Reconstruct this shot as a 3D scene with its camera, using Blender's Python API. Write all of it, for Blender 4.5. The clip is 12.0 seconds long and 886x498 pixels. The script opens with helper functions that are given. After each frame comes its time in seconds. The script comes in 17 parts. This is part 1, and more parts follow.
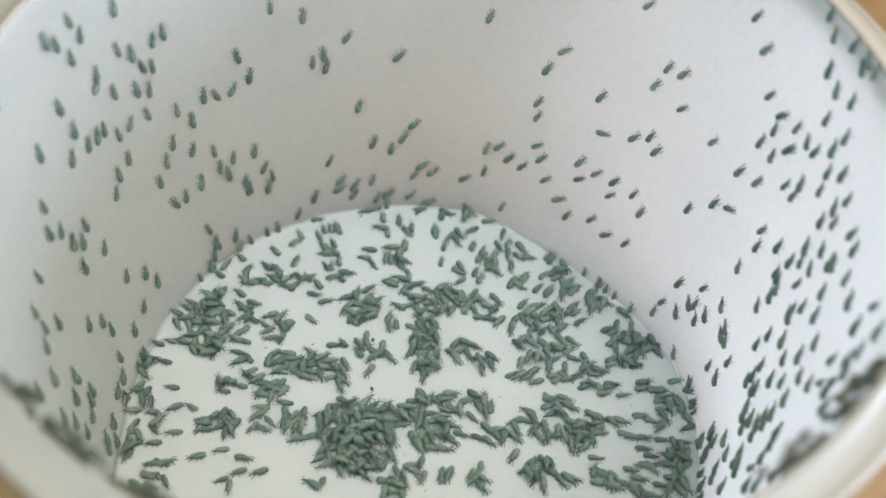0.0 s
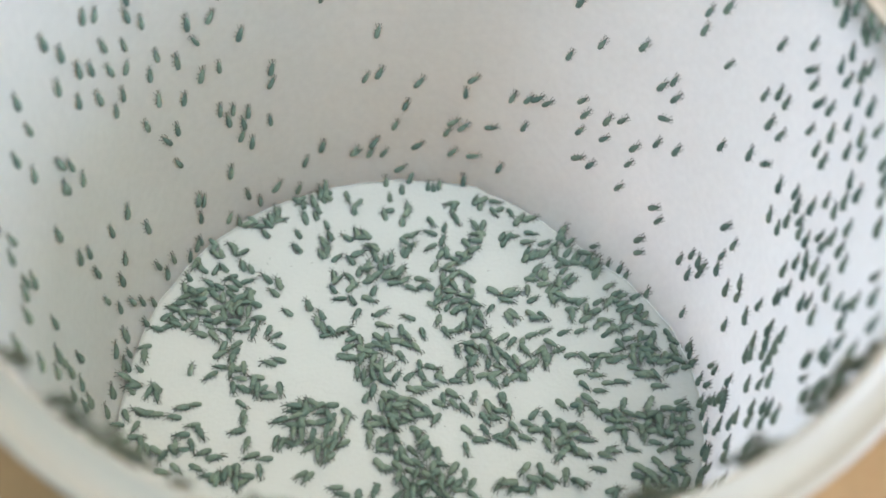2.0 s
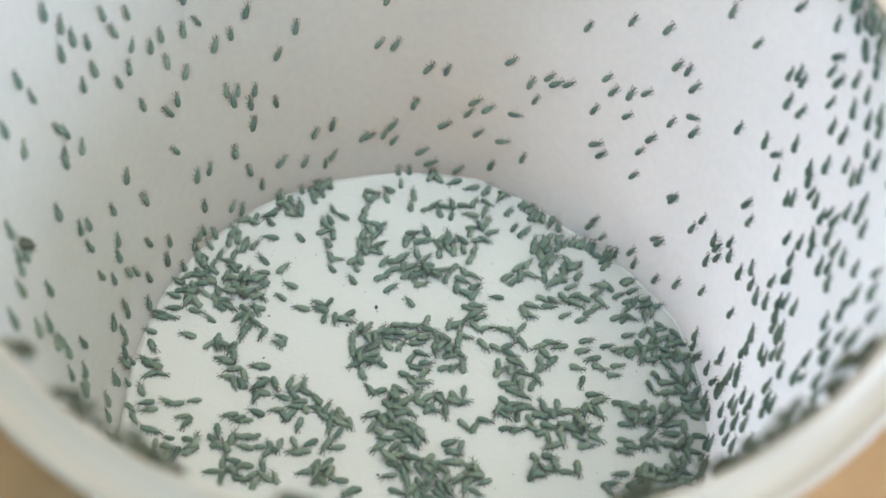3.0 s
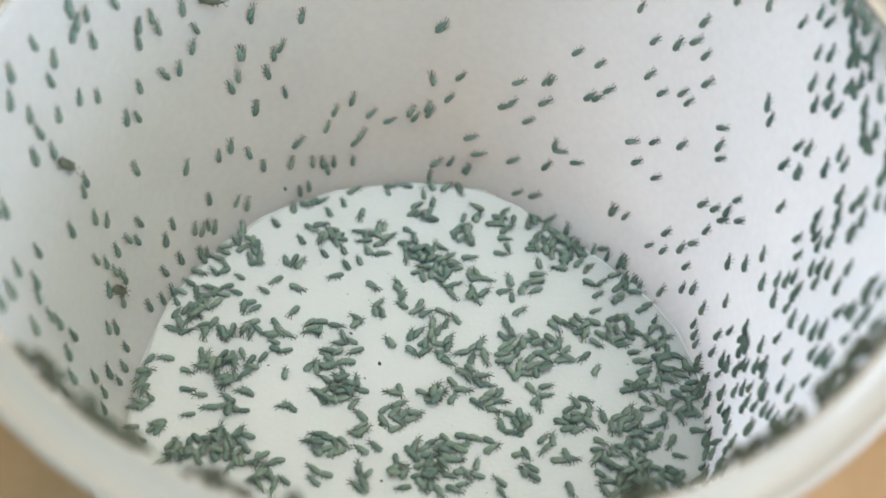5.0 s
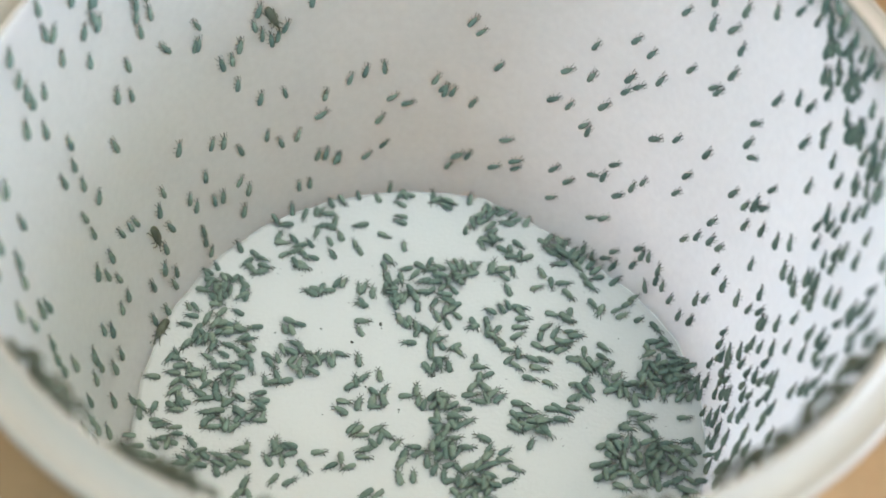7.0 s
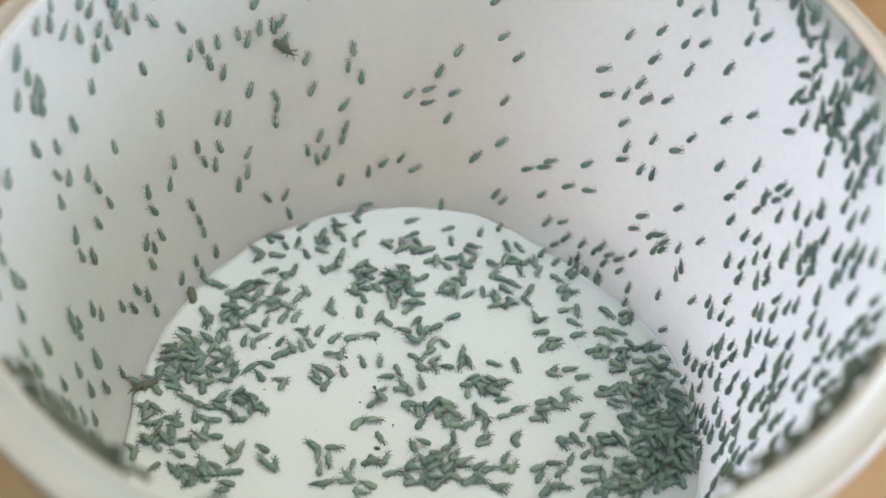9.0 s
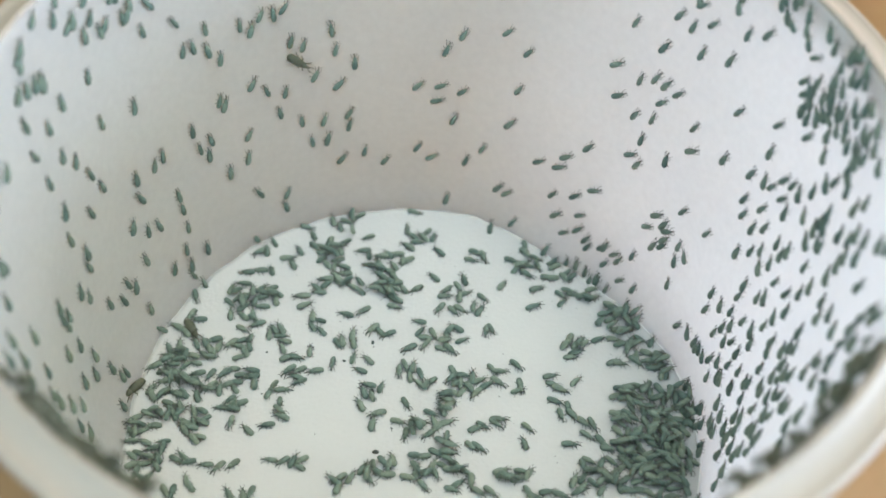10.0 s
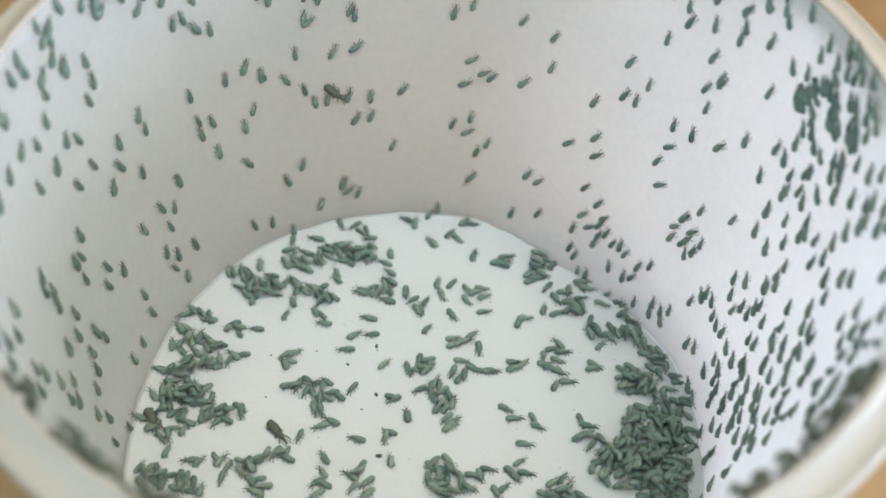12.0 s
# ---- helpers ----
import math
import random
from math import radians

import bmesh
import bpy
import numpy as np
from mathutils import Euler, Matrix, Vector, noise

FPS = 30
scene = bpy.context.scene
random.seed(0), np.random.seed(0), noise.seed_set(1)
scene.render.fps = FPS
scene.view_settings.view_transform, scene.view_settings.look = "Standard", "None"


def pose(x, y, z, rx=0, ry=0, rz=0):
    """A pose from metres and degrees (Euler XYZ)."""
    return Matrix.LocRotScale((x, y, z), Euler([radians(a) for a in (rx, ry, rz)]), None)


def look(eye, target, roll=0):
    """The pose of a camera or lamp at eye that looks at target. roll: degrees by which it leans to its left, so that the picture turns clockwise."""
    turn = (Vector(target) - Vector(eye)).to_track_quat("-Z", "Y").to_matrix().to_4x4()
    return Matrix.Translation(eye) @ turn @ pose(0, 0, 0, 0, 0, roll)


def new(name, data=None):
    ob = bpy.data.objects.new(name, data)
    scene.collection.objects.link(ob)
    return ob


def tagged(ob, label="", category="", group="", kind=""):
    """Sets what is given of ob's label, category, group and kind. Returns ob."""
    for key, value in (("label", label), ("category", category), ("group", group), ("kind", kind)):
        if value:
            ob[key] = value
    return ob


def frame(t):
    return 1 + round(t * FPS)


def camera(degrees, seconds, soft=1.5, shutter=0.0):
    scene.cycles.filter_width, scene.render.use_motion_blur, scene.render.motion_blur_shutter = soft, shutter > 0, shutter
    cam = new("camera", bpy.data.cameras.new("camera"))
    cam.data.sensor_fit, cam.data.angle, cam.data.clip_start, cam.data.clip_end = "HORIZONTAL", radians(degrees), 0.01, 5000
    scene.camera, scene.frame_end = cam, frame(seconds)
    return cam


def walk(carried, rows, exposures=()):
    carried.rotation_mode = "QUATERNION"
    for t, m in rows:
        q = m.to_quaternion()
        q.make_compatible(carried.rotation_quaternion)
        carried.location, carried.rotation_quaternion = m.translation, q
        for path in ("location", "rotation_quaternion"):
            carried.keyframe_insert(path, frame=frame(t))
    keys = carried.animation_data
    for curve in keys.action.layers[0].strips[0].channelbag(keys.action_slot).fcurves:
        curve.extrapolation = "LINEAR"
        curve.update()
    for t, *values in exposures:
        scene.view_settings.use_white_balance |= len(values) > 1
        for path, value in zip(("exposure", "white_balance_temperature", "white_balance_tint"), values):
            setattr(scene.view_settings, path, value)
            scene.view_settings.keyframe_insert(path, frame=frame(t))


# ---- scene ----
cam = camera(38, 12.0, soft=1.8)
cam.data.dof.use_dof, cam.data.dof.focus_distance, cam.data.dof.aperture_fstop = True, 0.196, 16
walk(cam, [
    (0, pose(0, -0.10299, 0.16482, 39.709, 0, -0.648) @ pose(0, 0, 0, 0, 0, 2.500)),
    (0.5, pose(0, -0.10362, 0.16090, 39.558, 0, -0.709) @ pose(0, 0, 0, 0, 0, 2.258)),
    (1, pose(0, -0.10390, 0.16053, 39.590, 0, -0.627) @ pose(0, 0, 0, 0, 0, 2.075)),
    (2, pose(0, -0.10391, 0.16162, 39.325, 0, -0.757) @ pose(0, 0, 0, 0, 0, 2.077)),
    (2.5, pose(0, -0.10368, 0.16385, 38.741, 0, -0.652) @ pose(0, 0, 0, 0, 0, 2.412)),
    (3, pose(0, -0.10415, 0.16205, 38.968, 0, -0.502) @ pose(0, 0, 0, 0, 0, 2.035)),
    (5.5, pose(0, -0.10622, 0.16294, 39.732, 0, -0.152) @ pose(0, 0, 0, 0, 0, 1.818)),
    (6, pose(0, -0.10556, 0.16392, 39.397, 0, -0.115) @ pose(0, 0, 0, 0, 0, 1.691)),
    (8.5, pose(0, -0.10607, 0.16547, 40.117, 0, -0.466) @ pose(0, 0, 0, 0, 0, 2.127)),
    (9.5, pose(0, -0.10553, 0.16482, 40.347, 0, -0.685) @ pose(0, 0, 0, 0, 0, 1.980)),
    (11, pose(0, -0.10478, 0.16545, 40.063, 0, -0.723) @ pose(0, 0, 0, 0, 0, 1.259)),
    (12, pose(0, -0.10437, 0.16598, 40.073, 0, -0.476) @ pose(0, 0, 0, 0, 0, 1.763)),
], exposures=[(0, 1.06, 6000, -5), (5, 1.11, 6000, -5), (12, 1.11, 6000, -5)])

# ---- light: a bright window off to one side, an overcast sky ----
world = bpy.data.worlds.new("daylight")
scene.world = world
world.use_nodes = True
wn = world.node_tree
sky = wn.nodes.new("ShaderNodeTexSky")
sky.sky_type, sky.sun_disc = "NISHITA", False
sky.sun_elevation, sky.sun_rotation = radians(68), radians(98)
sky.air_density, sky.dust_density = 1.1, 4.0
wn.links.new(sky.outputs[0], wn.nodes["Background"].inputs[0])
wn.nodes["Background"].inputs[1].default_value = 0.15
sun = new("sun", bpy.data.lights.new("sun", "SUN"))
sun.data.energy, sun.data.angle, sun.data.color = 0.95, radians(150), (0.90, 0.94, 1)
sun.matrix_world = look((0.1, -0.05, 0.93), (0, 0, 0))
WINDOW_X, WINDOW_Y, WINDOW_Z, WINDOW_W, WINDOW_H = 0.95, -0.05, 0.19, 0.80, 0.40
daylight = new("window_daylight", bpy.data.lights.new("window_daylight", "AREA"))
daylight.data.shape, daylight.data.size, daylight.data.size_y = "RECTANGLE", WINDOW_H - 0.06, WINDOW_W - 0.06
daylight.data.energy, daylight.data.color = 11.8, (0.775, 0.785, 1.05)
daylight.matrix_world = look((WINDOW_X + 0.03, WINDOW_Y, WINDOW_Z), (0, WINDOW_Y, WINDOW_Z))


# ---- materials ----
def material(name, colour, rough, spread=0.0, scale=60.0, bump=0.0, fine=400.0, lets_through=0.0, random_tone=0.0, gloss=0.5, other=None):
    """A surface: its colour varied by noise at two scales, a fine relief, and light let through."""
    m = bpy.data.materials.new(name)
    m.use_nodes = True
    t = m.node_tree
    b, out = t.nodes["Principled BSDF"], t.nodes["Material Output"]
    b.inputs["Roughness"].default_value = rough
    b.inputs["Specular IOR Level"].default_value = gloss
    where = t.nodes.new("ShaderNodeTexCoord")
    big, small = t.nodes.new("ShaderNodeTexNoise"), t.nodes.new("ShaderNodeTexNoise")
    big.inputs["Scale"].default_value, small.inputs["Scale"].default_value = scale, fine
    big.inputs["Detail"].default_value = small.inputs["Detail"].default_value = 4
    t.links.new(where.outputs["Object"], big.inputs["Vector"])
    t.links.new(where.outputs["Object"], small.inputs["Vector"])
    mean = t.nodes.new("ShaderNodeMath")
    mean.operation = "ADD"
    t.links.new(big.outputs[0], mean.inputs[0])
    t.links.new(small.outputs[0], mean.inputs[1])
    tone = mean.outputs[0]
    if random_tone:
        info, add, mul = t.nodes.new("ShaderNodeObjectInfo"), t.nodes.new("ShaderNodeMath"), t.nodes.new("ShaderNodeMath")
        add.operation, mul.operation = "ADD", "MULTIPLY"
        mul.inputs[1].default_value = random_tone
        t.links.new(info.outputs["Random"], mul.inputs[0])
        t.links.new(mul.outputs[0], add.inputs[0])
        t.links.new(tone, add.inputs[1])
        tone = add.outputs[0]
    ramp = t.nodes.new("ShaderNodeMapRange")
    ramp.inputs["From Min"].default_value, ramp.inputs["From Max"].default_value = 0.6, 1.4 + random_tone
    ramp.inputs["To Min"].default_value, ramp.inputs["To Max"].default_value = 1 - spread, 1 + spread
    t.links.new(tone, ramp.inputs["Value"])
    mix = t.nodes.new("ShaderNodeVectorMath")
    mix.operation = "SCALE"
    mix.inputs[0].default_value = colour
    if other:  # some are of the one hue, some of the other
        hue, chance = t.nodes.new("ShaderNodeMix"), t.nodes.new("ShaderNodeObjectInfo")
        hue.data_type = "RGBA"
        hue.inputs[6].default_value, hue.inputs[7].default_value = (*colour, 1), (*other, 1)
        t.links.new(chance.outputs["Random"], hue.inputs[0])
        t.links.new(hue.outputs[2], mix.inputs[0])
    t.links.new(ramp.outputs[0], mix.inputs["Scale"])
    t.links.new(mix.outputs[0], b.inputs["Base Color"])
    if bump:
        relief = t.nodes.new("ShaderNodeBump")
        relief.inputs["Strength"].default_value, relief.inputs["Distance"].default_value = bump, 0.0003
        t.links.new(small.outputs[0], relief.inputs["Height"])
        t.links.new(relief.outputs[0], b.inputs["Normal"])
    if lets_through:
        glow, blend = t.nodes.new("ShaderNodeBsdfTranslucent"), t.nodes.new("ShaderNodeMixShader")
        t.links.new(mix.outputs[0], glow.inputs["Color"])
        blend.inputs[0].default_value = lets_through
        t.links.new(b.outputs[0], blend.inputs[1])
        t.links.new(glow.outputs[0], blend.inputs[2])
        t.links.new(blend.outputs[0], out.inputs["Surface"])
    return m


PLASTIC = material("milky white plastic", (0.80, 0.80, 0.79), 0.32, 0.05, 35, 0.04, 900, lets_through=0.68)
RIM_PLASTIC = material("ivory plastic", (0.398, 0.36, 0.31), 0.35, 0.03, 40, 0.04, 900, lets_through=0.15)
# Colours of unseen added walls, picked to warm or cool the tub's light.
TAN_BOUNCE = material("tan of the added wall", (0.76, 0.42, 0.12), 0.8, 0.06, 5, 0.2, 200)
BLUE_BOUNCE = material("pale blue-green of the added walls", (0.43, 0.61, 0.54), 0.8, 0.05, 5, 0.2, 200)
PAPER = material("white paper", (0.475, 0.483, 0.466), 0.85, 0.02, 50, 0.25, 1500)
# The light that catches the paper's edge is painted in as whiter colour.
EDGE_GLINT = material("paper edge with its glint as colour", (0.84, 0.85, 0.83), 0.8, 0.03, 80, 0.2, 1500)
WOOD = material("light wood", (0.31, 0.20, 0.105), 0.5, 0.18, 14, 0.2, 120)
SHELL = material("grey-green wing cases", (0.137, 0.195, 0.160), 0.6, 0.45, 500, 0.6, 5000, random_tone=0.6, gloss=0.25, other=(0.156, 0.193, 0.149))
LIMB = material("dark legs", (0.078, 0.088, 0.074), 0.55, 0.2, 700, 0, 4000, random_tone=0.3, gloss=0.2)
BROWN = material("dark olive-brown wing cases", (0.09, 0.096, 0.066), 0.5, 0.25, 500, 0.5, 5000, gloss=0.2)
DUST = material("dark specks", (0.06, 0.07, 0.06), 0.8, 0.2, 800, 0, 4000)

# ---- the tub ----
FOOT_R, LEAN, PAPER_TOP = 0.0440, (0.0538 - 0.0440) / 0.06, 0.0008
FOOT_X, FOOT_Y = -0.0033, -0.0011  # the foot sits a little off the axis of the mouth


WAVE = ((-0.076, -0.025), (0.004, -0.018), (0.019, -0.038), (-0.016, 0.008), (0.003, 0.019))


def paper_edge(a):
    """The radius of the paper disc at the angle a: cut by hand, and never past the wall."""
    r = 0.043 * (1 + sum(c * math.cos((k + 1) * a) + s * math.sin((k + 1) * a) for k, (c, s) in enumerate(WAVE)))
    for _ in range(3):
        reach = math.hypot(r * math.cos(a) - FOOT_X, r * math.sin(a) - FOOT_Y)
        r -= max(0.0, reach - 0.0437)
    return r + 0.0001 * math.sin(23 * a) + 0.0001 * math.sin(41 * a + 1)


def wall_point(a, z):
    """A point of the inside of the wall, which runs out into the bottom in an uneven round corner."""
    s = max(0.0, 1 - z / 0.06)
    r = FOOT_R + LEAN * z
    p = Vector((FOOT_X * s + r * math.cos(a), FOOT_Y * s + r * math.sin(a), z))
    if z < 0.006:
        at = math.atan2(p.y, p.x)
        foot = Vector((math.cos(at), math.sin(at), 0)) * (paper_edge(at) + 0.0002)
        f = max(0.0, z - 0.0004) / 0.0056
        p = (foot + Vector((0, 0, z))).lerp(p, math.sin(f * math.pi / 2) if z > 0.0004 else 0.0)
    return p


def spun(bm, profile, steps=160):
    """A skin turned round the z axis; a radius of 0 closes it."""
    rings = []
    for r, z in profile:
        if r is None:  # the inside of the wall
            rings.append([bm.verts.new(wall_point(2 * math.pi * i / steps, z)) for i in range(steps)])
        elif r == 0:
            rings.append([bm.verts.new((FOOT_X, FOOT_Y, z))] * steps)
        else:
            s = min(1.0, 1 - z / 0.06) if z < 0.06 else 0.0
            rings.append([bm.verts.new((FOOT_X * s + r * math.cos(a), FOOT_Y * s + r * math.sin(a), z)) for a in
                          (2 * math.pi * i / steps for i in range(steps))])
    for a, b in zip(rings, rings[1:]):
        for i in range(steps):
            j = (i + 1) % steps
            bm.faces.new(dict.fromkeys((a[i], a[j], b[j], b[i])))


def part(name, bm, mat, parent=None, label=""):
    bmesh.ops.recalc_face_normals(bm, faces=bm.faces)
    me = bpy.data.meshes.new(name)
    bm.to_mesh(me)
    bm.free()
    me.materials.append(mat)
    me.shade_smooth()
    ob = new(name, me)
    ob.parent = parent
    return tagged(ob, label)


def table():
    bm = bmesh.new()
    bmesh.ops.create_cube(bm, size=1)
    bmesh.ops.scale(bm, vec=(1.4, 0.55, 0.02), verts=bm.verts)
    bmesh.ops.bevel(bm, geom=list(bm.edges), offset=0.003, segments=3, affect="EDGES")
    root = tagged(new("table"), "pale tan wooden table under the tub", "table")
    ob = part("tabletop", bm, WOOD, root)
    ob.location = (0.1, -0.04, -0.0132)
    for x in (-0.54, 0.74):
        for y in (-0.26, 0.18):
            bm = bmesh.new()
            slab(bm, (x - 0.025, y - 0.025, -0.762), (x + 0.025, y + 0.025, -0.0232))
            bmesh.ops.bevel(bm, geom=list(bm.edges), offset=0.003, segments=2, affect="EDGES")
            part("leg", bm, WOOD, root)
    return root


def tub():
    root = tagged(new("plastic_tub"), "round milky white plastic tub, open and full of weevils", "tub")
    bm = bmesh.new()
    spun(bm, [(0, 0.0004), (0.0425, 0.0004), (0.0440, 0.0004), (0.0440, -0.0012), (0.0430, -0.0022), (0.038, -0.0030), (0, -0.0026)])
    part("base", bm, PLASTIC, root)
    bm = bmesh.new()
    inner = [(None, z) for z in (0.0002, 0.0006, 0.0011, 0.0018, 0.0026, 0.0036, 0.0048, 0.006, 0.01, 0.02, 0.03, 0.04, 0.05, 0.06, 0.0618)]
    spun(bm, inner + [(0.0553, 0.0618), (0.0552, 0.0612)] + [(FOOT_R + LEAN * z + 0.0012, z) for z in (0.06, 0.05, 0.03, 0.01, -0.0012)] + [(FOOT_R, -0.0012), inner[0]])
    part("side_wall", bm, PLASTIC, root)
    bm = bmesh.new()  # a rounded bead on the wall, a flange that slopes down outwards, and its raised edge
    spun(bm, [(0.0541, 0.06185), (0.0542, 0.06210), (0.0545, 0.06225), (0.0549, 0.06215), (0.0552, 0.06190), (0.0560, 0.0615), (0.0576, 0.0608), (0.0579, 0.0609), (0.0583, 0.0610),
              (0.0587, 0.0608), (0.0589, 0.0603), (0.0587, 0.0597), (0.0582, 0.0595), (0.0562, 0.0601), (0.05545, 0.0604), (0.0554, 0.06185), (0.0541, 0.06185)], 200)
    part("rim", bm, RIM_PLASTIC, root, "ivory plastic flange with a rounded bead and edge")
    return root


def paper_disc():
    """A disc cut by hand: its edge wavers, and lifts a little at one side."""
    steps, bm = 180, bmesh.new()
    edge = paper_edge
    rings = []
    for f, z in ((0.3, 0.0), (0.6, 0.0), (0.85, 0.0), (0.95, 0.0001), (0.985, 0.0003), (1.0, 0.0009), (1.0, 0.0002), (0.985, 0.0), (0.95, -0.0003)):
        rings.append([])
        for i in range(steps):
            a = 2 * math.pi * i / steps
            lift = max(0.0, math.cos(a + 0.1)) ** 2
            zz = PAPER_TOP + (z if z <= 0 else z * lift * 0.5)
            if f == 1.0 and z < 0.0003 or (f < 1 and len(rings) > 6):
                zz = PAPER_TOP + (0.0009 * 0.5 * lift if f == 1.0 else 0.0003 * lift * (f > 0.98)) - 0.0003
            rings[-1].append(bm.verts.new((edge(a) * f * math.cos(a), edge(a) * f * math.sin(a), zz)))
    mid = bm.verts.new((0, 0, PAPER_TOP))
    low = bm.verts.new((0, 0, PAPER_TOP - 0.0003))
    for i in range(steps):
        j = (i + 1) % steps
        bm.faces.new((mid, rings[0][i], rings[0][j]))
        bm.faces.new((low, rings[-1][j], rings[-1][i]))
        for a, b in zip(rings, rings[1:]):
            bm.faces.new((a[i], b[i], b[j], a[j]))
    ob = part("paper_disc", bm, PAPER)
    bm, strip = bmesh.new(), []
    for inset, z in ((0.0036, 0.00005), (0.002, 0.0001), (-0.0006, 0.0001), (-0.0006, -0.0001)):  # light caught by the edge, put in as a whiter strip, widest at the lift
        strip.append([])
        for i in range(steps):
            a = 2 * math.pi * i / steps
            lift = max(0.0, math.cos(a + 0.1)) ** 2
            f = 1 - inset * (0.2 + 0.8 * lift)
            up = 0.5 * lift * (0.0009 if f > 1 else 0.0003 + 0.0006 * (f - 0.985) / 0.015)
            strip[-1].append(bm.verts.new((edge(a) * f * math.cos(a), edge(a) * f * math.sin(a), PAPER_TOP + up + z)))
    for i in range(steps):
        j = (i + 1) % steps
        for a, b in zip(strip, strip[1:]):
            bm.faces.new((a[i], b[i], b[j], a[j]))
    part("glint_edge", bm, EDGE_GLINT, ob, "edge of the paper, coloured whiter for the light it catches")
    return tagged(ob, "white paper disc cut by hand, lying on the tub bottom", "paper")


def slab(bm, low, high):
    """A box between two corners."""
    bmesh.ops.create_cube(bm, size=1, matrix=Matrix.Translation((Vector(low) + Vector(high)) / 2) @ Matrix.Diagonal((*(Vector(high) - Vector(low)), 1)))


def unseen_room():
    """Plain unseen walls behind and beside the table to tint the light, one windowed."""
    for name, mat, low, high, words in (("bounce_wall_north", TAN_BOUNCE, (-0.87, 0.24, -0.76), (1.07, 0.36, 1.44), "plain unseen wall behind the table, tan to warm the light"),
                                   ("bounce_wall_west", BLUE_BOUNCE, (-0.87, -0.60, -0.76), (-0.75, 0.238, 1.44), "plain unseen wall beside the table, pale blue-green to cool the light")):
        bm = bmesh.new()
        slab(bm, low, high)
        bmesh.ops.bevel(bm, geom=list(bm.edges), offset=0.004, segments=2, affect="EDGES")
        tagged(part(name, bm, mat), words, "wall", kind="structure")
    y0, y1, z0, z1 = WINDOW_Y - WINDOW_W / 2, WINDOW_Y + WINDOW_W / 2, WINDOW_Z - WINDOW_H / 2, WINDOW_Z + WINDOW_H / 2
    x0, x1 = WINDOW_X, WINDOW_X + 0.12
    bm = bmesh.new()
    slab(bm, (x0, -0.60, -0.76), (x1, 0.238, z0))
    slab(bm, (x0, -0.60, z1), (x1, 0.238, 1.44))
    slab(bm, (x0, -0.60, z0), (x1, y0, z1))
    if y1 < 0.238:
        slab(bm, (x0, y1, z0), (x1, 0.238, z1))
    tagged(part("bounce_wall_east", bm, BLUE_BOUNCE), "plain unseen wall with a window, pale blue-green to cool the light", "wall", kind="structure")
    bm = bmesh.new()
    y1 = min(y1, 0.236)
    for low, high in (((x0 + 0.05, y0, z0), (x1 - 0.01, y0 + 0.04, z1)), ((x0 + 0.05, y1 - 0.04, z0), (x1 - 0.01, y1, z1)),
                      ((x0 + 0.05, y0 + 0.04, z0), (x1 - 0.01, y1 - 0.04, z0 + 0.04)), ((x0 + 0.05, y0 + 0.04, z1 - 0.04), (x1 - 0.01, y1 - 0.04, z1))):
        slab(bm, low, high)
    frame_bm, bm = bm, bmesh.new()
    slab(bm, (-0.87, -1.4, -0.80), (1.07, 0.36, -0.762))
    tagged(part("floor", bm, WOOD), "plain light wooden floor under the table", "floor", kind="structure")
    tagged(part("window_1", frame_bm, RIM_PLASTIC), "white window frame with bright overcast sky outside", "window", kind="structure")


unseen_room()
table()
tub()
paper_disc()


# ---- weevils ----
def blob(bm, rings, sides=10):
    """A closed skin over rings of (x, half width, half height, height of the middle)."""
    loops = []
    for x, w, h, z in rings:
        loops.append([bm.verts.new((x, w * math.cos(a), z + h * math.sin(a))) for a in
                      (2 * math.pi * i / sides for i in range(sides))])
    for a, b in zip(loops, loops[1:]):
        for i in range(sides):
            j = (i + 1) % sides
            bm.faces.new((a[i], b[i], b[j], a[j]))
    bm.faces.new(loops[0])
    bm.faces.new(loops[-1][::-1])


def rod(bm, points, radii, sides=5):
    """A bent rod through points, with a radius at each."""
    loops = []
    for i, p in enumerate(points):
        a, b = Vector(points[max(i - 1, 0)]), Vector(points[min(i + 1, len(points) - 1)])
        q = (b - a).to_track_quat("Z", "Y")
        loops.append([bm.verts.new(Vector(p) + q @ Vector((radii[i] * math.cos(t), radii[i] * math.sin(t), 0))) for t in
                      (2 * math.pi * k / sides for k in range(sides))])
    for a, b in zip(loops, loops[1:]):
        for i in range(sides):
            j = (i + 1) % sides
            bm.faces.new((a[i], a[j], b[j], b[i]))
    bm.faces.new(loops[0][::-1])
    bm.faces.new(loops[-1])


MM = 0.001


def skin(name, bm, material):
    bmesh.ops.scale(bm, vec=(MM, MM, MM), verts=bm.verts)
    bmesh.ops.recalc_face_normals(bm, faces=bm.faces)
    me = bpy.data.meshes.new(name)
    bm.to_mesh(me)
    bm.free()
    me.materials.append(material)
    me.shade_smooth()
    return me


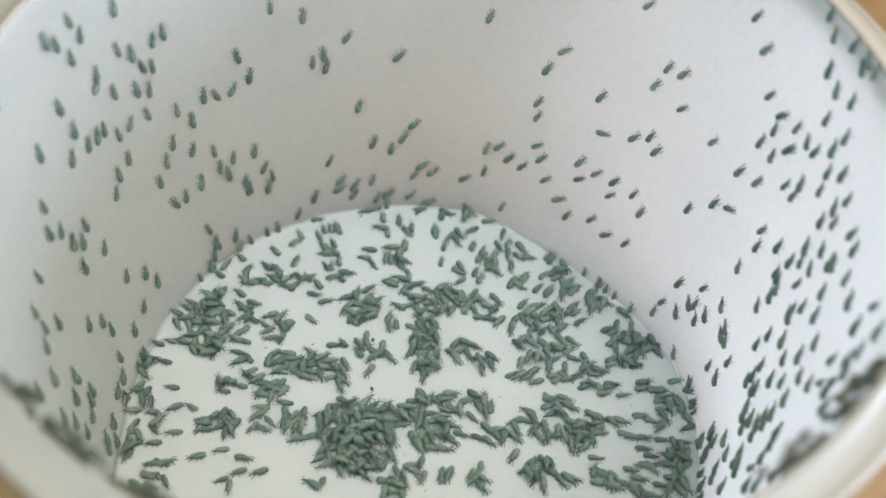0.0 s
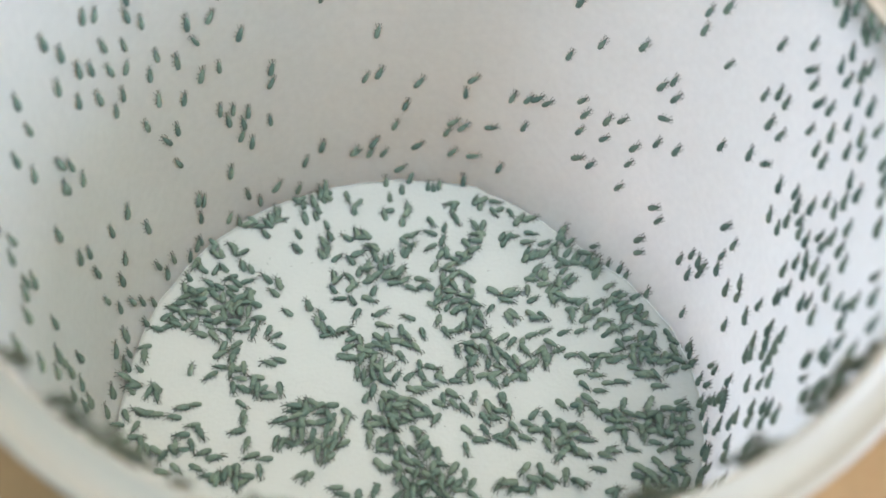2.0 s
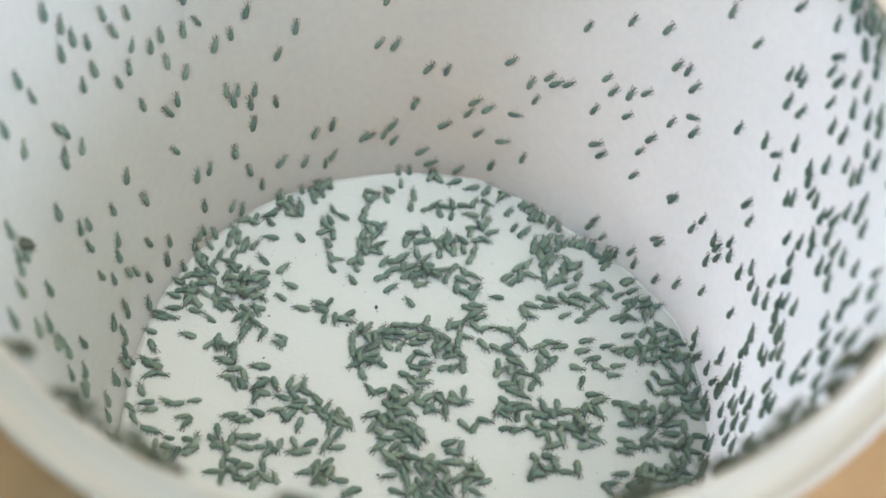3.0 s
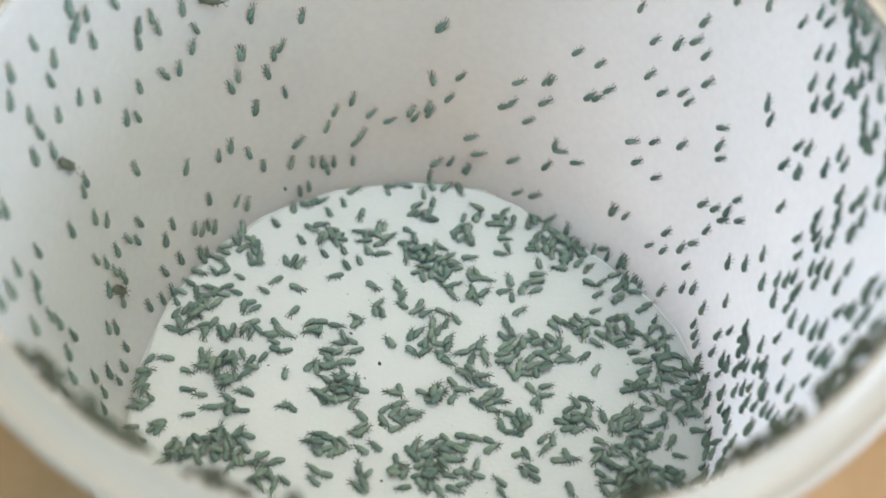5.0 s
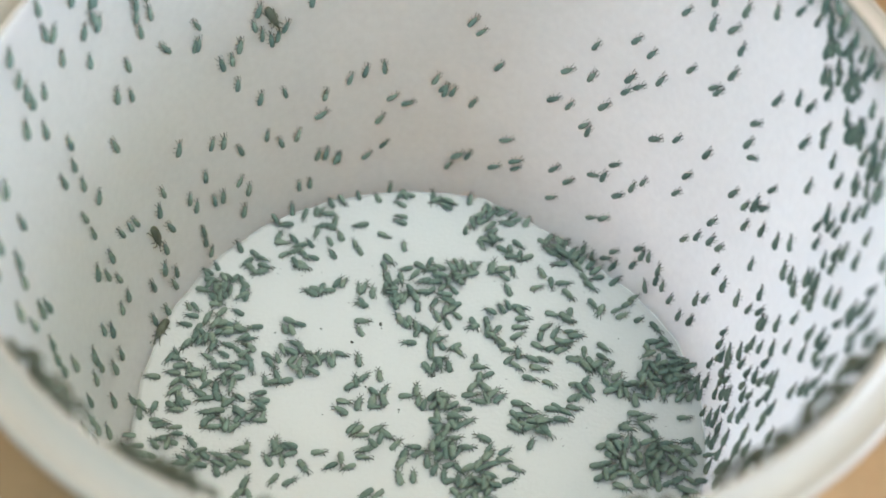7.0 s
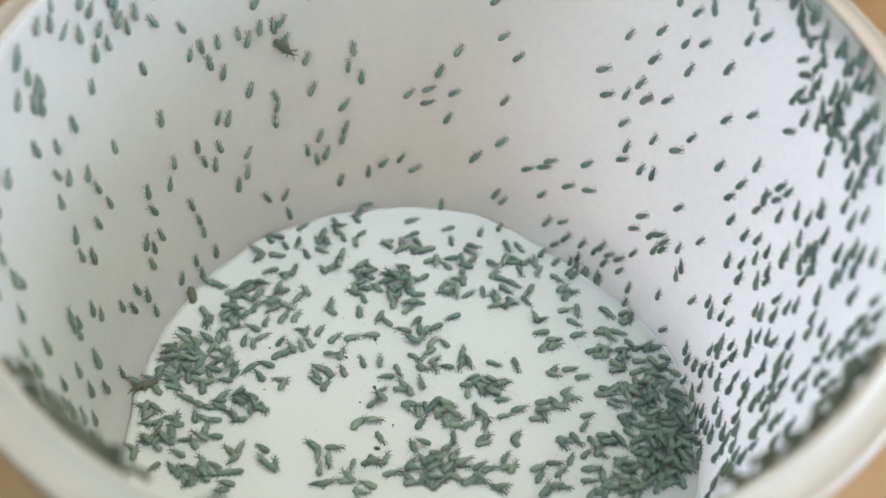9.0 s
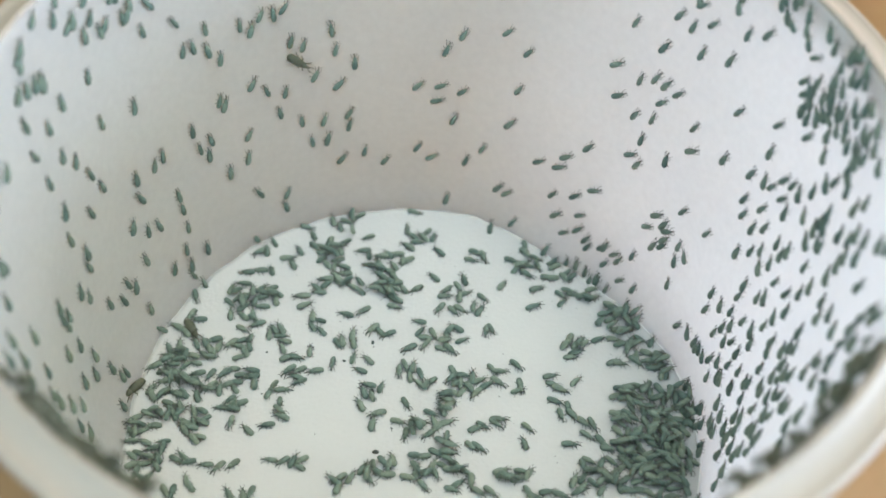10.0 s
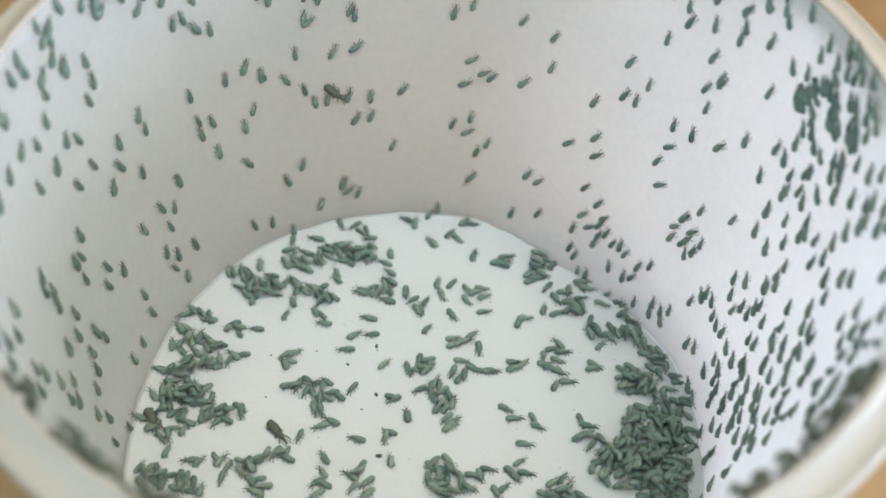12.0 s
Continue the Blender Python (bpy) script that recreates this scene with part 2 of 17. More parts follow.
def weevil_meshes(plump, material, limb):
    """The meshes of one build of weevil, in millimetres, head towards +x, feet at z = 0."""
    p = plump
    out = {}
    bm = bmesh.new()
    blob(bm, [(-1.22, 0.16, 0.10, 0.44), (-1.16, 0.33 * p, 0.22, 0.46), (-1.0, 0.46 * p, 0.32, 0.49), (-0.6, 0.53 * p, 0.40, 0.53),
              (-0.2, 0.54 * p, 0.42, 0.55), (0.15, 0.51 * p, 0.39, 0.54), (0.36, 0.46 * p, 0.34, 0.51), (0.42, 0.38 * p, 0.28, 0.49)], 14)
    for v in bm.verts:  # the seam and furrows of the wing cases
        if v.co.z > 0.6 and -1.0 < v.co.x < 0.35:
            v.co.z -= 0.05 * math.exp(-(v.co.y / 0.07) ** 2)
    out["body"] = skin("weevil", bm, material)
    bm = bmesh.new()
    blob(bm, [(0.40, 0.29 * p, 0.25, 0.48), (0.52, 0.38 * p, 0.31, 0.48), (0.72, 0.35 * p, 0.29, 0.46), (0.92, 0.23 * p, 0.21, 0.43), (1.0, 0.15, 0.14, 0.41)], 12)
    out["thorax"] = skin("thorax", bm, material)
    bm = bmesh.new()
    blob(bm, [(0.96, 0.14, 0.13, 0.41), (1.08, 0.16, 0.15, 0.40), (1.18, 0.11, 0.10, 0.38), (1.36, 0.075, 0.07, 0.31), (1.52, 0.07, 0.06, 0.24), (1.58, 0.05, 0.04, 0.21)], 10)
    out["head"] = skin("head", bm, limb)
    for side in (1, -1):
        bm = bmesh.new()
        rod(bm, [(1.26, 0.06 * side, 0.36), (1.38, 0.18 * side, 0.44), (1.54, 0.25 * side, 0.47), (1.68, 0.28 * side, 0.46), (1.78, 0.29 * side, 0.45)],
            [0.03, 0.028, 0.034, 0.056, 0.034])
        out["antenna", side] = skin("antenna", bm, limb)
        for k, (x0, x1, x2) in enumerate(((0.7, 1.0, 1.22), (0.3, 0.34, 0.30), (-0.05, -0.42, -0.72))):
            bm = bmesh.new()
            step = 0.16 * side * (1, -1, 1)[k]  # one side's legs reach forward while the other's push
            x1, x2 = x1 + 0.5 * step, x2 + step
            rod(bm, [(x0, 0.22 * side, 0.36), (x1, (0.48 + 0.06 * (k == 1)) * side, 0.42), (x2 * 0.9 + 0.1 * x1, 0.58 * side, 0.17), (x2, 0.62 * side, 0.02), (x2 + 0.13, 0.68 * side, 0.02)],
                [0.06, 0.055, 0.04, 0.03, 0.022])
            out["leg", side, k] = skin("leg", bm, limb)
    return out


def weevil(meshes, label):
    """One weevil: the wing cases, and under them its parts."""
    ob = tagged(new("weevil", meshes["body"]), label, "weevil", "weevils in the tub")
    made = {}
    for key, me in meshes.items():
        if key != "body":
            name = key if isinstance(key, str) else key[0]
            made[key] = new(name, me)
            made[key].parent = made["head"] if name == "antenna" else ob
    return ob


def joined(meshes, mat, limb):
    """The mesh of a whole weevil in one piece, for those lost in the crowd."""
    bm = bmesh.new()
    for key, me in meshes.items():
        before = len(bm.faces)
        bm.from_mesh(me)
        bm.faces.ensure_lookup_table()
        for face in bm.faces[before:]:
            face.material_index = 0 if key in ("body", "thorax") else 1
    me = bpy.data.meshes.new("crowd_weevil")
    bm.to_mesh(me)
    bm.free()
    me.materials.append(mat)
    me.materials.append(limb)
    me.shade_smooth()
    return me


def wall(angle, height, heading, pile=0):
    """A pose on the inside of the wall: degrees round the axis, millimetres up, heading in degrees from level, and how many others it sits on."""
    a, z, h = radians(angle), height * MM, radians(heading)
    out, along = Vector((math.cos(a), math.sin(a), 0)), Vector((-math.sin(a), math.cos(a), 0))
    up = (out * LEAN + Vector((0, 0, 1))).normalized()
    x = along * math.cos(h) + up * math.sin(h)
    n = along.cross(up)
    if n.dot(out) > 0:
        n = -n
    y = n.cross(x)
    m = Matrix((x, y, n)).transposed().to_4x4()
    m.translation = wall_point(a, z) + n * (pile * 0.6 * MM)
    return m


def disc(x, y, heading, pile=0):
    """A pose on the paper disc: millimetres from the axis, heading in degrees, and how many others it has climbed on."""
    tilt = (22 if pile else 4) * math.sin(x * 7 + y * 3)
    return pose(x * MM, y * MM, PAPER_TOP + pile * 0.62 * MM, tilt * 0.8, tilt, heading)


def specks():
    """Droppings and dust strewn on the paper."""
    rnd, bm = random.Random(5), bmesh.new()
    for i in range(70):
        a, r = rnd.uniform(0, 6.283), 0.037 * math.sqrt(rnd.random())
        s = rnd.choice((0.05, 0.06, 0.08, 0.16 if i % 9 == 0 else 0.07)) * MM
        bmesh.ops.create_icosphere(bm, subdivisions=1, radius=s, matrix=Matrix.Translation((r * math.cos(a) - 0.002, r * math.sin(a), PAPER_TOP + s * 0.5)) @ Matrix.Diagonal((1.6, 1, 0.8, 1)))
    for x, y, s in ((-9, 14.2, 0.3), (-13.3, 10.6, 0.24), (-25.4, 12, 0.15), (-8.6, 5.1, 0.3), (-10.7, 2.4, 0.16), (-8.8, 13.4, 0.12), (-5.5, -1.5, 0.15),
                    (-25.4, 4.2, 0.15), (-18.3, 13, 0.14), (-7.7, -5.7, 0.4)):  # droppings
        bmesh.ops.create_icosphere(bm, subdivisions=2, radius=s * MM, matrix=pose(x * MM, y * MM, PAPER_TOP + s * 0.4 * MM, 0, 0, 70 * x) @ Matrix.Diagonal((1.3, 0.8, 0.7, 1)))
    return tagged(part("dust_specks", bm, DUST), "dark specks of dust strewn on the white paper", "dust", kind="stuff")


specks()
plump = weevil_meshes(0.86, SHELL, LIMB)
slim = weevil_meshes(0.77, SHELL, LIMB)
brown = weevil_meshes(0.9, BROWN, BROWN)
ON_WALL, ON_PAPER, AT_RIM = 569, 685, 100
crowd, at_rim = (joined(plump, SHELL, LIMB), joined(slim, SHELL, LIMB)), joined(brown, BROWN, BROWN)


def brood(count, with_parts, size, words):
    """So many weevils; the first ones in parts, the others lost in the crowd."""
    made = []
    for k in range(count):
        if k < with_parts:
            bug = weevil(slim if k % 3 == 0 else plump, words)
        else:
            bug = tagged(new("weevil", crowd[k % 3 == 0]), "grey-green weevil lost in the teeming crowd", "weevil", kind="stuff")
        s = size * (1.0, 0.93, 1.06, 0.97, 1.1)[k % 5]
        bug.scale = (s, s, s)
        made.append(bug)
    return made


climbers = brood(ON_WALL, 200, 0.91, "small grey-green weevil climbing the white plastic wall")
crawlers = brood(ON_PAPER, 110, 0.97, "small grey-green weevil crawling on the white paper")
huddled = [tagged(new("weevil", at_rim), "dark olive weevil huddled under the tub's rim", "weevil", kind="stuff") for _ in range(AT_RIM)]
dark_weevils = [weevil(brown, "larger olive-brown weevil walking down from the rim") for _ in range(3)]
for bug in dark_weevils:
    bug.scale = (1.7, 1.45, 1.45)

PAPER_TIMES = (0, 0.7, 1.5, 3, 5, 6.5, 8.5, 9.3, 10, 11.5)


def climb(*places):
    """Rows for a weevil on the wall: seconds, degrees round the axis, millimetres up, and heading in degrees from level."""
    return [(t, wall(*place)) for t, *place in places]


def crawl(*places):
    """Rows for a weevil on the paper, at the times above: x and y in millimetres, heading in degrees, and how many others it sits on.
    Where x and y alone are given, it is half way in its turn from the place before to the next."""
    rows = []
    for k, (t, place) in enumerate(zip(PAPER_TIMES, places)):
        if len(place) == 2:
            x, y = place
            before, after = places[k - 1], places[k + 1]
            turn = (after[2] - before[2] + 180) % 360 - 180
            place = (x + 0.4 * math.sin(9 * before[0]), y + 0.4 * math.sin(9 * before[1]), before[2] + turn / 2, *before[3:])
        rows.append((t, disc(*place)))
    x, y, heading, *pile = places[-1]
    r = radians(heading)
    return rows + [(12, disc(x - 0.004 * x + 0.3 * math.cos(r), y + 0.3 * math.sin(r), heading, *pile))]


RIM_TIMES = (0, 1, 3, 5, 6, 8.5, 9.5, 10.5, 12)
LEFT_ARCS = (  # the stretches of the rim that the dark weevils crowd at those times, in degrees
    ((-139, -135), (-132, -125), (-121, -115)), ((-139, -137), (-131, -121), (-114, -109)), ((-139, -137), (-130, -125), (-121, -115)),
    ((-138, -131), (-128, -120), (-114, -108)), ((-141, -131), (-120, -108)), ((-141, -136), (-134, -119)), ((-141, -118),), ((-141, -129), (-127, -117)),
    ((-141, -136), (-132, -124), (-121, -111)))
RIGHT_ARCS = (
    ((-34, -42), (-46, -54)), ((-36, -46), (-55, -62)), ((-38, -46), (-49, -63)), ((-35, -48), (-50, -60)), ((-36, -48), (-49, -58), (-60, -65)),
    ((-34, -59),), ((-33, -54), (-56, -60)), ((-33, -60),), ((-35, -53), (-55, -58)))


def huddle(bugs, arcs, apart, rest):
    """Fills the crowded stretches one weevil after the other; those left over wait round the rim."""
    rnd = random.Random(8)
    rows = [[] for _ in bugs]
    deep = [61.6 - 3.5 * rnd.random() ** 1.5 for _ in bugs]
    turned = [rnd.uniform(0, 360) for _ in bugs]
    for t, stretches in zip(RIM_TIMES, arcs):
        room = [a + math.copysign(apart * k, b - a) for a, b in stretches for k in range(int(abs(b - a) / apart))]
        for k in range(len(bugs)):
            angle = room[k] if k < len(room) else rest + 0.15 * (k - len(room))
            turned[k] += rnd.uniform(-30, 30)
            rows[k].append((t, angle + rnd.uniform(-0.3, 0.3), min(61.7, deep[k] + rnd.uniform(-0.5, 0.5)), turned[k], (0, 1, 0, 2)[k % 4]))
    for bug, places in zip(bugs, rows):
        walk(bug, climb(*places))


def motions():
    walk(climbers[0], climb((0,152,45.8,115),(1,151.3,47.5,106),(2.5,151.7,52,118),(3.2,150.9,53.9,122),(12,131.8,55.3,137)))
    walk(climbers[1], climb((0,152.7,44.3,140),(1,150.1,45.5,119),(3.2,149.3,52.4,135),(12,129.1,52.4,145)))
    walk(climbers[2], climb((0,145.3,39.2,93),(1.5,144.3,43.5,87),(3.2,143.2,50.7,108),(12,123,50.7,123)))
    walk(climbers[3], climb((0,142.9,37.8,107),(1.5,141.9,41.9,101),(3.2,141.1,48.8,103),(5.5,139.9,53.9,124),(12,125,54,136)))
    walk(climbers[4], climb((0,160.9,46.6,93),(1.5,160.1,50,86),(2.5,160.3,53.8,106),(3.2,159.3,55.2,113),(12,139.1,55.2,115)))
    walk(climbers[5], climb((0,149.6,41.4,93),(1.5,149.6,43,84),(3.2,149.3,48.9,93),(5,148,53.8,108),(5.5,147.1,54.4,110),(12,132.2,54.7,118)))
    walk(climbers[6], climb((0,144.4,34.5,87),(2.5,145.8,44.1,89),(3.2,144.7,46.6,91),(5.5,144.3,52.7,96),(12,130.1,55.3,119)))
    walk(climbers[7], climb((0,159.7,41.8,107),(1,158.5,44.3,101),(3.2,157.3,51.7,119),(12,137.1,51.7,124)))
    walk(climbers[8], climb((0,153.8,37.7,105),(1.5,152.9,41.3,97),(2.5,153.5,44.7,99),(5.5,152.7,53.2,109),(6.7,150.9,54.9,111),(9.5,150.2,55.6,138),(10.5,148.5,53.3,111),(11,148.2,53.4,96),(12,149,55.9,90)))
    walk(climbers[9], climb((0,155.6,37.8,109),(1,155,40.1,101),(2.5,155.9,46.7,103),(4.8,155.7,53.7,106),(6.7,154.8,57.6,120),(9.5,150.6,57.7,132),(12,144.9,57.8,134)))
    walk(climbers[10], climb((0,151.2,35.1,91),(1.5,149.7,38.4,79),(2.5,149.4,42.9,82),(3.2,147.9,45.5,83),(5,147.4,50.5,84),(6.5,145.7,53.9,104),(12,132.9,54.2,108)))
    walk(climbers[11], climb((0,148.4,35.1,134),(6.7,144,48.1,115),(8.5,146.3,52.1,129),(10.5,143.8,55.7,148),(12,140.4,55.9,153)))
    walk(climbers[12], climb((0,162.1,38.7,124),(1,160.8,41.4,119),(2.5,160.1,46.8,110),(3.2,158.9,48.5,108),(4.8,161.8,50.2,117),(6.7,160.3,55.6,138),(12,148.1,55.6,144)))
    walk(climbers[13], climb((0,157.8,37.9,118),(1,157.3,38.5,110),(2.5,157.6,41.2,109),(3.2,156.8,42,109),(4.8,156.8,50.4,120),(5.5,156.3,51.8,124),(12,141.6,52.3,137)))
    walk(climbers[14], climb((0,153.7,29.5,96),(1.5,153,35.9,89),(2.5,153.8,40.4,92),(5,153.4,48,99),(6.7,151.7,52.8,88),(8.5,153.7,53.1,100),(10.5,151.8,56.8,116),(12,148.4,57.2,123)))
    walk(climbers[15], climb((0,150.7,30.4,107),(2.5,148,37,105),(6.7,144.1,45.8,97),(9,144.7,49.7,97),(10.5,143.5,52.4,97),(12,143.9,55.6,87)))
    walk(climbers[16], climb((0,155.5,27.1,121),(0.5,154.6,28.3,120),(2,150.8,34.2,111),(3.2,150,37.7,82),(4.8,155.8,39.6,106),(6.7,154.9,48.1,114),(8.3,154.9,45.3,113),(10.5,152.7,48.3,110),(12,153.2,50.8,94)))
    walk(climbers[17], climb((0,168.3,44.6,109),(1,168.3,46.3,100),(2.5,169.9,50.9,102),(3.2,169.2,51.9,103),(4.8,171.1,54.9,111),(6,170.5,58.2,131),(6.7,170,59.1,135),(12,157.8,59.1,136)))
    walk(climbers[18], climb((0,172.1,38.5,95),(1,170.1,41.3,87),(2.5,168.9,46.6,90),(3.2,167.3,48.3,90),(5,164.4,55,89),(6,162.8,57.6,102),(6.7,161.5,60.2,105),(12,149.4,60.2,106)))
    walk(climbers[19], climb((0,133,31.7,101),(3.2,134.8,44,99),(4.8,136.7,48.5,103),(8.3,135.8,58.3,135),(12,127.3,58.3,138)))
    walk(climbers[20], climb((0,127.3,30.4,131),(2,129.3,39,134),(3.2,128.9,42.3,137),(9,128.2,54,151),(12,121.5,55.4,170)))
    walk(climbers[21], climb((0,130.5,30.7,68),(2.5,132.9,37.6,65),(3.2,132.9,38.9,68),(4.8,134.1,39.5,74),(6.7,133.6,41.7,69),(8.5,135.1,44.3,71),(10,135,46.3,66),(12,137.2,52.9,59)))
    walk(climbers[22], climb((0,123.7,31.4,110),(1,124.1,33.5,113),(2,124.4,34.3,117),(3.2,123.6,37.1,116),(4.8,123.7,38.2,126),(6.5,122.3,39.4,119),(8.3,122,42.5,126),(12,115.7,50.8,143)))
    walk(climbers[23], climb((0,138.6,31.9,96),(2.5,140.4,38.6,94),(3.2,139.8,39.9,95),(4.8,141.6,44.5,98),(6.7,141.4,50.2,93),(8.5,143.7,53.9,112),(9.5,142.2,55.4,126),(12,136.5,55.7,131)))
    walk(climbers[24], climb((0,136,28.7,94),(2,136.8,34.8,96),(3.2,135.6,39,97),(6.7,135.9,49,103),(8.5,132.4,55.2,119),(12,124.6,55.6,129)))
    walk(climbers[25], climb((0,140.9,27.1,111),(1,141.2,30.7,109),(2.5,142.7,37.4,108),(3.2,142.2,39.4,108),(5,144.3,45,114),(6.7,143.5,50,107),(8.3,145.8,53.1,122),(10.5,144.1,57.5,133),(12,140.9,58,145)))
    walk(climbers[26], climb((0,132.9,21.4,90),(2.5,128.1,32.3,96),(4.8,124,37.4,94),(6.7,123.2,37.7,84),(9,125.2,39.8,92),(10.5,122.4,42.2,95),(12,120.9,46.3,89)))
    walk(climbers[27], climb((0,143,24.9,101),(2,142,30.9,104),(3.2,139.8,35.8,99),(5,140.9,42.9,90),(6.7,141.5,47.4,95),(9,142.7,51,99),(11,141.5,54.8,94),(12,142.2,56.9,88)))
    walk(climbers[28], climb((0,137.2,23.8,120),(1.5,136.8,26.8,114),(2.5,137.1,30,120),(5,135.4,37,117),(10.5,134.5,42.3,111),(12,136.1,47.2,103)))
    walk(climbers[29], climb((0,136.9,17.2,105),(3.2,129.9,33.5,119),(4.8,126.8,32.2,97),(6.5,126.7,34.7,111),(10.5,120.9,40.9,113),(12,118.9,44.9,102)))
    walk(climbers[30], climb((0,132.2,17.9,101),(1,131,21.2,103),(3,129.6,25,103),(5,126.1,32,106),(8.3,121,37.9,98),(9,121.2,39.4,101),(10,119.8,41.7,124),(10.5,118.7,42.2,143),(11,116.8,41.6,150),(12,112.4,39.4,153)))
    walk(climbers[31], climb((0,129.2,18.4,105),(3.2,127.3,24.5,103),(6,128,31.1,96),(10,129.8,43,94),(12,132,49.5,81)))
    walk(climbers[32], climb((0,124.6,17.9,107),(2,119.2,26.6,110),(3.2,114.7,32.1,108),(4.8,114.6,34.7,107),(6.7,112.7,38.7,104),(9,111.8,43.1,109),(12,110.4,52.6,95)))
    walk(climbers[33], climb((0,123,14,128),(3.2,118.7,28.1,127),(4.8,118.9,30.5,128),(6.7,117.7,35.4,126),(9,117.3,39.5,134),(10.5,114.6,43.1,131),(12,113.9,47.8,121)))
    walk(climbers[34], climb((0,130.7,16,90),(3.2,128.6,23.1,88),(4.8,129.3,26.7,81),(6.7,130.2,33.2,85),(9,131.2,37.2,90),(10.5,129.6,40.7,79),(12,132.3,44.9,62)))
    walk(climbers[35], climb((0,126.9,11.2,111),(1,127,15.7,111),(1.5,127.3,16.9,125),(3,125.2,16.8,117),(5,125,22,96),(6,127.3,24.9,103),(6.7,127.7,28.1,104),(8.3,129.4,33,117),(10.5,127.7,38.5,104),(12,129.8,43.6,95)))
    walk(climbers[36], climb((0,121.4,11.8,88),(1,120.8,15.1,90),(2.5,120.3,18.4,92),(4.8,118.9,22.3,87),(8.3,119.2,26,79),(12,121.4,32.6,71)))
    walk(climbers[37], climb((0,122.6,10,105),(2.5,125.1,15.9,108),(5,125.1,21.7,114),(6.7,123.9,24.6,112),(9,124.5,29.7,118),(9.5,124.1,30.5,137),(11,120.5,31,108),(12,121.7,32.7,96)))
    walk(climbers[38], climb((0,145.4,22.4,98),(1.5,145.1,26.8,87),(2.5,146.3,29.8,89),(6.5,147.7,41,91),(8.5,149,48.2,95),(10.5,148.1,52.9,94),(12,148.7,57,89)))
    walk(climbers[39], climb((0,143.4,17,68),(3.2,141.9,28.1,63),(5,141.8,35.6,65),(6.7,140.4,40.5,63),(8.5,140.3,46.6,65),(11,138.2,53.6,59),(12,138.6,56.1,52)))
    walk(climbers[40], climb((0,140.8,16.7,102),(1.5,139.6,22.1,96),(2.5,139.8,26.3,99),(6,137.6,37.7,118),(6.7,135.2,38.7,122),(8.3,132.2,40.2,90),(10.5,132.9,42,93),(12,134.3,47.3,82)))
    walk(climbers[41], climb((0,137.3,7.9,75),(1.5,140.5,17.2,73),(3.2,143,21,68),(5,149.2,32.4,81),(6.7,149.3,38.1,97),(8.3,146.1,39.5,94),(10,140.9,47.8,90),(11,140,51.5,80),(12,140.5,54,72)))
    walk(climbers[42], climb((0,173.5,34.8,98),(1,173.4,38.7,93),(2.5,176,47.4,100),(3.2,176.5,50.3,106),(4.8,174.1,53.1,132),(12,157.6,53.1,125)))
    walk(climbers[43], climb((0,170.7,32.6,125),(1,170.5,35.5,115),(2.5,173.7,42.1,128),(3.2,174.1,44.8,134),(4.8,171,48,123),(6,170.7,52.2,131),(8.3,167.9,58.1,154),(12,159.4,58.1,152)))
    walk(climbers[44], climb((0,169,28.8,106),(1,165.7,32,89),(2.5,166,38.2,74),(3.2,165,41,71),(4.8,170.2,44.6,87),(6.7,169.4,51.3,107),(8.3,165.8,52.3,118),(12,157.3,52.3,116)))
    walk(climbers[45], climb((0,164.7,28.4,93),(1,164.1,30.5,87),(3,164,38.7,87),(5,163.9,48.8,88),(6.7,161.8,55.9,99),(8.3,159.4,58.3,117),(12,150.9,58.3,115)))
    walk(climbers[46], climb((0,169,28.8,133),(1,168.2,30.2,124),(4.8,164.9,43.1,116),(8.5,165.9,54.4,124),(10.5,164.4,57.9,122),(12,165.4,59.6,109)))
    walk(climbers[47], climb((0,166.8,26.9,114),(1,165.9,28.5,101),(2.5,167,34.2,95),(3.2,166.4,36,95),(5,169.1,41,107),(9,166.6,51.6,110),(10,165.2,53.9,114),(11,164.2,55.4,100),(12,165,57.6,91)))
    walk(climbers[48], climb((0,162.4,21.8,123),(1,161.9,25.4,120),(2.5,162.4,32.5,123),(3.2,161.4,35,124),(6.7,159.7,50.5,119),(8.5,160.7,57.7,124),(9.5,160.2,60.4,145),(11,158,60.4,111),(12,159.6,60.4,92)))
    walk(climbers[49], climb((0,168.8,23.6,101),(1,169.6,27.2,87),(2,173.2,29.2,97),(2.5,173.7,30.2,108),(3.2,172.9,32.5,108),(5,173.7,43.8,109),(6.5,173.1,47.8,115),(8.3,170.7,54.4,140),(12,162.2,54.4,137)))
    walk(climbers[50], climb((0,181.1,33.8,87),(1.5,183.7,39.4,78),(2.5,186.4,40.7,97),(3,186.9,41.9,101),(5,186.6,51,103),(6.7,185.4,56.9,124),(12,173.3,56.9,125)))
    walk(climbers[51], climb((0,186.7,32.8,106),(1,187.7,35.4,113),(1.5,188,37.7,117),(3,186.9,42.3,114),(5,186.6,51.3,116),(6,185.9,54.4,138),(6.7,184.5,55.4,141),(12,172.4,55.4,136)))
    walk(climbers[52], climb((0,154.8,10.3,115),(3,154.6,23.3,121),(5,151.6,33.7,112),(6.5,151.7,38,113),(8.5,152,47.4,113),(10,151.3,52.9,108),(11.5,153.5,57.9,94),(12,154.8,60.4,88)))
    walk(climbers[53], climb((0,159.6,13.5,116),(1,159.4,15.6,108),(2.5,160.7,19.8,95),(3.2,160,21.4,93),(4.8,165.7,24.9,114),(6.7,165,33,108),(8.3,167,36.8,135),(9.5,163.9,39.4,120),(10.5,163.3,43.4,110),(12,164.5,49.1,106)))
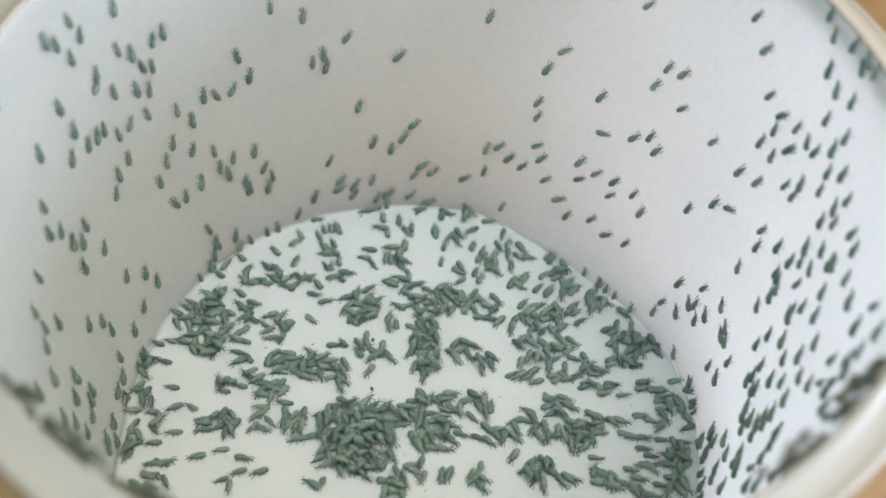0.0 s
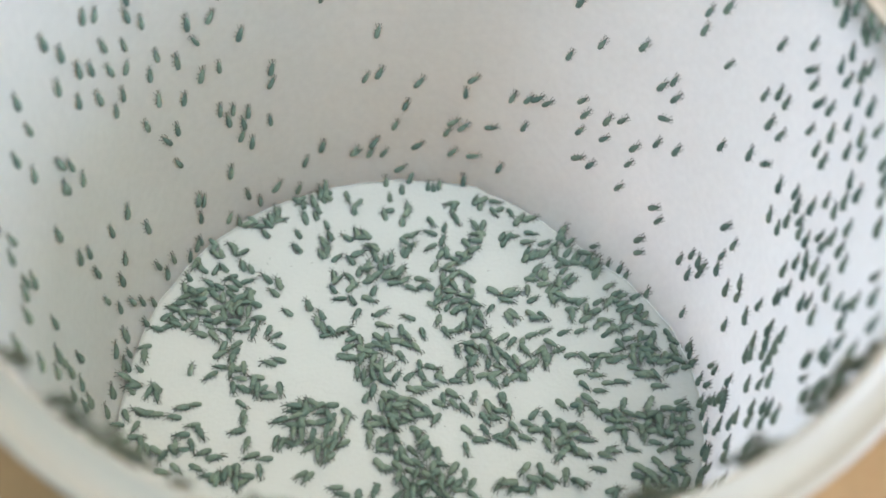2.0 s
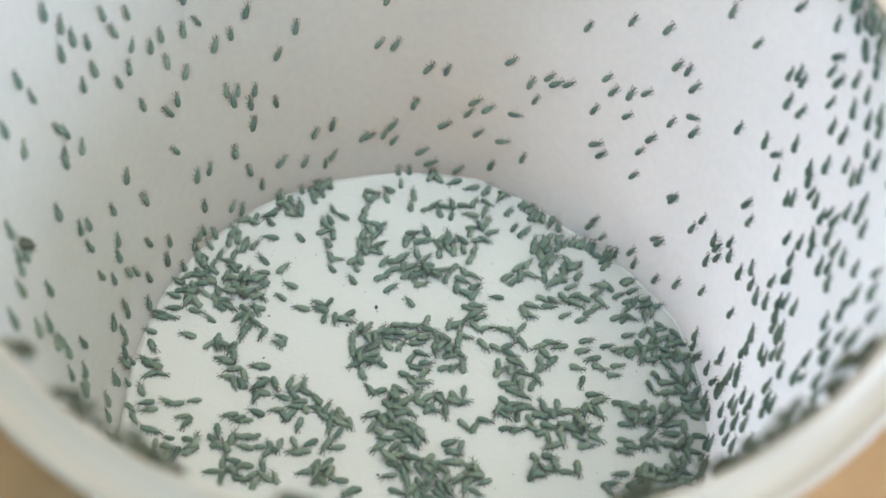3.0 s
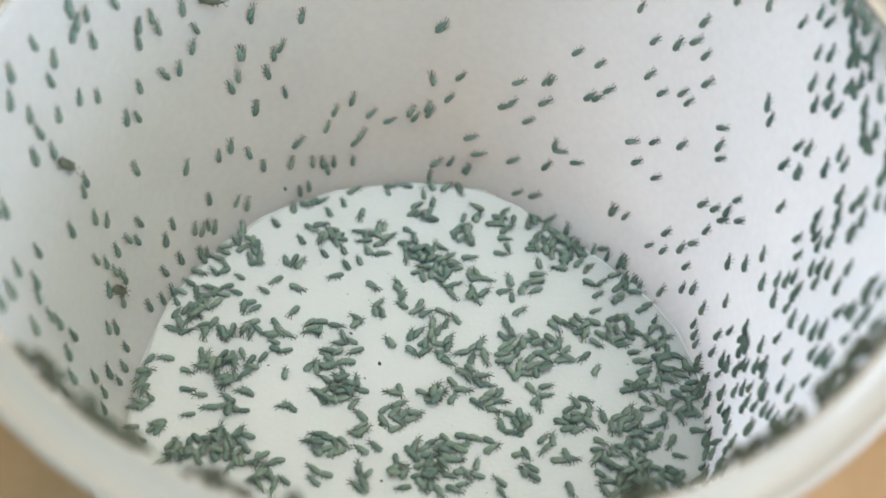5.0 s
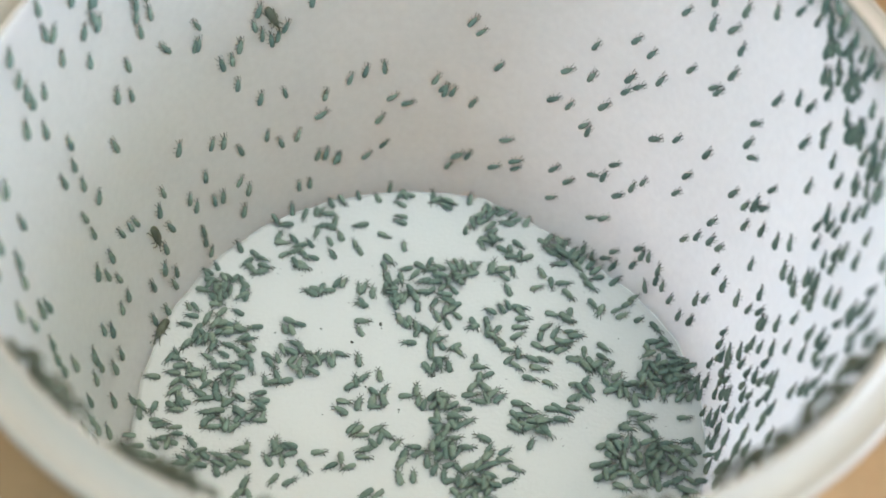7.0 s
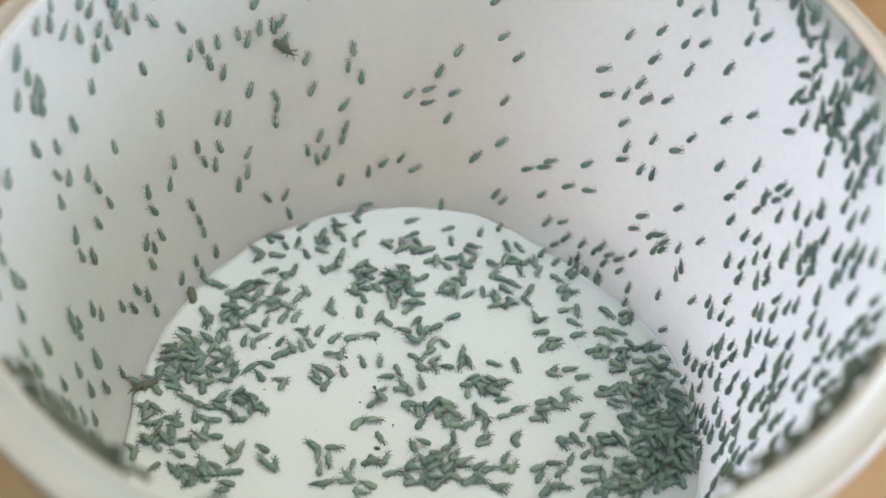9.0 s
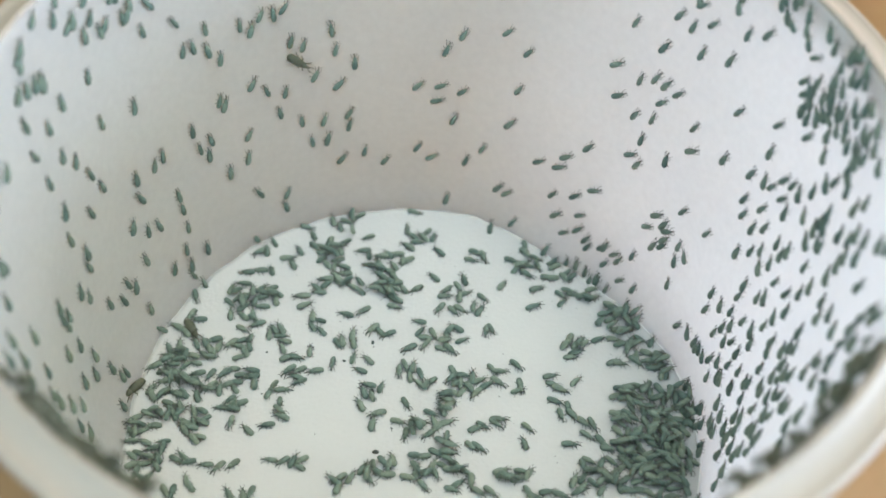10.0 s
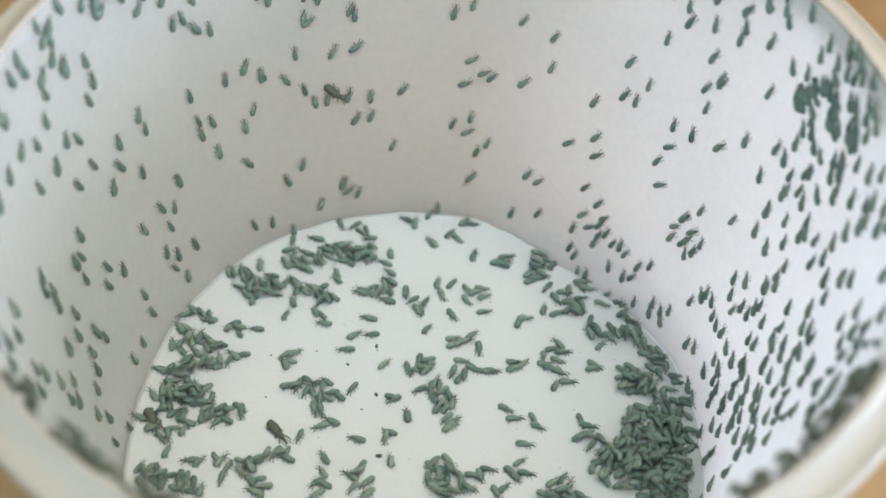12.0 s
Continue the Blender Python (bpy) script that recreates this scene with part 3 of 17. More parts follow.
    walk(climbers[54], climb((0,152.6,6.7,102),(1,152.1,9.2,97),(4.8,152.8,24.5,90),(6.5,154.3,30.9,88),(8.5,159.7,41.8,92),(9,160.3,43.6,96),(10,159.6,47.6,104),(12,158.3,57.9,95)))
    walk(climbers[55], climb((0,174,16.2,126),(1,171.5,18.7,115),(3,169.4,25.3,118),(4.8,165,31.3,101),(6.7,164.4,39.5,98),(8.5,165.7,48.4,112),(10.5,162.2,54.3,121),(12,159,55.1,132)))
    walk(climbers[56], climb((0,170,12.9,113),(1.5,167.8,18,104),(2.5,167.6,22.5,102),(3.2,166.8,24.4,103),(6.7,165.8,37.1,104),(8.3,165,40.9,100),(9,165.2,43.5,104),(11,162.4,49.2,99),(12,162.6,52.2,92)))
    walk(climbers[57], climb((0,168.7,9.7,103),(1.5,167.7,14.2,92),(3.2,169.4,22.1,85),(4.8,172.8,28.6,106),(6.7,169.3,36.6,96),(9,169.8,46.7,98),(10,168.3,50.5,97),(11,167.8,55.6,92),(12,167.9,58.5,91)))
    walk(climbers[58], climb((0,158,5.4,125),(1,158.1,8.3,117),(2.5,160.8,14.1,117),(5,163.4,23.1,126),(6.7,163.3,28.9,137),(8.3,160.4,32.6,121),(9,161.1,35.3,124),(11,160.8,41.1,117),(12,162,43.8,113)))
    walk(climbers[59], climb((0,163,4.4,110),(1.5,162.3,8,95),(3.2,163.1,14.5,103),(6.5,164.8,18.7,93),(8.5,167,23.4,106),(10.5,166.4,26.5,103),(12,167.2,30.6,93)))
    walk(climbers[60], [(0,disc(-38.8,19.2,150)),(1,wall(150.4,1.4,90)),(2.5,wall(153.6,7.4,76)),(5,wall(155.9,16.8,77)),(6,wall(156.5,19.2,75)),(6.7,wall(156.3,19,74)),(8.5,wall(160.3,29.7,86)),(10.5,wall(158.8,35.9,84)),(12,wall(159.6,42.3,77))])
    walk(climbers[61], climb((0,186.3,29,109),(1,186.8,30.9,103),(3,188.1,38.9,107),(5,188.9,48.9,110),(6.7,188.1,55.3,121),(12,177,57.8,133)))
    walk(climbers[62], climb((0,182,25.2,106),(1.5,184.6,30.1,116),(5,186.8,46.9,128),(6,185.7,49.8,152),(12,172,50.2,147)))
    walk(climbers[63], climb((0,188.8,27.7,137),(1,188.1,29.8,120),(2.5,190,36.4,124),(3.2,189.3,38.1,124),(4.8,191.8,41.1,123),(6.7,192.9,48,140),(8.3,190.5,51.6,164),(12,182.1,51.6,153)))
    walk(climbers[64], climb((0,192.2,24.6,129),(1,191.3,27.6,118),(2.5,193.3,36,111),(3.2,192.9,37.8,108),(5,198.5,44.6,124),(6.7,199.7,51,137),(8.3,198.9,55,172),(12,190.4,55,154)))
    walk(climbers[65], climb((0,184.6,15.5,104),(1,185,17.8,103),(2.5,185.7,26.4,110),(3.2,184.3,28.7,110),(5,183.7,36.1,101),(6.7,183.3,41.9,98),(8.3,185.2,50,137),(12,176.7,50.2,131)))
    walk(climbers[66], climb((0,168.4,1,90),(1,166.5,2.9,107),(3.2,166.5,12.6,100),(4.8,167.5,17.4,103),(6.5,167,23.7,99),(8.5,169.2,34.4,102),(11,167.7,44,101),(12,168.1,48,97)))
    walk(climbers[67], climb((0,166,1,90),(2,163,1,90),(3,161.4,2.2,111),(4.8,154,4.1,79),(5.5,153.9,6.8,82),(6.7,152.3,9.8,95),(8.3,149,12,77),(9,149.3,14.6,81),(10.5,147.3,17.4,80),(12,147.1,20.3,74)))
    walk(climbers[68], climb((0,164.6,1,90),(1,162.1,1.4,90),(1.5,161.8,2.7,82),(2.5,162.5,7.2,77),(3.2,161.8,9.9,77),(4.8,164.4,13.3,82),(5.5,165.2,12.7,86),(6.5,165.3,13.4,80),(8.5,167.1,23.1,87),(9,167.1,23.8,89),(10.5,167.5,23.4,82),(12,168.9,27.9,74)))
    walk(climbers[69], climb((0,200.8,32.2,156),(1,200.5,35,142),(2,203.1,39.7,153),(3.2,202.2,42.6,147),(5,206.3,51.4,157),(6.5,206.7,56.7,196),(12,194.1,57.3,173)))
    walk(climbers[70], climb((0,185.1,16.7,117),(1,186,16.9,89),(2,189.3,19,103),(2.5,190.3,21,109),(3.2,189.3,22.7,109),(6.7,194.6,36.6,99),(8.3,200.1,38.5,144),(10,199.3,42.6,125),(12,203,51.8,128)))
    walk(climbers[71], climb((0,175.9,1,90),(1.5,172.1,1,90),(3.2,170.6,4.7,102),(4.8,174.2,9.7,109),(6.5,175.1,11.9,106),(9,178,20.7,109),(10.5,177.9,25.1,109),(12,179.5,31.4,105)))
    walk(climbers[72], climb((0,196.9,21,158),(1,196.4,23.7,146),(2,197.6,28.9,160),(3.2,194.6,31.4,152),(4.8,196.9,35.1,142),(6.7,199.1,42.3,153),(9.5,197.8,50.8,148),(12,194.8,56.8,181)))
    walk(climbers[73], climb((0,193.2,15.1,146),(1,192.8,17.3,134),(2,193.4,21.7,144),(3.2,191.1,24.5,139),(5,190.3,34.1,120),(6.7,191.6,40.2,133),(9.5,189.7,48.6,123),(12,189.1,57.5,153)))
    walk(climbers[74], climb((0,184,9.3,108),(1,185.1,11.5,102),(2.5,189.7,18.4,122),(3.2,189,20,125),(4.8,188.4,25.7,109),(6.7,191.2,33.3,122),(8.5,190.2,41,123),(9.5,189.5,43.9,115),(12,190.9,55.4,124)))
    walk(climbers[75], climb((0,186.2,7.9,161),(1,186.2,8.8,141),(2.5,188,12.4,143),(3.2,187,12.4,142),(5,190.6,22,139),(6.7,193.4,28.2,130),(8.3,201,29.8,170),(9.5,201.5,34.7,167),(12,205.9,47,172)))
    walk(climbers[76], climb((0,191.1,9.7,153),(1,190.5,11,128),(2.5,192.9,16.6,144),(4.8,190.6,21.6,120),(6.7,193.9,29.1,136),(8.5,193.6,37.7,138),(10,193.1,42.9,127),(12,196.8,53.2,128)))
    walk(climbers[77], climb((0,189.1,2.7,128),(1,188.4,4.9,113),(2.5,191.3,11.5,113),(3.2,191.1,12.4,115),(5,194,20.4,117),(6.7,194.8,25.6,116),(8.3,198.1,30.6,127),(9,199.4,34.8,131),(10.5,199.1,39.5,127),(12,201.8,46.3,127)))
    walk(climbers[78], climb((0,137.6,2.6,101),(0.5,138.6,2.6,106),(1,138.5,3.8,111),(2.5,137.1,11.5,118),(3.2,135.7,13.5,119),(4.8,134.4,16.3,103),(6.7,135.5,20.7,119),(10.5,128.9,31.7,117),(12,128.5,34.4,102)))
    walk(climbers[79], climb((0,131.7,3.7,107),(1.5,130.7,9.7,113),(3.2,129.9,13.8,99),(6.7,133,20.2,113),(8.3,130.7,23.8,112),(9.5,129,28.1,117),(11.5,126.4,32.9,119),(12,124.7,35.1,120)))
    walk(climbers[80], climb((0,103,21.1,109),(1.5,99.6,27,104),(3.2,97.9,34.3,118),(6.7,87.1,39.5,120),(10.5,79.8,48.7,106),(12,81.3,52.1,91)))
    walk(climbers[81], climb((0,109.1,11.4,123),(2,101.1,21.3,120),(3.2,98.9,26.8,136),(4.8,90,30.2,154),(5.5,86.7,30.2,152),(6.7,82.6,31.8,141),(10.5,75.1,36.8,135),(12,74.3,39.2,120)))
    walk(climbers[82], climb((0,100,13.8,113),(3.2,95.8,26.3,129),(4.8,89.7,30.7,140),(6.7,84.1,33.1,127),(8.5,80.7,39.7,135),(10.5,76.7,43.1,122),(12,77.3,46.8,104)))
    walk(climbers[83], climb((0,96.2,12.3,103),(1,94,14.5,103),(2,93,15.7,114),(3.2,91.9,14.3,109),(6,87.6,19.1,113),(6.7,85.7,21.3,115),(8.3,86.1,19,115),(11,81.6,19.8,109),(12,81.1,20.6,100)))
    walk(climbers[84], climb((0,93.9,14.5,123),(3.2,89.7,21.3,129),(4.8,89.5,21.2,80),(6,95.1,23.1,86),(8.3,102.4,29.5,90),(10.5,108.4,38.4,90),(12,110.4,43.1,94)))
    walk(climbers[85], climb((0,92,17,138),(3.2,73.2,25.1,137),(4.8,64.3,30.4,132),(6.5,56.8,35.9,126),(6.7,55.5,37.1,126),(8.3,50.9,41.9,115),(9,50.1,44.5,117),(10.5,45.6,50,118),(12,43.1,53.9,111)))
    walk(climbers[86], climb((0,76.4,9.4,102),(1.5,78.9,16.8,86),(3.2,86.4,21.3,117),(5.5,82.9,22.6,133),(6.7,78.4,25.8,126),(8.5,75,31,132),(10.5,70.2,34.3,124),(12,68.3,37.7,119)))
    walk(climbers[87], climb((0,76.7,13.8,106),(1.5,73.5,18.3,110),(3.2,69.5,21.7,108),(4.8,68.4,24,116),(5.5,66.1,25.4,114),(6.5,62.4,28.2,115),(8.3,53,33.4,110),(9.5,49.2,36.3,114),(12,37.4,43.8,103)))
    walk(climbers[88], climb((0,74.3,14.8,133),(1.5,70.2,18.3,123),(3,66.5,23.4,129),(6.7,51.6,36.5,119),(10.5,44.4,49.1,95),(11,45,50.3,84),(12,47.3,50.7,78)))
    walk(climbers[89], climb((0,71.8,13.1,128),(3.2,64.5,23,141),(4.8,59.7,24,127),(6.7,53.5,30.9,120),(8.5,50.6,38.3,120),(10.5,47.2,44.1,115),(12,46.3,48.6,108)))
    walk(climbers[90], climb((0,68.8,12.3,127),(3.2,62,23.9,138),(4.8,56.3,26.4,131),(6.7,51.9,31.1,137),(8.3,45.9,33.5,122),(9.5,44.1,36.1,131),(11,38.8,39.9,120),(12,37,43.3,114)))
    walk(climbers[91], climb((0,99.9,6.2,110),(2.5,93.5,13.2,119),(4.8,86.6,17.7,129),(6,84.2,18.3,124),(10.5,70.5,28.1,118),(12,67.7,32.5,107)))
    walk(climbers[92], climb((0,89.5,9,147),(2,83.1,12.9,142),(4.8,73.9,22.1,146),(6.7,65.9,28.3,143),(10,55.2,36.6,143),(11,53.3,37.9,128),(12,54,38.3,114)))
    walk(climbers[93], climb((0,91,7,122),(2,84.1,10.9,120),(4.8,74.5,18.4,131),(6.5,65.7,21.6,120),(8.5,54.4,30.2,110),(10.5,49.5,37.9,97),(12,49,44.5,91)))
    walk(climbers[94], climb((0,87.2,7.9,136),(3,77.2,14.9,137),(4.8,68.4,20,141),(6.7,57.5,24.8,130),(9.5,47,35.3,120),(11.5,40.8,44,113),(12,40.2,46,108)))
    walk(climbers[95], climb((0,80.3,7.3,145),(1.5,76.6,11.6,155),(3.2,70.6,15.1,177),(4.8,59,11.9,160),(6,53.6,13.8,142),(6.7,50.9,15.9,138),(8.5,49.7,20.8,140),(9.5,48.4,22.6,145),(12,41.7,29.2,138)))
    walk(climbers[96], climb((0,71.1,3.6,109),(2.5,68.4,16.9,110),(6.5,62.9,31.9,117),(6.7,62,33.2,117),(10,54,44.2,108),(12,52.6,52.5,101)))
    walk(climbers[97], climb((0,112.6,4.8,112),(3,108.8,12,110),(4.8,105.8,17.5,108),(6.7,103.1,24.9,112),(8.3,102.7,25.8,97),(12,104,39.2,94)))
    walk(climbers[98], climb((0,106.8,7.1,141),(3,102.4,8.6,128),(4.8,101.9,14.5,137),(6.5,99.2,18.7,148),(8.5,91.7,23.5,153),(10.5,85,25.9,157),(12,79.9,29,151)))
    walk(climbers[99], climb((0,103.7,5.6,127),(3,96.4,10.4,129),(4.8,90.4,14.4,118),(6.7,87,20.3,108),(8.3,88.7,24.9,113),(10.5,85.9,33.8,110),(12,86.5,38.9,102)))
    walk(climbers[100], climb((0,104,3.8,128),(3,97.9,8.9,119),(6.5,90.3,21,121),(8.5,86,29.6,119),(10,83.4,34.6,118),(12,83.3,40.6,103)))
    walk(climbers[101], climb((0,98.9,2.7,119),(1,98,5.4,130),(3,95.9,7.4,126),(5.5,91.4,16.1,128),(6.7,88.2,20.8,133),(9,84.9,23.8,145),(10.5,81.1,25.2,139),(12,78.3,28.4,131)))
    walk(climbers[102], climb((0,87.6,1.9,157),(5,61.9,12.8,162),(6.7,53.9,13.2,158),(9.5,53.8,13.3,151),(10.5,48.6,15.9,147),(12,40.6,22.5,138)))
    walk(climbers[103], climb((0,79.1,1.1,90),(1,75.9,3.8,112),(3.2,67.4,7.6,103),(4.8,63.4,12.6,93),(5.5,62.6,16.1,98),(8.3,51.8,22.3,98),(10.5,45,28.5,95),(12,42.4,32.7,88)))
    walk(climbers[104], climb((0,68.3,30.9,115),(2.5,62.3,41.1,112),(6,54.1,55.4,89),(12,67.2,56.1,85)))
    walk(climbers[105], climb((0,68.5,24.8,119),(3.2,53.9,38.5,109),(4.8,51.2,44.7,107),(5.5,49.4,48.2,106),(6.7,45.4,54.3,93),(8.3,47.2,57.8,68),(12,55.7,57.8,76)))
    walk(climbers[106], climb((0,68,22.2,114),(1.5,64,27.6,107),(3,61.8,33.9,114),(4.8,55.2,40.8,104),(6,52.5,47.2,100),(8.3,50.2,56.5,70),(12,58.7,56.5,77)))
    walk(climbers[107], climb((0,57.2,29.7,117),(3.2,47.4,39.8,114),(5.5,41.6,46.1,111),(6.7,37.8,50.5,100),(9,37.3,55.6,77),(12,43.9,56.1,68)))
    walk(climbers[108], climb((0,47.2,39.5,111),(3.2,41,49.2,97),(4.8,41.8,51,68),(12,58.3,51,80)))
    walk(climbers[109], climb((0,44.2,40,123),(3.2,38,50.5,97),(12,58.2,51,95)))
    walk(climbers[110], climb((0,48.3,35.9,116),(6.7,32.5,54.3,75),(12,44.6,54.3,69)))
    walk(climbers[111], climb((0,42.1,35.1,129),(1.5,36.7,39.5,119),(4.8,27.8,53.1,105),(6.7,25.5,57.3,93),(8.3,25.8,58,122),(10,22.5,56.1,139),(11,20.5,54.3,90),(12,21.3,53.5,58)))
    walk(climbers[112], climb((0,48.7,26.1,127),(3.2,43.9,35.5,116),(4.8,43.6,40.6,129),(8.5,33.7,52.1,119),(10,31.7,53.6,115),(12,32,53.3,95)))
    walk(climbers[113], climb((0,45.7,27.8,110),(2.5,42.5,34.7,103),(3.2,41.6,35.6,103),(4.8,41,39.8,115),(6,37.9,42.6,103),(6.7,35.7,45.3,98),(8.5,35.7,49.7,99),(9.5,34.9,51.5,101),(11,35,51.8,75),(12,37,52.7,66)))
    walk(climbers[114], climb((0,43.6,26.3,118),(2.5,40.7,32.7,117),(3.2,39.1,33.9,116),(5.5,37.8,38.2,121),(6.7,34.9,41.8,108),(9,36.4,45.3,107),(11,35.7,48.6,97),(12,37.1,50.8,87)))
    walk(climbers[115], climb((0,54.8,24,166),(3.2,36.8,29.8,154),(5.5,31.1,34,141),(6.7,27.7,38.3,135),(8.3,24.3,42.8,141),(9.5,18.4,46.6,135),(10,16.6,47.5,121),(11,16.7,49.1,90),(12,19,49.8,74)))
    walk(climbers[116], climb((0,66.8,17,141),(1.5,60.4,21.5,134),(3,55.8,27.1,125),(4.8,50.8,37.2,122),(5.5,49.6,39.7,120),(6.7,47.4,45.9,122),(8.3,46.4,47.2,119),(9,45.3,49.8,121),(10,44.2,51.4,140),(11,39.9,52.7,133),(12,37.9,54.6,117)))
    walk(climbers[117], climb((0,65.3,14.9,128),(2,57.4,21,120),(4.8,49.5,32.2,120),(6.5,47.9,33.6,113),(8.3,44.7,38.5,106),(10.5,41,46.5,99),(12,42,50.3,80)))
    walk(climbers[118], climb((0,63.4,11.4,131),(1,60.2,14.2,125),(3.2,56.4,21.4,112),(4.8,57.5,24.3,129),(6.7,53.6,29.1,126),(8.5,49.8,32.6,134),(9.5,47.1,33.7,137),(10.5,42.8,35.6,123),(12,39.4,41.2,113)))
    walk(climbers[119], climb((0,57.4,17.2,119),(1.5,54,20.3,111),(3,50.5,26.5,104),(5,46.2,39.3,107),(6.7,42.2,45.6,96),(8.3,42.2,51.6,67),(12,50.6,51.6,74)))
    walk(climbers[120], climb((0,53.5,16.7,129),(1,51.8,18.7,124),(3.2,47.1,28.9,129),(4.8,42.4,32.6,122),(5.5,41.6,34.3,122),(6.7,38.2,38.8,136),(8.3,34.6,37.9,122),(10.5,29.7,43.1,116),(12,28.4,47.4,99)))
    walk(climbers[121], climb((0,56.6,14.2,142),(1,54.7,15.7,139),(2,52.4,18.5,132),(4.8,46.1,30.4,128),(5.5,45.3,32.3,128),(6.7,43,37.5,121),(9.5,41.9,48,126),(11,39.4,52.9,127),(12,38,55,125)))
    walk(climbers[122], climb((0,49.4,17.1,121),(3,43.7,21.7,119),(6.7,33.9,28.7,110),(10.5,29,34.9,100),(12,28.4,39,87)))
    walk(climbers[123], climb((0,44.6,17.2,113),(3.2,41,26.9,107),(4.8,40.6,31.8,116),(6,38.7,34.8,121),(6.7,37.1,37.6,121),(9,28.8,42.3,125),(10,22.7,44.8,124),(11,17.7,46,88),(11.5,17.6,46.8,68),(12,19.5,47.7,57)))
    walk(climbers[124], climb((0,59.6,8.8,144),(3,54.1,15.4,144),(4.8,48.7,20.2,141),(6.7,44.8,24.7,144),(9,39.6,28.8,142),(10.5,34.5,31.9,139),(12,32.6,34.9,122)))
    walk(climbers[125], climb((0,56.8,6.5,113),(1.5,54,11.9,118),(3.2,52,14.3,127),(4.8,46.8,17.5,131),(6,40.4,20.3,124),(8.3,28.9,28,123),(10,21.8,32,107),(11,21,34.6,81),(12,22.6,36.9,72)))
    walk(climbers[126], climb((0,49.3,14.4,129),(3,44.9,18.6,118),(4.8,44.1,22.4,126),(6.7,40.7,26.9,118),(10.5,37.2,35.3,112),(12,37.9,38.5,96)))
    walk(climbers[127], climb((0,41.8,15.2,104),(2.5,36.8,26.1,109),(3.2,35.7,27.9,112),(4.8,31.6,29.8,103),(5.5,30.3,31.4,102),(6.7,27.5,35.9,111),(8.3,23.9,35.7,92),(9,23.3,37.2,92),(10.5,20.6,42.4,92),(12,19.4,45.4,76)))
    walk(climbers[128], climb((0,32.8,22.1,101),(2.5,29,32.2,102),(4.8,24.9,38.8,94),(6.7,21.6,46.7,75),(8.5,23.8,49.1,107),(10.5,19.2,49.2,70),(11,19.6,49.5,50),(12,22.7,49.6,38)))
    walk(climbers[129], climb((0,28.3,26.5,109),(2.5,22.8,34.8,83),(3.2,22.2,36.3,78),(4.8,25.6,41.3,66),(5.5,27.5,40.4,85),(6,27.5,40.8,109),(6.7,26.3,43.4,108),(8.5,20.6,47.9,91),(10.5,18.4,49.6,70),(11,18.9,50,53),(12,22,50.1,41)))
    walk(climbers[130], climb((0,25,28.1,148),(2.5,19.3,35.6,132),(3.2,18.9,36.2,131),(4.8,16.9,40.2,110),(6.7,18.6,47.3,106),(8.5,21.3,50.1,117),(9.5,21,50.3,144),(10.5,19,49.8,108),(11,19.4,50.1,88),(12,22.5,50.2,77)))
    walk(climbers[131], climb((0,34.1,34.1,119),(1.5,28.1,39.8,102),(5,22.4,52.4,89),(6.7,21.3,55.6,100),(8.3,17.4,58.3,66),(10.5,17.8,58.3,70),(12,19.9,58.3,55)))
    walk(climbers[132], climb((0,25.7,40.1,100),(2,24.2,43.9,92),(5,20.2,53.8,86),(6.7,19.1,57.1,94),(8.3,16.1,61.1,64),(10.5,16.8,61.1,63),(12,19.1,61.1,52)))
    walk(climbers[133], climb((0,22.5,40,88),(1.5,22.3,42.4,90),(3.2,21.3,47.4,96),(4.8,17.8,50.8,83),(6,17.3,53.2,79),(8.3,17.1,55.1,67),(11,18.1,55.3,59),(12,19.7,54.9,51)))
    walk(climbers[134], climb((0,26.7,33.9,114),(1.5,23.8,37.8,103),(2.5,22.5,41.3,97),(6,19.8,51.6,72),(6.7,19.5,52.9,63),(8.5,23.3,51,110),(10.5,19.5,49.4,79),(11,19.9,49.7,58),(12,23,49.7,46)))
    walk(climbers[135], climb((0,24.5,43.2,88),(0.5,24.8,44,86),(1.5,27.1,46.9,95),(3.2,28,54.9,115),(4.8,23.7,56.4,111),(6,22.1,58.4,107),(8.3,20.1,59.2,88),(10.5,20.3,59.2,80),(12,22.7,59.2,69)))
    walk(climbers[136], climb((0,28.3,46.3,117),(1.5,24.2,50.7,105),(3.2,21,56.5,76),(6.7,29.1,56.8,105),(9.5,23.7,53.3,136),(10.5,21.7,51.9,97),(12,23.2,51.1,62)))
    walk(climbers[137], climb((0,24.5,45.7,131),(1.5,22.3,48.7,132),(3.2,17.5,54.2,132),(5,14,58.2,114),(6.7,13,59.1,104),(10.5,13.5,59.1,93),(12,15.9,59.1,83)))
    walk(climbers[138], climb((0,20.9,46.3,102),(2,19.3,49,102),(3.2,17.5,52,96),(4.8,16.7,56.6,94),(6,15.8,58.2,87),(10.5,15.4,61.7,70),(12,17.8,61.7,61)))
    walk(climbers[139], climb((0,20.1,43.2,124),(1,18.4,45.2,119),(3.2,15.5,52.1,104),(4.8,16.3,55.7,71),(6.7,20.7,55.7,68),(8.3,24,53.9,118),(9.5,22.2,52.3,154),(10.5,20.2,50.8,97),(11,20.4,50.5,76),(12,23.5,50.3,67)))
    walk(climbers[140], climb((0,20.4,42.8,121),(0.5,19.2,43.5,117),(1.5,15.4,46.3,102),(2.5,13.5,51.8,86),(3.2,12.8,54.4,80),(4.8,15.1,56.5,55),(8.3,23,55.7,105),(10.5,19.4,53.5,85),(12,21.6,52.9,59)))
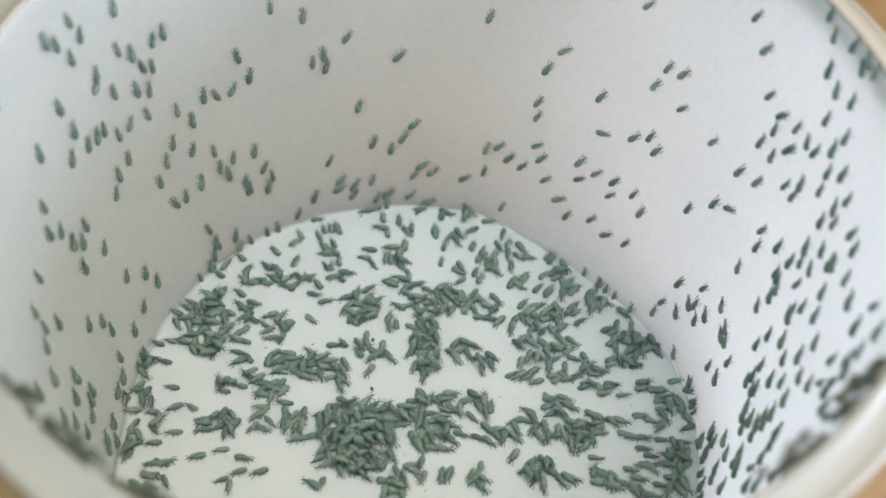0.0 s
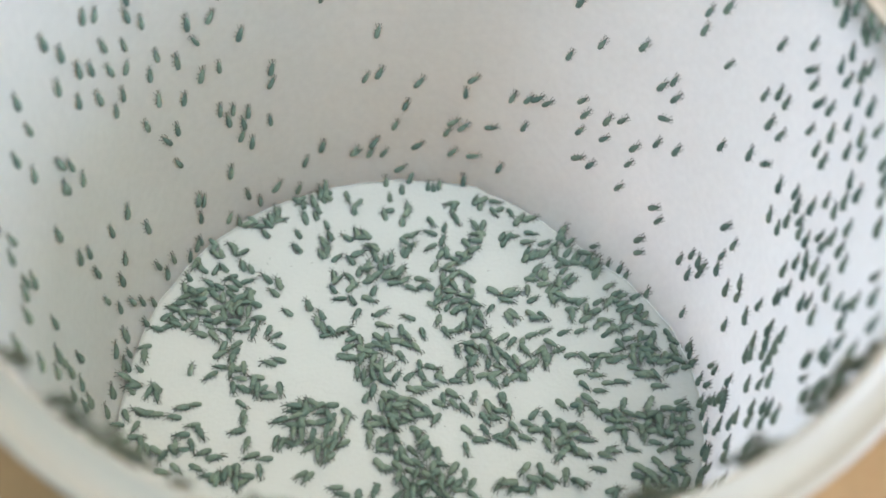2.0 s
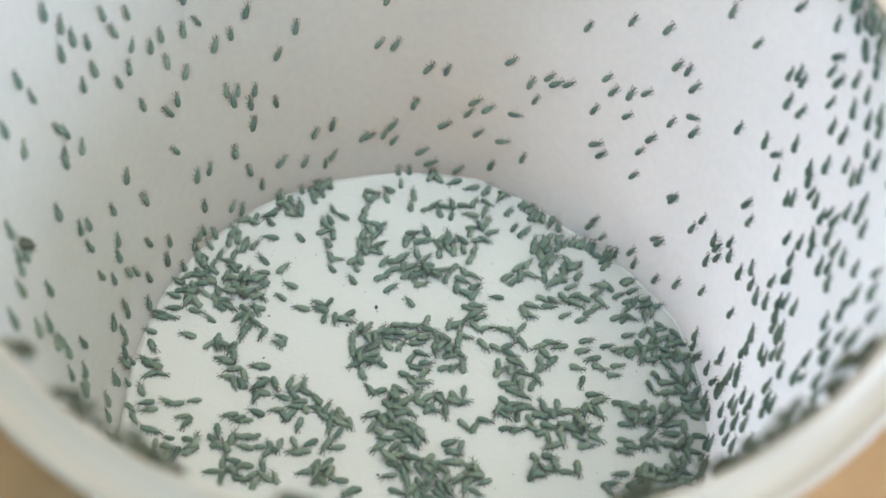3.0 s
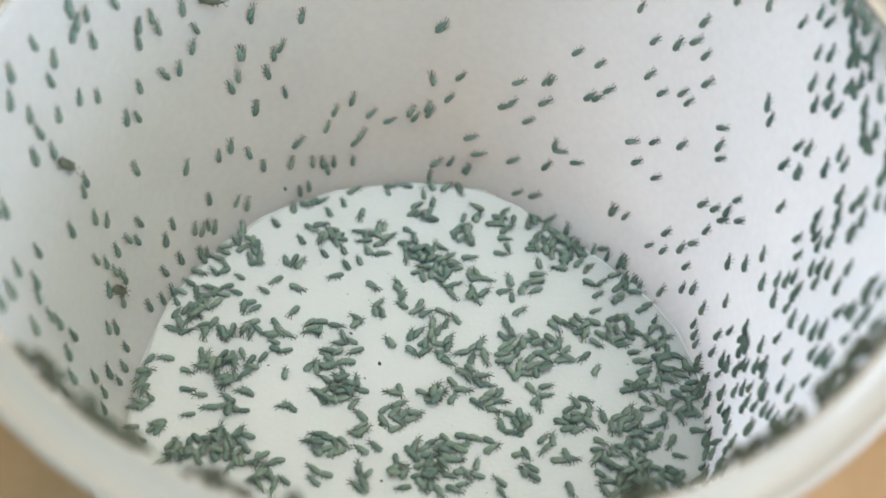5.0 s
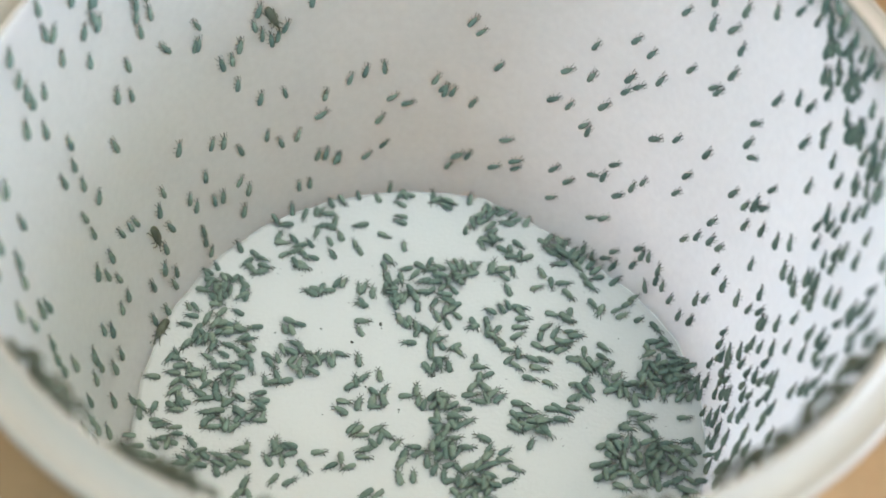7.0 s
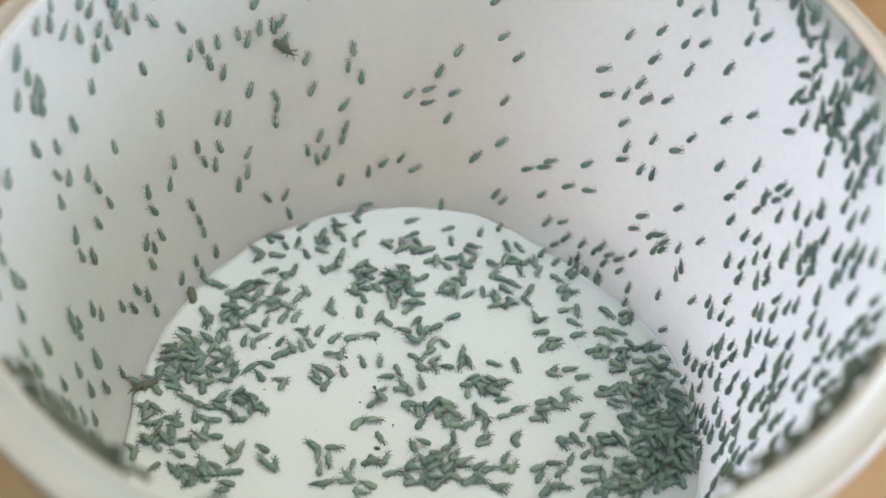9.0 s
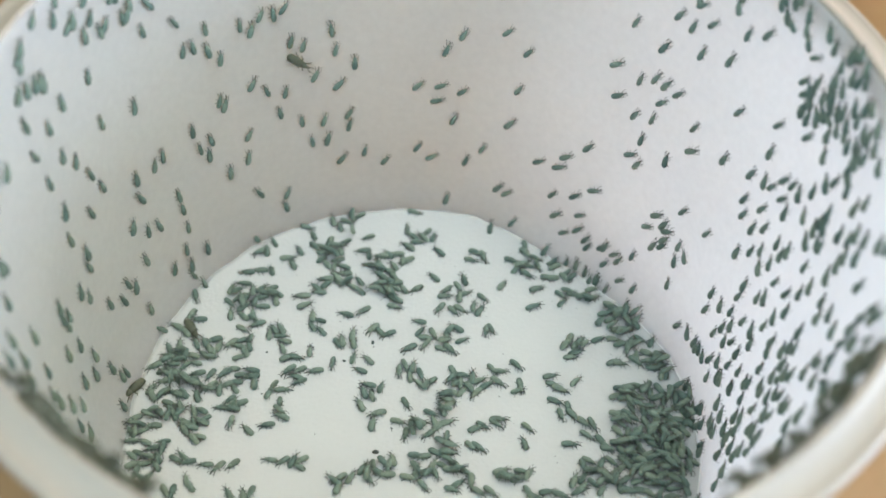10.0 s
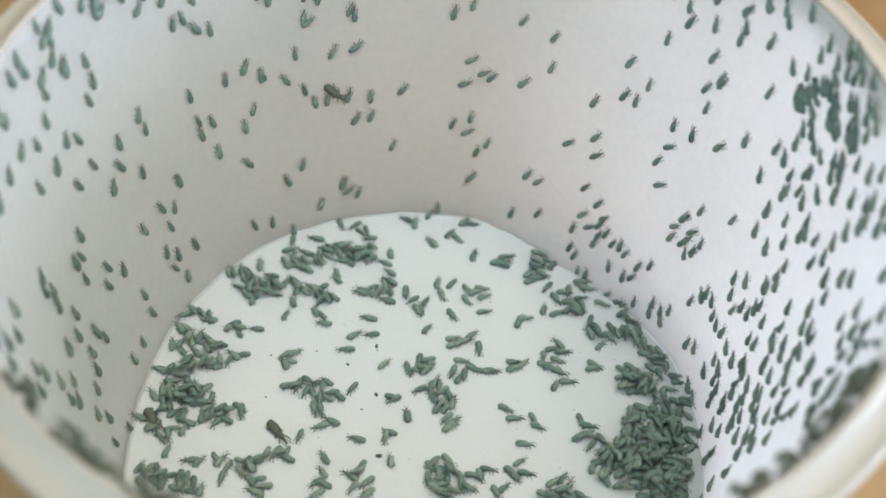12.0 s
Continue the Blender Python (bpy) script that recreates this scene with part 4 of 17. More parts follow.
    walk(climbers[141], climb((0,17.2,39.1,107),(1.5,15.9,42.3,100),(2.5,15.3,46.6,102),(5,12.6,54.8,96),(6.7,11.5,59.9,88),(10.5,12.4,59.9,73),(12,14.7,59.9,63)))
    walk(climbers[142], climb((0,14.5,41.6,79),(1.5,12.4,45,78),(2.5,10.6,49.4,60),(3.2,10.3,51.7,54),(4.8,12.6,53.5,32),(8.5,20.9,52.6,66),(10.5,19.4,51.3,60),(11,19.6,51.3,40),(12,22.6,51.2,29)))
    walk(climbers[143], climb((0,14.7,39.3,100),(1.5,12.8,42.2,89),(3.2,12,47.5,78),(4.8,14.3,52.6,86),(6.7,13.6,57.1,85),(8.3,12.7,61.1,65),(10.5,13.7,61.1,64),(12,16.1,61.1,54)))
    walk(climbers[144], climb((0,6,37.7,69),(0.5,6.8,38.6,69),(2,9.8,43.8,85),(3.2,9,48.6,84),(5,9.4,53.8,60),(6,11.4,54.7,48),(8.5,16.9,54.2,75),(10.5,16.9,54.5,69),(12,20.1,54.3,47)))
    walk(climbers[145], climb((0,18,54.8,68),(1.5,20.3,57.5,76),(3.2,20.2,59.9,60),(12,40.4,59.9,72)))
    walk(climbers[146], climb((0,17.8,46.3,66),(2,16.6,54.1,68),(3.2,14.7,57.6,37),(12,34.9,57.6,40)))
    walk(climbers[147], climb((0,15.5,46.6,104),(1.5,14.7,51.8,102),(2.5,13.4,56.6,85),(3.2,12.7,60.5,75),(12,32.9,60.5,76)))
    walk(climbers[148], climb((0,16.9,51,92),(1.5,15.1,56.2,65),(2.5,17.4,57.3,55),(3.2,17.8,58.8,56),(12,38,58.8,66)))
    walk(climbers[149], climb((0,12.7,49.4,81),(2,12.5,56.1,65),(2.5,13.2,57.1,49),(12,35,57.4,62)))
    walk(climbers[150], climb((0,11.1,46.8,83),(1,11,49.1,83),(3.2,10.6,57.4,57),(12,30.8,57.4,59)))
    walk(climbers[151], climb((0,10.5,44.2,83),(1,10.4,46.2,86),(2.5,9.5,52.6,66),(3.2,9.6,54.5,60),(6.7,17.6,55.5,51),(8.5,20.6,54.1,78),(11,19.8,52.4,62),(12,21.9,52,53)))
    walk(climbers[152], climb((0,47.2,7.3,137),(1.5,40,12.3,139),(2.5,35.2,14.4,133),(3.2,34.4,16.5,130),(4.8,29.3,19.8,119),(5.5,28.4,22,120),(6.7,24.8,26.9,112),(8.3,24.9,31.1,112),(10.5,22.5,37.4,106),(12,22.3,42.2,96)))
    walk(climbers[153], climb((0,42.3,8.3,116),(2.5,34.5,13.6,116),(3.2,34.1,16,118),(4.8,26.3,17.1,106),(5.5,24.2,18.9,104),(6.5,20.7,22.7,102),(6.7,20,24.3,102),(8.3,13.8,28.9,86),(11,9.7,36.6,79),(12,9,40.2,72)))
    walk(climbers[154], climb((0,42.6,1,90),(1,40.4,2.7,111),(2,37.4,6.4,122),(2.5,35,7,121),(4.8,29.2,10.6,104),(6,27,14.4,108),(6.7,25,17.7,109),(8.3,20.2,20.7,80),(10.5,17.3,26.4,89),(12,17.7,30.5,78)))
    walk(climbers[155], climb((0,42.8,1,90),(0.5,41.6,1.3,90),(1.5,38,3.3,132),(2.5,34.7,6.1,128),(3.2,34,7.8,128),(5,27,13.7,128),(6.5,23.3,17.1,120),(8.3,16.6,26.7,107),(10.5,14.8,33.6,97),(12,16.3,39.5,82)))
    walk(climbers[156], climb((0,42.3,1,90),(1.5,40.1,1,90),(3,39.8,1.7,90),(4.8,36.7,5.6,124),(6.7,30.8,13.4,121),(8.3,27,18.2,110),(9.5,26.4,20.7,116),(11,23.8,25,109),(12,23.3,27.8,104)))
    walk(climbers[157], climb((0,40.4,1,90),(1.5,37.4,1.1,90),(3.2,37.2,3.4,110),(6.7,27.2,19.9,116),(8.3,20.2,25.8,102),(11,16.9,32.2,88),(12,17.7,34.6,77)))
    walk(climbers[158], climb((0,37.8,1,90),(1,35.1,1,90),(2.5,35.2,1.5,90),(4.8,33,7,111),(6.5,28.6,14.3,105),(8.5,24,25.1,103),(10.5,19.5,31.2,107),(12,17.8,34.1,85)))
    walk(climbers[159], climb((0,33,1,90),(2,28.6,1.6,90),(3.2,23.5,5.6,101),(4.8,17.6,7.3,87),(6.7,11.7,15.8,76),(8.3,10,23.6,61),(10,11.1,27.6,57),(12,13.7,30.6,68)))
    walk(climbers[160], climb((0,28.7,3.3,92),(1.5,27.1,7.6,88),(2.5,26.6,12.2,101),(3.2,27.7,15.4,101),(4.8,26.5,21.2,121),(5.5,24.7,22.5,117),(6.7,21.7,27.3,111),(8.3,18.9,31.5,98),(9.5,18.7,33.2,118),(10.5,15.7,34.4,103),(11,15.1,35.7,86),(12,16.7,38.4,75)))
    walk(climbers[161], climb((0,28.6,5.2,113),(2,24.7,12.6,96),(4.8,30,27.5,128),(6.7,26.1,34.8,145),(8.3,19.1,34.8,117),(9.5,18.5,36.4,122),(11,16.7,39.7,106),(12,17.3,41.4,92)))
    walk(climbers[162], climb((0,24.2,6.4,61),(1.5,23.9,7.9,83),(3.2,20.3,13.8,85),(4.8,17.4,17.3,73),(6.5,15.7,24.8,88),(6.7,15.4,26.5,87),(8.3,13.5,34.1,79),(9,13.8,35.6,83),(11,11.3,38.6,72),(12,12.1,40.9,62)))
    walk(climbers[163], climb((0,19.2,9.1,77),(1.5,21.2,10.5,108),(3.2,18.8,16.3,101),(5,20,24.1,128),(6.7,17.4,30.2,121),(8.5,16.5,35.6,117),(9.5,15.7,37.4,130),(11,13.3,39,108),(12,14,41.3,96)))
    walk(climbers[164], climb((0,27,10.7,110),(1,23.6,15.5,124),(2.5,19.8,24.5,114),(3.2,19,27.3,111),(4.8,17.7,36.5,108),(5.5,17.1,37.9,105),(6.5,16.8,41.4,102),(8.3,16.2,49.9,103),(9.5,15.6,52.1,106),(11,14.7,52.6,83),(12,16.5,53.1,66)))
    walk(climbers[165], climb((0,15.2,16.2,61),(1,16.2,17.5,69),(2,17.1,21.2,93),(3.2,16.5,26,98),(4.8,13.8,32.3,99),(5.5,12.4,33.3,93),(6,11.8,35.3,85),(6.7,11.2,39.2,83),(8.3,11.3,45,74),(10.5,12.4,48.9,64),(12,15.4,52,64)))
    walk(climbers[166], climb((0,21.3,14.5,112),(1.5,18.7,16.7,99),(2.5,18.1,19,97),(3.2,18.2,19.7,94),(4.8,22.5,25.4,120),(6.7,18.6,33.4,119),(8.3,14.9,37.8,101),(9.5,14.8,40,111),(11,12.7,42.4,95),(12,14,44.6,80)))
    walk(climbers[167], climb((0,17.5,11.8,58),(0.5,18,12.3,63),(3.2,16.2,18.4,72),(4.8,13.6,20.3,69),(5.5,12.9,22.7,68),(6.5,11.4,27,78),(8.3,9.9,38.1,51),(9.5,11.8,39.6,68),(11,12.4,45,48),(12,16,47.6,42)))
    walk(climbers[168], climb((0,11.4,14.9,43),(1,12.4,16.4,64),(2.5,10.3,20.2,54),(4.8,11.1,24.6,67),(8.3,6.1,36.6,45),(9.5,8.2,38.2,58),(11,9.8,44.6,45),(12,13.9,47.6,37)))
    walk(climbers[169], climb((0,11.1,13.4,27),(1,13.2,13.2,58),(1.5,13.2,14,69),(3.2,11.9,18.9,80),(4.8,7.7,22.3,70),(6.7,5,28.8,58),(8.3,6.5,33,41),(9.5,8.2,34.3,81),(10.5,6.6,34.9,74),(12,7.9,39.1,58)))
    walk(climbers[170], climb((0,9.6,13.7,62),(1,10.3,15.2,81),(3.2,7.8,20.5,81),(6.7,2.8,30.6,61),(8.3,5,32,35),(9.5,8.8,32.6,68),(10.5,7.8,33.3,87),(12,8.7,37.7,72)))
    walk(climbers[171], climb((0,18.7,1.9,61),(1.5,19.4,2.9,83),(3.2,17.6,9.6,96),(4.8,12.7,12.9,73),(6.5,13.1,20,77),(6.7,12.9,21.6,77),(9,13.5,27.4,76),(11,12.4,32.7,84),(12,13.2,36.4,78)))
    walk(climbers[172], [(0,disc(37.7,8.2,13)),(1,wall(13.2,1.7,90)),(3,wall(12.9,3.4,83)),(5,wall(9.7,8.5,99)),(6.7,wall(4.7,11.5,52)),(8.3,wall(8.4,11.2,64)),(9.5,wall(9.5,14.8,76)),(12,wall(8.2,23.2,68))])
    walk(climbers[173], climb((0,9.7,7.7,86),(2,8.4,11.9,77),(3.2,8.5,13.2,94),(4.8,4.4,15.4,67),(8.5,9.1,27.8,70),(10.5,9.6,30.7,74),(12,10.9,34.2,79)))
    walk(climbers[174], climb((0,6,8.6,56),(1,4.6,13.1,48),(2.5,5.1,19.2,55),(3.2,5.2,20.5,57),(4.8,2.6,23.9,54),(6.7,0.5,30,46),(8.3,1.6,34.7,27),(9,3.4,35.7,32),(10.5,5.8,40.4,40),(12,10.1,44,33)))
    walk(climbers[175], climb((0,5.8,12.9,91),(1,4.5,16.5,88),(2.5,3.6,23.4,88),(3.2,4.3,25.1,89),(6.7,-1.6,34.9,67),(9,3.6,38.8,79),(11,6.9,46.4,70),(12,11.1,49.3,65)))
    walk(climbers[176], climb((0,-1.7,16.9,47),(2.5,1.3,27.4,61),(3.2,1.3,29.3,64),(4.8,-1.1,34.2,51),(6,-1.2,36.5,46),(6.7,-1.6,39.1,42),(8.3,-1.1,37.6,28),(9,0.7,38.3,34),(11,4.2,43.5,48),(12,7.2,46.4,45)))
    walk(climbers[177], climb((0,15.5,28.7,96),(1.5,14.7,32.5,78),(2.5,15.8,37.4,75),(5,18.1,47.1,80),(6.7,17.9,50.8,92),(8.3,14.5,54.4,55),(9.5,15.9,54.3,73),(11,16.2,54.6,52),(12,18.6,54.6,44)))
    walk(climbers[178], climb((0,16.5,31.1,114),(1,12.4,33.7,98),(2,11.2,36.8,83),(3.2,11.8,40.7,71),(4.8,15.9,48.4,85),(6.7,15.3,53.9,77),(8.3,16.3,57.9,64),(11,17.4,60.5,61),(12,19,60.5,54)))
    walk(climbers[179], climb((0,11.4,32.5,94),(1.5,9.2,34.8,74),(3.2,10.2,39.6,70),(4.8,9.5,42.5,71),(6.7,9.5,50.3,56),(9,13.6,53.6,60),(11,13.8,54.1,43),(12,16.7,54.7,34)))
    walk(climbers[180], climb((0,16.7,23.3,76),(2,13.5,30.5,66),(3.2,17,34.9,73),(4.8,14.5,37.8,76),(5.5,13.8,40.2,74),(6.7,13.2,46,59),(9,16.9,49.8,65),(11,16.7,50.5,40),(12,19.8,50.7,31)))
    walk(climbers[181], climb((0,7.8,23.7,58),(2.5,11.2,32.3,67),(4.8,13.9,38,89),(5.5,12.7,39.9,87),(6.5,10.5,44.1,79),(8.3,8.8,51.4,43),(9.5,11.3,52,53),(12,13.7,52.5,49)))
    walk(climbers[182], climb((0,6.5,27.2,66),(2.5,10.2,34.1,76),(3.2,11.3,35.1,75),(4.8,14.5,41.3,87),(6.7,14.7,47.8,100),(8.3,11.4,48.4,70),(9.5,13.2,50.1,79),(11,13.4,50.8,65),(12,16,52,58)))
    walk(climbers[183], climb((0,7.5,29.9,90),(1.5,6.7,34.3,93),(3.2,8.1,39.2,95),(4.8,6.4,46.2,87),(5.5,6.7,47.6,87),(6.7,7,51.9,80),(8.5,9.5,55,82),(10.5,9.9,56,69),(12,13.3,56.9,59)))
    walk(climbers[184], climb((0,7.2,33.6,91),(1.5,6.2,36.7,86),(3.2,9.3,43.9,77),(4.8,13.6,49.1,95),(6.7,13.3,54.2,109),(8.3,8.9,57.3,77),(10.5,10,58.4,69),(12,12.6,61.3,58)))
    walk(climbers[185], climb((0,8.5,30.1,88),(1.5,4.1,33.4,84),(2.5,2.9,37.4,76),(3.2,3.2,39.2,75),(4.8,1.5,42.3,63),(6.7,2.6,48,57),(8.3,5.5,52.4,44),(11,8.4,54.2,47),(12,10.8,55.2,41)))
    walk(climbers[186], climb((0,5.2,35.7,73),(1,4.2,37.7,74),(3.2,5.3,47.1,68),(5,6.4,51.2,43),(12,22.9,51.2,40)))
    walk(climbers[187], climb((0,-1.3,42.2,56),(1,-1.2,44.1,44),(2,1,45,60),(3.2,1.6,48.9,54),(4.8,4.5,51.6,33),(10.5,17.5,51.6,40),(12,21.9,51.4,40)))
    walk(climbers[188], climb((0,1.1,24.5,74),(1,2.2,29.5,81),(2.5,2.3,32.6,70),(3.2,4.5,33.3,81),(4.8,5.2,38.4,90),(5.5,5,39.5,88),(6.7,5.9,44.9,84),(8.3,7.2,50.1,71),(11,10.1,53.3,70),(12,12.1,54.3,65)))
    walk(climbers[189], climb((0,-0.3,30.3,38),(2.5,0.9,35.3,27),(4.8,4.4,37.4,57),(6,4.4,39.4,53),(6.7,3.9,42,51),(8.3,5.1,42.4,39),(9.5,7.5,44.7,46),(10.5,9.1,47.8,42),(12,14,51.8,33)))
    walk(climbers[190], climb((0,2.2,21.1,84),(1,3.5,25.8,90),(2,3.6,29,75),(2.5,4.3,30.2,79),(3.2,7.5,30.8,94),(5.5,5.6,34.6,109),(6.7,4.6,38.7,100),(8.3,5.2,41.9,87),(9.5,7.2,45,101),(10.5,6.7,50.7,93),(11,7.2,52,80),(12,9.7,53.2,72)))
    walk(climbers[191], climb((0,-6.2,27.6,43),(1.5,-2.2,32.1,51),(3.2,0.8,35.1,68),(5.5,0.9,38.2,76),(6.7,0.7,42.1,96),(8.3,-5.5,45,46),(10,-3.1,47.1,62),(12,0.3,51.7,52)))
    walk(climbers[192], climb((0,-7.5,9,35),(1,-3.6,12.5,46),(2.5,0.7,20.6,56),(3.2,2.6,22.6,59),(4.8,2.5,27.6,77),(6.7,-0.9,33.8,53),(9,3.8,37.7,53),(10.5,5.8,42.9,62),(12,10,47.7,54)))
    walk(climbers[193], climb((0,-4.5,18.2,50),(1,-2.9,19.2,68),(2.5,-1.7,24.1,72),(3.2,-0.3,25.6,74),(4.8,-1.2,30,86),(6.7,-3.7,36.1,58),(8.3,1.3,38.1,64),(9,2.8,39.7,77),(11,5.9,47.3,67),(12,9.8,50,62)))
    walk(climbers[194], climb((0,-5.2,19.2,71),(3.2,-1.9,27.8,86),(4.8,-2.7,36.1,82),(6,-2.9,38.4,86),(6.7,-3.1,41,86),(8.3,-3.6,44,54),(9.5,-1.3,44.6,81),(11,0.5,48,72),(12,3.4,49.5,65)))
    walk(climbers[195], climb((0,-13,22.3,32),(0.5,-11.2,22.4,38),(1.5,-7.8,24.7,54),(3.2,-4.8,29.5,69),(4.8,-4.2,34.6,72),(6,-4.3,36.9,83),(6.7,-4.2,39.6,84),(8.3,-7.1,43.6,48),(9.5,-5.1,44.7,65),(11,-4.1,48.3,66),(12,-1.7,50.9,61)))
    walk(climbers[196], climb((0,-10.1,27,63),(0.5,-8.9,27.6,69),(2.5,-6.1,35.9,71),(6.7,-1.7,47.2,74),(8.3,0.9,48.2,63),(9,2.8,47.8,73),(11,4.4,51.5,74),(12,6.7,52.6,69)))
    walk(climbers[197], climb((0,-7.2,23.8,59),(0.5,-6.3,24.6,64),(1,-6.1,26.6,67),(3,-3.8,36.2,57),(4.8,-1,39.5,77),(6.5,-0,43.6,70),(8.3,3.7,49.7,59),(9.5,5.5,50.3,74),(11,6.8,52.7,61),(12,9.3,53.9,56)))
    walk(climbers[198], climb((0,2.9,33.6,103),(1,1.3,35.1,105),(2.5,1.1,39.7,97),(3.2,2.5,40.6,98),(4.8,0.3,41.5,94),(5.5,0.7,42.9,94),(8.3,3.2,53,73),(10.5,5.2,54.4,80),(12,8.3,56,68)))
    walk(climbers[199], climb((0,-0,31.2,89),(0.5,0.4,31.9,94),(2,-1,38.7,94),(3.2,0.2,41.5,97),(4.8,-0.7,45.7,88),(6.7,0.8,51.3,79),(8.3,5,55.5,76),(10.5,6.4,56.3,76),(12,10.1,57.5,64)))
    walk(climbers[200], climb((0,-1.7,33.8,81),(1,-3,36.8,66),(2.5,-1.1,42.7,76),(4.8,-1.1,47.6,70),(6.7,0,53.3,61),(8.3,2.8,55.4,58),(11,4.9,57.1,52),(12,7.6,58.1,47)))
    walk(climbers[201], climb((0,4.8,1,90),(1,4.4,2.3,100),(2.5,3.3,7.6,78),(3.2,4.5,7.9,74),(4.8,7.6,11.2,97),(5.5,7.3,13,97),(6.5,7.4,16.4,95),(8.3,8.2,26,104),(8.5,8.8,26.5,104),(10,6,29.7,105),(11,5.4,30.5,80),(11.5,5.9,31.2,76),(12,7.7,32.6,74)))
    walk(climbers[202], climb((0,-2.6,5,50),(0.5,-2.4,4.3,60),(1.5,-2.8,5.3,69),(2.5,-2.2,8.2,60),(5,1.7,14.8,69),(8.3,3.2,23.9,55),(9,4.8,24.2,61),(10.5,6.1,27.5,69),(12,7,29.5,74)))
    walk(climbers[203], climb((0,14.5,55.8,82),(1,14.9,58.2,75),(3.2,15.5,60.1,59),(12,35.7,60.1,69)))
    walk(climbers[204], climb((0,21,55.8,81),(1.5,20.6,58.4,71),(3.2,20.3,60.8,51),(12,40.5,60.8,63)))
    walk(climbers[205], climb((0,6.6,42.1,79),(1.5,6.8,45.7,79),(3.2,6.5,52.8,58),(12,26.6,52.8,57)))
    walk(climbers[206], climb((0,4.1,44.3,90),(1,4.2,46.4,90),(3.2,3.6,53.8,68),(12,23.8,53.8,69)))
    walk(climbers[207], climb((0,5.8,45.3,65),(1,5.8,47.5,64),(2.5,5.7,53.3,54),(3.2,5,55.1,50),(4.8,7.7,56.9,28),(8.3,15.4,56,60),(10.5,15.2,56.5,50),(12,18.9,56.7,28)))
    walk(climbers[208], climb((0,4.5,48.1,91),(2,3.9,54.4,91),(3.2,3,57.1,64),(12,23.2,57.1,66)))
    walk(climbers[209], climb((0,8.3,49,89),(2.5,7.5,57.5,65),(3.2,7.6,60.6,59),(12,27.8,60.6,65)))
    walk(climbers[210], climb((0,11.9,52.1,86),(2,11.8,57.5,84),(3.2,11.9,58.5,58),(12,32,58.5,67)))
    walk(climbers[211], climb((0,2.7,40.5,58),(1,2.3,43.3,50),(2.5,3,49,44),(4.8,4.8,53.9,16),(12,21.5,53.5,26)))
    walk(climbers[212], climb((0,-0.7,41.4,74),(1,-1.1,44.1,74),(2.5,0,49.7,72),(5,1.5,56,49),(9.5,10.4,56.4,54),(12,14.2,56.4,51)))
    walk(climbers[213], climb((0,-6.1,44.5,73),(3.2,-4.6,53.6,56),(12,15.5,53.6,62)))
    walk(climbers[214], climb((0,-10.6,45.1,41),(0.5,-9.9,45.8,47),(3.2,-9,53.4,33),(12,11.2,53.4,41)))
    walk(climbers[215], climb((0,-3.5,38.8,68),(3.2,-2.8,48.3,72),(6,0.3,55.7,51),(8.3,3.7,55.8,49),(12,12,56.1,52)))
    walk(climbers[216], climb((0,2.4,37.1,51),(1,1.4,39.1,51),(3.2,2.6,47.4,44),(5,4,52,22),(12,20.2,52.3,19)))
    walk(climbers[217], climb((0,-5.8,36.6,71),(1.5,-5.5,40.3,74),(2.5,-4.4,44.1,80),(6,-1,53.5,57),(9,3.7,53.5,58),(12,10.5,53.8,59)))
    walk(climbers[218], climb((0,-10.5,36.4,44),(1,-9.4,38.8,50),(2.5,-7.3,44.7,57),(4.8,-4.9,50.7,29),(6.7,-0.5,50.7,36),(9,2.9,50.4,43),(12,9.7,50.7,42)))
    walk(climbers[219], climb((0,-9.4,32.1,57),(1,-7.5,34.1,67),(2.5,-5,39.4,73),(3.2,-4.2,40.4,85),(4.8,-4.5,43.9,82),(6.7,-2.9,49.5,71),(8.3,-1,50,60),(9,-0.7,48.3,72),(9.5,-0.3,48.7,82),(11,0.8,52.5,72),(12,3.3,54,59)))
    walk(climbers[220], climb((0,-13.5,32.5,15),(1,-11.1,34.7,26),(2.5,-8.3,40.2,29),(4.8,-4.3,46.7,45),(6.7,-2.8,52.4,40),(8.3,-0.6,55.6,28),(9.5,0.6,55.6,40),(10.5,1.2,57,35),(12,4.7,60.9,19)))
    walk(climbers[221], climb((0,-17.4,35.8,36),(1,-15.2,37.1,54),(3.2,-11.2,44.7,40),(4.8,-9.1,43,67),(6.7,-7.6,48.3,63),(8.5,-2.9,50.8,63),(9.5,-1.8,51.4,75),(12,1.3,56,64)))
    walk(climbers[222], climb((0,-14.5,28.6,33),(1,-12.1,30.6,47),(2.5,-9.2,36.5,39),(3.2,-7.9,38.2,37),(4.8,-5.3,38.3,59),(5.5,-5.2,39.4,60),(6.7,-4.5,42.8,69),(8.3,-5.6,46.9,47),(10,-3.9,49,64),(12,-0.7,53.2,50)))
    walk(climbers[223], climb((0,-9.8,15,51),(1,-7.2,17,64),(2,-5.2,20.5,70),(4.8,-1.8,26.6,89),(6.7,-3.9,32.9,69),(8.3,-0,35.7,75),(10.5,2.5,42.8,79),(12,7.4,47.6,71)))
    walk(climbers[224], climb((0,-12.8,20.1,10),(1,-9.8,20.5,30),(3.2,-6.1,25.6,45),(5.5,-5.3,29.6,57),(6.7,-5.6,34,55),(8.3,-5.2,36.8,47),(11,-2.4,44.2,51),(12,0.3,46.7,45)))
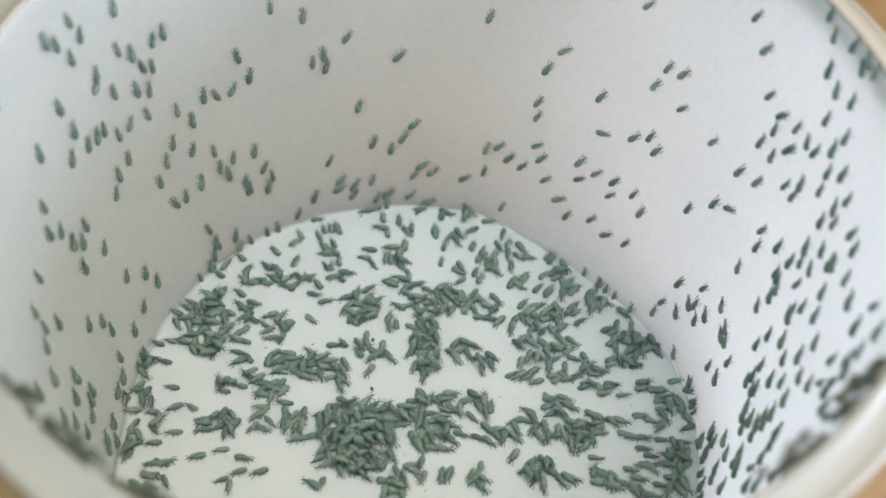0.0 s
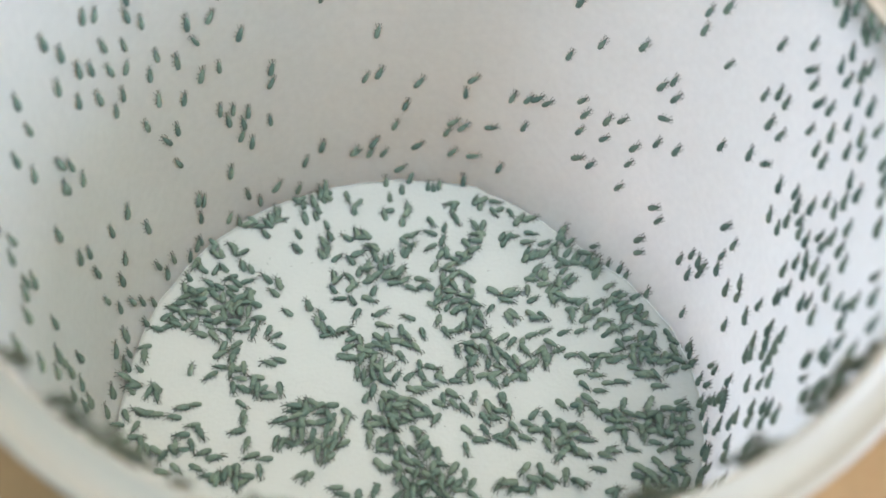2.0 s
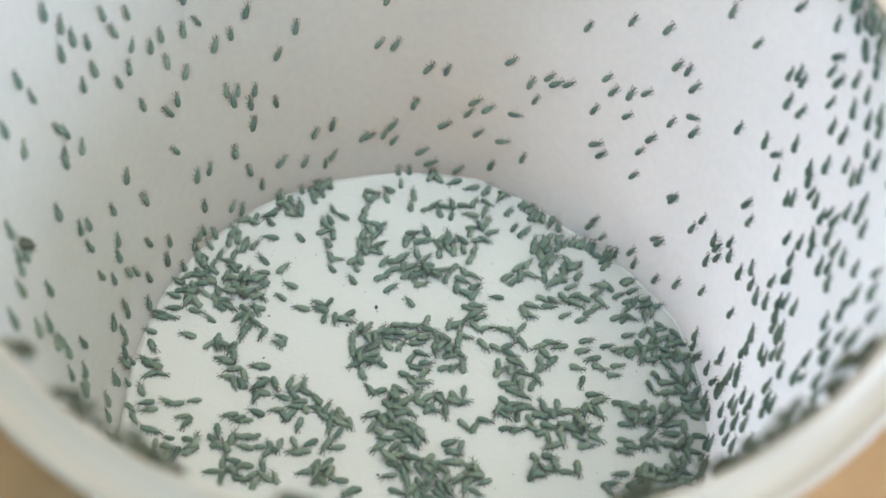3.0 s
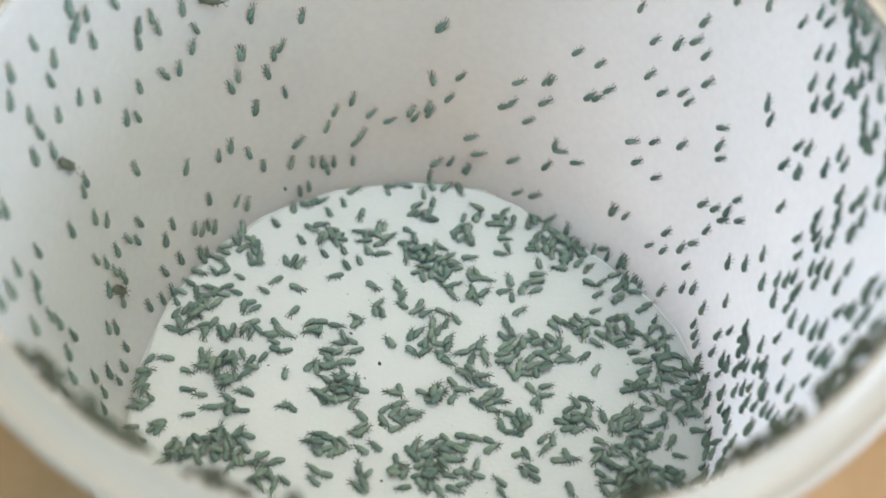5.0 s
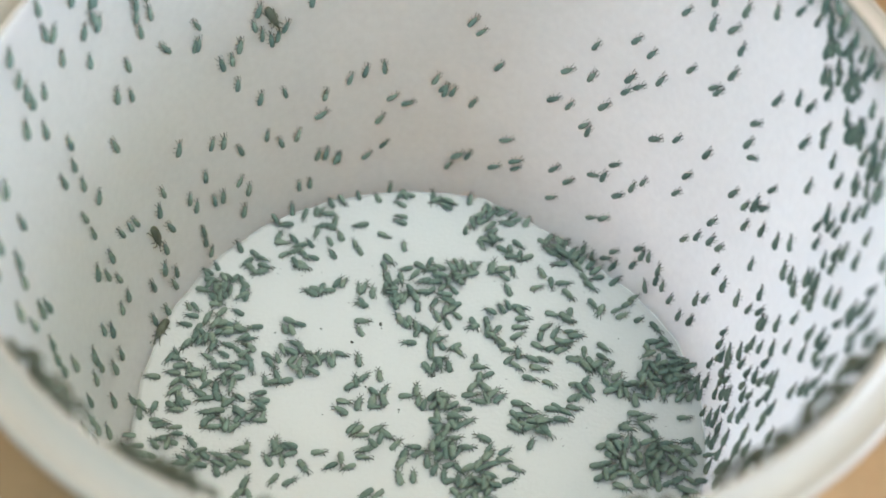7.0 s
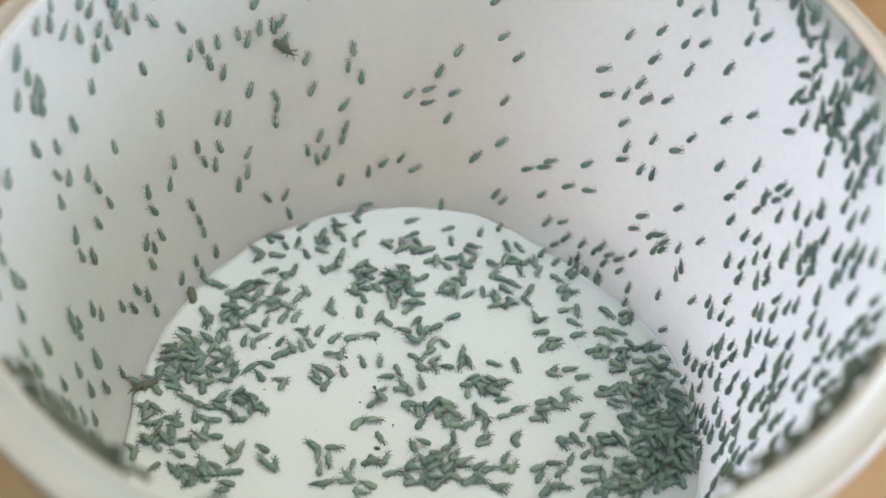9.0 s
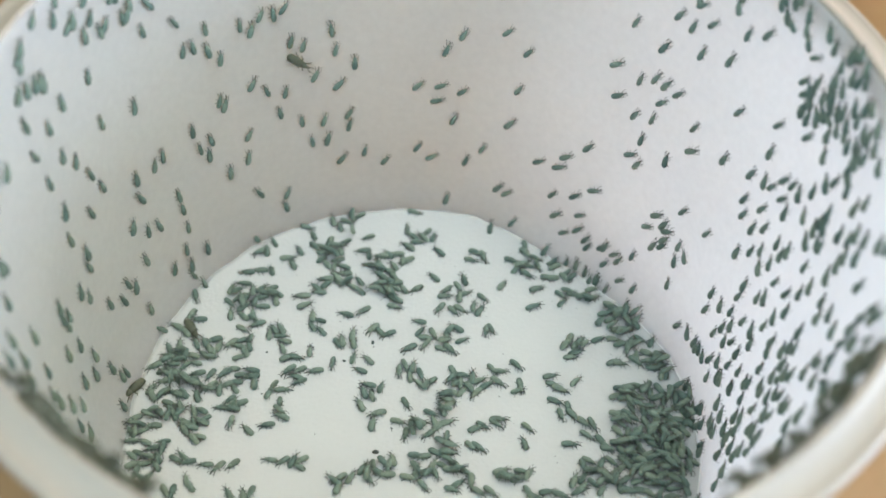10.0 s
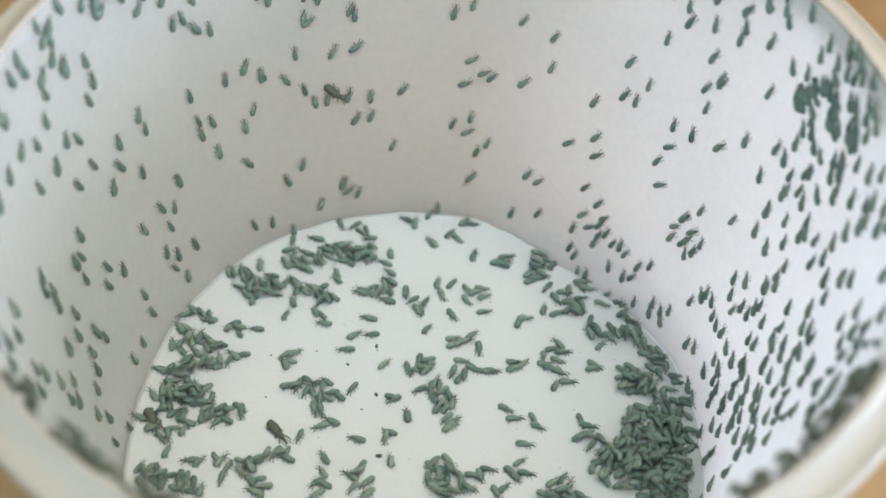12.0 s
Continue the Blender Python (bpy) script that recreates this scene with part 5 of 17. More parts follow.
    walk(climbers[225], climb((0,-11.3,9.9,32),(1,-9.2,11.7,45),(2.5,-6.4,17.5,36),(3.2,-4.8,19.2,34),(4.8,-2.6,18.9,54),(5.5,-1.9,20.4,58),(9,-1.6,32.8,65),(10.5,-2.3,39,57),(12,1.4,43.6,52)))
    walk(climbers[226], climb((0,-15.5,13.4,60),(1,-12.5,15.4,76),(2.5,-9.4,21.2,71),(3.2,-8,22.7,69),(4.8,-5.2,23.5,89),(5.5,-4.6,24.6,94),(6.7,-4.7,28.9,89),(8.3,-0.8,33.8,82),(9.5,1.7,36.1,93),(11,2.7,38.3,85),(12,5.2,40.3,89)))
    walk(climbers[227], climb((0,-16.4,15.2,28),(2.5,-11,23.8,45),(3.2,-9.7,25.2,49),(6.7,-8.7,38.1,49),(8.3,-7,42.2,28),(9.5,-4.8,42.9,51),(11,-3.7,46.9,53),(12,-1.4,49.5,47)))
    walk(climbers[228], climb((0,-18.2,14.9,30),(1.5,-17.2,19.3,38),(2.5,-15.5,23.8,29),(3.2,-13.7,25.5,30),(4.8,-15.5,25.2,40),(5.5,-15,26.6,43),(8.3,-11.8,37.1,41),(10.5,-10.3,42.3,47),(12,-7.5,46.1,38)))
    walk(climbers[229], climb((0,-26.7,22.7,-2),(1,-25,23.7,22),(2.5,-21.3,29.6,16),(4.8,-13.1,33.8,49),(6.5,-11.6,39.2,52),(8.3,-9.1,46.3,42),(10,-7.3,48.3,56),(12,-5.2,53.1,56)))
    walk(climbers[230], climb((0,-30.2,27.9,7),(2,-26,36.8,6),(3.2,-21.5,39.9,18),(4.8,-17.6,47.2,31),(6.7,-15.5,53,11),(8.5,-10.9,51.6,31),(10,-10,53.5,49),(12,-7.7,58.2,42)))
    walk(climbers[231], climb((0,-33.7,35.7,30),(1.5,-31.2,42,30),(2.5,-27.8,46.1,30),(3.2,-25.2,47.3,35),(6,-20,54.6,31),(12,-6.3,54.9,51)))
    walk(climbers[232], climb((0,-18.5,10.5,51),(1,-16.2,12.6,72),(2,-15.7,16.9,71),(3.2,-13.3,22,73),(5.5,-11.2,28.5,81),(6.7,-11,33.5,76),(9,-9,35.3,80),(11,-8.3,41.7,73),(12,-5.6,44,69)))
    walk(climbers[233], climb((0,-13,5.5,31),(1.5,-11.2,8.2,46),(3,-9.4,13.2,34),(4.8,-5,16.6,56),(6,-4.6,19.7,49),(6.7,-4.7,22.7,47),(9,-0.4,24.4,50),(11,1.5,29.9,58),(12,1.2,30.7,66)))
    walk(climbers[234], [(0,disc(37.7,-2.7,-2)),(3,wall(-1.6,5,31)),(4.8,wall(2.3,8.6,49)),(6.5,wall(2.6,12.5,55)),(8.3,wall(1.7,18.8,29)),(9.5,wall(4.2,20.4,60)),(12,wall(-0.2,25.6,57))])
    walk(climbers[235], [(0,disc(35.3,3.1,6)),(2.5,wall(4.5,3.1,74)),(3.2,wall(4.9,3.5,71)),(4.8,wall(5.4,2.3,103)),(5.5,wall(4.7,3.8,105)),(6.7,wall(1.8,8,103)),(8.3,wall(-0.5,11.8,76)),(9,wall(0.1,11.7,82)),(10.5,wall(-0.8,12.8,70)),(11,wall(-0,13.2,73)),(12,wall(1.8,16.2,78))])
    walk(climbers[236], climb((0,-1.8,1.1,90),(1.5,-1.5,3.5,84),(6.7,0.6,16.8,76),(8.3,4.5,22.3,67),(9,6.5,23.1,74),(11,7.7,27.2,89),(12,8.2,30.2,88)))
    walk(climbers[237], climb((0,-2.2,18.8,71),(2,0.5,26.7,77),(3.2,2.1,28.6,80),(4.8,2.6,36.7,94),(6,2.6,39.1,98),(6.7,2.3,41.8,98),(8.3,1,42.3,67),(9,2.5,42.4,73),(11,5.9,47.9,74),(12,8.9,49.9,67)))
    walk(climbers[238], climb((0,-2.3,21.4,77),(1,-0.5,25.5,84),(2,-0.1,29,70),(2.5,0.8,29.9,69),(3.2,3.9,30.2,72),(5.5,3.4,33.7,108),(6.7,2.2,37.8,86),(9,7.9,40.4,80),(11,12.4,46.9,72),(12,17.8,48.5,67)))
    walk(climbers[239], climb((0,-7.5,15.4,38),(1,-5.4,18,47),(2.5,-3.3,23.2,51),(3.2,-1.8,24.4,52),(4.8,-1.4,28.9,70),(6.7,-3.7,35.2,45),(9,2.1,39.3,52),(11,5.2,46.7,52),(12,8.7,49.2,46)))
    walk(climbers[240], [(0,disc(35.2,6.3,11)),(1.5,disc(38.4,5.8,9)),(4.8,wall(8.6,5,93)),(6.7,wall(4.1,10.8,57)),(8.5,wall(8.4,10.7,68)),(11,wall(8.7,17.4,76)),(12,wall(9,21.1,73))])
    walk(climbers[241], climb((0,169.8,4.4,99),(1.5,168,8.5,83),(3.2,169.2,15.8,83),(4.8,169.6,19.9,87),(6.5,168.5,27.1,88),(8.3,167,36.8,77),(10,168.9,45.9,77),(11,170.8,52.2,75),(12,172.4,56,75)))
    walk(climbers[242], climb((0,182.1,9.5,104),(1,182.2,10.5,87),(2.5,184,14.2,90),(3.2,182.8,14.2,89),(6,187.8,27,97),(8.5,188.7,38.9,100),(9.5,188.3,42.5,95),(11,189.2,49.2,110),(12,187.4,50.6,128)))
    walk(climbers[243], climb((0,142.7,1,90),(2.5,144.6,2,117),(3.2,144.2,2.6,118),(4.8,143.4,6.1,112),(6.5,143.2,12,114),(8.5,141.9,22.7,102),(9.5,142.9,26.2,105),(10.5,143.2,28.1,100),(12,145.9,34.6,99)))
    walk(climbers[244], climb((0,109.6,31.5,90),(1,110.3,34.6,100),(2,109.2,37.4,105),(6.7,102.6,46.7,94),(8.3,105.2,51.2,133),(12,96.7,51.2,139)))
    walk(climbers[245], climb((0,107.2,5.3,159),(3,101.2,8.7,156),(8.5,91.2,21.3,165),(11,84.8,24,160),(12,83.2,26.7,153)))
    walk(climbers[246], climb((0,141.3,41,99),(2.5,141,49.6,112),(12,119.9,52.6,134)))
    walk(climbers[247], climb((0,125.5,35.6,82),(2.5,127.5,43.9,90),(8.3,123.2,57.4,122),(12,114.8,57.4,127)))
    walk(climbers[248], [(0,disc(-22.2,34.9,118)),(2,wall(116,2.6,119)),(3,wall(115.2,6.1,125)),(5,wall(110.9,14,117)),(5.5,wall(110.8,15.6,117)),(6.7,wall(110.7,20.6,111)),(8.5,wall(113.3,30.2,115)),(11,wall(112.1,37,110)),(12,wall(113,40.2,102))])
    walk(climbers[249], climb((0,-0.7,47.2,99),(3.2,-1.4,55.3,76),(12,18.8,55.3,79)))
    walk(climbers[250], climb((0,-3.3,47,80),(3.2,-3.3,54.7,56),(12,16.9,54.7,61)))
    walk(climbers[251], climb((0,153.8,55.6,88),(3,152.8,60.3,110),(12,132.2,60.3,110)))
    walk(climbers[252], climb((0,145.6,52.7,105),(3,144.6,59.3,129),(12,124,59.3,135)))
    walk(climbers[253], climb((0,152.7,52.7,114),(1.5,152.8,56.7,114),(3,152.4,58.4,144),(12,131.9,58.4,144)))
    walk(climbers[254], climb((0,159.2,55.9,94),(1.5,159.1,61.2,102),(3,157.6,61.2,122),(12,137,61.2,120)))
    walk(climbers[255], climb((0,157.4,54.3,95),(1.5,156.6,58.1,90),(2.5,156.4,59.9,115),(12,135.2,59.9,116)))
    walk(climbers[256], climb((0,140.2,44.7,110),(1.5,140,49.7,106),(3.2,139.8,56.2,128),(12,119.6,56.2,146)))
    walk(climbers[257], climb((0,138.1,45,98),(3.2,137.9,57,114),(12,117.7,58,135)))
    walk(climbers[258], climb((0,146.8,46.8,88),(1,146.1,48.9,81),(2,146.3,52.3,82),(3.2,145.4,56.7,103),(12,125.3,56.7,115)))
    walk(climbers[259], climb((0,144.5,44.8,96),(1,143.9,47.1,89),(2,144.2,50.8,90),(3.2,143.8,55.4,109),(12,123.6,55.9,126)))
    walk(climbers[260], climb((0,155.5,50.9,96),(2.5,154.3,57.6,109),(12,133.2,60.7,116)))
    walk(climbers[261], climb((0,118.6,41.6,99),(2.5,120.3,48.7,110),(8.5,116.5,57,126),(12,108.7,58,143)))
    walk(climbers[262], climb((0,113,38.8,100),(0.5,113.3,40,99),(8.5,108.8,53.6,124),(12,101.3,55.2,146)))
    walk(climbers[263], climb((0,105.3,33.8,128),(1,104.1,37.5,130),(3.2,100.4,46.8,140),(6.7,91.4,52,151),(12,90,53.9,150)))
    walk(climbers[264], climb((0,95.7,29.8,134),(2,91.5,37.3,132),(10,72.2,53,140),(12,73.2,55.8,107)))
    walk(climbers[265], climb((0,80.1,37.5,111),(5,65.3,56.5,86),(12,80.9,56.9,83)))
    walk(climbers[266], climb((0,54.1,46.8,128),(3.2,47.1,56.5,109),(12,67.2,57.6,101)))
    walk(climbers[267], climb((0,66,34.8,139),(2,59.6,43,139),(4.8,51.5,53.5,98),(12,68,53.8,108)))
    walk(climbers[268], climb((0,36.4,54,115),(3.2,34.2,61.3,80),(12,54.4,61.3,94)))
    walk(climbers[269], climb((0,32.5,51.1,120),(2,29.9,57.5,112),(2.5,29.6,58.3,91),(12,49.3,60.7,97)))
    walk(climbers[270], climb((0,25.4,61.4,83),(3.2,25.4,61.4,59),(12,45.6,61.4,73)))
    walk(climbers[271], climb((0,23.2,59.6,76),(3.2,23.3,59.6,52),(12,43.5,59.6,67)))
    walk(climbers[272], climb((0,19.3,61.0,97),(3.2,19.7,61.0,73),(12,39.9,61.0,86)))
    walk(climbers[273], climb((0,16.1,59.8,56),(3.2,17.1,59.8,45),(12,37.3,59.8,56)))
    walk(climbers[274], climb((0,15.7,61.5,42),(3.2,16.7,61.5,30),(12,36.9,61.5,42)))
    walk(climbers[275], climb((0,13.6,61.3,81),(3.2,14.5,61.3,70),(12,34.6,61.3,80)))
    walk(climbers[276], climb((0,111.6,30.4,103),(1.5,109.9,34.5,104),(2.5,108.2,38.5,107),(6.7,102.5,45.9,86),(8.3,107.2,50.8,131),(12,98.7,50.9,137)))
    walk(climbers[277], climb((0,109.2,29.3,109),(2,106.2,37,111),(6.7,96.8,47,105),(8.3,99.4,52.5,142),(12,90.9,52.5,147)))
    walk(climbers[278], climb((0,143.1,41.9,79),(2.5,143.1,50.8,93),(3.2,142.3,53.4,98),(12,122.2,53.4,113)))
    walk(climbers[279], climb((0,126.7,11.5,84),(1.5,126.2,17.7,87),(3,125.2,20.9,94),(4.8,122.1,26.5,86),(6.7,120.9,33.6,92),(8.3,118.8,38.1,91),(9,118.7,39.1,92),(11,116,44.2,88),(12,115.7,47.1,85)))
    walk(climbers[280], climb((0,128.2,1,90),(1,127.6,2.8,88),(5,127.9,14.2,80),(6.5,128.9,16.6,75),(9,132.1,22.3,81),(12,132.4,28.6,79)))
    walk(climbers[281], climb((0,124.2,1,90),(3,125.1,4.8,97),(4.8,125.1,9.9,100),(6.5,124,15.9,105),(8.5,120.9,23.7,114),(10.5,115.6,28.8,106),(12,115,34.5,93)))
    walk(climbers[282], [(0,disc(-25.9,31.2,125)),(3.2,wall(121,1.5,90)),(5,wall(119,9,111)),(6.5,wall(118,13.6,117)),(8.5,wall(113.5,24.4,118)),(10,wall(110.6,29,124)),(12,wall(108.1,33.3,122))])
    walk(climbers[283], [(0,disc(-25.1,26.7,128)),(3.2,wall(122,1.3,90)),(6.5,wall(120.7,11.9,72)),(8.3,wall(121.2,22.7,100)),(9,wall(120,22.4,96)),(10,wall(117.9,24,85)),(11,wall(116.3,27.2,71)),(12,wall(117.1,30.4,63))])
    walk(climbers[284], climb((0,188.5,15.4,132),(1.5,189.5,19.1,125),(3.2,190.7,28.4,136),(4.8,188.7,34.7,119),(6,190.3,39.6,131),(8.5,189.2,48.1,133),(9.5,187.9,50.1,154),(12,182.2,50.4,154)))
    walk(climbers[285], [(0,disc(-42.1,12,161)),(1.5,wall(160.3,1.7,90)),(2,wall(160.2,3.3,84)),(5,wall(159.9,16.5,77)),(6,wall(160.7,19.1,77)),(6.7,wall(160.6,20,77)),(8.3,wall(162.9,25.2,89)),(10.5,wall(161.8,31.1,82)),(12,wall(163,36.6,77))])
    walk(climbers[286], [(0,disc(-40.2,12.5,160)),(2,wall(158,1.5,90)),(5,wall(157.8,14.5,83)),(6.7,wall(158,18.8,82)),(8.5,wall(159,26,90)),(10,wall(157.4,31.2,87)),(11,wall(157.5,33.3,79)),(12,wall(158.4,36.7,77))])
    walk(climbers[287], [(0,disc(-40.1,18,152)),(1.5,wall(151.2,2.2,109)),(3,wall(151.7,4,109)),(4.8,wall(151.1,8.7,107)),(6.7,wall(150.6,16.2,109)),(8.3,wall(149.7,21.2,103)),(10.5,wall(150.1,29.2,101)),(12,wall(151.9,36,98))])
    walk(climbers[288], [(0,disc(-38.2,20.2,149)),(2,wall(148.4,3.7,90)),(3.2,wall(149.5,6.7,100)),(4.8,wall(148.4,10.3,97)),(6.5,wall(148,16.9,88)),(6.7,wall(147.9,17.9,88)),(8.3,wall(153.1,29.9,94)),(10,wall(153.3,39.8,96)),(11,wall(153.5,43.6,87)),(12,wall(154.9,45.5,82))])
    walk(climbers[289], [(0,disc(-33.8,19.9,146)),(3.2,wall(149.4,1.2,90)),(4.8,wall(149.2,3.6,90)),(6.7,wall(148.8,11.6,75)),(10,wall(150.1,23.6,72)),(12,wall(153.1,32.6,69))])
    walk(climbers[290], climb((0,139.4,1.3,108),(2.5,142.2,2.7,125),(4.8,141.8,5.1,123),(5.5,141.9,6.8,123),(6.7,141.5,11.3,118),(8.3,143.5,18.1,116),(12,146.5,37.3,115)))
    walk(climbers[291], climb((0,138.6,1.3,80),(3,141,3.2,93),(5.5,139.9,6.5,99),(6.7,138,9.7,97),(8.3,135.1,18.3,85),(9,135.8,21.2,86),(10.5,134.7,25.5,87),(12,135.1,30,80)))
    walk(climbers[292], [(0,disc(-34.5,26,139)),(1,disc(-34.8,27,138)),(4.8,wall(139,4,115)),(6.5,wall(136,8.7,110)),(8.5,wall(133.9,17.9,103)),(10.5,wall(133.4,23.2,96)),(12,wall(135,27.5,89))])
    walk(climbers[293], climb((0,136,4.1,82),(1,137.9,5.3,92),(2.5,139.2,6.7,104),(4.8,138.5,9.6,101),(6.5,138.4,14.6,105),(8.5,137.1,22.7,101),(11,135.4,31,98),(12,135.8,34.8,94)))
    walk(climbers[294], climb((0,176.3,2.8,157),(1.5,173.8,3.1,144),(3,171.6,6.6,130),(4.8,169.7,13.9,117),(5.5,170.4,14.7,120),(6,170.5,16.4,125),(9,169.2,30.4,125),(10.5,167,36.7,124),(12,166.1,42.4,121)))
    walk(climbers[295], climb((0,172.7,2.8,137),(2,168.5,3.4,106),(4.8,166,14.4,89),(6.5,167.5,16.6,90),(8.5,169.8,25,97),(10,169,30.5,97),(11,169.3,36.5,91),(12,171.4,43.3,88)))
    walk(climbers[296], climb((0,176.7,1.5,147),(1.5,174.9,1.5,151),(3,171.5,3,135),(4.8,167.1,9.1,115),(6,168,9.2,111),(6.7,167.8,10.1,109),(8.3,170.5,12.7,116),(9,171,15.5,118),(11,169.8,24.3,113),(12,170.6,27.8,109)))
    walk(climbers[297], [(0,disc(-40.5,8.6,165)),(3,disc(-42.2,11.8,162)),(4.8,wall(158.1,1.6,90)),(6.7,wall(157.6,6.2,94)),(8.3,wall(158,7.2,82)),(8.5,wall(158.8,8.6,83)),(9,wall(159.3,10.4,84)),(10.5,wall(160.2,15.2,79)),(12,wall(163.8,21.1,76))])
    walk(climbers[298], [(0,disc(-38.6,4,172)),(3.2,wall(175.1,1,90)),(4.8,wall(172.6,3.6,90)),(6.7,wall(173.4,5,110)),(8.3,wall(176.8,9.8,114)),(9,wall(177.9,13,117)),(12,wall(180.1,28.7,119))])
    walk(climbers[299], [(0,disc(-43.8,-0.3,179)),(4.8,wall(176.5,3,90)),(6.5,wall(177.8,4.5,100)),(8.5,wall(178.1,11.7,116)),(9.5,wall(176.9,11.6,111)),(10,wall(176.1,12.7,100)),(12,wall(176.8,23.7,93))])
    walk(climbers[300], climb((0,186.5,1.3,135),(3,186.2,3.6,130),(4.8,185.3,5.9,108),(5.5,186.2,8.4,112),(6.7,185.4,11.9,122),(8.3,185.4,14,116),(9,185.2,17.5,117),(10,183.5,20.9,121),(12,183.5,22.8,108)))
    walk(climbers[301], climb((0,131.2,1.3,119),(3,132.9,3.8,130),(5.5,132.1,7.5,129),(6.5,131.5,10.3,135),(11,123.9,25,129),(12,124,27.3,117)))
    walk(climbers[302], [(0,disc(-31.4,29.6,132)),(1.5,wall(130.5,1,90)),(3,wall(130.9,2.3,110)),(5.5,wall(129.8,5.7,112)),(9,wall(127.2,15.2,112)),(10.5,wall(125.1,19.6,106)),(12,wall(126,24.9,92))])
    walk(climbers[303], climb((0,116.7,2.6,119),(1.5,114.6,5.7,114),(3.2,112.2,11.8,119),(6,107.4,20.2,117),(6.7,106.4,23.2,118),(8.3,104.5,27.2,97),(10,106.6,32.8,108),(12,104.8,40.1,115)))
    walk(climbers[304], climb((0,121.6,1,90),(1.5,120.9,3.1,133),(3.2,120.2,8.3,143),(4.8,117.5,11.9,147),(6.7,113.4,18.3,162),(8.3,106.6,20,134),(10.5,106,28.7,141),(12,103.9,33.6,148)))
    walk(climbers[305], [(0,disc(-17.3,36.5,110)),(1.5,disc(-18.2,38.9,111)),(2.5,wall(109.7,3.8,125)),(5,wall(103.6,11.3,128)),(6.5,wall(101.4,14.2,131)),(8.5,wall(94.9,22,136)),(10,wall(91,25.2,138)),(12,wall(82.5,31.1,145))])
    walk(climbers[306], [(0,disc(-15.9,36.3,109)),(1.5,disc(-18.2,38.1,111)),(2.5,wall(111.1,2.5,90)),(4.8,wall(105.8,10,142)),(6,wall(101,9.5,138)),(6.7,wall(99.7,11.1,139)),(8.3,wall(95.8,8.8,120)),(9,wall(94.4,10.8,123)),(10.5,wall(88,14.5,122)),(12,wall(84.6,19,112))])
    walk(climbers[307], climb((0,96.6,1,90),(1,95.3,2.2,140),(3,89.9,5.2,147),(4.8,81.4,10.6,153),(5.5,79.9,11.2,153),(6.5,76.2,13,160),(8.3,66.6,14.2,148),(10.5,58.1,18.7,139),(11,56.8,19.9,129),(12,56.1,23.7,120)))
    walk(climbers[308], [(0,disc(-3.8,37.4,91)),(2.5,disc(-5.4,41.6,93)),(3,wall(92.1,1.3,90)),(4.8,wall(85,5.1,117)),(6.7,wall(81.4,8.5,117)),(9,wall(79.3,11.9,110)),(10.5,wall(80.2,11.5,111)),(12,wall(79.1,14.2,108))])
    walk(climbers[309], [(0,disc(-5.9,38.8,94)),(1,disc(-5.4,41.5,93)),(3,wall(87.7,3.1,154)),(4.8,wall(79.5,7.5,163)),(6,wall(75.2,8.6,159)),(8.3,wall(66,12.5,152)),(9,wall(64.4,13.8,154)),(10.5,wall(58.6,16.2,147)),(12,wall(55,20.7,136))])
    walk(climbers[310], [(0,disc(0.4,36.2,84)),(3.2,wall(87.4,1,90)),(4.8,wall(81,4,90)),(5.5,wall(79.7,5.1,154)),(8.3,wall(70,10.7,150)),(10.5,wall(63.8,16.2,144)),(12,wall(61.1,20.7,135))])
    walk(climbers[311], [(0,disc(1.7,33.5,82)),(3.2,wall(86.3,1,90)),(6.7,wall(71.9,8.4,143)),(8.3,wall(65.6,8.3,129)),(12,wall(55.2,14.2,120))])
    walk(climbers[312], [(0,disc(-0,37.1,85)),(2,disc(0.9,41.4,84)),(3,wall(81.6,2.3,132)),(4.8,wall(72.3,7.6,141)),(6.7,wall(63.3,10.5,131)),(8.3,wall(59.9,12.4,142)),(11,wall(53.1,11,126)),(12,wall(51.4,12.6,117))])
    walk(climbers[313], [(0,disc(-16.6,33.3,111)),(3.2,wall(116.4,1,90)),(4.8,wall(114.3,7.2,90)),(6,wall(114.2,9.3,118)),(8.3,wall(111.5,14.6,112)),(9,wall(111.3,17.2,115)),(10.5,wall(108.7,21.8,111)),(12,wall(109.4,25,102))])
    walk(climbers[314], [(0,disc(-16.2,36.7,109)),(3.2,disc(-20.6,37.1,114)),(4.8,wall(112.2,6.4,90)),(8.3,wall(110.8,12.2,113)),(12,wall(105.3,25,110))])
    walk(climbers[315], [(0,disc(-18.3,32.7,114)),(3.2,disc(-19.2,37.6,112)),(4.8,wall(109.9,6.2,90)),(6.5,wall(108.9,8.6,104)),(9.5,wall(105.5,17.4,111)),(11,wall(101.9,21,104)),(12,wall(101,24.2,99))])
    walk(climbers[316], [(0,disc(-18.4,36.3,112)),(3,disc(-18,39,110)),(4.8,wall(105.9,5.7,90)),(6.7,wall(103.3,8.8,144)),(8.3,wall(99.4,9.5,136)),(10.5,wall(96.5,11.7,128)),(12,wall(96.4,14.6,114))])
    walk(climbers[317], [(0,disc(1.2,40.3,84)),(1,disc(1.9,41.3,83)),(2,wall(79.3,1.9,90)),(4.8,wall(65,8.7,119)),(6.5,wall(54.8,12.2,107)),(8.3,wall(44.7,19.5,92)),(10.5,wall(39.4,28.3,87)),(12,wall(38.3,33.4,81))])
    walk(climbers[318], climb((0,51.4,8.3,125),(2.5,45.1,13.1,119),(4.8,41.3,17.4,130),(6.7,36.3,19.6,121),(9,34.3,20.9,120),(10.5,31.5,21.9,116),(12,30.3,24.2,102)))
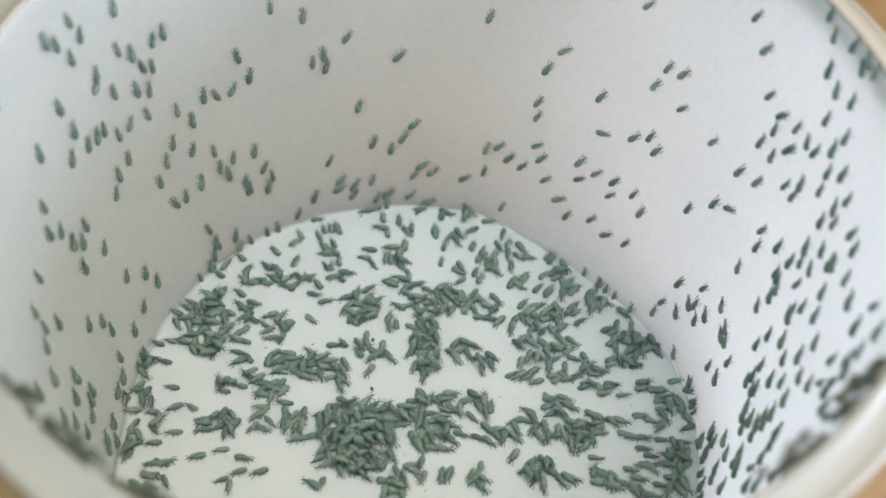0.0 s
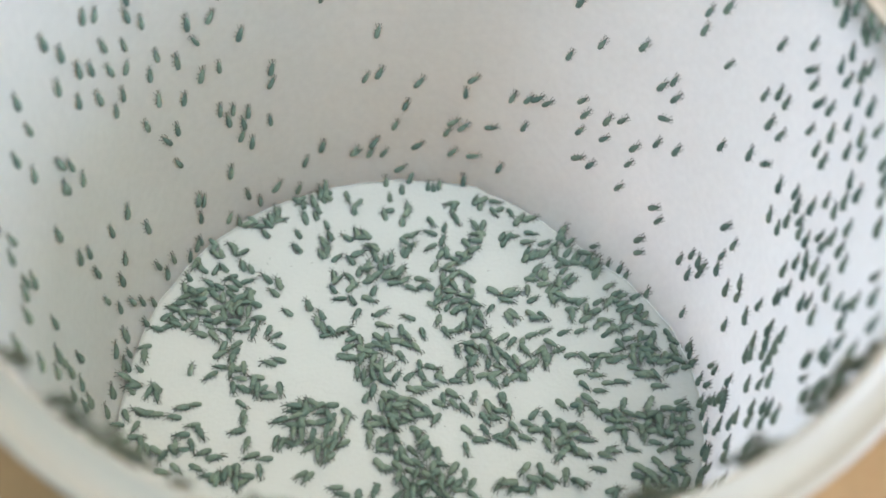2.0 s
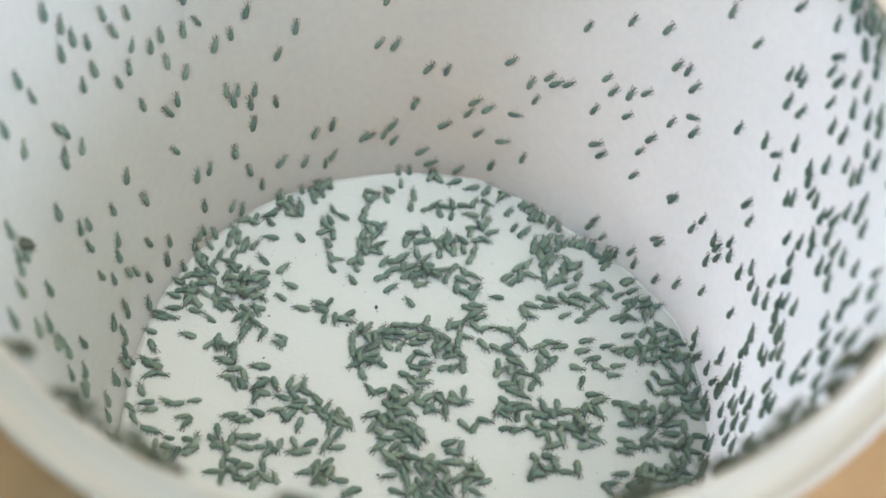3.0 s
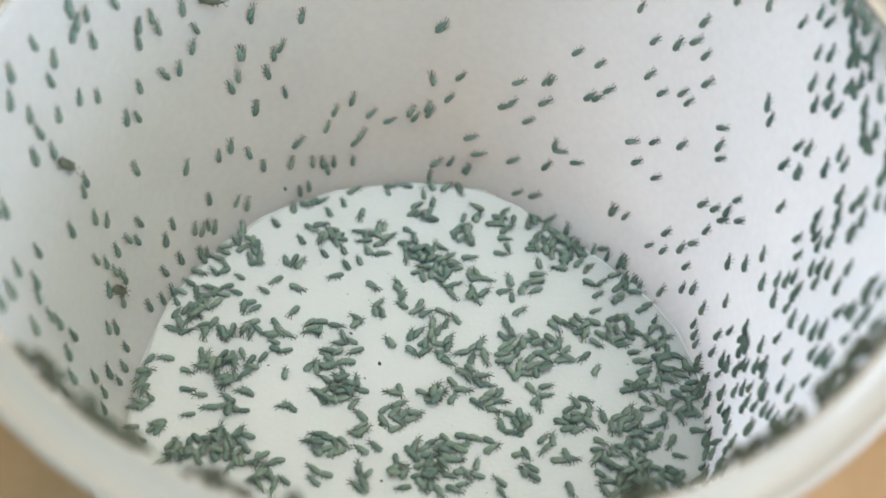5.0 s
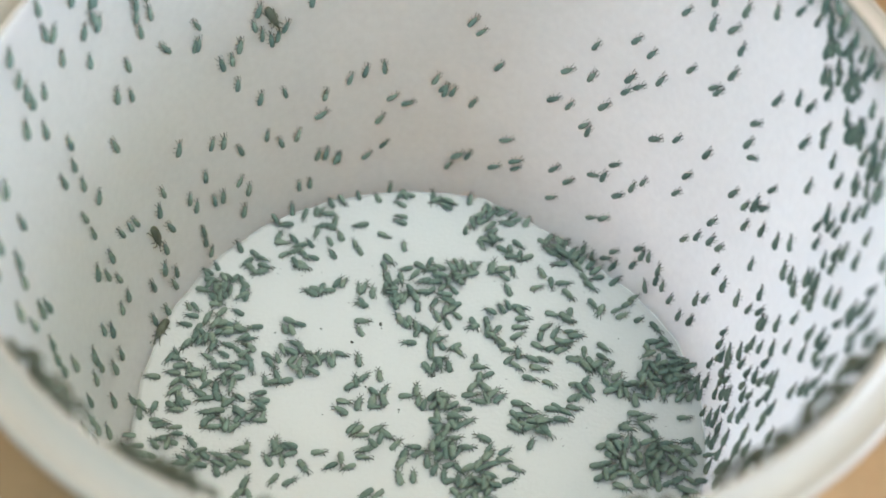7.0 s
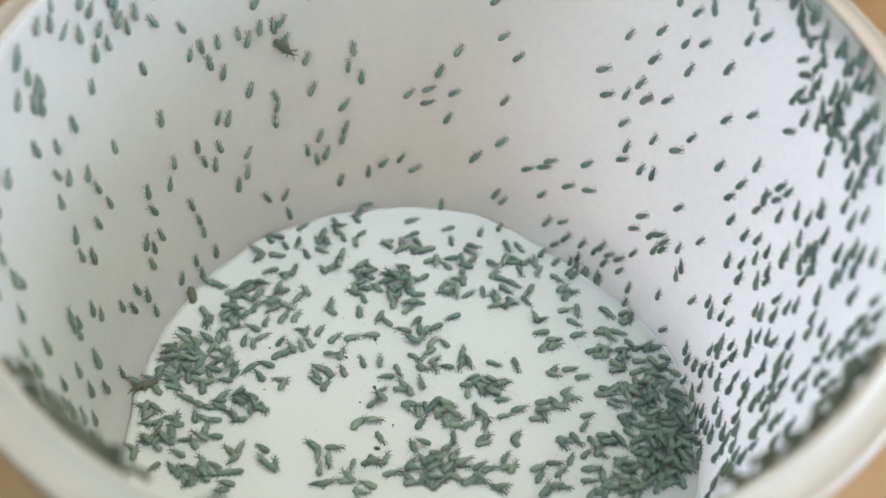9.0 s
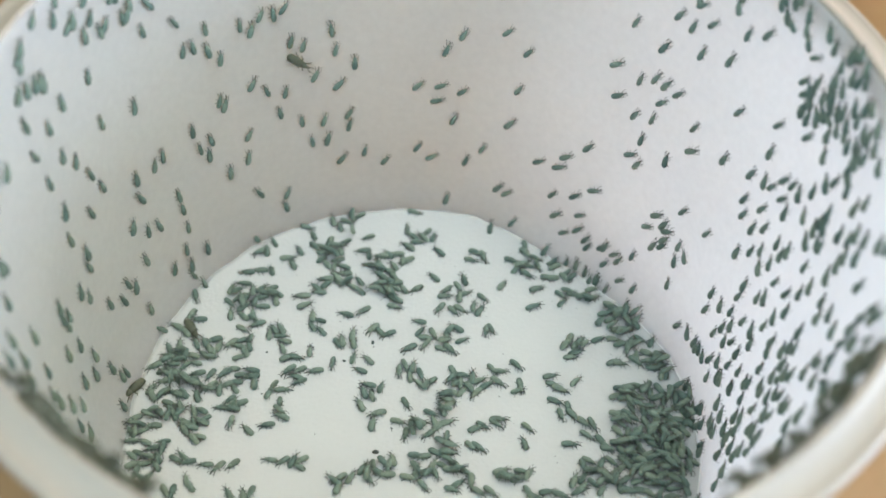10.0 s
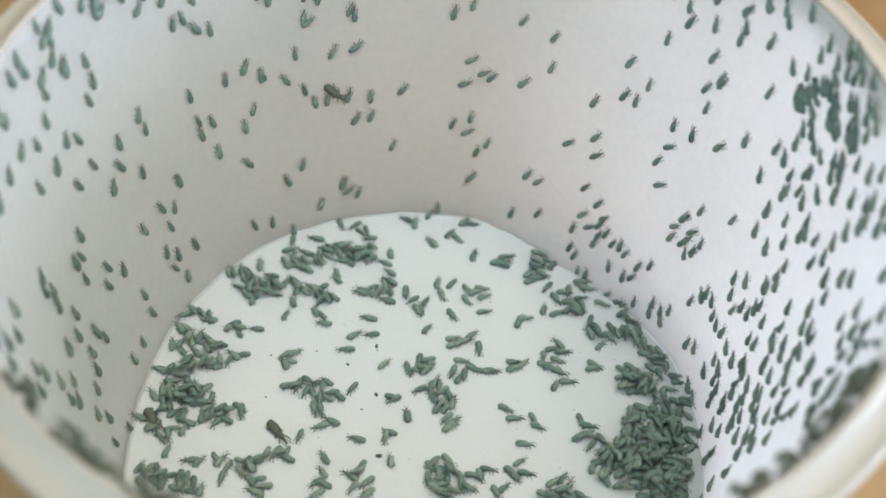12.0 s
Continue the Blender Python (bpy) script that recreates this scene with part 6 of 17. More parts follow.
    walk(climbers[319], [(0,disc(19.5,31.5,55)),(1.5,disc(19.9,31.1,54)),(3.2,wall(47.8,3,117)),(4.8,wall(46.7,6.9,89)),(5.5,wall(48.5,8.2,96)),(6.7,wall(48.4,12,136)),(8.3,wall(40.3,11.9,121)),(10,wall(35.1,16.8,112)),(12,wall(32.9,20.9,113))])
    walk(climbers[320], [(0,disc(18.8,32.1,56)),(1,disc(18.6,32.3,57)),(3.2,wall(47.7,3.7,119)),(5.5,wall(46.6,9,107)),(8.5,wall(44.3,20.7,99)),(9.5,wall(45.3,22.6,110)),(11,wall(44.6,22.9,118)),(12,wall(42.9,25.8,114))])
    walk(climbers[321], climb((0,47,1,90),(0.5,47.4,1.1,90),(1.5,45.8,1.5,138),(3,44.7,2.2,116),(4.8,44,7,113),(6.5,43.2,14.5,109),(8.5,44.2,25.7,107),(10,45.5,31.2,100),(12,49.4,36.3,92)))
    walk(climbers[322], climb((0,22.4,9.9,56),(1.5,22.7,11.5,73),(3,21.6,16.9,79),(4.8,23.5,22.7,96),(5.5,22.5,24.5,96),(6.7,19.7,29.3,91),(8.3,18.1,33.7,72),(10,19.7,36.9,77),(12,19.9,42.2,66)))
    walk(climbers[323], [(0,disc(33,15.6,25)),(2,disc(32.2,18.9,29)),(3,wall(28.9,2.7,102)),(4.8,wall(26.4,9,113)),(5.5,wall(24.3,10.6,111)),(8.3,wall(16.7,21.7,96)),(10.5,wall(14.8,29,95)),(12,wall(17.9,34.2,86))])
    walk(climbers[324], [(0,disc(26,25.1,42)),(6,wall(33.6,2.2,88)),(6.7,wall(32.2,4.5,86)),(8.3,wall(32.7,10.9,55)),(8.5,wall(33.9,11.1,79)),(9.5,wall(35.5,11.7,108)),(12,wall(33.8,16.4,110))])
    walk(climbers[325], [(0,disc(28.4,15,27)),(3,disc(31,18.6,30)),(4.8,wall(31.7,1,90)),(5.5,wall(33.3,1,90)),(6.7,wall(31.9,2.6,60)),(8.5,wall(36.4,2.8,75)),(9.5,wall(36.1,3.1,102)),(11,wall(31.9,3.9,100)),(12,wall(30.7,4.2,81))])
    walk(climbers[326], [(0,disc(28.7,17.1,30)),(3,disc(30.6,20.3,32)),(4.8,wall(34,1,90)),(6,wall(31.2,2.1,90)),(8.3,wall(27.5,9.2,66)),(9,wall(28,11.2,66)),(10,wall(27.7,15.3,57)),(11,wall(28.8,15.4,94)),(12,wall(27.9,17.4,95))])
    walk(climbers[327], [(0,disc(22.6,22,42)),(3.2,disc(31.1,20.2,32)),(5.5,wall(26.2,3.6,94)),(6.5,wall(22.3,6.1,87)),(6.7,wall(21.4,7.3,86)),(8.3,wall(17.3,11.8,74)),(11,wall(13.5,19.9,68)),(12,wall(13.6,23.7,63))])
    walk(climbers[328], [(0,disc(28.3,11.9,22)),(3.2,disc(33.4,17.2,27)),(4.8,wall(24.5,5.3,90)),(6,wall(21.6,8.1,106)),(8.3,wall(14.9,15.5,94)),(9.5,wall(13.3,19.5,103)),(11,wall(9,23.9,91)),(12,wall(8.6,27.2,83))])
    walk(climbers[329], [(0,disc(28.2,11.8,22)),(3,disc(34.5,15.5,24)),(3.2,wall(23.8,1,90)),(4.8,wall(21.8,7.3,90)),(6.7,wall(16.6,14.7,81)),(9.5,wall(13.5,23,92)),(11,wall(9.1,24,74)),(12,wall(9,27.1,63))])
    walk(climbers[330], [(0,disc(20.7,17.6,38)),(5,disc(33.1,17.7,27)),(6.5,wall(26.4,2.6,96)),(8.5,wall(22.8,10,108)),(9,wall(21.7,10.8,109)),(10.5,wall(15.7,14.6,95)),(12,wall(15.1,19.4,76))])
    walk(climbers[331], [(0,disc(31.8,10.8,19)),(3.2,disc(35,11.4,18)),(4.8,wall(17.1,3.5,90)),(6.7,wall(10.7,10.7,112)),(8.3,wall(6.7,14.2,79)),(10,wall(7,15.5,110)),(11,wall(4.4,16.8,94)),(12,wall(5.1,19.5,79))])
    walk(climbers[332], [(0,disc(35.4,5.3,9)),(3.2,disc(37.4,9.1,14)),(4.8,wall(15.1,3.2,90)),(6,wall(11,6.4,105)),(6.7,wall(8.6,9.4,99)),(8.3,wall(8.6,10.2,77)),(9.5,wall(10.6,13.2,88)),(12,wall(11.2,20.5,89))])
    walk(climbers[333], [(0,disc(29.4,5.4,11)),(3.2,disc(36.7,8.6,14)),(4.8,wall(13.4,2.8,90)),(6,wall(9.2,5.3,102)),(6.7,wall(6.8,8.4,93)),(8.3,wall(9.2,8.2,81)),(9,wall(10.9,9.4,85)),(10.5,wall(12.6,13.8,97)),(12,wall(12.8,18.2,100))])
    walk(climbers[334], [(0,disc(34.5,6.6,12)),(3,disc(38.1,6.6,11)),(3.2,wall(10.5,1,90)),(4.8,wall(9.9,1.8,90)),(6,wall(6.4,5.1,89)),(6.7,wall(4.1,8.2,86)),(8.3,wall(2.5,8.9,50)),(9,wall(3.7,8.9,58)),(11,wall(4,12.1,59)),(12,wall(5.5,14,58))])
    walk(climbers[335], [(0,disc(36.7,-8.7,-11)),(2,wall(-11.5,2.6,44)),(3.2,wall(-10.3,7.4,34)),(5,wall(-5.9,12.7,48)),(6.5,wall(-5.6,16.1,56)),(8.3,wall(-6,22.1,24)),(9.5,wall(-3.1,23.1,47)),(11,wall(-2.9,26.9,59)),(12,wall(-3.6,28.1,55))])
    walk(climbers[336], climb((0,-8.8,1,90),(1,-8.2,2.2,75),(2,-8.4,4.9,76),(3.2,-7,9.9,63),(4.8,-2.7,13.6,75),(6.7,-1.4,19.2,78),(8.3,-0.3,21.4,62),(9,2,22.1,73),(9.5,2.4,23,92),(11,0.7,26.9,92),(12,-0.1,28,89)))
    walk(climbers[337], climb((0,-19.3,3.1,35),(1,-17.9,5.3,51),(2.5,-17.3,12.5,42),(3.2,-15.9,15.8,42),(4.8,-11.7,19.4,39),(5.5,-10.8,18.7,53),(6,-10.9,19.7,60),(6.7,-11.4,22.7,59),(8.3,-8.6,26.5,40),(9.5,-7,26.8,61),(11,-4.7,32.8,67),(12,-3.5,35.7,60)))
    walk(climbers[338], [(0,disc(34.7,-2.3,-2)),(4.8,wall(0.9,1.8,90)),(6,wall(0.9,4.7,79)),(6.7,wall(-0.4,7.3,71)),(8.3,wall(0.7,4.3,46)),(9,wall(2.4,3.1,55)),(10.5,wall(3.2,3.5,72)),(12,wall(6.9,7.7,76))])
    walk(climbers[339], [(0,disc(32,-2,-2)),(2.5,disc(38.1,-3.7,-4)),(5,wall(-1.3,5.9,69)),(6.7,wall(-1.8,9.3,76)),(8.3,wall(-4.5,8,40)),(9,wall(-3.3,7.8,48)),(10.5,wall(-2.7,9.2,54)),(12,wall(0.2,12.2,58))])
    walk(climbers[340], [(0,disc(32,-6.6,-9)),(3,disc(38.9,-7.5,-9)),(4.8,wall(-5.9,5.8,90)),(8.3,wall(-6.2,16.2,56)),(9.5,wall(-3.9,17.2,78)),(10.5,wall(-4,18.8,81)),(12,wall(-2.3,22.8,72))])
    walk(climbers[341], [(0,disc(35,4.5,8)),(4.8,wall(-3.6,1,90)),(6.7,wall(-3.2,5.2,64)),(8.5,wall(-2.1,3.5,58)),(10.5,wall(-0.3,5.7,55)),(12,wall(4.9,8,64))])
    walk(climbers[342], [(0,disc(31.8,-3.9,-5)),(4.8,disc(37.7,-2.7,-2)),(6.7,wall(-3.6,3.5,89)),(8.3,wall(-5.7,5.1,40)),(9,wall(-4.1,4.7,48)),(10.5,wall(-2.5,5.8,62)),(12,wall(0.9,9.3,66))])
    walk(climbers[343], [(0,disc(19.5,28.8,53)),(4.8,disc(21.6,29.6,51)),(5.5,wall(50.2,1,90)),(6.7,wall(47.4,1.1,90)),(8.3,wall(44.6,3.2,90)),(9.5,wall(44.4,3.4,116)),(12,wall(38.3,4.6,115))])
    walk(climbers[344], [(0,disc(10,32,68)),(3,disc(16.1,34.1,61)),(5,wall(54.5,1.5,90)),(5.5,wall(53.3,2.3,135)),(8.5,wall(42.8,13.3,132)),(10,wall(37.4,17.3,137)),(11,wall(34.4,19.1,128)),(12,wall(32.9,20.9,123))])
    walk(climbers[345], [(0,disc(12.3,34.6,66)),(3.2,disc(15.7,34.7,62)),(6.5,wall(54.1,4.4,150)),(6.7,wall(53.1,5.2,150)),(8.3,wall(46.2,4.6,135)),(10.5,wall(42.5,6.1,131)),(12,wall(41.9,7.2,113))])
    walk(climbers[346], [(0,disc(8.1,32.9,72)),(3.2,disc(7.8,38.7,74)),(4.8,wall(69.6,2.4,90)),(5,wall(68.6,2.7,140)),(6.7,wall(62.1,5.4,151)),(8.3,wall(59.5,4.3,137)),(10,wall(53.4,8.3,141)),(12,wall(49.3,10.6,131))])
    walk(climbers[347], [(0,disc(6.4,33.7,74)),(3.2,disc(8.9,39.1,73)),(4.8,wall(65,3.2,90)),(5,wall(64.7,3.3,140)),(6,wall(62.7,5,137)),(6.7,wall(59.8,8.2,135)),(10,wall(55.8,20.9,123)),(11,wall(56.2,24.9,114)),(12,wall(58.3,29.5,111))])
    walk(climbers[348], climb((0,-21.8,27.2,16),(0.5,-20.7,27.5,25),(1,-19.6,29.1,31),(3.2,-14.2,38,28),(5,-9.7,40.2,49),(6,-9.1,42.4,53),(6.7,-8.6,45.2,54),(8.3,-7.8,48.5,42),(10,-6.4,50.6,60),(12,-3.6,54.9,45)))
    walk(climbers[349], climb((0,-37.1,21.7,25),(1,-35.2,24.3,33),(2,-33.1,29.5,33),(3.2,-28.4,35.8,30),(4.8,-21.3,38.3,56),(6.7,-17.6,45.3,53),(9,-12.5,46.9,71),(10,-12.5,48.7,97),(11,-14.2,51.4,84),(12,-13.7,54.1,74)))
    walk(climbers[350], climb((0,-30.2,8,24),(2,-30.6,18.6,22),(3.2,-28.6,25.1,10),(4.8,-21.6,29.6,24),(5.5,-19.3,30.6,33),(6.7,-17.4,35.8,44),(9,-15.2,40.4,48),(12,-14,47.6,48)))
    walk(climbers[351], climb((0,-24.1,1,90),(1,-23.1,3.7,52),(3,-23.3,13.9,45),(4.8,-19.4,22.8,58),(5.5,-19,24.5,61),(6.7,-18.9,29.4,60),(8.3,-17.8,34.5,50),(9.5,-16.4,36.7,67),(10.5,-16.3,39.9,58),(12,-12.7,43.4,52)))
    walk(climbers[352], [(0,disc(34.2,-15.3,-21)),(1,disc(35.4,-16.1,-21)),(3.2,wall(-20.9,9.7,34)),(5,wall(-16.6,15.9,49)),(5.5,wall(-16.3,17,53)),(6.7,wall(-17.2,21.6,36)),(8.3,wall(-14.5,22.9,41)),(9,wall(-12.2,24.8,50)),(11,wall(-10.4,32.6,46)),(12,wall(-7.1,35.2,41))])
    walk(climbers[353], climb((0,-30.8,6.2,21),(2.5,-31.1,19.6,4),(3.2,-29.7,22.8,1),(4.8,-22.8,25.2,36),(6.7,-21.3,33.3,42),(8.3,-21.5,38.6,33),(10,-20.9,42.7,48),(12,-20.6,49.2,40)))
    walk(climbers[354], climb((0,136.5,4.7,106),(1,138.5,6.1,120),(2.5,138.8,11.8,114),(4.8,141.8,17.9,120),(6.5,142.7,22.7,124),(8.3,141.9,29.9,109),(10,146.1,38,109),(12,153.1,47.6,104)))
    walk(climbers[355], climb((0,127.2,12.9,102),(1.5,125.1,19.2,102),(3,124,22.9,107),(4.8,120.5,29.3,100),(6.7,119.4,34.3,109),(8.5,117.6,36.9,131),(9.5,116.2,35.7,125),(10,114.7,35.9,112),(11,112.8,40.8,101),(12,112.8,44,97)))
    walk(climbers[356], [(0,disc(-20.2,25.9,122)),(3,disc(-22.5,32.9,119)),(4.8,wall(117.6,2.6,90)),(6.5,wall(118.4,4.9,100)),(8.3,wall(114.7,10.7,89)),(10,wall(113.7,21.3,90)),(12,wall(113.7,27.7,81))])
    walk(climbers[357], [(0,disc(-31.9,18.3,146)),(3.2,wall(144.2,1,90)),(5.5,wall(143.8,3,98)),(8.3,wall(140.1,12.1,82)),(10,wall(141.8,18.7,88)),(11,wall(141.7,19.4,87)),(12,wall(141.9,22.3,84))])
    walk(climbers[358], [(0,disc(-34.2,18.7,147)),(3.2,disc(-37.2,23.3,144)),(6.5,wall(142.7,3.7,109)),(8.3,wall(139,9.1,82)),(10,wall(141.6,15.9,92)),(12,wall(141.7,22.2,89))])
    walk(climbers[359], [(0,disc(-38.5,12.5,159)),(3,disc(-40.5,15.2,156)),(5,wall(154.6,1.5,90)),(8.3,wall(153.3,12.7,122)),(10.5,wall(154.2,22.9,123)),(12,wall(156,30.6,118))])
    walk(climbers[360], [(0,disc(-29.1,18.7,143)),(4.8,disc(-39.1,19.3,150)),(6.5,wall(151.2,3.5,103)),(8.3,wall(150.6,10.4,96)),(8.5,wall(151.4,11.9,96)),(9,wall(151.8,13.7,99)),(10,wall(150.7,17.4,105)),(12,wall(148.9,28.5,101))])
    walk(climbers[361], [(0,disc(-30.4,25.1,136)),(4.8,wall(142.6,1.5,90)),(6.5,wall(142,1.9,125)),(8.3,wall(138.9,7,98)),(10,wall(141.5,12.1,98)),(11,wall(143.7,16.2,100)),(12,wall(144.3,18.5,106))])
    walk(climbers[362], [(0,disc(-34.8,14.1,154)),(4.8,disc(-40.4,17.4,154)),(6.5,wall(153.1,2.5,89)),(8.3,wall(152.3,7.9,78)),(8.5,wall(152.9,9.2,79)),(9.5,wall(153.4,12.3,88)),(12,wall(152.3,19.6,84))])
    walk(climbers[363], [(0,disc(-28.4,4.7,167)),(6.7,disc(-37.2,22.7,145)),(8.3,wall(142.7,3.3,90)),(9.5,wall(143,6.2,103)),(11,wall(143.7,13.2,87)),(12,wall(146.2,15.9,79))])
    walk(climbers[364], [(0,disc(-23.2,16,139)),(8.3,wall(136.6,2.1,90)),(9,wall(137.7,3.9,101)),(10.5,wall(138.5,6.4,94)),(12,wall(141.7,9.3,84))])
    walk(climbers[365], [(0,disc(-35,17.8,149)),(8.3,wall(146.7,1.8,90)),(9,wall(147.6,4.1,121)),(11,wall(147,9.2,110)),(12,wall(148.8,12.2,103))])
    walk(climbers[366], [(0,disc(-26.1,16.3,143)),(8.3,disc(-36,23.9,143)),(10.5,wall(144,4.7,72)),(12,wall(147.7,8.2,67))])
    walk(climbers[367], [(0,disc(-43.6,3.2,174)),(3,wall(174.2,2.4,124)),(4.8,wall(172.2,7.6,108)),(6.5,wall(173.6,9.6,117)),(8.3,wall(172.6,15.4,111)),(9.5,wall(172.9,20.6,122)),(10.5,wall(170.9,24.3,122)),(11,wall(170.2,25,111)),(11.5,wall(170.2,26.3,106)),(12,wall(171,28.7,103))])
    walk(climbers[368], climb((0,172.9,2.5,147),(1.5,169.3,2.5,134),(2.5,167.8,3.4,117),(3.2,166.2,5.3,116),(4.8,164.3,11.9,105),(6,165.4,10.7,121),(8.3,164.4,10.7,96),(12,170.2,24.4,95)))
    walk(climbers[369], [(0,disc(-32.9,13.4,154)),(3.2,disc(-42.4,10.9,163)),(4.8,wall(161.6,3.4,90)),(6.5,wall(162.1,2.4,98)),(8.3,wall(160.9,5.3,82)),(9,wall(161.9,8.5,83)),(10.5,wall(162.3,13.1,78)),(12,wall(165.3,18.6,75))])
    walk(climbers[370], [(0,disc(-35.4,15.3,153)),(8.3,wall(156,1,90)),(9,wall(156.7,3.7,99)),(10.5,wall(156.2,5.2,98)),(12,wall(157.4,9.6,88))])
    walk(climbers[371], climb((0,183.1,2.2,137),(2.5,181.1,2.3,123),(4.8,180.4,5,98),(6.5,182.6,10.8,116),(8.3,179.9,19.2,104),(10.5,180,26.7,103),(12,181.7,33.4,98)))
    walk(climbers[372], [(0,disc(-27.1,28,129)),(5.5,disc(-27.2,32.8,125)),(6.5,disc(-27.7,33.9,125)),(8.3,wall(123.6,6.8,71)),(10,wall(124.1,10.5,65)),(12,wall(126.5,18.1,59))])
    walk(climbers[373], [(0,disc(-17.6,31.6,114)),(6.5,wall(120.1,1.1,90)),(8.5,wall(119.5,7.1,121)),(9,wall(119.6,7.6,128)),(11,wall(115.9,10,117)),(12,wall(115.2,13.8,112))])
    walk(climbers[374], [(0,disc(-30.7,22.3,140)),(3.2,disc(-32.5,29,134)),(6.5,wall(131.6,4.2,114)),(8.3,wall(129.7,11,105)),(10,wall(129.7,17,102)),(11,wall(130.8,20.7,94)),(12,wall(132.2,22.8,92))])
    walk(climbers[375], [(0,disc(-19.1,34.8,114)),(3.2,wall(113,1,90)),(4.8,wall(111.2,5.2,90)),(6.5,wall(110.3,7.8,112)),(8.3,wall(106.6,15.1,106)),(9.5,wall(105.5,19.5,123)),(12,wall(94.9,25.1,131))])
    walk(climbers[376], [(0,disc(-17.1,31.6,113)),(3,disc(-20.4,35.6,115)),(4.8,wall(115.5,3,90)),(6.5,wall(116,4.7,101)),(8.3,wall(112.4,10,88)),(12,wall(111.8,25,86))])
    walk(climbers[377], [(0,disc(-14.8,26.2,113)),(6.5,disc(-18.9,38,112)),(8.3,wall(108.4,4.6,90)),(10,wall(105.9,12.4,134)),(12,wall(103.9,20.4,129))])
    walk(climbers[378], [(0,disc(-17.4,28.3,116)),(6.5,disc(-15,40,106)),(8.3,wall(101.5,5.2,90)),(11,wall(101.1,17.4,111)),(12,wall(100.9,20.6,114))])
    walk(climbers[379], [(0,disc(-8.7,39.3,98)),(3,wall(94.5,1.1,90)),(4.8,wall(87.9,4.6,90)),(5,wall(87.5,5.1,140)),(6.5,wall(85.3,7.7,151)),(8.3,wall(76.6,13.2,132)),(12,wall(72.2,28.7,128))])
    walk(climbers[380], [(0,disc(-6.9,30.3,96)),(6.5,wall(97.8,1.1,90)),(8.3,wall(94.2,6.4,140)),(10.5,wall(85.3,13.1,149)),(12,wall(81.5,17.8,146))])
    walk(climbers[381], [(0,disc(-7.8,35.9,97)),(3.2,disc(-5.8,40.2,93)),(4.8,wall(89,2.2,90)),(6.5,wall(86.4,5.3,127)),(8.3,wall(80.3,10.7,121)),(11,wall(76.5,15.5,116)),(12,wall(77.2,16.1,109))])
    walk(climbers[382], climb((0,96.5,3.4,140),(3,85.7,10.7,147),(5,75,17.9,152),(6.5,68.5,21.7,146),(8.5,58.3,29.6,145),(10.5,52.8,32.1,142),(12,53.2,32.8,115)))
    walk(climbers[383], climb((0,91.6,3,135),(3,78.4,9.9,133),(4.8,70.8,15.8,141),(6.7,60.3,20,133),(8.5,53,26.1,125),(10,49,30.2,114),(10.5,48.8,31.1,105),(12,50.8,32.8,92)))
    walk(climbers[384], [(0,disc(23.5,18.9,37)),(6.7,disc(20.6,30.5,53)),(9,wall(55.1,3.4,118)),(10.5,wall(51.5,7,129)),(12,wall(49.7,9.1,118))])
    walk(climbers[385], [(0,disc(14.6,26.6,57)),(8.5,wall(51.4,1.2,90)),(10.5,wall(49,5.1,117)),(12,wall(49.1,7.1,108))])
    walk(climbers[386], [(0,disc(20.3,17.9,39)),(6.7,disc(21.7,29.5,51)),(8.3,wall(49.2,2.8,90)),(10.5,wall(46,5.7,126)),(12,wall(45.5,7.3,112))])
    walk(climbers[387], [(0,disc(25.5,24.5,42)),(6,wall(46.2,1.1,90)),(6.7,wall(44.6,1.5,140)),(8.3,wall(42.1,5.1,139)),(9.5,wall(41.9,5,119)),(12,wall(38,6.9,104))])
    walk(climbers[388], [(0,disc(20.2,20.7,43)),(6.5,disc(25.5,26,43)),(8.3,wall(43.5,1,90)),(9.5,wall(44.2,1.8,90)),(11,wall(41.3,1,123)),(12,wall(40.6,1,123))])
    walk(climbers[389], [(0,disc(15.9,20.8,49)),(6.5,disc(22.1,28.7,50)),(8.3,wall(49.8,1,90)),(10,wall(49.3,1.5,90)),(12,wall(49.5,5.4,104))])
    walk(climbers[390], [(0,disc(9,29.6,68)),(6.5,disc(19.4,31.5,55)),(8.3,wall(51.3,1,90)),(11,wall(51.9,1.2,90)),(12,wall(52.2,2.5,105))])
    walk(climbers[391], [(0,disc(16,17.2,43)),(6.7,wall(41.9,1,90)),(8.3,wall(40.6,3.9,90)),(9.5,wall(40.1,3.5,129)),(11,wall(35.1,2.5,116)),(12,wall(34.3,2.3,83))])
    walk(climbers[392], [(0,disc(14.5,22,52)),(6.5,disc(22.9,28.1,48)),(8.3,wall(46.8,1,90)),(9.5,wall(45.7,1,90)),(10.5,wall(43.1,1,90)),(12,wall(39.9,3.9,89))])
    walk(climbers[393], [(0,disc(17.9,28,54)),(8.5,wall(43.7,1,90)),(9.5,wall(41.8,1.3,90)),(11,wall(36.8,1,124)),(12,wall(36.1,1,124))])
    walk(climbers[394], [(0,disc(22.7,25,45)),(4.8,wall(38.9,2.2,90)),(6.5,wall(38,3.8,97)),(8.3,wall(34,12.7,109)),(9.5,wall(34,14.2,120)),(12,wall(30.3,18.3,113))])
    walk(climbers[395], [(0,disc(27.7,17.6,31)),(3,disc(30.1,20.6,33)),(4.8,wall(34.4,1,90)),(5.5,wall(34.5,1.1,90)),(6.5,wall(32.8,2.4,92)),(8.3,wall(27.3,12.2,64)),(9,wall(27.8,13.2,60)),(10,wall(29.4,13.2,73)),(12,wall(28,17.7,106))])
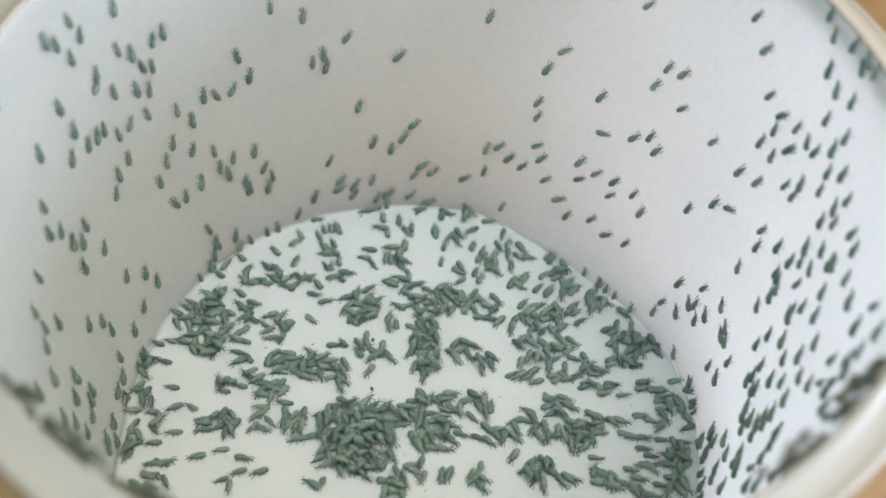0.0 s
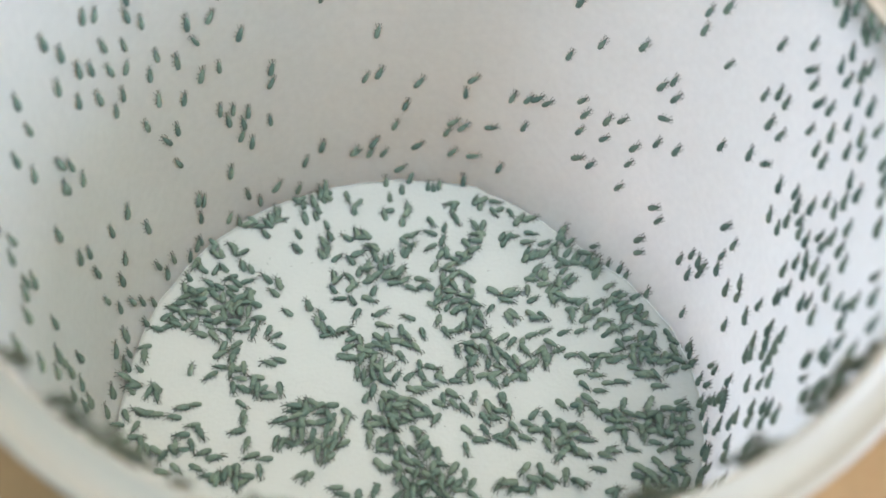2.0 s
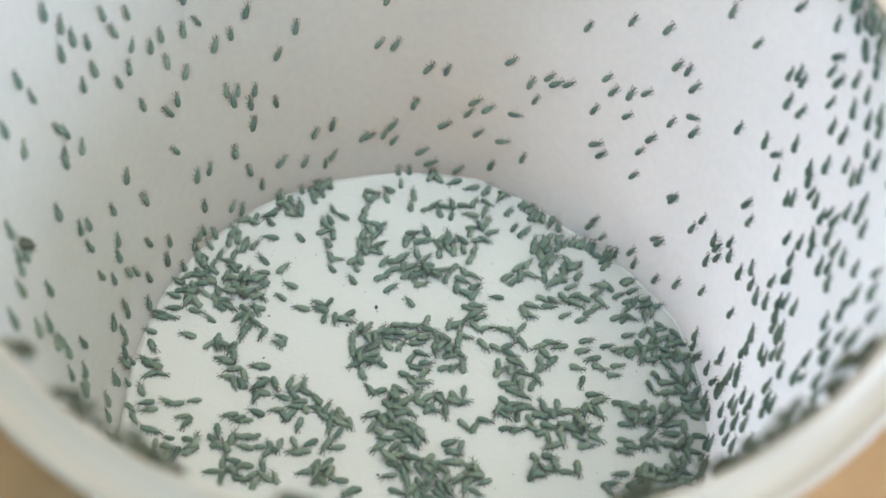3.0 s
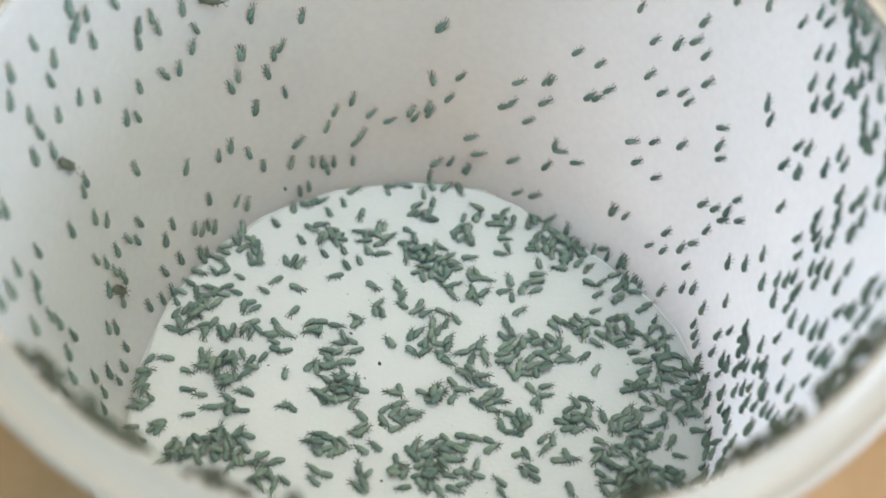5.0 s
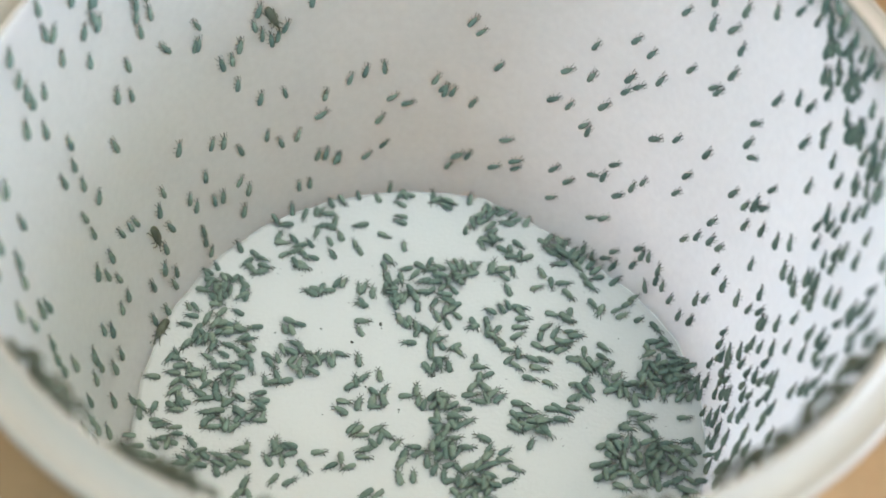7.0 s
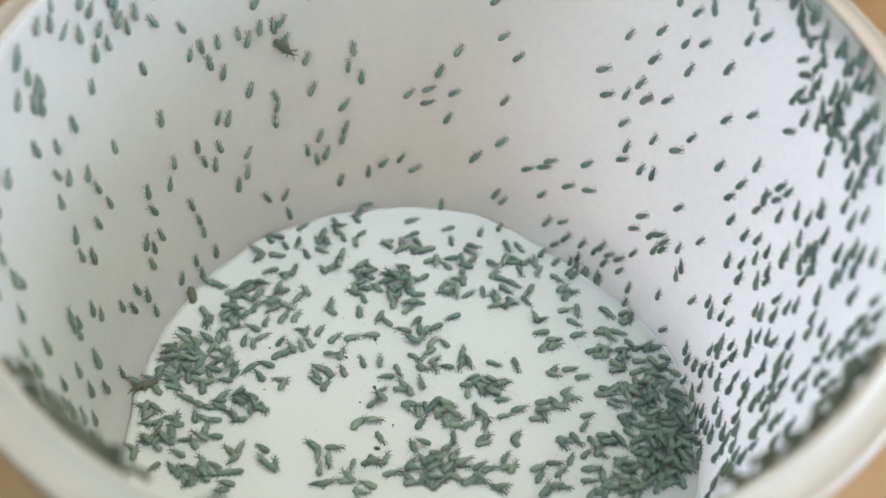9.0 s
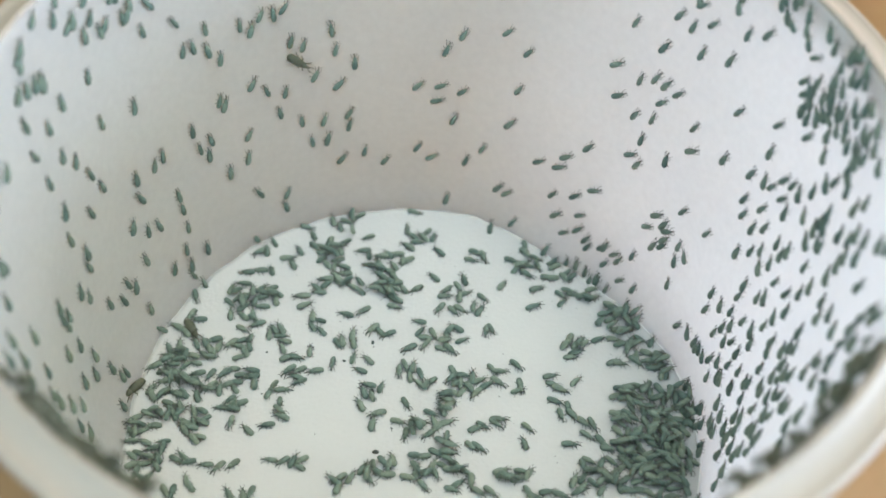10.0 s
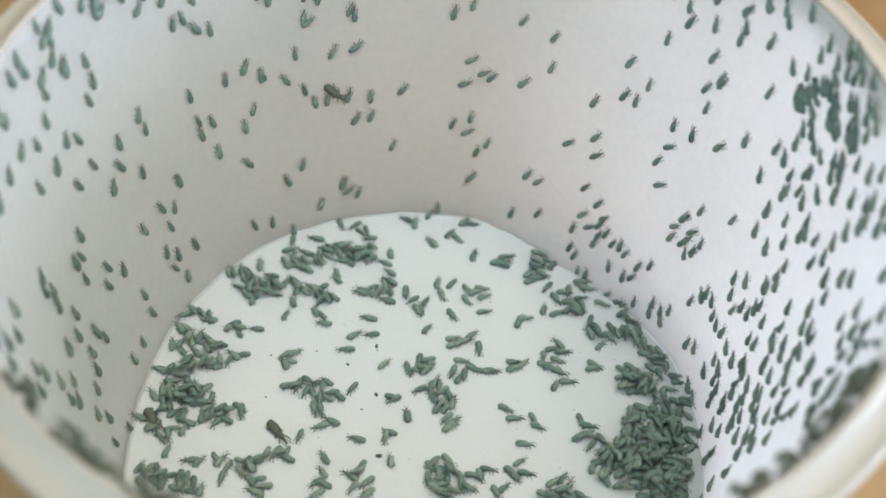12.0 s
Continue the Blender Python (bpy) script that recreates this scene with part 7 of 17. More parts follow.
    walk(climbers[396], [(0,disc(18.6,24.8,50)),(6.7,disc(30.5,20.9,33)),(8.3,wall(29.1,2.9,90)),(9,wall(29.8,5.4,85)),(10.5,wall(28.1,10.5,83)),(12,wall(29.4,15.9,76))])
    walk(climbers[397], [(0,disc(13,26.7,60)),(6.5,disc(27,24.6,40)),(8.3,wall(34.6,1,90)),(9.5,wall(34.9,1,90)),(11,wall(30.2,2.4,87)),(12,wall(30,3,72))])
    walk(climbers[398], [(0,disc(16,9.3,28)),(9,wall(23.9,2.6,121)),(10.5,wall(20.9,6.7,107)),(11,wall(21.1,7.4,98)),(12,wall(23,10.8,97))])
    walk(climbers[399], climb((0,21.1,11,95),(2,20.9,13.1,104),(3.2,20.2,17.1,108),(4.8,23.3,21.1,129),(6.5,20.1,27,123),(8.3,16.7,36.9,109),(9.5,16.8,39.3,120),(11.5,13.9,43,103),(12,14.6,44.1,94)))
    walk(climbers[400], [(0,disc(29.8,16.1,27)),(6,disc(33.8,16.7,26)),(6.5,wall(24.3,1.4,90)),(8.3,wall(17.2,11.7,80)),(9.5,wall(18.3,14.8,91)),(11,wall(16.4,18.8,91)),(12,wall(16.4,21.7,82))])
    walk(climbers[401], [(0,disc(22.7,8.6,21)),(6,wall(21.8,1.2,90)),(6.5,wall(20.6,2.9,90)),(8.3,wall(13.5,13.1,86)),(9,wall(13.3,15.1,90)),(11,wall(8.6,21.3,89)),(12,wall(7.5,24.5,83))])
    walk(climbers[402], climb((0,-3.4,4.8,83),(1.5,-2.2,7.5,95),(3.2,-0.2,13.9,76),(4.8,3.3,14,96),(5.5,4.1,16.1,98),(6.5,4.8,19.3,109),(8.3,2.8,27.9,100),(9,3.5,28.7,107),(10.5,1.4,33.3,105),(12,2.9,38.2,89)))
    walk(climbers[403], [(0,disc(26.6,5.7,13)),(5.5,disc(35.3,14.1,21)),(6,wall(21.5,1.3,90)),(6.5,wall(20.4,2.9,90)),(8.3,wall(13.3,13.1,103)),(11,wall(5.5,22,93)),(12,wall(4.6,23.9,75))])
    walk(climbers[404], climb((0,-5.8,3.4,51),(1.5,-4.7,6,64),(3.2,-2.8,12.2,44),(4.8,1.4,13,66),(6.5,2.8,18,77),(8.3,1.3,27.1,70),(9,1.7,27.1,81),(9.5,0.9,28.3,87),(11,-3,35.3,73),(12,-2.2,40.3,62)))
    walk(climbers[405], climb((0,-6.1,2.7,60),(1.5,-5.4,5.6,70),(3,-4.3,11.1,53),(4.8,0.5,14.4,70),(6,1.8,18.2,81),(6.5,2,19.7,83),(8.3,-0.1,28.8,80),(9,0,30.5,81),(10.5,-1.2,36.6,74),(11,-1,38.3,66),(12,1.2,40.9,57)))
    walk(climbers[406], climb((0,-16.4,2.7,43),(1,-15.4,4.8,55),(1.5,-15.1,6.9,56),(3.2,-12.5,15.5,48),(4.8,-8.3,18.9,67),(5.5,-7.9,20.6,69),(6.5,-7.9,24.6,72),(8.3,-8.4,34.9,54),(9.5,-6.4,37.5,75),(10.5,-7.3,41.2,69),(11,-7.3,42.2,56),(12,-5.2,43.6,45)))
    walk(climbers[407], [(0,disc(31.7,1.8,5)),(6.7,disc(37.3,8.2,13)),(8.3,wall(12.8,2.6,90)),(9,wall(14.5,3.7,86)),(10,wall(15.4,6.9,90)),(11,wall(17.2,10.4,86)),(12,wall(20.4,14.8,86))])
    walk(climbers[408], [(0,disc(23.7,6.6,16)),(6.5,disc(35.1,8.6,14)),(8.3,wall(10.6,3.7,90)),(9,wall(12.2,4.4,66)),(10.5,wall(13.8,9.1,68)),(12,wall(18.3,14.9,63))])
    walk(climbers[409], [(0,disc(32.7,7.9,14)),(6.5,disc(37.9,7.6,12)),(8.3,wall(8.4,5.5,90)),(9,wall(9.8,6.2,98)),(10,wall(9.4,8.9,104)),(11,wall(9.7,10.5,93)),(12,wall(12,13.9,92))])
    walk(climbers[410], [(0,disc(27.3,6.7,14)),(6.5,disc(37.8,8,12)),(8.3,wall(6.1,7.1,90)),(9,wall(7.5,8,59)),(10,wall(7.1,10.6,67)),(11,wall(7,11.9,51)),(12,wall(8.8,13.5,44))])
    walk(climbers[411], [(0,disc(23.9,7.5,18)),(6.5,disc(36.4,5.9,10)),(8.3,wall(5.6,3.6,90)),(9,wall(7.3,4.1,74)),(10,wall(7.4,6.6,80)),(12,wall(9.8,9.5,67))])
    walk(climbers[412], [(0,disc(18.9,-2.3,-3)),(6.5,disc(33.9,4.4,8)),(8.3,wall(11.7,1,90)),(9.5,wall(11.4,1.2,90)),(10.5,wall(8.8,2.6,66)),(12,wall(10.5,6,51))])
    walk(climbers[413], [(0,disc(33.5,-15.6,-22)),(4.8,wall(-17.2,1,90)),(5.5,wall(-16.7,2.3,90)),(6.5,wall(-16.4,5.4,80)),(8.3,wall(-17.8,13.3,54)),(9,wall(-15.7,14.2,62)),(10.5,wall(-12.8,20.6,76)),(12,wall(-10,25,72))])
    walk(climbers[414], [(0,disc(32.6,-11.6,-16)),(3.2,disc(36.3,-15,-19)),(4.8,wall(-17.2,5.7,90)),(5,wall(-17,6.6,45)),(6.5,wall(-16.8,11.4,53)),(8.3,wall(-18.5,20.5,20)),(9,wall(-16,21,29)),(10.5,wall(-14.2,24.7,39)),(12,wall(-10.1,28.2,33))])
    walk(climbers[415], [(0,disc(30.4,-10.9,-16)),(3.2,wall(-13.3,1,90)),(5,wall(-10.1,7.5,58)),(6.5,wall(-9.6,11.8,67)),(8.3,wall(-11.2,20.1,45)),(9,wall(-9.2,21.3,54)),(9.5,wall(-8.8,22.9,64)),(11,wall(-7.8,29.8,54)),(12,wall(-5,33.4,50))])
    walk(climbers[416], [(0,disc(36.5,-14,-18)),(1.5,wall(-16,1.8,90)),(3.2,wall(-14.1,9.1,55)),(4.8,wall(-10,13.7,70)),(5.5,wall(-9.3,15.5,74)),(6.5,wall(-9.4,19.1,79)),(8.3,wall(-10.2,29.3,52)),(9.5,wall(-9.1,30,74)),(11,wall(-7.7,36.4,66)),(12,wall(-4.8,39.5,61))])
    walk(climbers[417], [(0,disc(35.5,-8.7,-11)),(3.2,disc(36.2,-13.8,-18)),(4.8,wall(-18.8,2.5,90)),(6.5,wall(-18.4,8.2,70)),(8.3,wall(-19.8,16.6,48)),(9,wall(-18.6,17.3,58)),(10.5,wall(-17.6,23.5,61)),(12,wall(-14.6,26.9,49))])
    walk(climbers[418], [(0,disc(33,-18.3,-25)),(2,wall(-26.1,3.1,90)),(3,wall(-26.4,8,17)),(4.8,wall(-25.1,18.1,18)),(5.5,wall(-24.5,19.9,22)),(6.5,wall(-24.6,23.7,20)),(8.3,wall(-22,33.8,19)),(9,wall(-20.4,35.5,28)),(10.5,wall(-20.6,40.4,23)),(12,wall(-16.5,43.9,17))])
    walk(climbers[419], climb((0,187.5,3.1,139),(1,186.9,3.7,111),(2.5,189.1,10.5,139),(3,189.6,11.8,153),(4.8,186,10.9,104),(6.5,189,18.3,111),(8.5,191.2,28.2,115),(10.5,190.9,35.4,114),(12,192.8,42.3,109)))
    walk(climbers[420], climb((0,209.6,16.5,-198),(1.5,208.5,20,-219),(2.5,209.2,24,-190),(3,208.7,24.9,-185),(4.8,201.2,26,-237),(6,203.5,31.4,-233),(8.3,205.3,41,-219),(10.5,205.3,47.4,-234),(12,208.3,54.5,-231)))
    walk(climbers[421], [(0,disc(-42.5,-5.7,187)),(1.5,disc(-43.8,-6.4,187)),(3.2,wall(189.6,3.7,138)),(4.8,wall(188.6,5.6,115)),(6.5,wall(191,11.9,124)),(10,wall(193,28.2,125)),(12,wall(196.6,41.4,123))])
    walk(climbers[422], [(0,disc(-39.8,-5.7,187)),(4.8,disc(-43.8,-4.1,184)),(6.5,wall(184.1,3.2,113)),(8.5,wall(184.6,11,121)),(10,wall(182.9,13.8,119)),(10.5,wall(182.4,15.6,113)),(12,wall(183.1,23.3,106))])
    walk(climbers[423], [(0,disc(-33.8,11.2,158)),(8.3,wall(171.7,1,90)),(8.5,wall(172.6,2.3,90)),(9,wall(173,3.9,98)),(12,wall(173.1,15.5,95))])
    walk(climbers[424], [(0,disc(-30.2,13.4,152)),(8.3,disc(-43.6,2.6,175)),(8.5,disc(-43.6,2.9,174)),(9.5,wall(172.3,1.6,90)),(10,wall(172.1,3.5,91)),(12,wall(177.2,15.3,87))])
    walk(climbers[425], [(0,disc(33.8,-9.9,-13)),(3,disc(37.9,-10.1,-12)),(6.5,wall(-9.6,10.3,63)),(8.3,wall(-11.1,17.9,34)),(9,wall(-9,18.7,42)),(11,wall(-7,24.7,50)),(12,wall(-4.8,27.1,41))])
    walk(climbers[426], [(0,disc(30.7,-15.4,-23)),(3.2,wall(-19.3,1,90)),(4.8,wall(-15.3,7.5,90)),(5.5,wall(-14.8,9.7,45)),(6.5,wall(-14.9,13,51)),(8.3,wall(-16.4,21.9,26)),(9.5,wall(-13.7,24.7,42)),(11,wall(-11.7,29.6,37)),(12,wall(-8.8,32.2,34))])
    walk(climbers[427], [(0,disc(29.5,-16.9,-26)),(3,wall(-24.9,3,90)),(3.2,wall(-24.6,4.1,40)),(4.8,wall(-20.7,8.7,48)),(5.5,wall(-20.1,11.2,52)),(6.5,wall(-20.2,14.8,56)),(8.3,wall(-21.5,25.7,31)),(9,wall(-19.3,27.1,40)),(10.5,wall(-17.5,31.2,48)),(12,wall(-13.5,35.4,44))])
    walk(climbers[428], [(0,disc(23.7,-3,-4)),(6.7,disc(36.3,-1.7,-1)),(8.3,wall(-1.8,1.1,90)),(9.5,wall(0.4,1.1,90)),(10.5,wall(1,1.9,77)),(12,wall(4.2,5.1,77))])
    walk(climbers[429], [(0,disc(28.6,-19.2,-30)),(2,disc(31.8,-22.6,-31)),(3,wall(-31.7,3.6,40)),(5,wall(-29.7,12.9,-1)),(6,wall(-29.3,16.4,3)),(6.5,wall(-29.6,18.4,3)),(8.3,wall(-29.9,28.7,-13)),(9,wall(-28.1,30.1,-3)),(11,wall(-26.9,36.6,-2)),(12,wall(-24.6,39.2,-5))])
    walk(climbers[430], [(0,disc(29.7,-7.5,-11)),(5.5,wall(-11.3,2.7,55)),(6.5,wall(-10.8,5.7,62)),(8.3,wall(-11.6,13.2,31)),(9,wall(-9.8,13.5,40)),(10.5,wall(-8.4,16.1,50)),(12,wall(-5.6,19.3,46))])
    walk(climbers[431], [(0,disc(22.8,-2.2,-2)),(6.7,disc(36.9,5.5,9)),(8.3,wall(7.6,5,90)),(9,wall(9.9,5.3,52)),(11,wall(12.2,10,62)),(12,wall(14.3,13.2,61))])
    walk(climbers[432], climb((0,22.5,35.2,115),(1.5,20.7,38,108),(3.2,18.7,44.3,105),(5,16.4,49.3,97),(8.3,14.4,58.6,76),(10.5,15.1,58.6,74),(12,17.5,58.6,63)))
    walk(climbers[433], climb((0,6.3,29.1,66),(2,5.6,34.6,71),(5,8.5,46.7,69),(6.5,8.6,50.8,72),(8.3,8.2,58.8,51),(11,9.4,58.8,47),(12,11.1,58.8,40)))
    walk(climbers[434], climb((0,-2.9,27.8,63),(3.2,-0.5,39.7,64),(4.8,3.3,43.4,75),(5.5,3.7,45.3,75),(6.5,4.4,49.1,78),(8.3,4.7,57.9,60),(10.5,5.8,58.4,53),(12,9.3,59.0,39)))
    walk(climbers[435], climb((0,-33.1,4.5,7),(3,-33.1,20.3,-6),(4.8,-26,27.8,17),(6.5,-24.2,34.4,21),(8.3,-21.4,44.4,29),(10,-21.7,48.6,35),(12,-20.7,54.7,28)))
    walk(climbers[436], climb((0,-35.3,6.8,26),(2.5,-34.8,20,16),(3,-34,22.3,16),(4.8,-26.8,31.5,35),(6.5,-23.7,39.2,46),(8.3,-21.6,49.2,49),(10.5,-21.9,54.8,55),(12,-20.8,61.6,46)))
    walk(climbers[437], climb((0,-43.2,6.8,6),(3.2,-40.1,23.6,0),(4.8,-33.2,31.8,16),(5.5,-32.5,33.9,17),(6.5,-30.5,38.4,23),(8.3,-27.6,48.4,28),(10.5,-27.9,54.4,36),(12,-26.8,59.8,27)))
    walk(climbers[438], [(0,disc(28.9,-17.6,-27)),(3,wall(-27.9,3.3,90)),(3.2,wall(-27.6,4.5,40)),(5,wall(-25.9,12.3,31)),(6,wall(-25.9,16,34)),(8.3,wall(-26.6,28.5,15)),(9,wall(-24.8,29.9,24)),(11,wall(-23.2,36.2,25)),(12,wall(-20.3,38.7,24))])
    walk(climbers[439], [(0,disc(31.5,-19.6,-28)),(3,wall(-29.5,7,29)),(4.8,wall(-28.1,17,30)),(5.5,wall(-27.3,18.9,34)),(6.5,wall(-27.5,22.8,35)),(8.3,wall(-26.2,32.8,31)),(9.5,wall(-25.6,35.8,45)),(11,wall(-26.1,41.6,40)),(12,wall(-25.2,44.8,37))])
    walk(climbers[440], [(0,disc(29.5,-20.5,-31)),(2,disc(31,-25.2,-35)),(3,wall(-35.6,4.5,40)),(4.8,wall(-33,14.2,10)),(6,wall(-31.7,17.7,21)),(8.3,wall(-32.2,29.8,5)),(9,wall(-30.7,31.4,10)),(11,wall(-28.8,37.2,15)),(12,wall(-26.5,39.7,13))])
    walk(climbers[441], [(0,disc(25.8,-8.1,-14)),(6,disc(37.6,-9.8,-12)),(8.3,wall(-11.5,8.7,40)),(9,wall(-10.1,8.7,19)),(11,wall(-8.3,11.1,29)),(12,wall(-6.2,13.8,33))])
    walk(climbers[442], [(0,disc(27.7,-13.7,-22)),(6,disc(36.7,-12.5,-16)),(6.5,disc(37.8,-12.6,-16)),(8.3,wall(-17.3,8.9,40)),(9.5,wall(-14,11,51)),(12,wall(-9.6,18.8,59))])
    walk(climbers[443], [(0,disc(29.1,-9.9,-15)),(4.8,disc(36.2,-14.9,-19)),(6.5,wall(-19.1,4.7,55)),(8.3,wall(-20.2,12.5,26)),(9.5,wall(-17.2,14.6,45)),(12,wall(-13.3,22.7,48))])
    walk(climbers[444], [(0,disc(32.5,6.7,12)),(5,disc(38.6,-5.3,-6)),(6,wall(-8.5,1.4,90)),(6.5,wall(-8.8,2.3,62)),(8.3,wall(-8.3,8.9,32)),(9,wall(-7,8.8,40)),(10.5,wall(-6.4,10.1,49)),(12,wall(-3.5,13.3,53))])
    walk(climbers[445], [(0,disc(26,-14.8,-25)),(5.5,wall(-13.5,1,90)),(6.5,wall(-12.8,3.9,74)),(8.3,wall(-13.8,11.7,40)),(9.5,wall(-11.1,12.7,60)),(12,wall(-7.3,18.1,61))])
    walk(climbers[446], [(0,disc(32.8,-5,-6)),(6.7,disc(36.1,-14.8,-19)),(8.3,wall(-20.9,5.1,90)),(8.5,wall(-20.1,5.3,40)),(9.5,wall(-17.7,6.5,50)),(12,wall(-13.5,13.7,62))])
    walk(climbers[447], [(0,disc(21.2,-9.2,-18)),(6.5,disc(35.8,-13.8,-18)),(8.3,wall(-19.3,6.6,90)),(8.5,wall(-18.5,6.9,40)),(9.5,wall(-16.3,8.7,25)),(12,wall(-12.2,16.1,36))])
    walk(climbers[448], [(0,disc(24.8,-9.9,-17)),(6.5,disc(35.8,-7.6,-9)),(8.3,wall(-7.5,1.3,90)),(9,wall(-5.9,1,17)),(10.5,wall(-4.2,1.6,41)),(12,wall(-0.8,4.8,43))])
    walk(climbers[449], [(0,disc(-32.9,18.5,147)),(6.7,wall(157.7,1.2,90)),(8.3,wall(156.4,4.6,90)),(9.5,wall(157.8,9.5,116)),(11,wall(158.3,13.9,109)),(12,wall(160.3,17.5,106))])
    walk(climbers[450], climb((0,183.2,2.5,159),(2,181.4,2.6,150),(4.8,180.4,5.7,120),(6.5,182.6,11.8,138),(8.5,179.5,21.9,127),(10.5,179.5,28.4,124),(12,180.8,35.4,123)))
    walk(climbers[451], [(0,disc(-40.8,-0.5,179)),(3.2,wall(180.3,1,90)),(4.8,wall(180.2,3,90)),(6.5,wall(182.1,8.7,110)),(8.3,wall(179.2,16.7,98)),(9.5,wall(179.5,21.4,101)),(11,wall(179.2,25.9,96)),(12,wall(180,30,94))])
    walk(climbers[452], [(0,disc(-25.1,3.4,168)),(8.3,disc(-43.5,4,173)),(10,wall(172.9,6.2,90)),(12,wall(173.5,16.6,88))])
    walk(climbers[453], [(0,disc(-30.8,3.6,170)),(8.3,disc(-40.6,4.8,171)),(10.5,wall(171.1,5.2,96)),(12,wall(171.7,13,94))])
    walk(climbers[454], [(0,disc(-33.1,-7.7,192)),(6.7,wall(180.8,1,90)),(8.3,wall(180.1,4.4,90)),(10,wall(178.5,10.7,105)),(12,wall(178.9,21,100))])
    walk(climbers[455], [(0,disc(-21.6,2,171)),(8.3,disc(-35.8,14,155)),(9.5,disc(-40.9,15.2,157)),(12,wall(156.9,5.2,77))])
    walk(climbers[456], [(0,disc(-22.5,7.6,156)),(8.3,disc(-33.6,9.7,160)),(9,disc(-36.4,10.2,161)),(10.5,disc(-40.6,11.7,161)),(12,wall(162.9,3.5,92))])
    walk(climbers[457], [(0,disc(-24.8,1,174)),(8.3,disc(-34,6.2,167)),(10.5,disc(-40.9,8.1,166)),(12,wall(167.3,3.6,90))])
    walk(climbers[458], [(0,disc(-39.5,-9.1,193)),(2,disc(-43.6,-9.6,192)),(3,wall(193.4,2.7,90)),(3.2,wall(193.6,3.2,136)),(4.8,wall(192.2,4.1,105)),(6.7,wall(194.9,12.5,115)),(8.5,wall(195.9,20.6,117)),(10.5,wall(195.8,28.3,114)),(12,wall(197.1,34.9,113))])
    walk(climbers[459], [(0,disc(-40.5,-13.2,198)),(3.2,wall(192.9,1,90)),(4.8,wall(191.6,2.4,90)),(6.5,wall(194.1,8.7,142)),(8.5,wall(195.2,17.8,145)),(11,wall(194.5,27.1,140)),(12,wall(195.3,31.4,137))])
    walk(climbers[460], [(0,disc(-42.1,-13.4,198)),(1.5,wall(198.7,2.1,90)),(2,wall(199.5,4.2,129)),(2.5,wall(200.3,6.1,165)),(3,wall(200.4,6.9,174)),(4.8,wall(197.5,7.8,124)),(6,wall(199.6,13.4,132)),(10.5,wall(201.8,32.5,134)),(12,wall(203.5,39.3,132))])
    walk(climbers[461], [(0,disc(-39,-11.1,196)),(3,wall(198,2,90)),(3.2,wall(197.7,2.2,140)),(4.8,wall(195.1,2.9,126)),(6.7,wall(198.3,11.7,137)),(8.5,wall(199.3,19.6,142)),(10.5,wall(198.9,27,138)),(12,wall(200.2,33.7,134))])
    walk(climbers[462], [(0,disc(-37.1,-3.8,185)),(4.8,disc(-43.7,-7.3,189)),(6.5,wall(190.9,3.8,131)),(8.5,wall(192.2,12.5,136)),(11,wall(190.9,21.5,132)),(12,wall(191.4,24.8,128))])
    walk(climbers[463], [(0,disc(-29.8,-6.5,192)),(6.5,disc(-43.7,-7.4,189)),(8.3,wall(189.3,5.6,90)),(8.5,wall(189,6.7,137)),(12,wall(187.1,20,128))])
    walk(climbers[464], [(0,disc(-23.9,-9.9,203)),(8.3,disc(-41.4,-0.3,179)),(10,wall(177.7,2,90)),(12,wall(178.2,12.3,103))])
    walk(climbers[465], [(0,disc(-23.3,4.3,165)),(8.3,disc(-41,-3.1,183)),(10,disc(-43.8,-1.6,181)),(12,wall(181.1,10.8,112))])
    walk(climbers[466], [(0,disc(-29.1,-11.4,202)),(6.7,wall(191.5,1,90)),(9.5,wall(192.4,12,121)),(12,wall(191.1,20.3,112))])
    walk(climbers[467], [(0,disc(-32.9,-2.1,182)),(6.7,disc(-43.1,-8.8,191)),(8.3,wall(192.5,2.9,90)),(9,wall(191.4,5.7,159)),(11,wall(189.2,13,148)),(12,wall(189,17.2,144))])
    walk(climbers[468], [(0,disc(-33.2,-1.4,181)),(8.3,disc(-40.4,-6.1,188)),(10,disc(-43.8,-4.7,185)),(12,wall(184.9,8.8,124))])
    walk(climbers[469], [(0,disc(-21.3,8.8,151)),(8.3,disc(-35.8,-3.2,184)),(10,disc(-40.8,-2,181)),(12,wall(182.3,4.9,94))])
    walk(climbers[470], [(0,disc(-15.1,-3.6,192)),(3,disc(-19.2,-3.5,188)),(8.3,disc(-29.9,-1.9,182)),(10.5,disc(-38.2,-1.4,180)),(12,wall(181.3,1,90))])
    walk(climbers[471], [(0,disc(-21.1,1.9,171)),(8.3,disc(-34.5,-5.7,188)),(10,disc(-38.9,-4.7,186)),(12,wall(186.2,2.9,90))])
    walk(climbers[472], [(0,disc(-26.8,-10,201)),(6.5,disc(-42.2,-14.6,199)),(8.3,wall(200,6,90)),(8.5,wall(200,7.2,140)),(12,wall(198.8,20.2,145))])
    walk(climbers[473], [(0,disc(-18.5,11.4,141)),(8.3,disc(-33.8,23.1,142)),(10.5,wall(142.7,1.7,90)),(12,wall(145.4,4.7,101))])
    walk(climbers[474], [(0,disc(-28.1,17.2,144)),(8.3,wall(142.3,1,90)),(10.5,wall(143.4,6.6,106)),(12,wall(146.3,10,94))])
    walk(climbers[475], [(0,disc(-21.7,26,124)),(8.3,disc(-26,33,124)),(9,disc(-27.7,34,125)),(12,wall(127.2,5.7,79))])
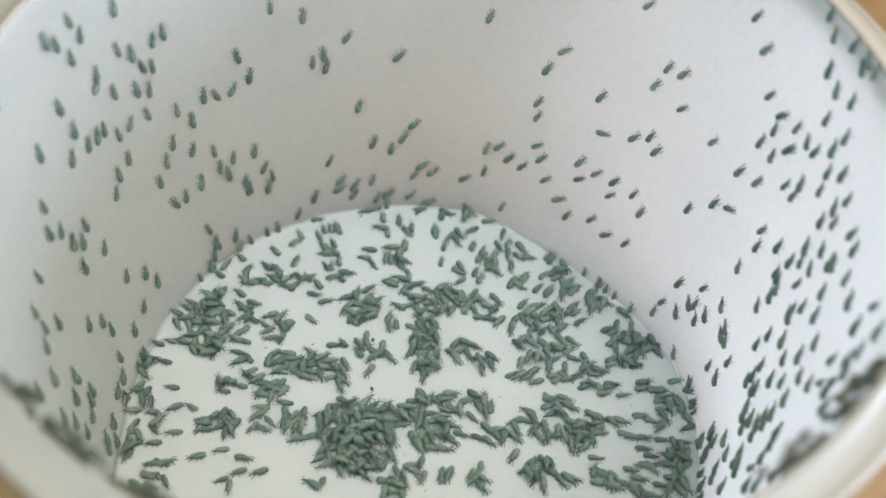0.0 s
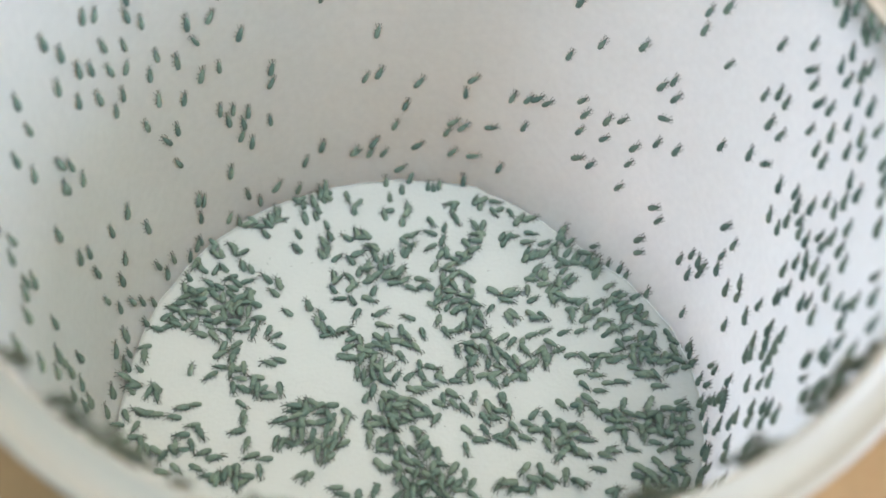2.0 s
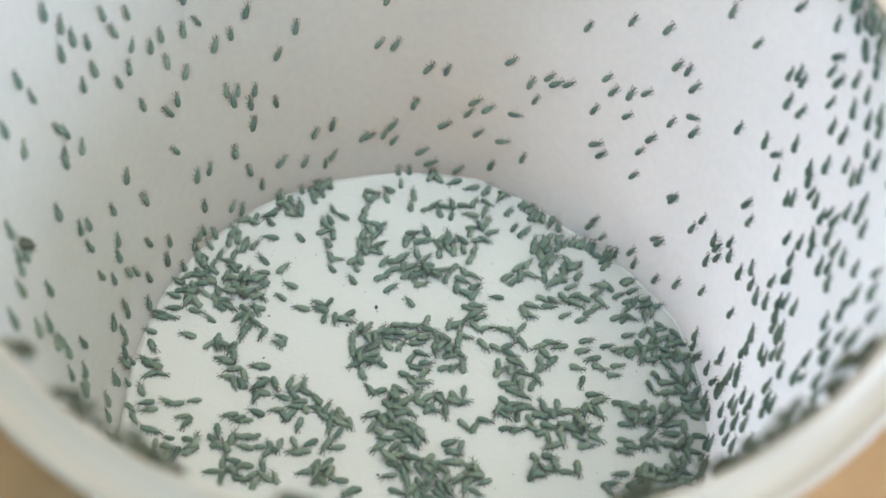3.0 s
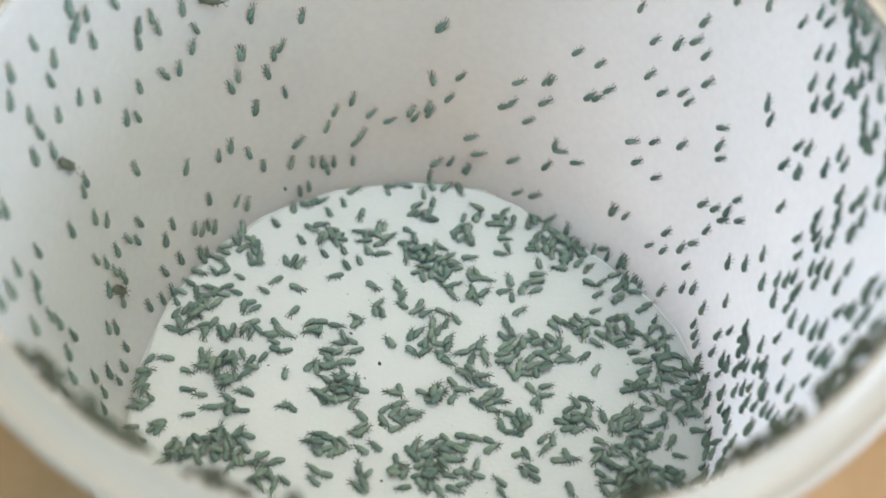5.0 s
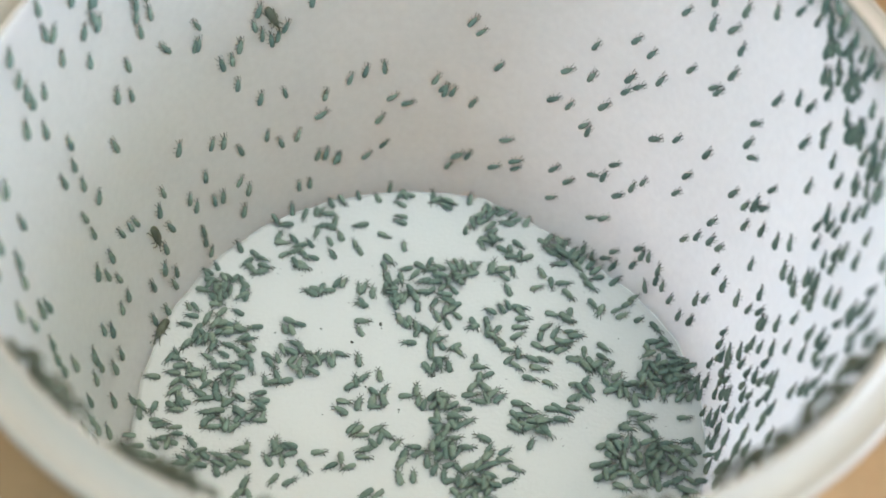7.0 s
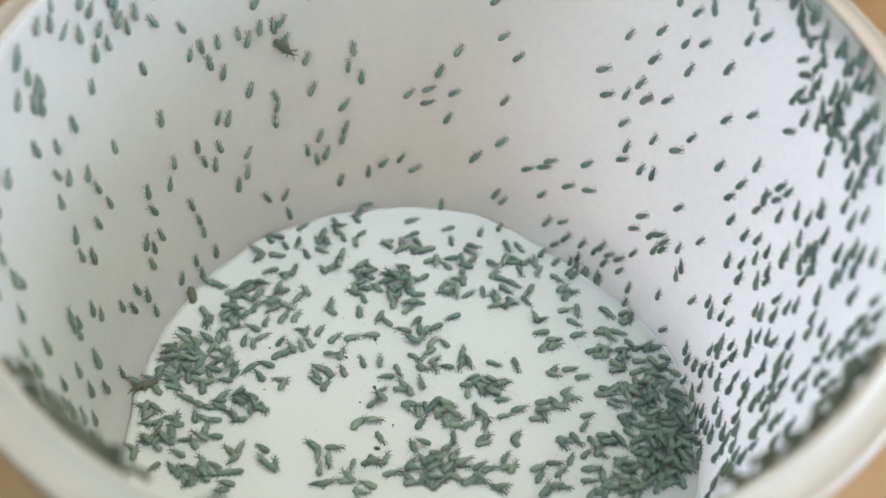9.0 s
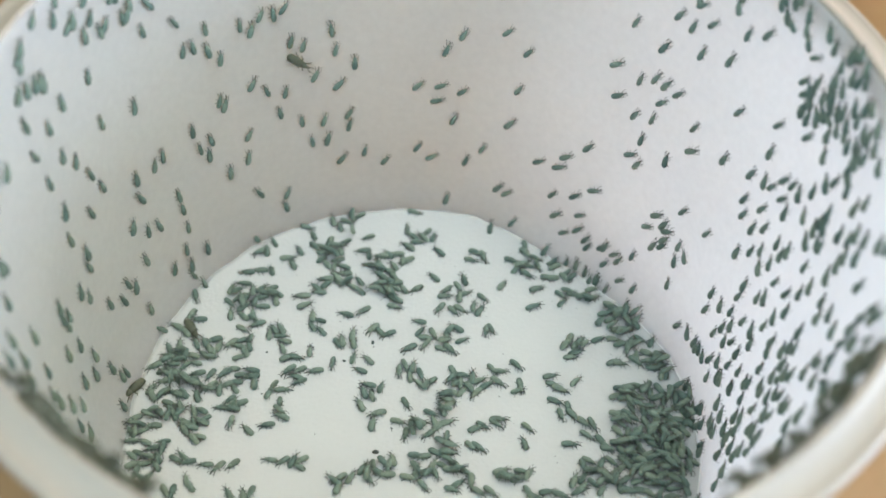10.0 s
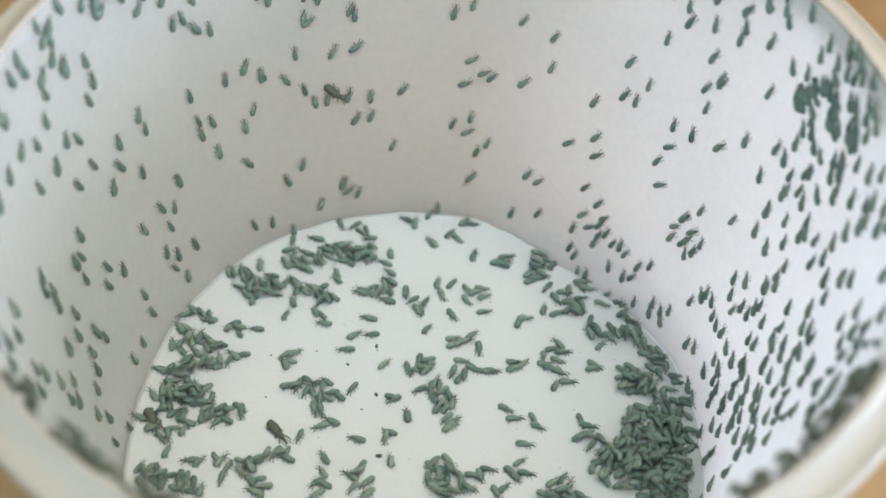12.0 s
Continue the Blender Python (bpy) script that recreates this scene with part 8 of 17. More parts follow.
    walk(climbers[476], [(0,disc(-13.5,13.2,126)),(8.3,disc(-23.7,32,122)),(9.5,disc(-25.8,33.5,123)),(11,wall(122.9,1.7,90)),(12,wall(123.1,4.6,97))])
    walk(climbers[477], [(0,disc(-11,11.5,121)),(8.3,disc(-20,30.1,118)),(9,disc(-21.3,31.1,119)),(11,disc(-22.4,34.4,118)),(12,wall(118.5,1.3,90))])
    walk(climbers[478], [(0,disc(-5.5,17.2,97)),(8.3,disc(-19.4,32.9,115)),(10,disc(-19.9,35.9,114)),(12,wall(111.8,4.8,114))])
    walk(climbers[479], [(0,disc(-18.4,24.6,120)),(8.3,disc(-16.5,34.7,110)),(9.5,disc(-16.9,37.8,109)),(12,wall(106.7,8.1,113))])
    walk(climbers[480], [(0,disc(-4.4,24.3,92)),(8.3,disc(-15.1,33.1,109)),(9.5,disc(-15.6,36.4,108)),(12,wall(105.5,6.5,145))])
    walk(climbers[481], [(0,disc(-12,17.5,115)),(8.3,disc(-13.3,31.9,107)),(12,wall(103.5,5.6,112))])
    walk(climbers[482], [(0,disc(-17.9,32.3,114)),(6.7,wall(120.1,1,90)),(11,wall(118.4,8.5,76)),(12,wall(118.6,11.7,72))])
    walk(climbers[483], [(0,disc(-3.9,26.8,91)),(8.3,disc(-6,32.3,95)),(9.5,disc(-5,36.1,93)),(12,wall(85.7,2,90))])
    walk(climbers[484], [(0,disc(-4.8,33.4,92)),(8.3,wall(85.8,1,90)),(12,wall(79.5,9,126))])
    walk(climbers[485], [(0,disc(1.4,23.9,79)),(9,disc(7.6,37,74)),(11,wall(69.8,2.1,90)),(12,wall(69.3,4,105))])
    walk(climbers[486], [(0,disc(1.3,30.2,82)),(9,disc(10.8,38.2,70)),(10.5,wall(66.1,3.3,126)),(12,wall(63.6,5.4,114))])
    walk(climbers[487], [(0,disc(-5.4,29.6,94)),(6.5,disc(3,40,81)),(8.3,wall(74,4.2,90)),(9.5,wall(72.8,6.6,128)),(12,wall(67.7,12.2,118))])
    walk(climbers[488], [(0,disc(5.4,20.8,68)),(6.7,disc(7.1,38.4,75)),(8.3,wall(72.1,3.2,90)),(9.5,wall(70.9,5.8,137)),(12,wall(65.2,11.5,131))])
    walk(climbers[489], [(0,disc(7.7,26.9,69)),(6.7,disc(13.7,35.9,65)),(8.3,wall(61.1,2.7,90)),(9.5,wall(59.9,5.1,129)),(10.5,wall(56.9,7.3,133)),(12,wall(54,9.2,128))])
    walk(climbers[490], [(0,disc(21.9,20.8,41)),(8.5,disc(17.9,32.9,58)),(9.5,disc(18,32.8,58)),(11,wall(55.3,4.1,109)),(12,wall(55.2,5.7,101))])
    walk(climbers[491], [(0,disc(19.2,11.5,29)),(6.7,disc(20.2,30.9,54)),(8.3,wall(56.6,1.4,90)),(9,wall(56.8,2,130)),(10.5,wall(54.5,5.4,141)),(12,wall(51.9,7.5,137))])
    walk(climbers[492], [(0,disc(17,25.3,52)),(6.7,disc(20.1,31,54)),(8.3,wall(51.1,2.9,90)),(9.5,wall(51,4.2,118)),(11,wall(48.2,6.8,115)),(12,wall(47.6,8.3,108))])
    walk(climbers[493], [(0,disc(6.9,28.2,71)),(8.3,disc(20.2,30.9,54)),(9.5,disc(20.1,31,54)),(12,wall(54,3.1,105))])
    walk(climbers[494], [(0,disc(22,26.8,48)),(6.7,wall(49.8,1,90)),(8.3,wall(46.6,4.9,90)),(9,wall(46.8,5,107)),(11,wall(43.9,6.9,104)),(12,wall(43.6,7.9,96))])
    walk(climbers[495], [(0,disc(21,8,20)),(6.5,disc(25.6,24.3,41)),(8.3,wall(47.3,1,90)),(9.5,wall(47.2,1.2,90)),(11,wall(44.4,2.3,89)),(12,wall(43.9,3.7,78))])
    walk(climbers[496], [(0,disc(7.4,31.2,72)),(8.3,disc(22.2,29.1,50)),(10.5,disc(22.4,28.9,50)),(12,wall(49.6,1,90))])
    walk(climbers[497], [(0,disc(12.8,26.1,59)),(8.3,disc(22.9,28.4,49)),(10.5,disc(23.3,28.1,48)),(12,wall(47.4,1.3,90))])
    walk(climbers[498], [(0,disc(18.7,24.3,49)),(4.8,wall(42.8,1.4,90)),(6.7,wall(41.4,1.6,95)),(8.3,wall(40,7.6,126)),(9.5,wall(39.3,7.7,103)),(12,wall(35.5,8.9,97))])
    walk(climbers[499], [(0,disc(13.5,19.2,50)),(6.7,disc(24.2,27.2,46)),(8.3,wall(43.5,1.3,90)),(9.5,wall(43.4,1.3,97)),(12,wall(37.4,1.1,134))])
    walk(climbers[500], [(0,disc(19.6,17.3,39)),(8.3,disc(30.7,20.3,32)),(9,disc(30.7,20.7,33)),(11,wall(28.6,3.8,92)),(12,wall(28.1,4.2,73))])
    walk(climbers[501], [(0,disc(12.5,8.4,31)),(9,disc(30.9,18.8,30)),(10,disc(32.4,18.6,29)),(11,wall(26.8,3.2,95)),(12,wall(26.6,5.5,84))])
    walk(climbers[502], [(0,disc(28.2,10.9,21)),(8.5,disc(30.1,18.7,31)),(9.5,disc(31.7,19.5,31)),(10.5,wall(28.4,1.7,90)),(11.5,wall(26.6,3.1,74)),(12,wall(26.8,3.4,63))])
    walk(climbers[503], [(0,disc(18.9,25.3,50)),(4.8,wall(44.7,1.8,90)),(5,wall(44.7,1.9,140)),(6.5,wall(43.5,2.3,130)),(8.5,wall(41.9,10.9,136)),(9,wall(41.6,11.9,141)),(10.5,wall(36.5,15.6,144)),(12,wall(34.1,18.4,134))])
    walk(climbers[504], [(0,disc(22.8,25.2,45)),(4.8,wall(39.7,2.1,90)),(6.5,wall(39.1,4.3,128)),(8.3,wall(36,12.8,128)),(9.5,wall(35.1,15.3,139)),(10.5,wall(32.3,17.4,139)),(12,wall(30,20.1,129))])
    walk(climbers[505], [(0,disc(25.7,25.1,42)),(3,disc(27,24.6,40)),(4.8,wall(39.4,1.6,90)),(6.5,wall(38.6,2.4,103)),(8.3,wall(34.1,10.7,114)),(10,wall(33.6,13.4,121)),(12,wall(31,17.1,120))])
    walk(climbers[506], [(0,disc(23,20.7,40)),(4.8,wall(38.3,1.9,90)),(6.5,wall(36.9,4,78)),(8.3,wall(30.8,13.9,89)),(9.5,wall(30.3,15.5,95)),(12,wall(27.1,19.8,89))])
    walk(climbers[507], [(0,disc(18.4,4.3,14)),(6.7,disc(33.9,11.4,19)),(8.3,wall(15.8,3,90)),(9.5,wall(17.6,5.1,62)),(11,wall(19,9.8,57)),(12,wall(21.1,13.5,57))])
    walk(climbers[508], [(0,disc(25.6,-1.5,-1)),(6.7,disc(35.8,7.8,13)),(8.3,wall(11.2,3.6,90)),(9.5,wall(13.4,5.4,86)),(12,wall(16.3,13.5,83))])
    walk(climbers[509], [(0,disc(27.2,-10.4,-17)),(8.5,disc(33.6,8.4,14)),(9.5,disc(34.9,9.7,16)),(12,wall(18.4,5,92))])
    walk(climbers[510], [(0,disc(24.7,-5.8,-9)),(8.3,disc(36.4,5.8,10)),(9,disc(36.2,7.5,12)),(12,wall(16.2,6,70))])
    walk(climbers[511], climb((0,-11.6,6.4,46),(3,-6.5,5.7,47),(6,-3.4,5.2,86),(9,-5.1,14.9,79),(12,-3.5,15.1,44)))
    walk(climbers[512], climb((0,-50.3,22.6,58),(3,-19.7,24.4,24),(6,-5,18.5,104),(9,-6.4,30.3,76),(12,-8.8,35.4,90)))
    walk(climbers[513], climb((0,-22.6,24.8,24),(3,-18.5,21.4,23),(6,-16.9,21.4,63),(9,-16.4,32.9,57),(12,-14.1,35.6,68)))
    walk(climbers[514], climb((0,-50.9,11.2,22),(3,-13.1,11.1,46),(6,6.6,7.9,71),(9,4.6,14.8,87),(12,2.9,16.6,82)))
    walk(climbers[515], climb((0,-14.9,15.2,25),(3,-9.6,10.4,39),(6,-7.1,6.7,62),(9,-9.2,18.7,84),(12,-10.7,18.5,120)))
    walk(climbers[516], climb((0,-51.5,17.7,67),(3,-37.7,10.6,26),(6,-16.8,11.1,88),(9,-18.8,20.9,80),(12,-18.5,24.1,62)))
    walk(climbers[517], climb((0,-5.2,5.3,77),(3,-1.6,8.4,60),(6,3.9,8.5,83),(9,2.1,18.8,76),(12,3,20.6,83)))
    walk(climbers[518], climb((0,-52.1,10.1,27),(3,-21.3,10.8,49),(6,-1.8,10.6,84),(9,-9,21.5,100),(12,-7,20.2,51)))
    walk(climbers[519], climb((0,-10.1,17.7,51),(3,0.2,17.1,42),(6,2.4,14.2,73),(9,-2.5,25.8,102),(12,-1.2,25.3,38)))
    walk(climbers[520], climb((0,-22.3,21.5,101),(3,-22.6,18.5,39),(6,-16.5,17.8,87),(9,-19.6,29.1,81),(12,-19.2,32.1,77)))
    walk(climbers[521], climb((0,-14.5,22.3,52),(3,-7.3,19.9,49),(6,-7.2,13.5,99),(9,-9.9,24.7,87),(12,-13.2,28.7,100)))
    walk(climbers[522], climb((0,-53.3,11.9,43),(3,-31.2,7.9,56),(6,-10.2,4.6,52),(9,-9.9,13.3,74),(12,-9.4,12.5,48)))
    walk(climbers[523], climb((0,-14,18.8,38),(3,-12.8,16.1,25),(6,-9.2,12.3,72),(9,-12.1,22.5,58),(12,-5.9,23.4,41)))
    walk(climbers[524], climb((0,-53.9,13.1,96),(3,-34.6,9.5,122),(6,-17.3,8.6,55),(9,-15.5,20.1,61),(12,-13.8,18.5,31)))
    walk(climbers[525], climb((0,-6.5,16.5,44),(3,-0.9,15.1,39),(6,-1.3,12.7,100),(9,-7.2,27.5,68),(12,-7.4,31.4,75)))
    walk(climbers[526], climb((0,-54.5,17.8,41),(3,-33.1,15.6,41),(6,-13.6,11.6,72),(9,-15.8,23.2,98),(12,-16.3,25.9,92)))
    walk(climbers[527], climb((0,-20.4,28.2,55),(3,-17.1,22.2,24),(6,-12.5,20.5,53),(9,-12.7,28.4,88),(12,-14.7,33.6,71)))
    walk(climbers[528], climb((0,-55.1,20.6,51),(3,-27.9,21.5,32),(6,-11.1,16.6,93),(9,-13.5,26.5,82),(12,-18,29,102)))
    walk(climbers[529], climb((0,-14.4,25,38),(3,-6.1,24,23),(6,-7.1,18,96),(9,-9.1,26.3,86),(12,-8.4,29.3,60)))
    walk(climbers[530], climb((0,-55.7,13.5,58),(3,-18.3,11.8,26),(6,2,11.7,90),(9,-4.3,21,94),(12,-2.6,21.7,47)))
    walk(climbers[531], climb((0,-17,1.4,43),(3,-15.7,1.2,26),(6,-8,0.6,36),(9,-4.8,4.6,67),(12,-3.5,6.5,62)))
    walk(climbers[532], climb((0,-19.9,0.8,35),(3,-17.4,1.3,48),(6,-9.1,0.4,22),(9,-5.2,0.9,52),(12,-6.4,2.4,77)))
    walk(climbers[533], climb((0,10.7,2.1,41),(3,11.5,2.2,83),(6,8.8,3.4,91),(9,5.6,11.9,97),(12,1.1,13.4,103)))
    walk(climbers[534], climb((0,-12.5,2.3,66),(3,-11.7,3,52),(6,-4.8,1.5,48),(9,0.2,7.1,59),(12,-0.2,8.3,95)))
    walk(climbers[535], climb((0,-2.6,1.8,55),(3,-2.3,1.6,60),(6,0.2,0.6,65),(9,-0.1,3,81),(12,0.2,1.5,59)))
    walk(climbers[536], climb((0,10.7,2.3,86),(3,3.7,6.4,118),(6,3.1,5.6,92),(9,0.6,14.3,87),(12,0.8,15.9,73)))
    walk(climbers[537], climb((0,-24.8,2,53),(3,-22.4,2.1,56),(6,-23.8,1.5,71),(9,-16.9,12.4,65),(12,-13.8,13.8,59)))
    walk(climbers[538], climb((0,-24,1.1,38),(3,-21.4,1.6,30),(6,-22.3,0.7,54),(9,-18.4,1,34),(12,-13.4,4.4,47)))
    walk(climbers[539], climb((0,-19,2.2,61),(3,-17.1,2.4,56),(6,-14.7,1.6,50),(9,-10.3,6.5,77),(12,-14.9,10,87)))
    walk(climbers[540], climb((0,-20.3,2.4,52),(3,-20,2.3,55),(6,-16.3,3.2,86),(9,-18.4,17.3,91),(12,-16,18.7,62)))
    walk(climbers[541], climb((0,-22.4,0.8,46),(3,-20,2.1,38),(6,-21.1,0.9,42),(9,-17.3,0.6,50),(12,-14.7,0.7,42)))
    walk(climbers[542], climb((0,6.1,1.3,102),(3,-1.3,1.5,126),(6,4.4,1.5,54),(9,3.7,1.7,82),(12,4.7,6.8,87)))
    walk(climbers[543], climb((0,-9.5,1.5,90),(3,-10.3,1.4,30),(6,-2.6,0.2,39),(9,-3.3,1.2,102),(12,-6.3,4.2,85)))
    walk(climbers[544], climb((0,10.3,1.2,97),(3,9,2.2,114),(6,8,1.6,121),(9,7.6,2.1,30),(12,11.1,1.8,34)))
    walk(climbers[545], climb((0,6.9,1.8,113),(3,-0.5,1.6,66),(6,6.8,1.7,51),(9,4.2,1.3,35),(12,8.4,1.5,46)))
    walk(climbers[546], climb((0,-6.2,2.2,45),(3,-4.4,2.1,31),(6,1.6,2.7,59),(9,-0,12.3,66),(12,0.3,11.8,83)))
    walk(climbers[547], climb((0,9.4,1.8,119),(3,1.2,4.2,106),(6,5.8,2.3,82),(9,4,9,67),(12,7.3,9.9,39)))
    walk(climbers[548], climb((0,-18.9,2.4,46),(3,-15.6,1.8,22),(6,-7.2,2.1,69),(9,-9.1,10.2,69),(12,-5.4,10.1,56)))
    walk(climbers[549], climb((0,-15.9,2.4,44),(3,-15.4,2.1,51),(6,-5.7,1.9,58),(9,-7.3,13.3,78),(12,-5.2,11.5,30)))
    walk(climbers[550], climb((0,-2.7,2.3,58),(3,-2.1,6.1,81),(6,-0.4,5.5,93),(9,-3.1,16.6,83),(12,-2.2,16.8,35)))
    walk(climbers[551], climb((0,-24.1,47.1,46),(3,-21.9,43.2,67),(6,-23.7,46.5,99),(9,-26.3,50,91),(12,-27.4,50.8,82)))
    walk(climbers[552], climb((0,-27.9,44.4,57),(3,-27.5,40.5,23),(6,-22,41.6,83),(9,-27,47,114),(12,-32.2,50.8,102)))
    walk(climbers[553], climb((0,-16.5,51.3,105),(3,-17.1,50.2,102),(6,-17.2,49.9,104),(9,-18.4,52.9,97),(12,-23.1,51.8,118)))
    walk(climbers[554], climb((0,-16.6,47.2,57),(3,-16.2,43.3,105),(6,-17.8,45.1,80),(9,-19,47.8,84),(12,-17.4,47.2,41)))
    walk(climbers[555], climb((0,-31,57.1,32),(3,-25.7,52.2,52),(6,-22.5,50.2,41),(9,-22.5,54.8,79),(12,-26.2,55.8,126)))
    walk(climbers[556], climb((0,-19.9,39.5,114),(3,-21.4,33.4,102),(6,-22.5,36.2,73),(9,-25.7,43.8,93),(12,-25.3,42.9,75)))
    walk(climbers[557], climb((0,-37.4,57.8,63),(3,-35.3,57.6,55),(6,-27.6,54.6,59),(9,-34.1,57.3,85),(12,-32.3,58,60)))
    walk(climbers[558], climb((0,-22.7,49.8,38),(3,-16.6,45.4,47),(6,-20.9,46,84),(9,-23.1,49.5,74),(12,-22.7,48.6,64)))
    walk(climbers[559], climb((0,-33.9,57.2,119),(3,-37.5,52.6,35),(6,-30.9,51.7,75),(9,-34,55.5,59),(12,-30.5,53.8,56)))
    walk(climbers[560], climb((0,-30.8,51.9,57),(3,-26.6,48.8,25),(6,-22.6,48.8,82),(9,-24.5,53.9,104),(12,-28.1,52.7,112)))
    walk(climbers[561], climb((0,-35.7,53.1,38),(3,-30.7,49.1,41),(6,-28,53.2,90),(9,-29.6,56.3,100),(12,-31.1,57.9,94)))
    walk(climbers[562], climb((0,-23,54,42),(3,-20.2,50.1,29),(6,-18.6,48.6,54),(9,-19.2,50.2,98),(12,-19.3,50.7,87)))
    walk(climbers[563], climb((0,-22.9,43.7,103),(3,-23.6,40.6,40),(6,-19,36.8,78),(9,-22,42.2,115),(12,-24.9,40.3,114)))
    walk(climbers[564], climb((0,-23.7,42.7,47),(3,-18.7,38.3,50),(6,-14.2,37,36),(9,-16.5,38.7,112),(12,-19.6,39,106)))
    walk(climbers[565], climb((0,-21.8,46.7,50),(3,-16.8,41.9,33),(6,-14.6,40.9,107),(9,-19.2,45.5,105),(12,-19.5,45,91)))
    walk(climbers[566], climb((0,-31.8,47.6,92),(3,-32.1,43.3,44),(6,-27.2,41.5,40),(9,-28.9,44.4,45),(12,-24,45.1,40)))
    walk(climbers[567], climb((0,-29.6,49.1,109),(3,-35.9,44.5,88),(6,-29.9,48.5,65),(9,-35,53.2,75),(12,-31.6,53.3,59)))
    walk(climbers[568], climb((0,-17.7,41.7,91),(3,-18.2,33.5,59),(6,-16.5,36.4,67),(9,-18.9,42.9,75),(12,-20.1,42.4,113)))
    walk(crawlers[0], crawl((-10.1,41.2,-155),(-9,41),(-14.8,39,-98),(-11.1,37.8,-16),(-4.1,37.2,38),(-5.6,41.6,120),(-7.4,41.5,38),(-3,38),(-3.2,41.7,-16),(-1.4,41.7,66)))
    walk(crawlers[1], crawl((9,39.3,4),(11,35),(10.7,35.5,-66),(8.2,36.2,-35),(10.7,36.5,47),(10.4,38.3,129),(5.4,39.5,181),(1,37),(-0.9,37.1,234),(3.2,37.1,316)))
    walk(crawlers[2], crawl((5.4,40.8,260),(8,38),(8.7,37.7,226),(5.9,39.3,193),(6.1,37.2,147),(6.9,38.1,206),(0.9,32.9,214),(-2,33),(-1.5,36,132),(4.5,40.2,50)))
    walk(crawlers[3], crawl((-2.3,41.5,-129),(-3,41),(-1.6,32.6,-79),(1.2,35,-12),(3.3,32.7,42),(7.2,35.9,23),(5,35.5,105),(1,35),(0.2,36,73),(5.5,40.1,-9)))
    walk(crawlers[4], crawl((-11.5,40.9,208),(-17,37),(-17.4,39.2,158),(-20.3,38.2,210),(-21.6,37.1,223),(-25,33.8,180),(-26.7,34.8,182),(-26,35),(-27.4,32.4,100),(-24.8,33.1,18)))
    walk(crawlers[5], crawl((-10.5,32.3,173),(-14,35),(-13.8,35,129),(-10.5,36.4,47),(-3.6,35.4,32),(1.3,41.3,7),(-0.6,33.2,-75),(-4,35),(-2.4,35,7),(2,37.3,55)))
    walk(crawlers[6], crawl((-19.8,38.4,16),(-21,36),(-18.6,38.3,73),(-19.6,38.5,98,1),(-20,37.5,39),(-20.5,36.8,53),(-18,39.1,25),(-16,37),(-14.6,39.3,-19),(-13,37.7,-42)))
    walk(crawlers[7], crawl((1.9,41,-26),(-2,40),(3.5,34.8,-72),(2.9,40.5,-154),(3.1,41.2,-72),(8.4,39.1,-69),(6.2,36.1,-47),(6,32),(7.3,32.9,-20),(10.7,31.7,5)))
    walk(crawlers[8], crawl((-17.7,31.1,-180),(-18,34),(-20.2,37.4,-151),(-24.1,35.3,-69),(-19.8,32.4,13),(-21.3,35.9,93),(-19.5,38.5,66),(-24,36),(-21.2,37.8,-16),(-24.1,35.7,-98)))
    walk(crawlers[9], crawl((6.3,37.2,-145),(10,33),(8.8,31.9,-102),(7.9,34.2,-108),(10.1,33.5,-27),(9.4,35.8,-109),(5.3,30.5,-154),(7,31),(8.5,32,-72),(11.4,32.8,10)))
    walk(crawlers[10], crawl((2.6,35.6,237),(0,33),(-0.6,30,191),(0.4,33.7,109),(-1.4,34.4,162),(-5.6,35.7,165),(-8.3,33.2,122),(-8,34),(-11.3,32.8,183),(-14.2,32.4,132)))
    walk(crawlers[11], crawl((-11.2,30.5,172),(-13,34),(-12.6,29.8,132),(-11.8,34,62),(-4.7,35.5,40),(-6.2,39.5,122),(-7.8,36,204),(-8,34),(-10.6,35.8,201),(-10.8,36.3,191)))
    walk(crawlers[12], crawl((4.1,36.5,-61),(5,34),(3.8,33.4,-86),(4.5,35.3,-4),(8.7,33.5,-3),(9.4,33,-65),(3.7,29.4,-147),(2,32),(1.3,32.8,-229),(6.3,32.7,-286)))
    walk(crawlers[13], crawl((-4.6,36.6,-51),(-7,33),(-7.2,34,-133),(-8,38.4,-215),(-5.9,41.6,-201),(-6.7,41.6,-119),(-8.7,41.4,-130),(-15,40),(-13.5,40.5,-93,1),(-16.5,39.6,-67)))
    walk(crawlers[14], crawl((10.2,30.2,273),(12,28),(9.1,29.2,191),(5.7,33.3,164),(4.6,32.2,82),(8.1,32.4,0),(2.6,28.9,-71),(-1,31),(-4,30.8,-153),(-0.4,35.3,-235)))
    walk(crawlers[15], crawl((-15.4,29.6,-263),(-15,28),(-13.3,28.3,-221),(-15.3,32.2,-215),(-13.3,31,-189),(-19.7,34,-182),(-19.8,33.4,-119),(-24,34),(-19.5,33.5,-46),(-23.7,31.9,-99)))
    walk(crawlers[16], crawl((-16.5,28.5,-266),(-16,30),(-16.7,28,-222),(-18.4,30.9,-248),(-17.6,31.3,-194),(-20.7,32.4,-125),(-19.4,32.1,-43),(-19,32),(-18,32.2,9),(-19.4,32.6,91)))
    walk(crawlers[17], crawl((-33.7,28,64),(-31,31),(-29.8,31.8,50),(-30.3,30.8,-32),(-30.4,28.2,-81),(-26.8,29.1,1),(-25.7,32.5,-12),(-27,30),(-23.9,30.9,10),(-23.1,30.4,62)))
    walk(crawlers[18], crawl((15.6,31.8,-11),(20,28),(19.1,28,1),(17.4,33,83),(17.5,33.4,72),(17.9,32.2,-10),(12.9,29.9,-92),(15,29),(16.1,30.2,-10),(19.2,31,52)))
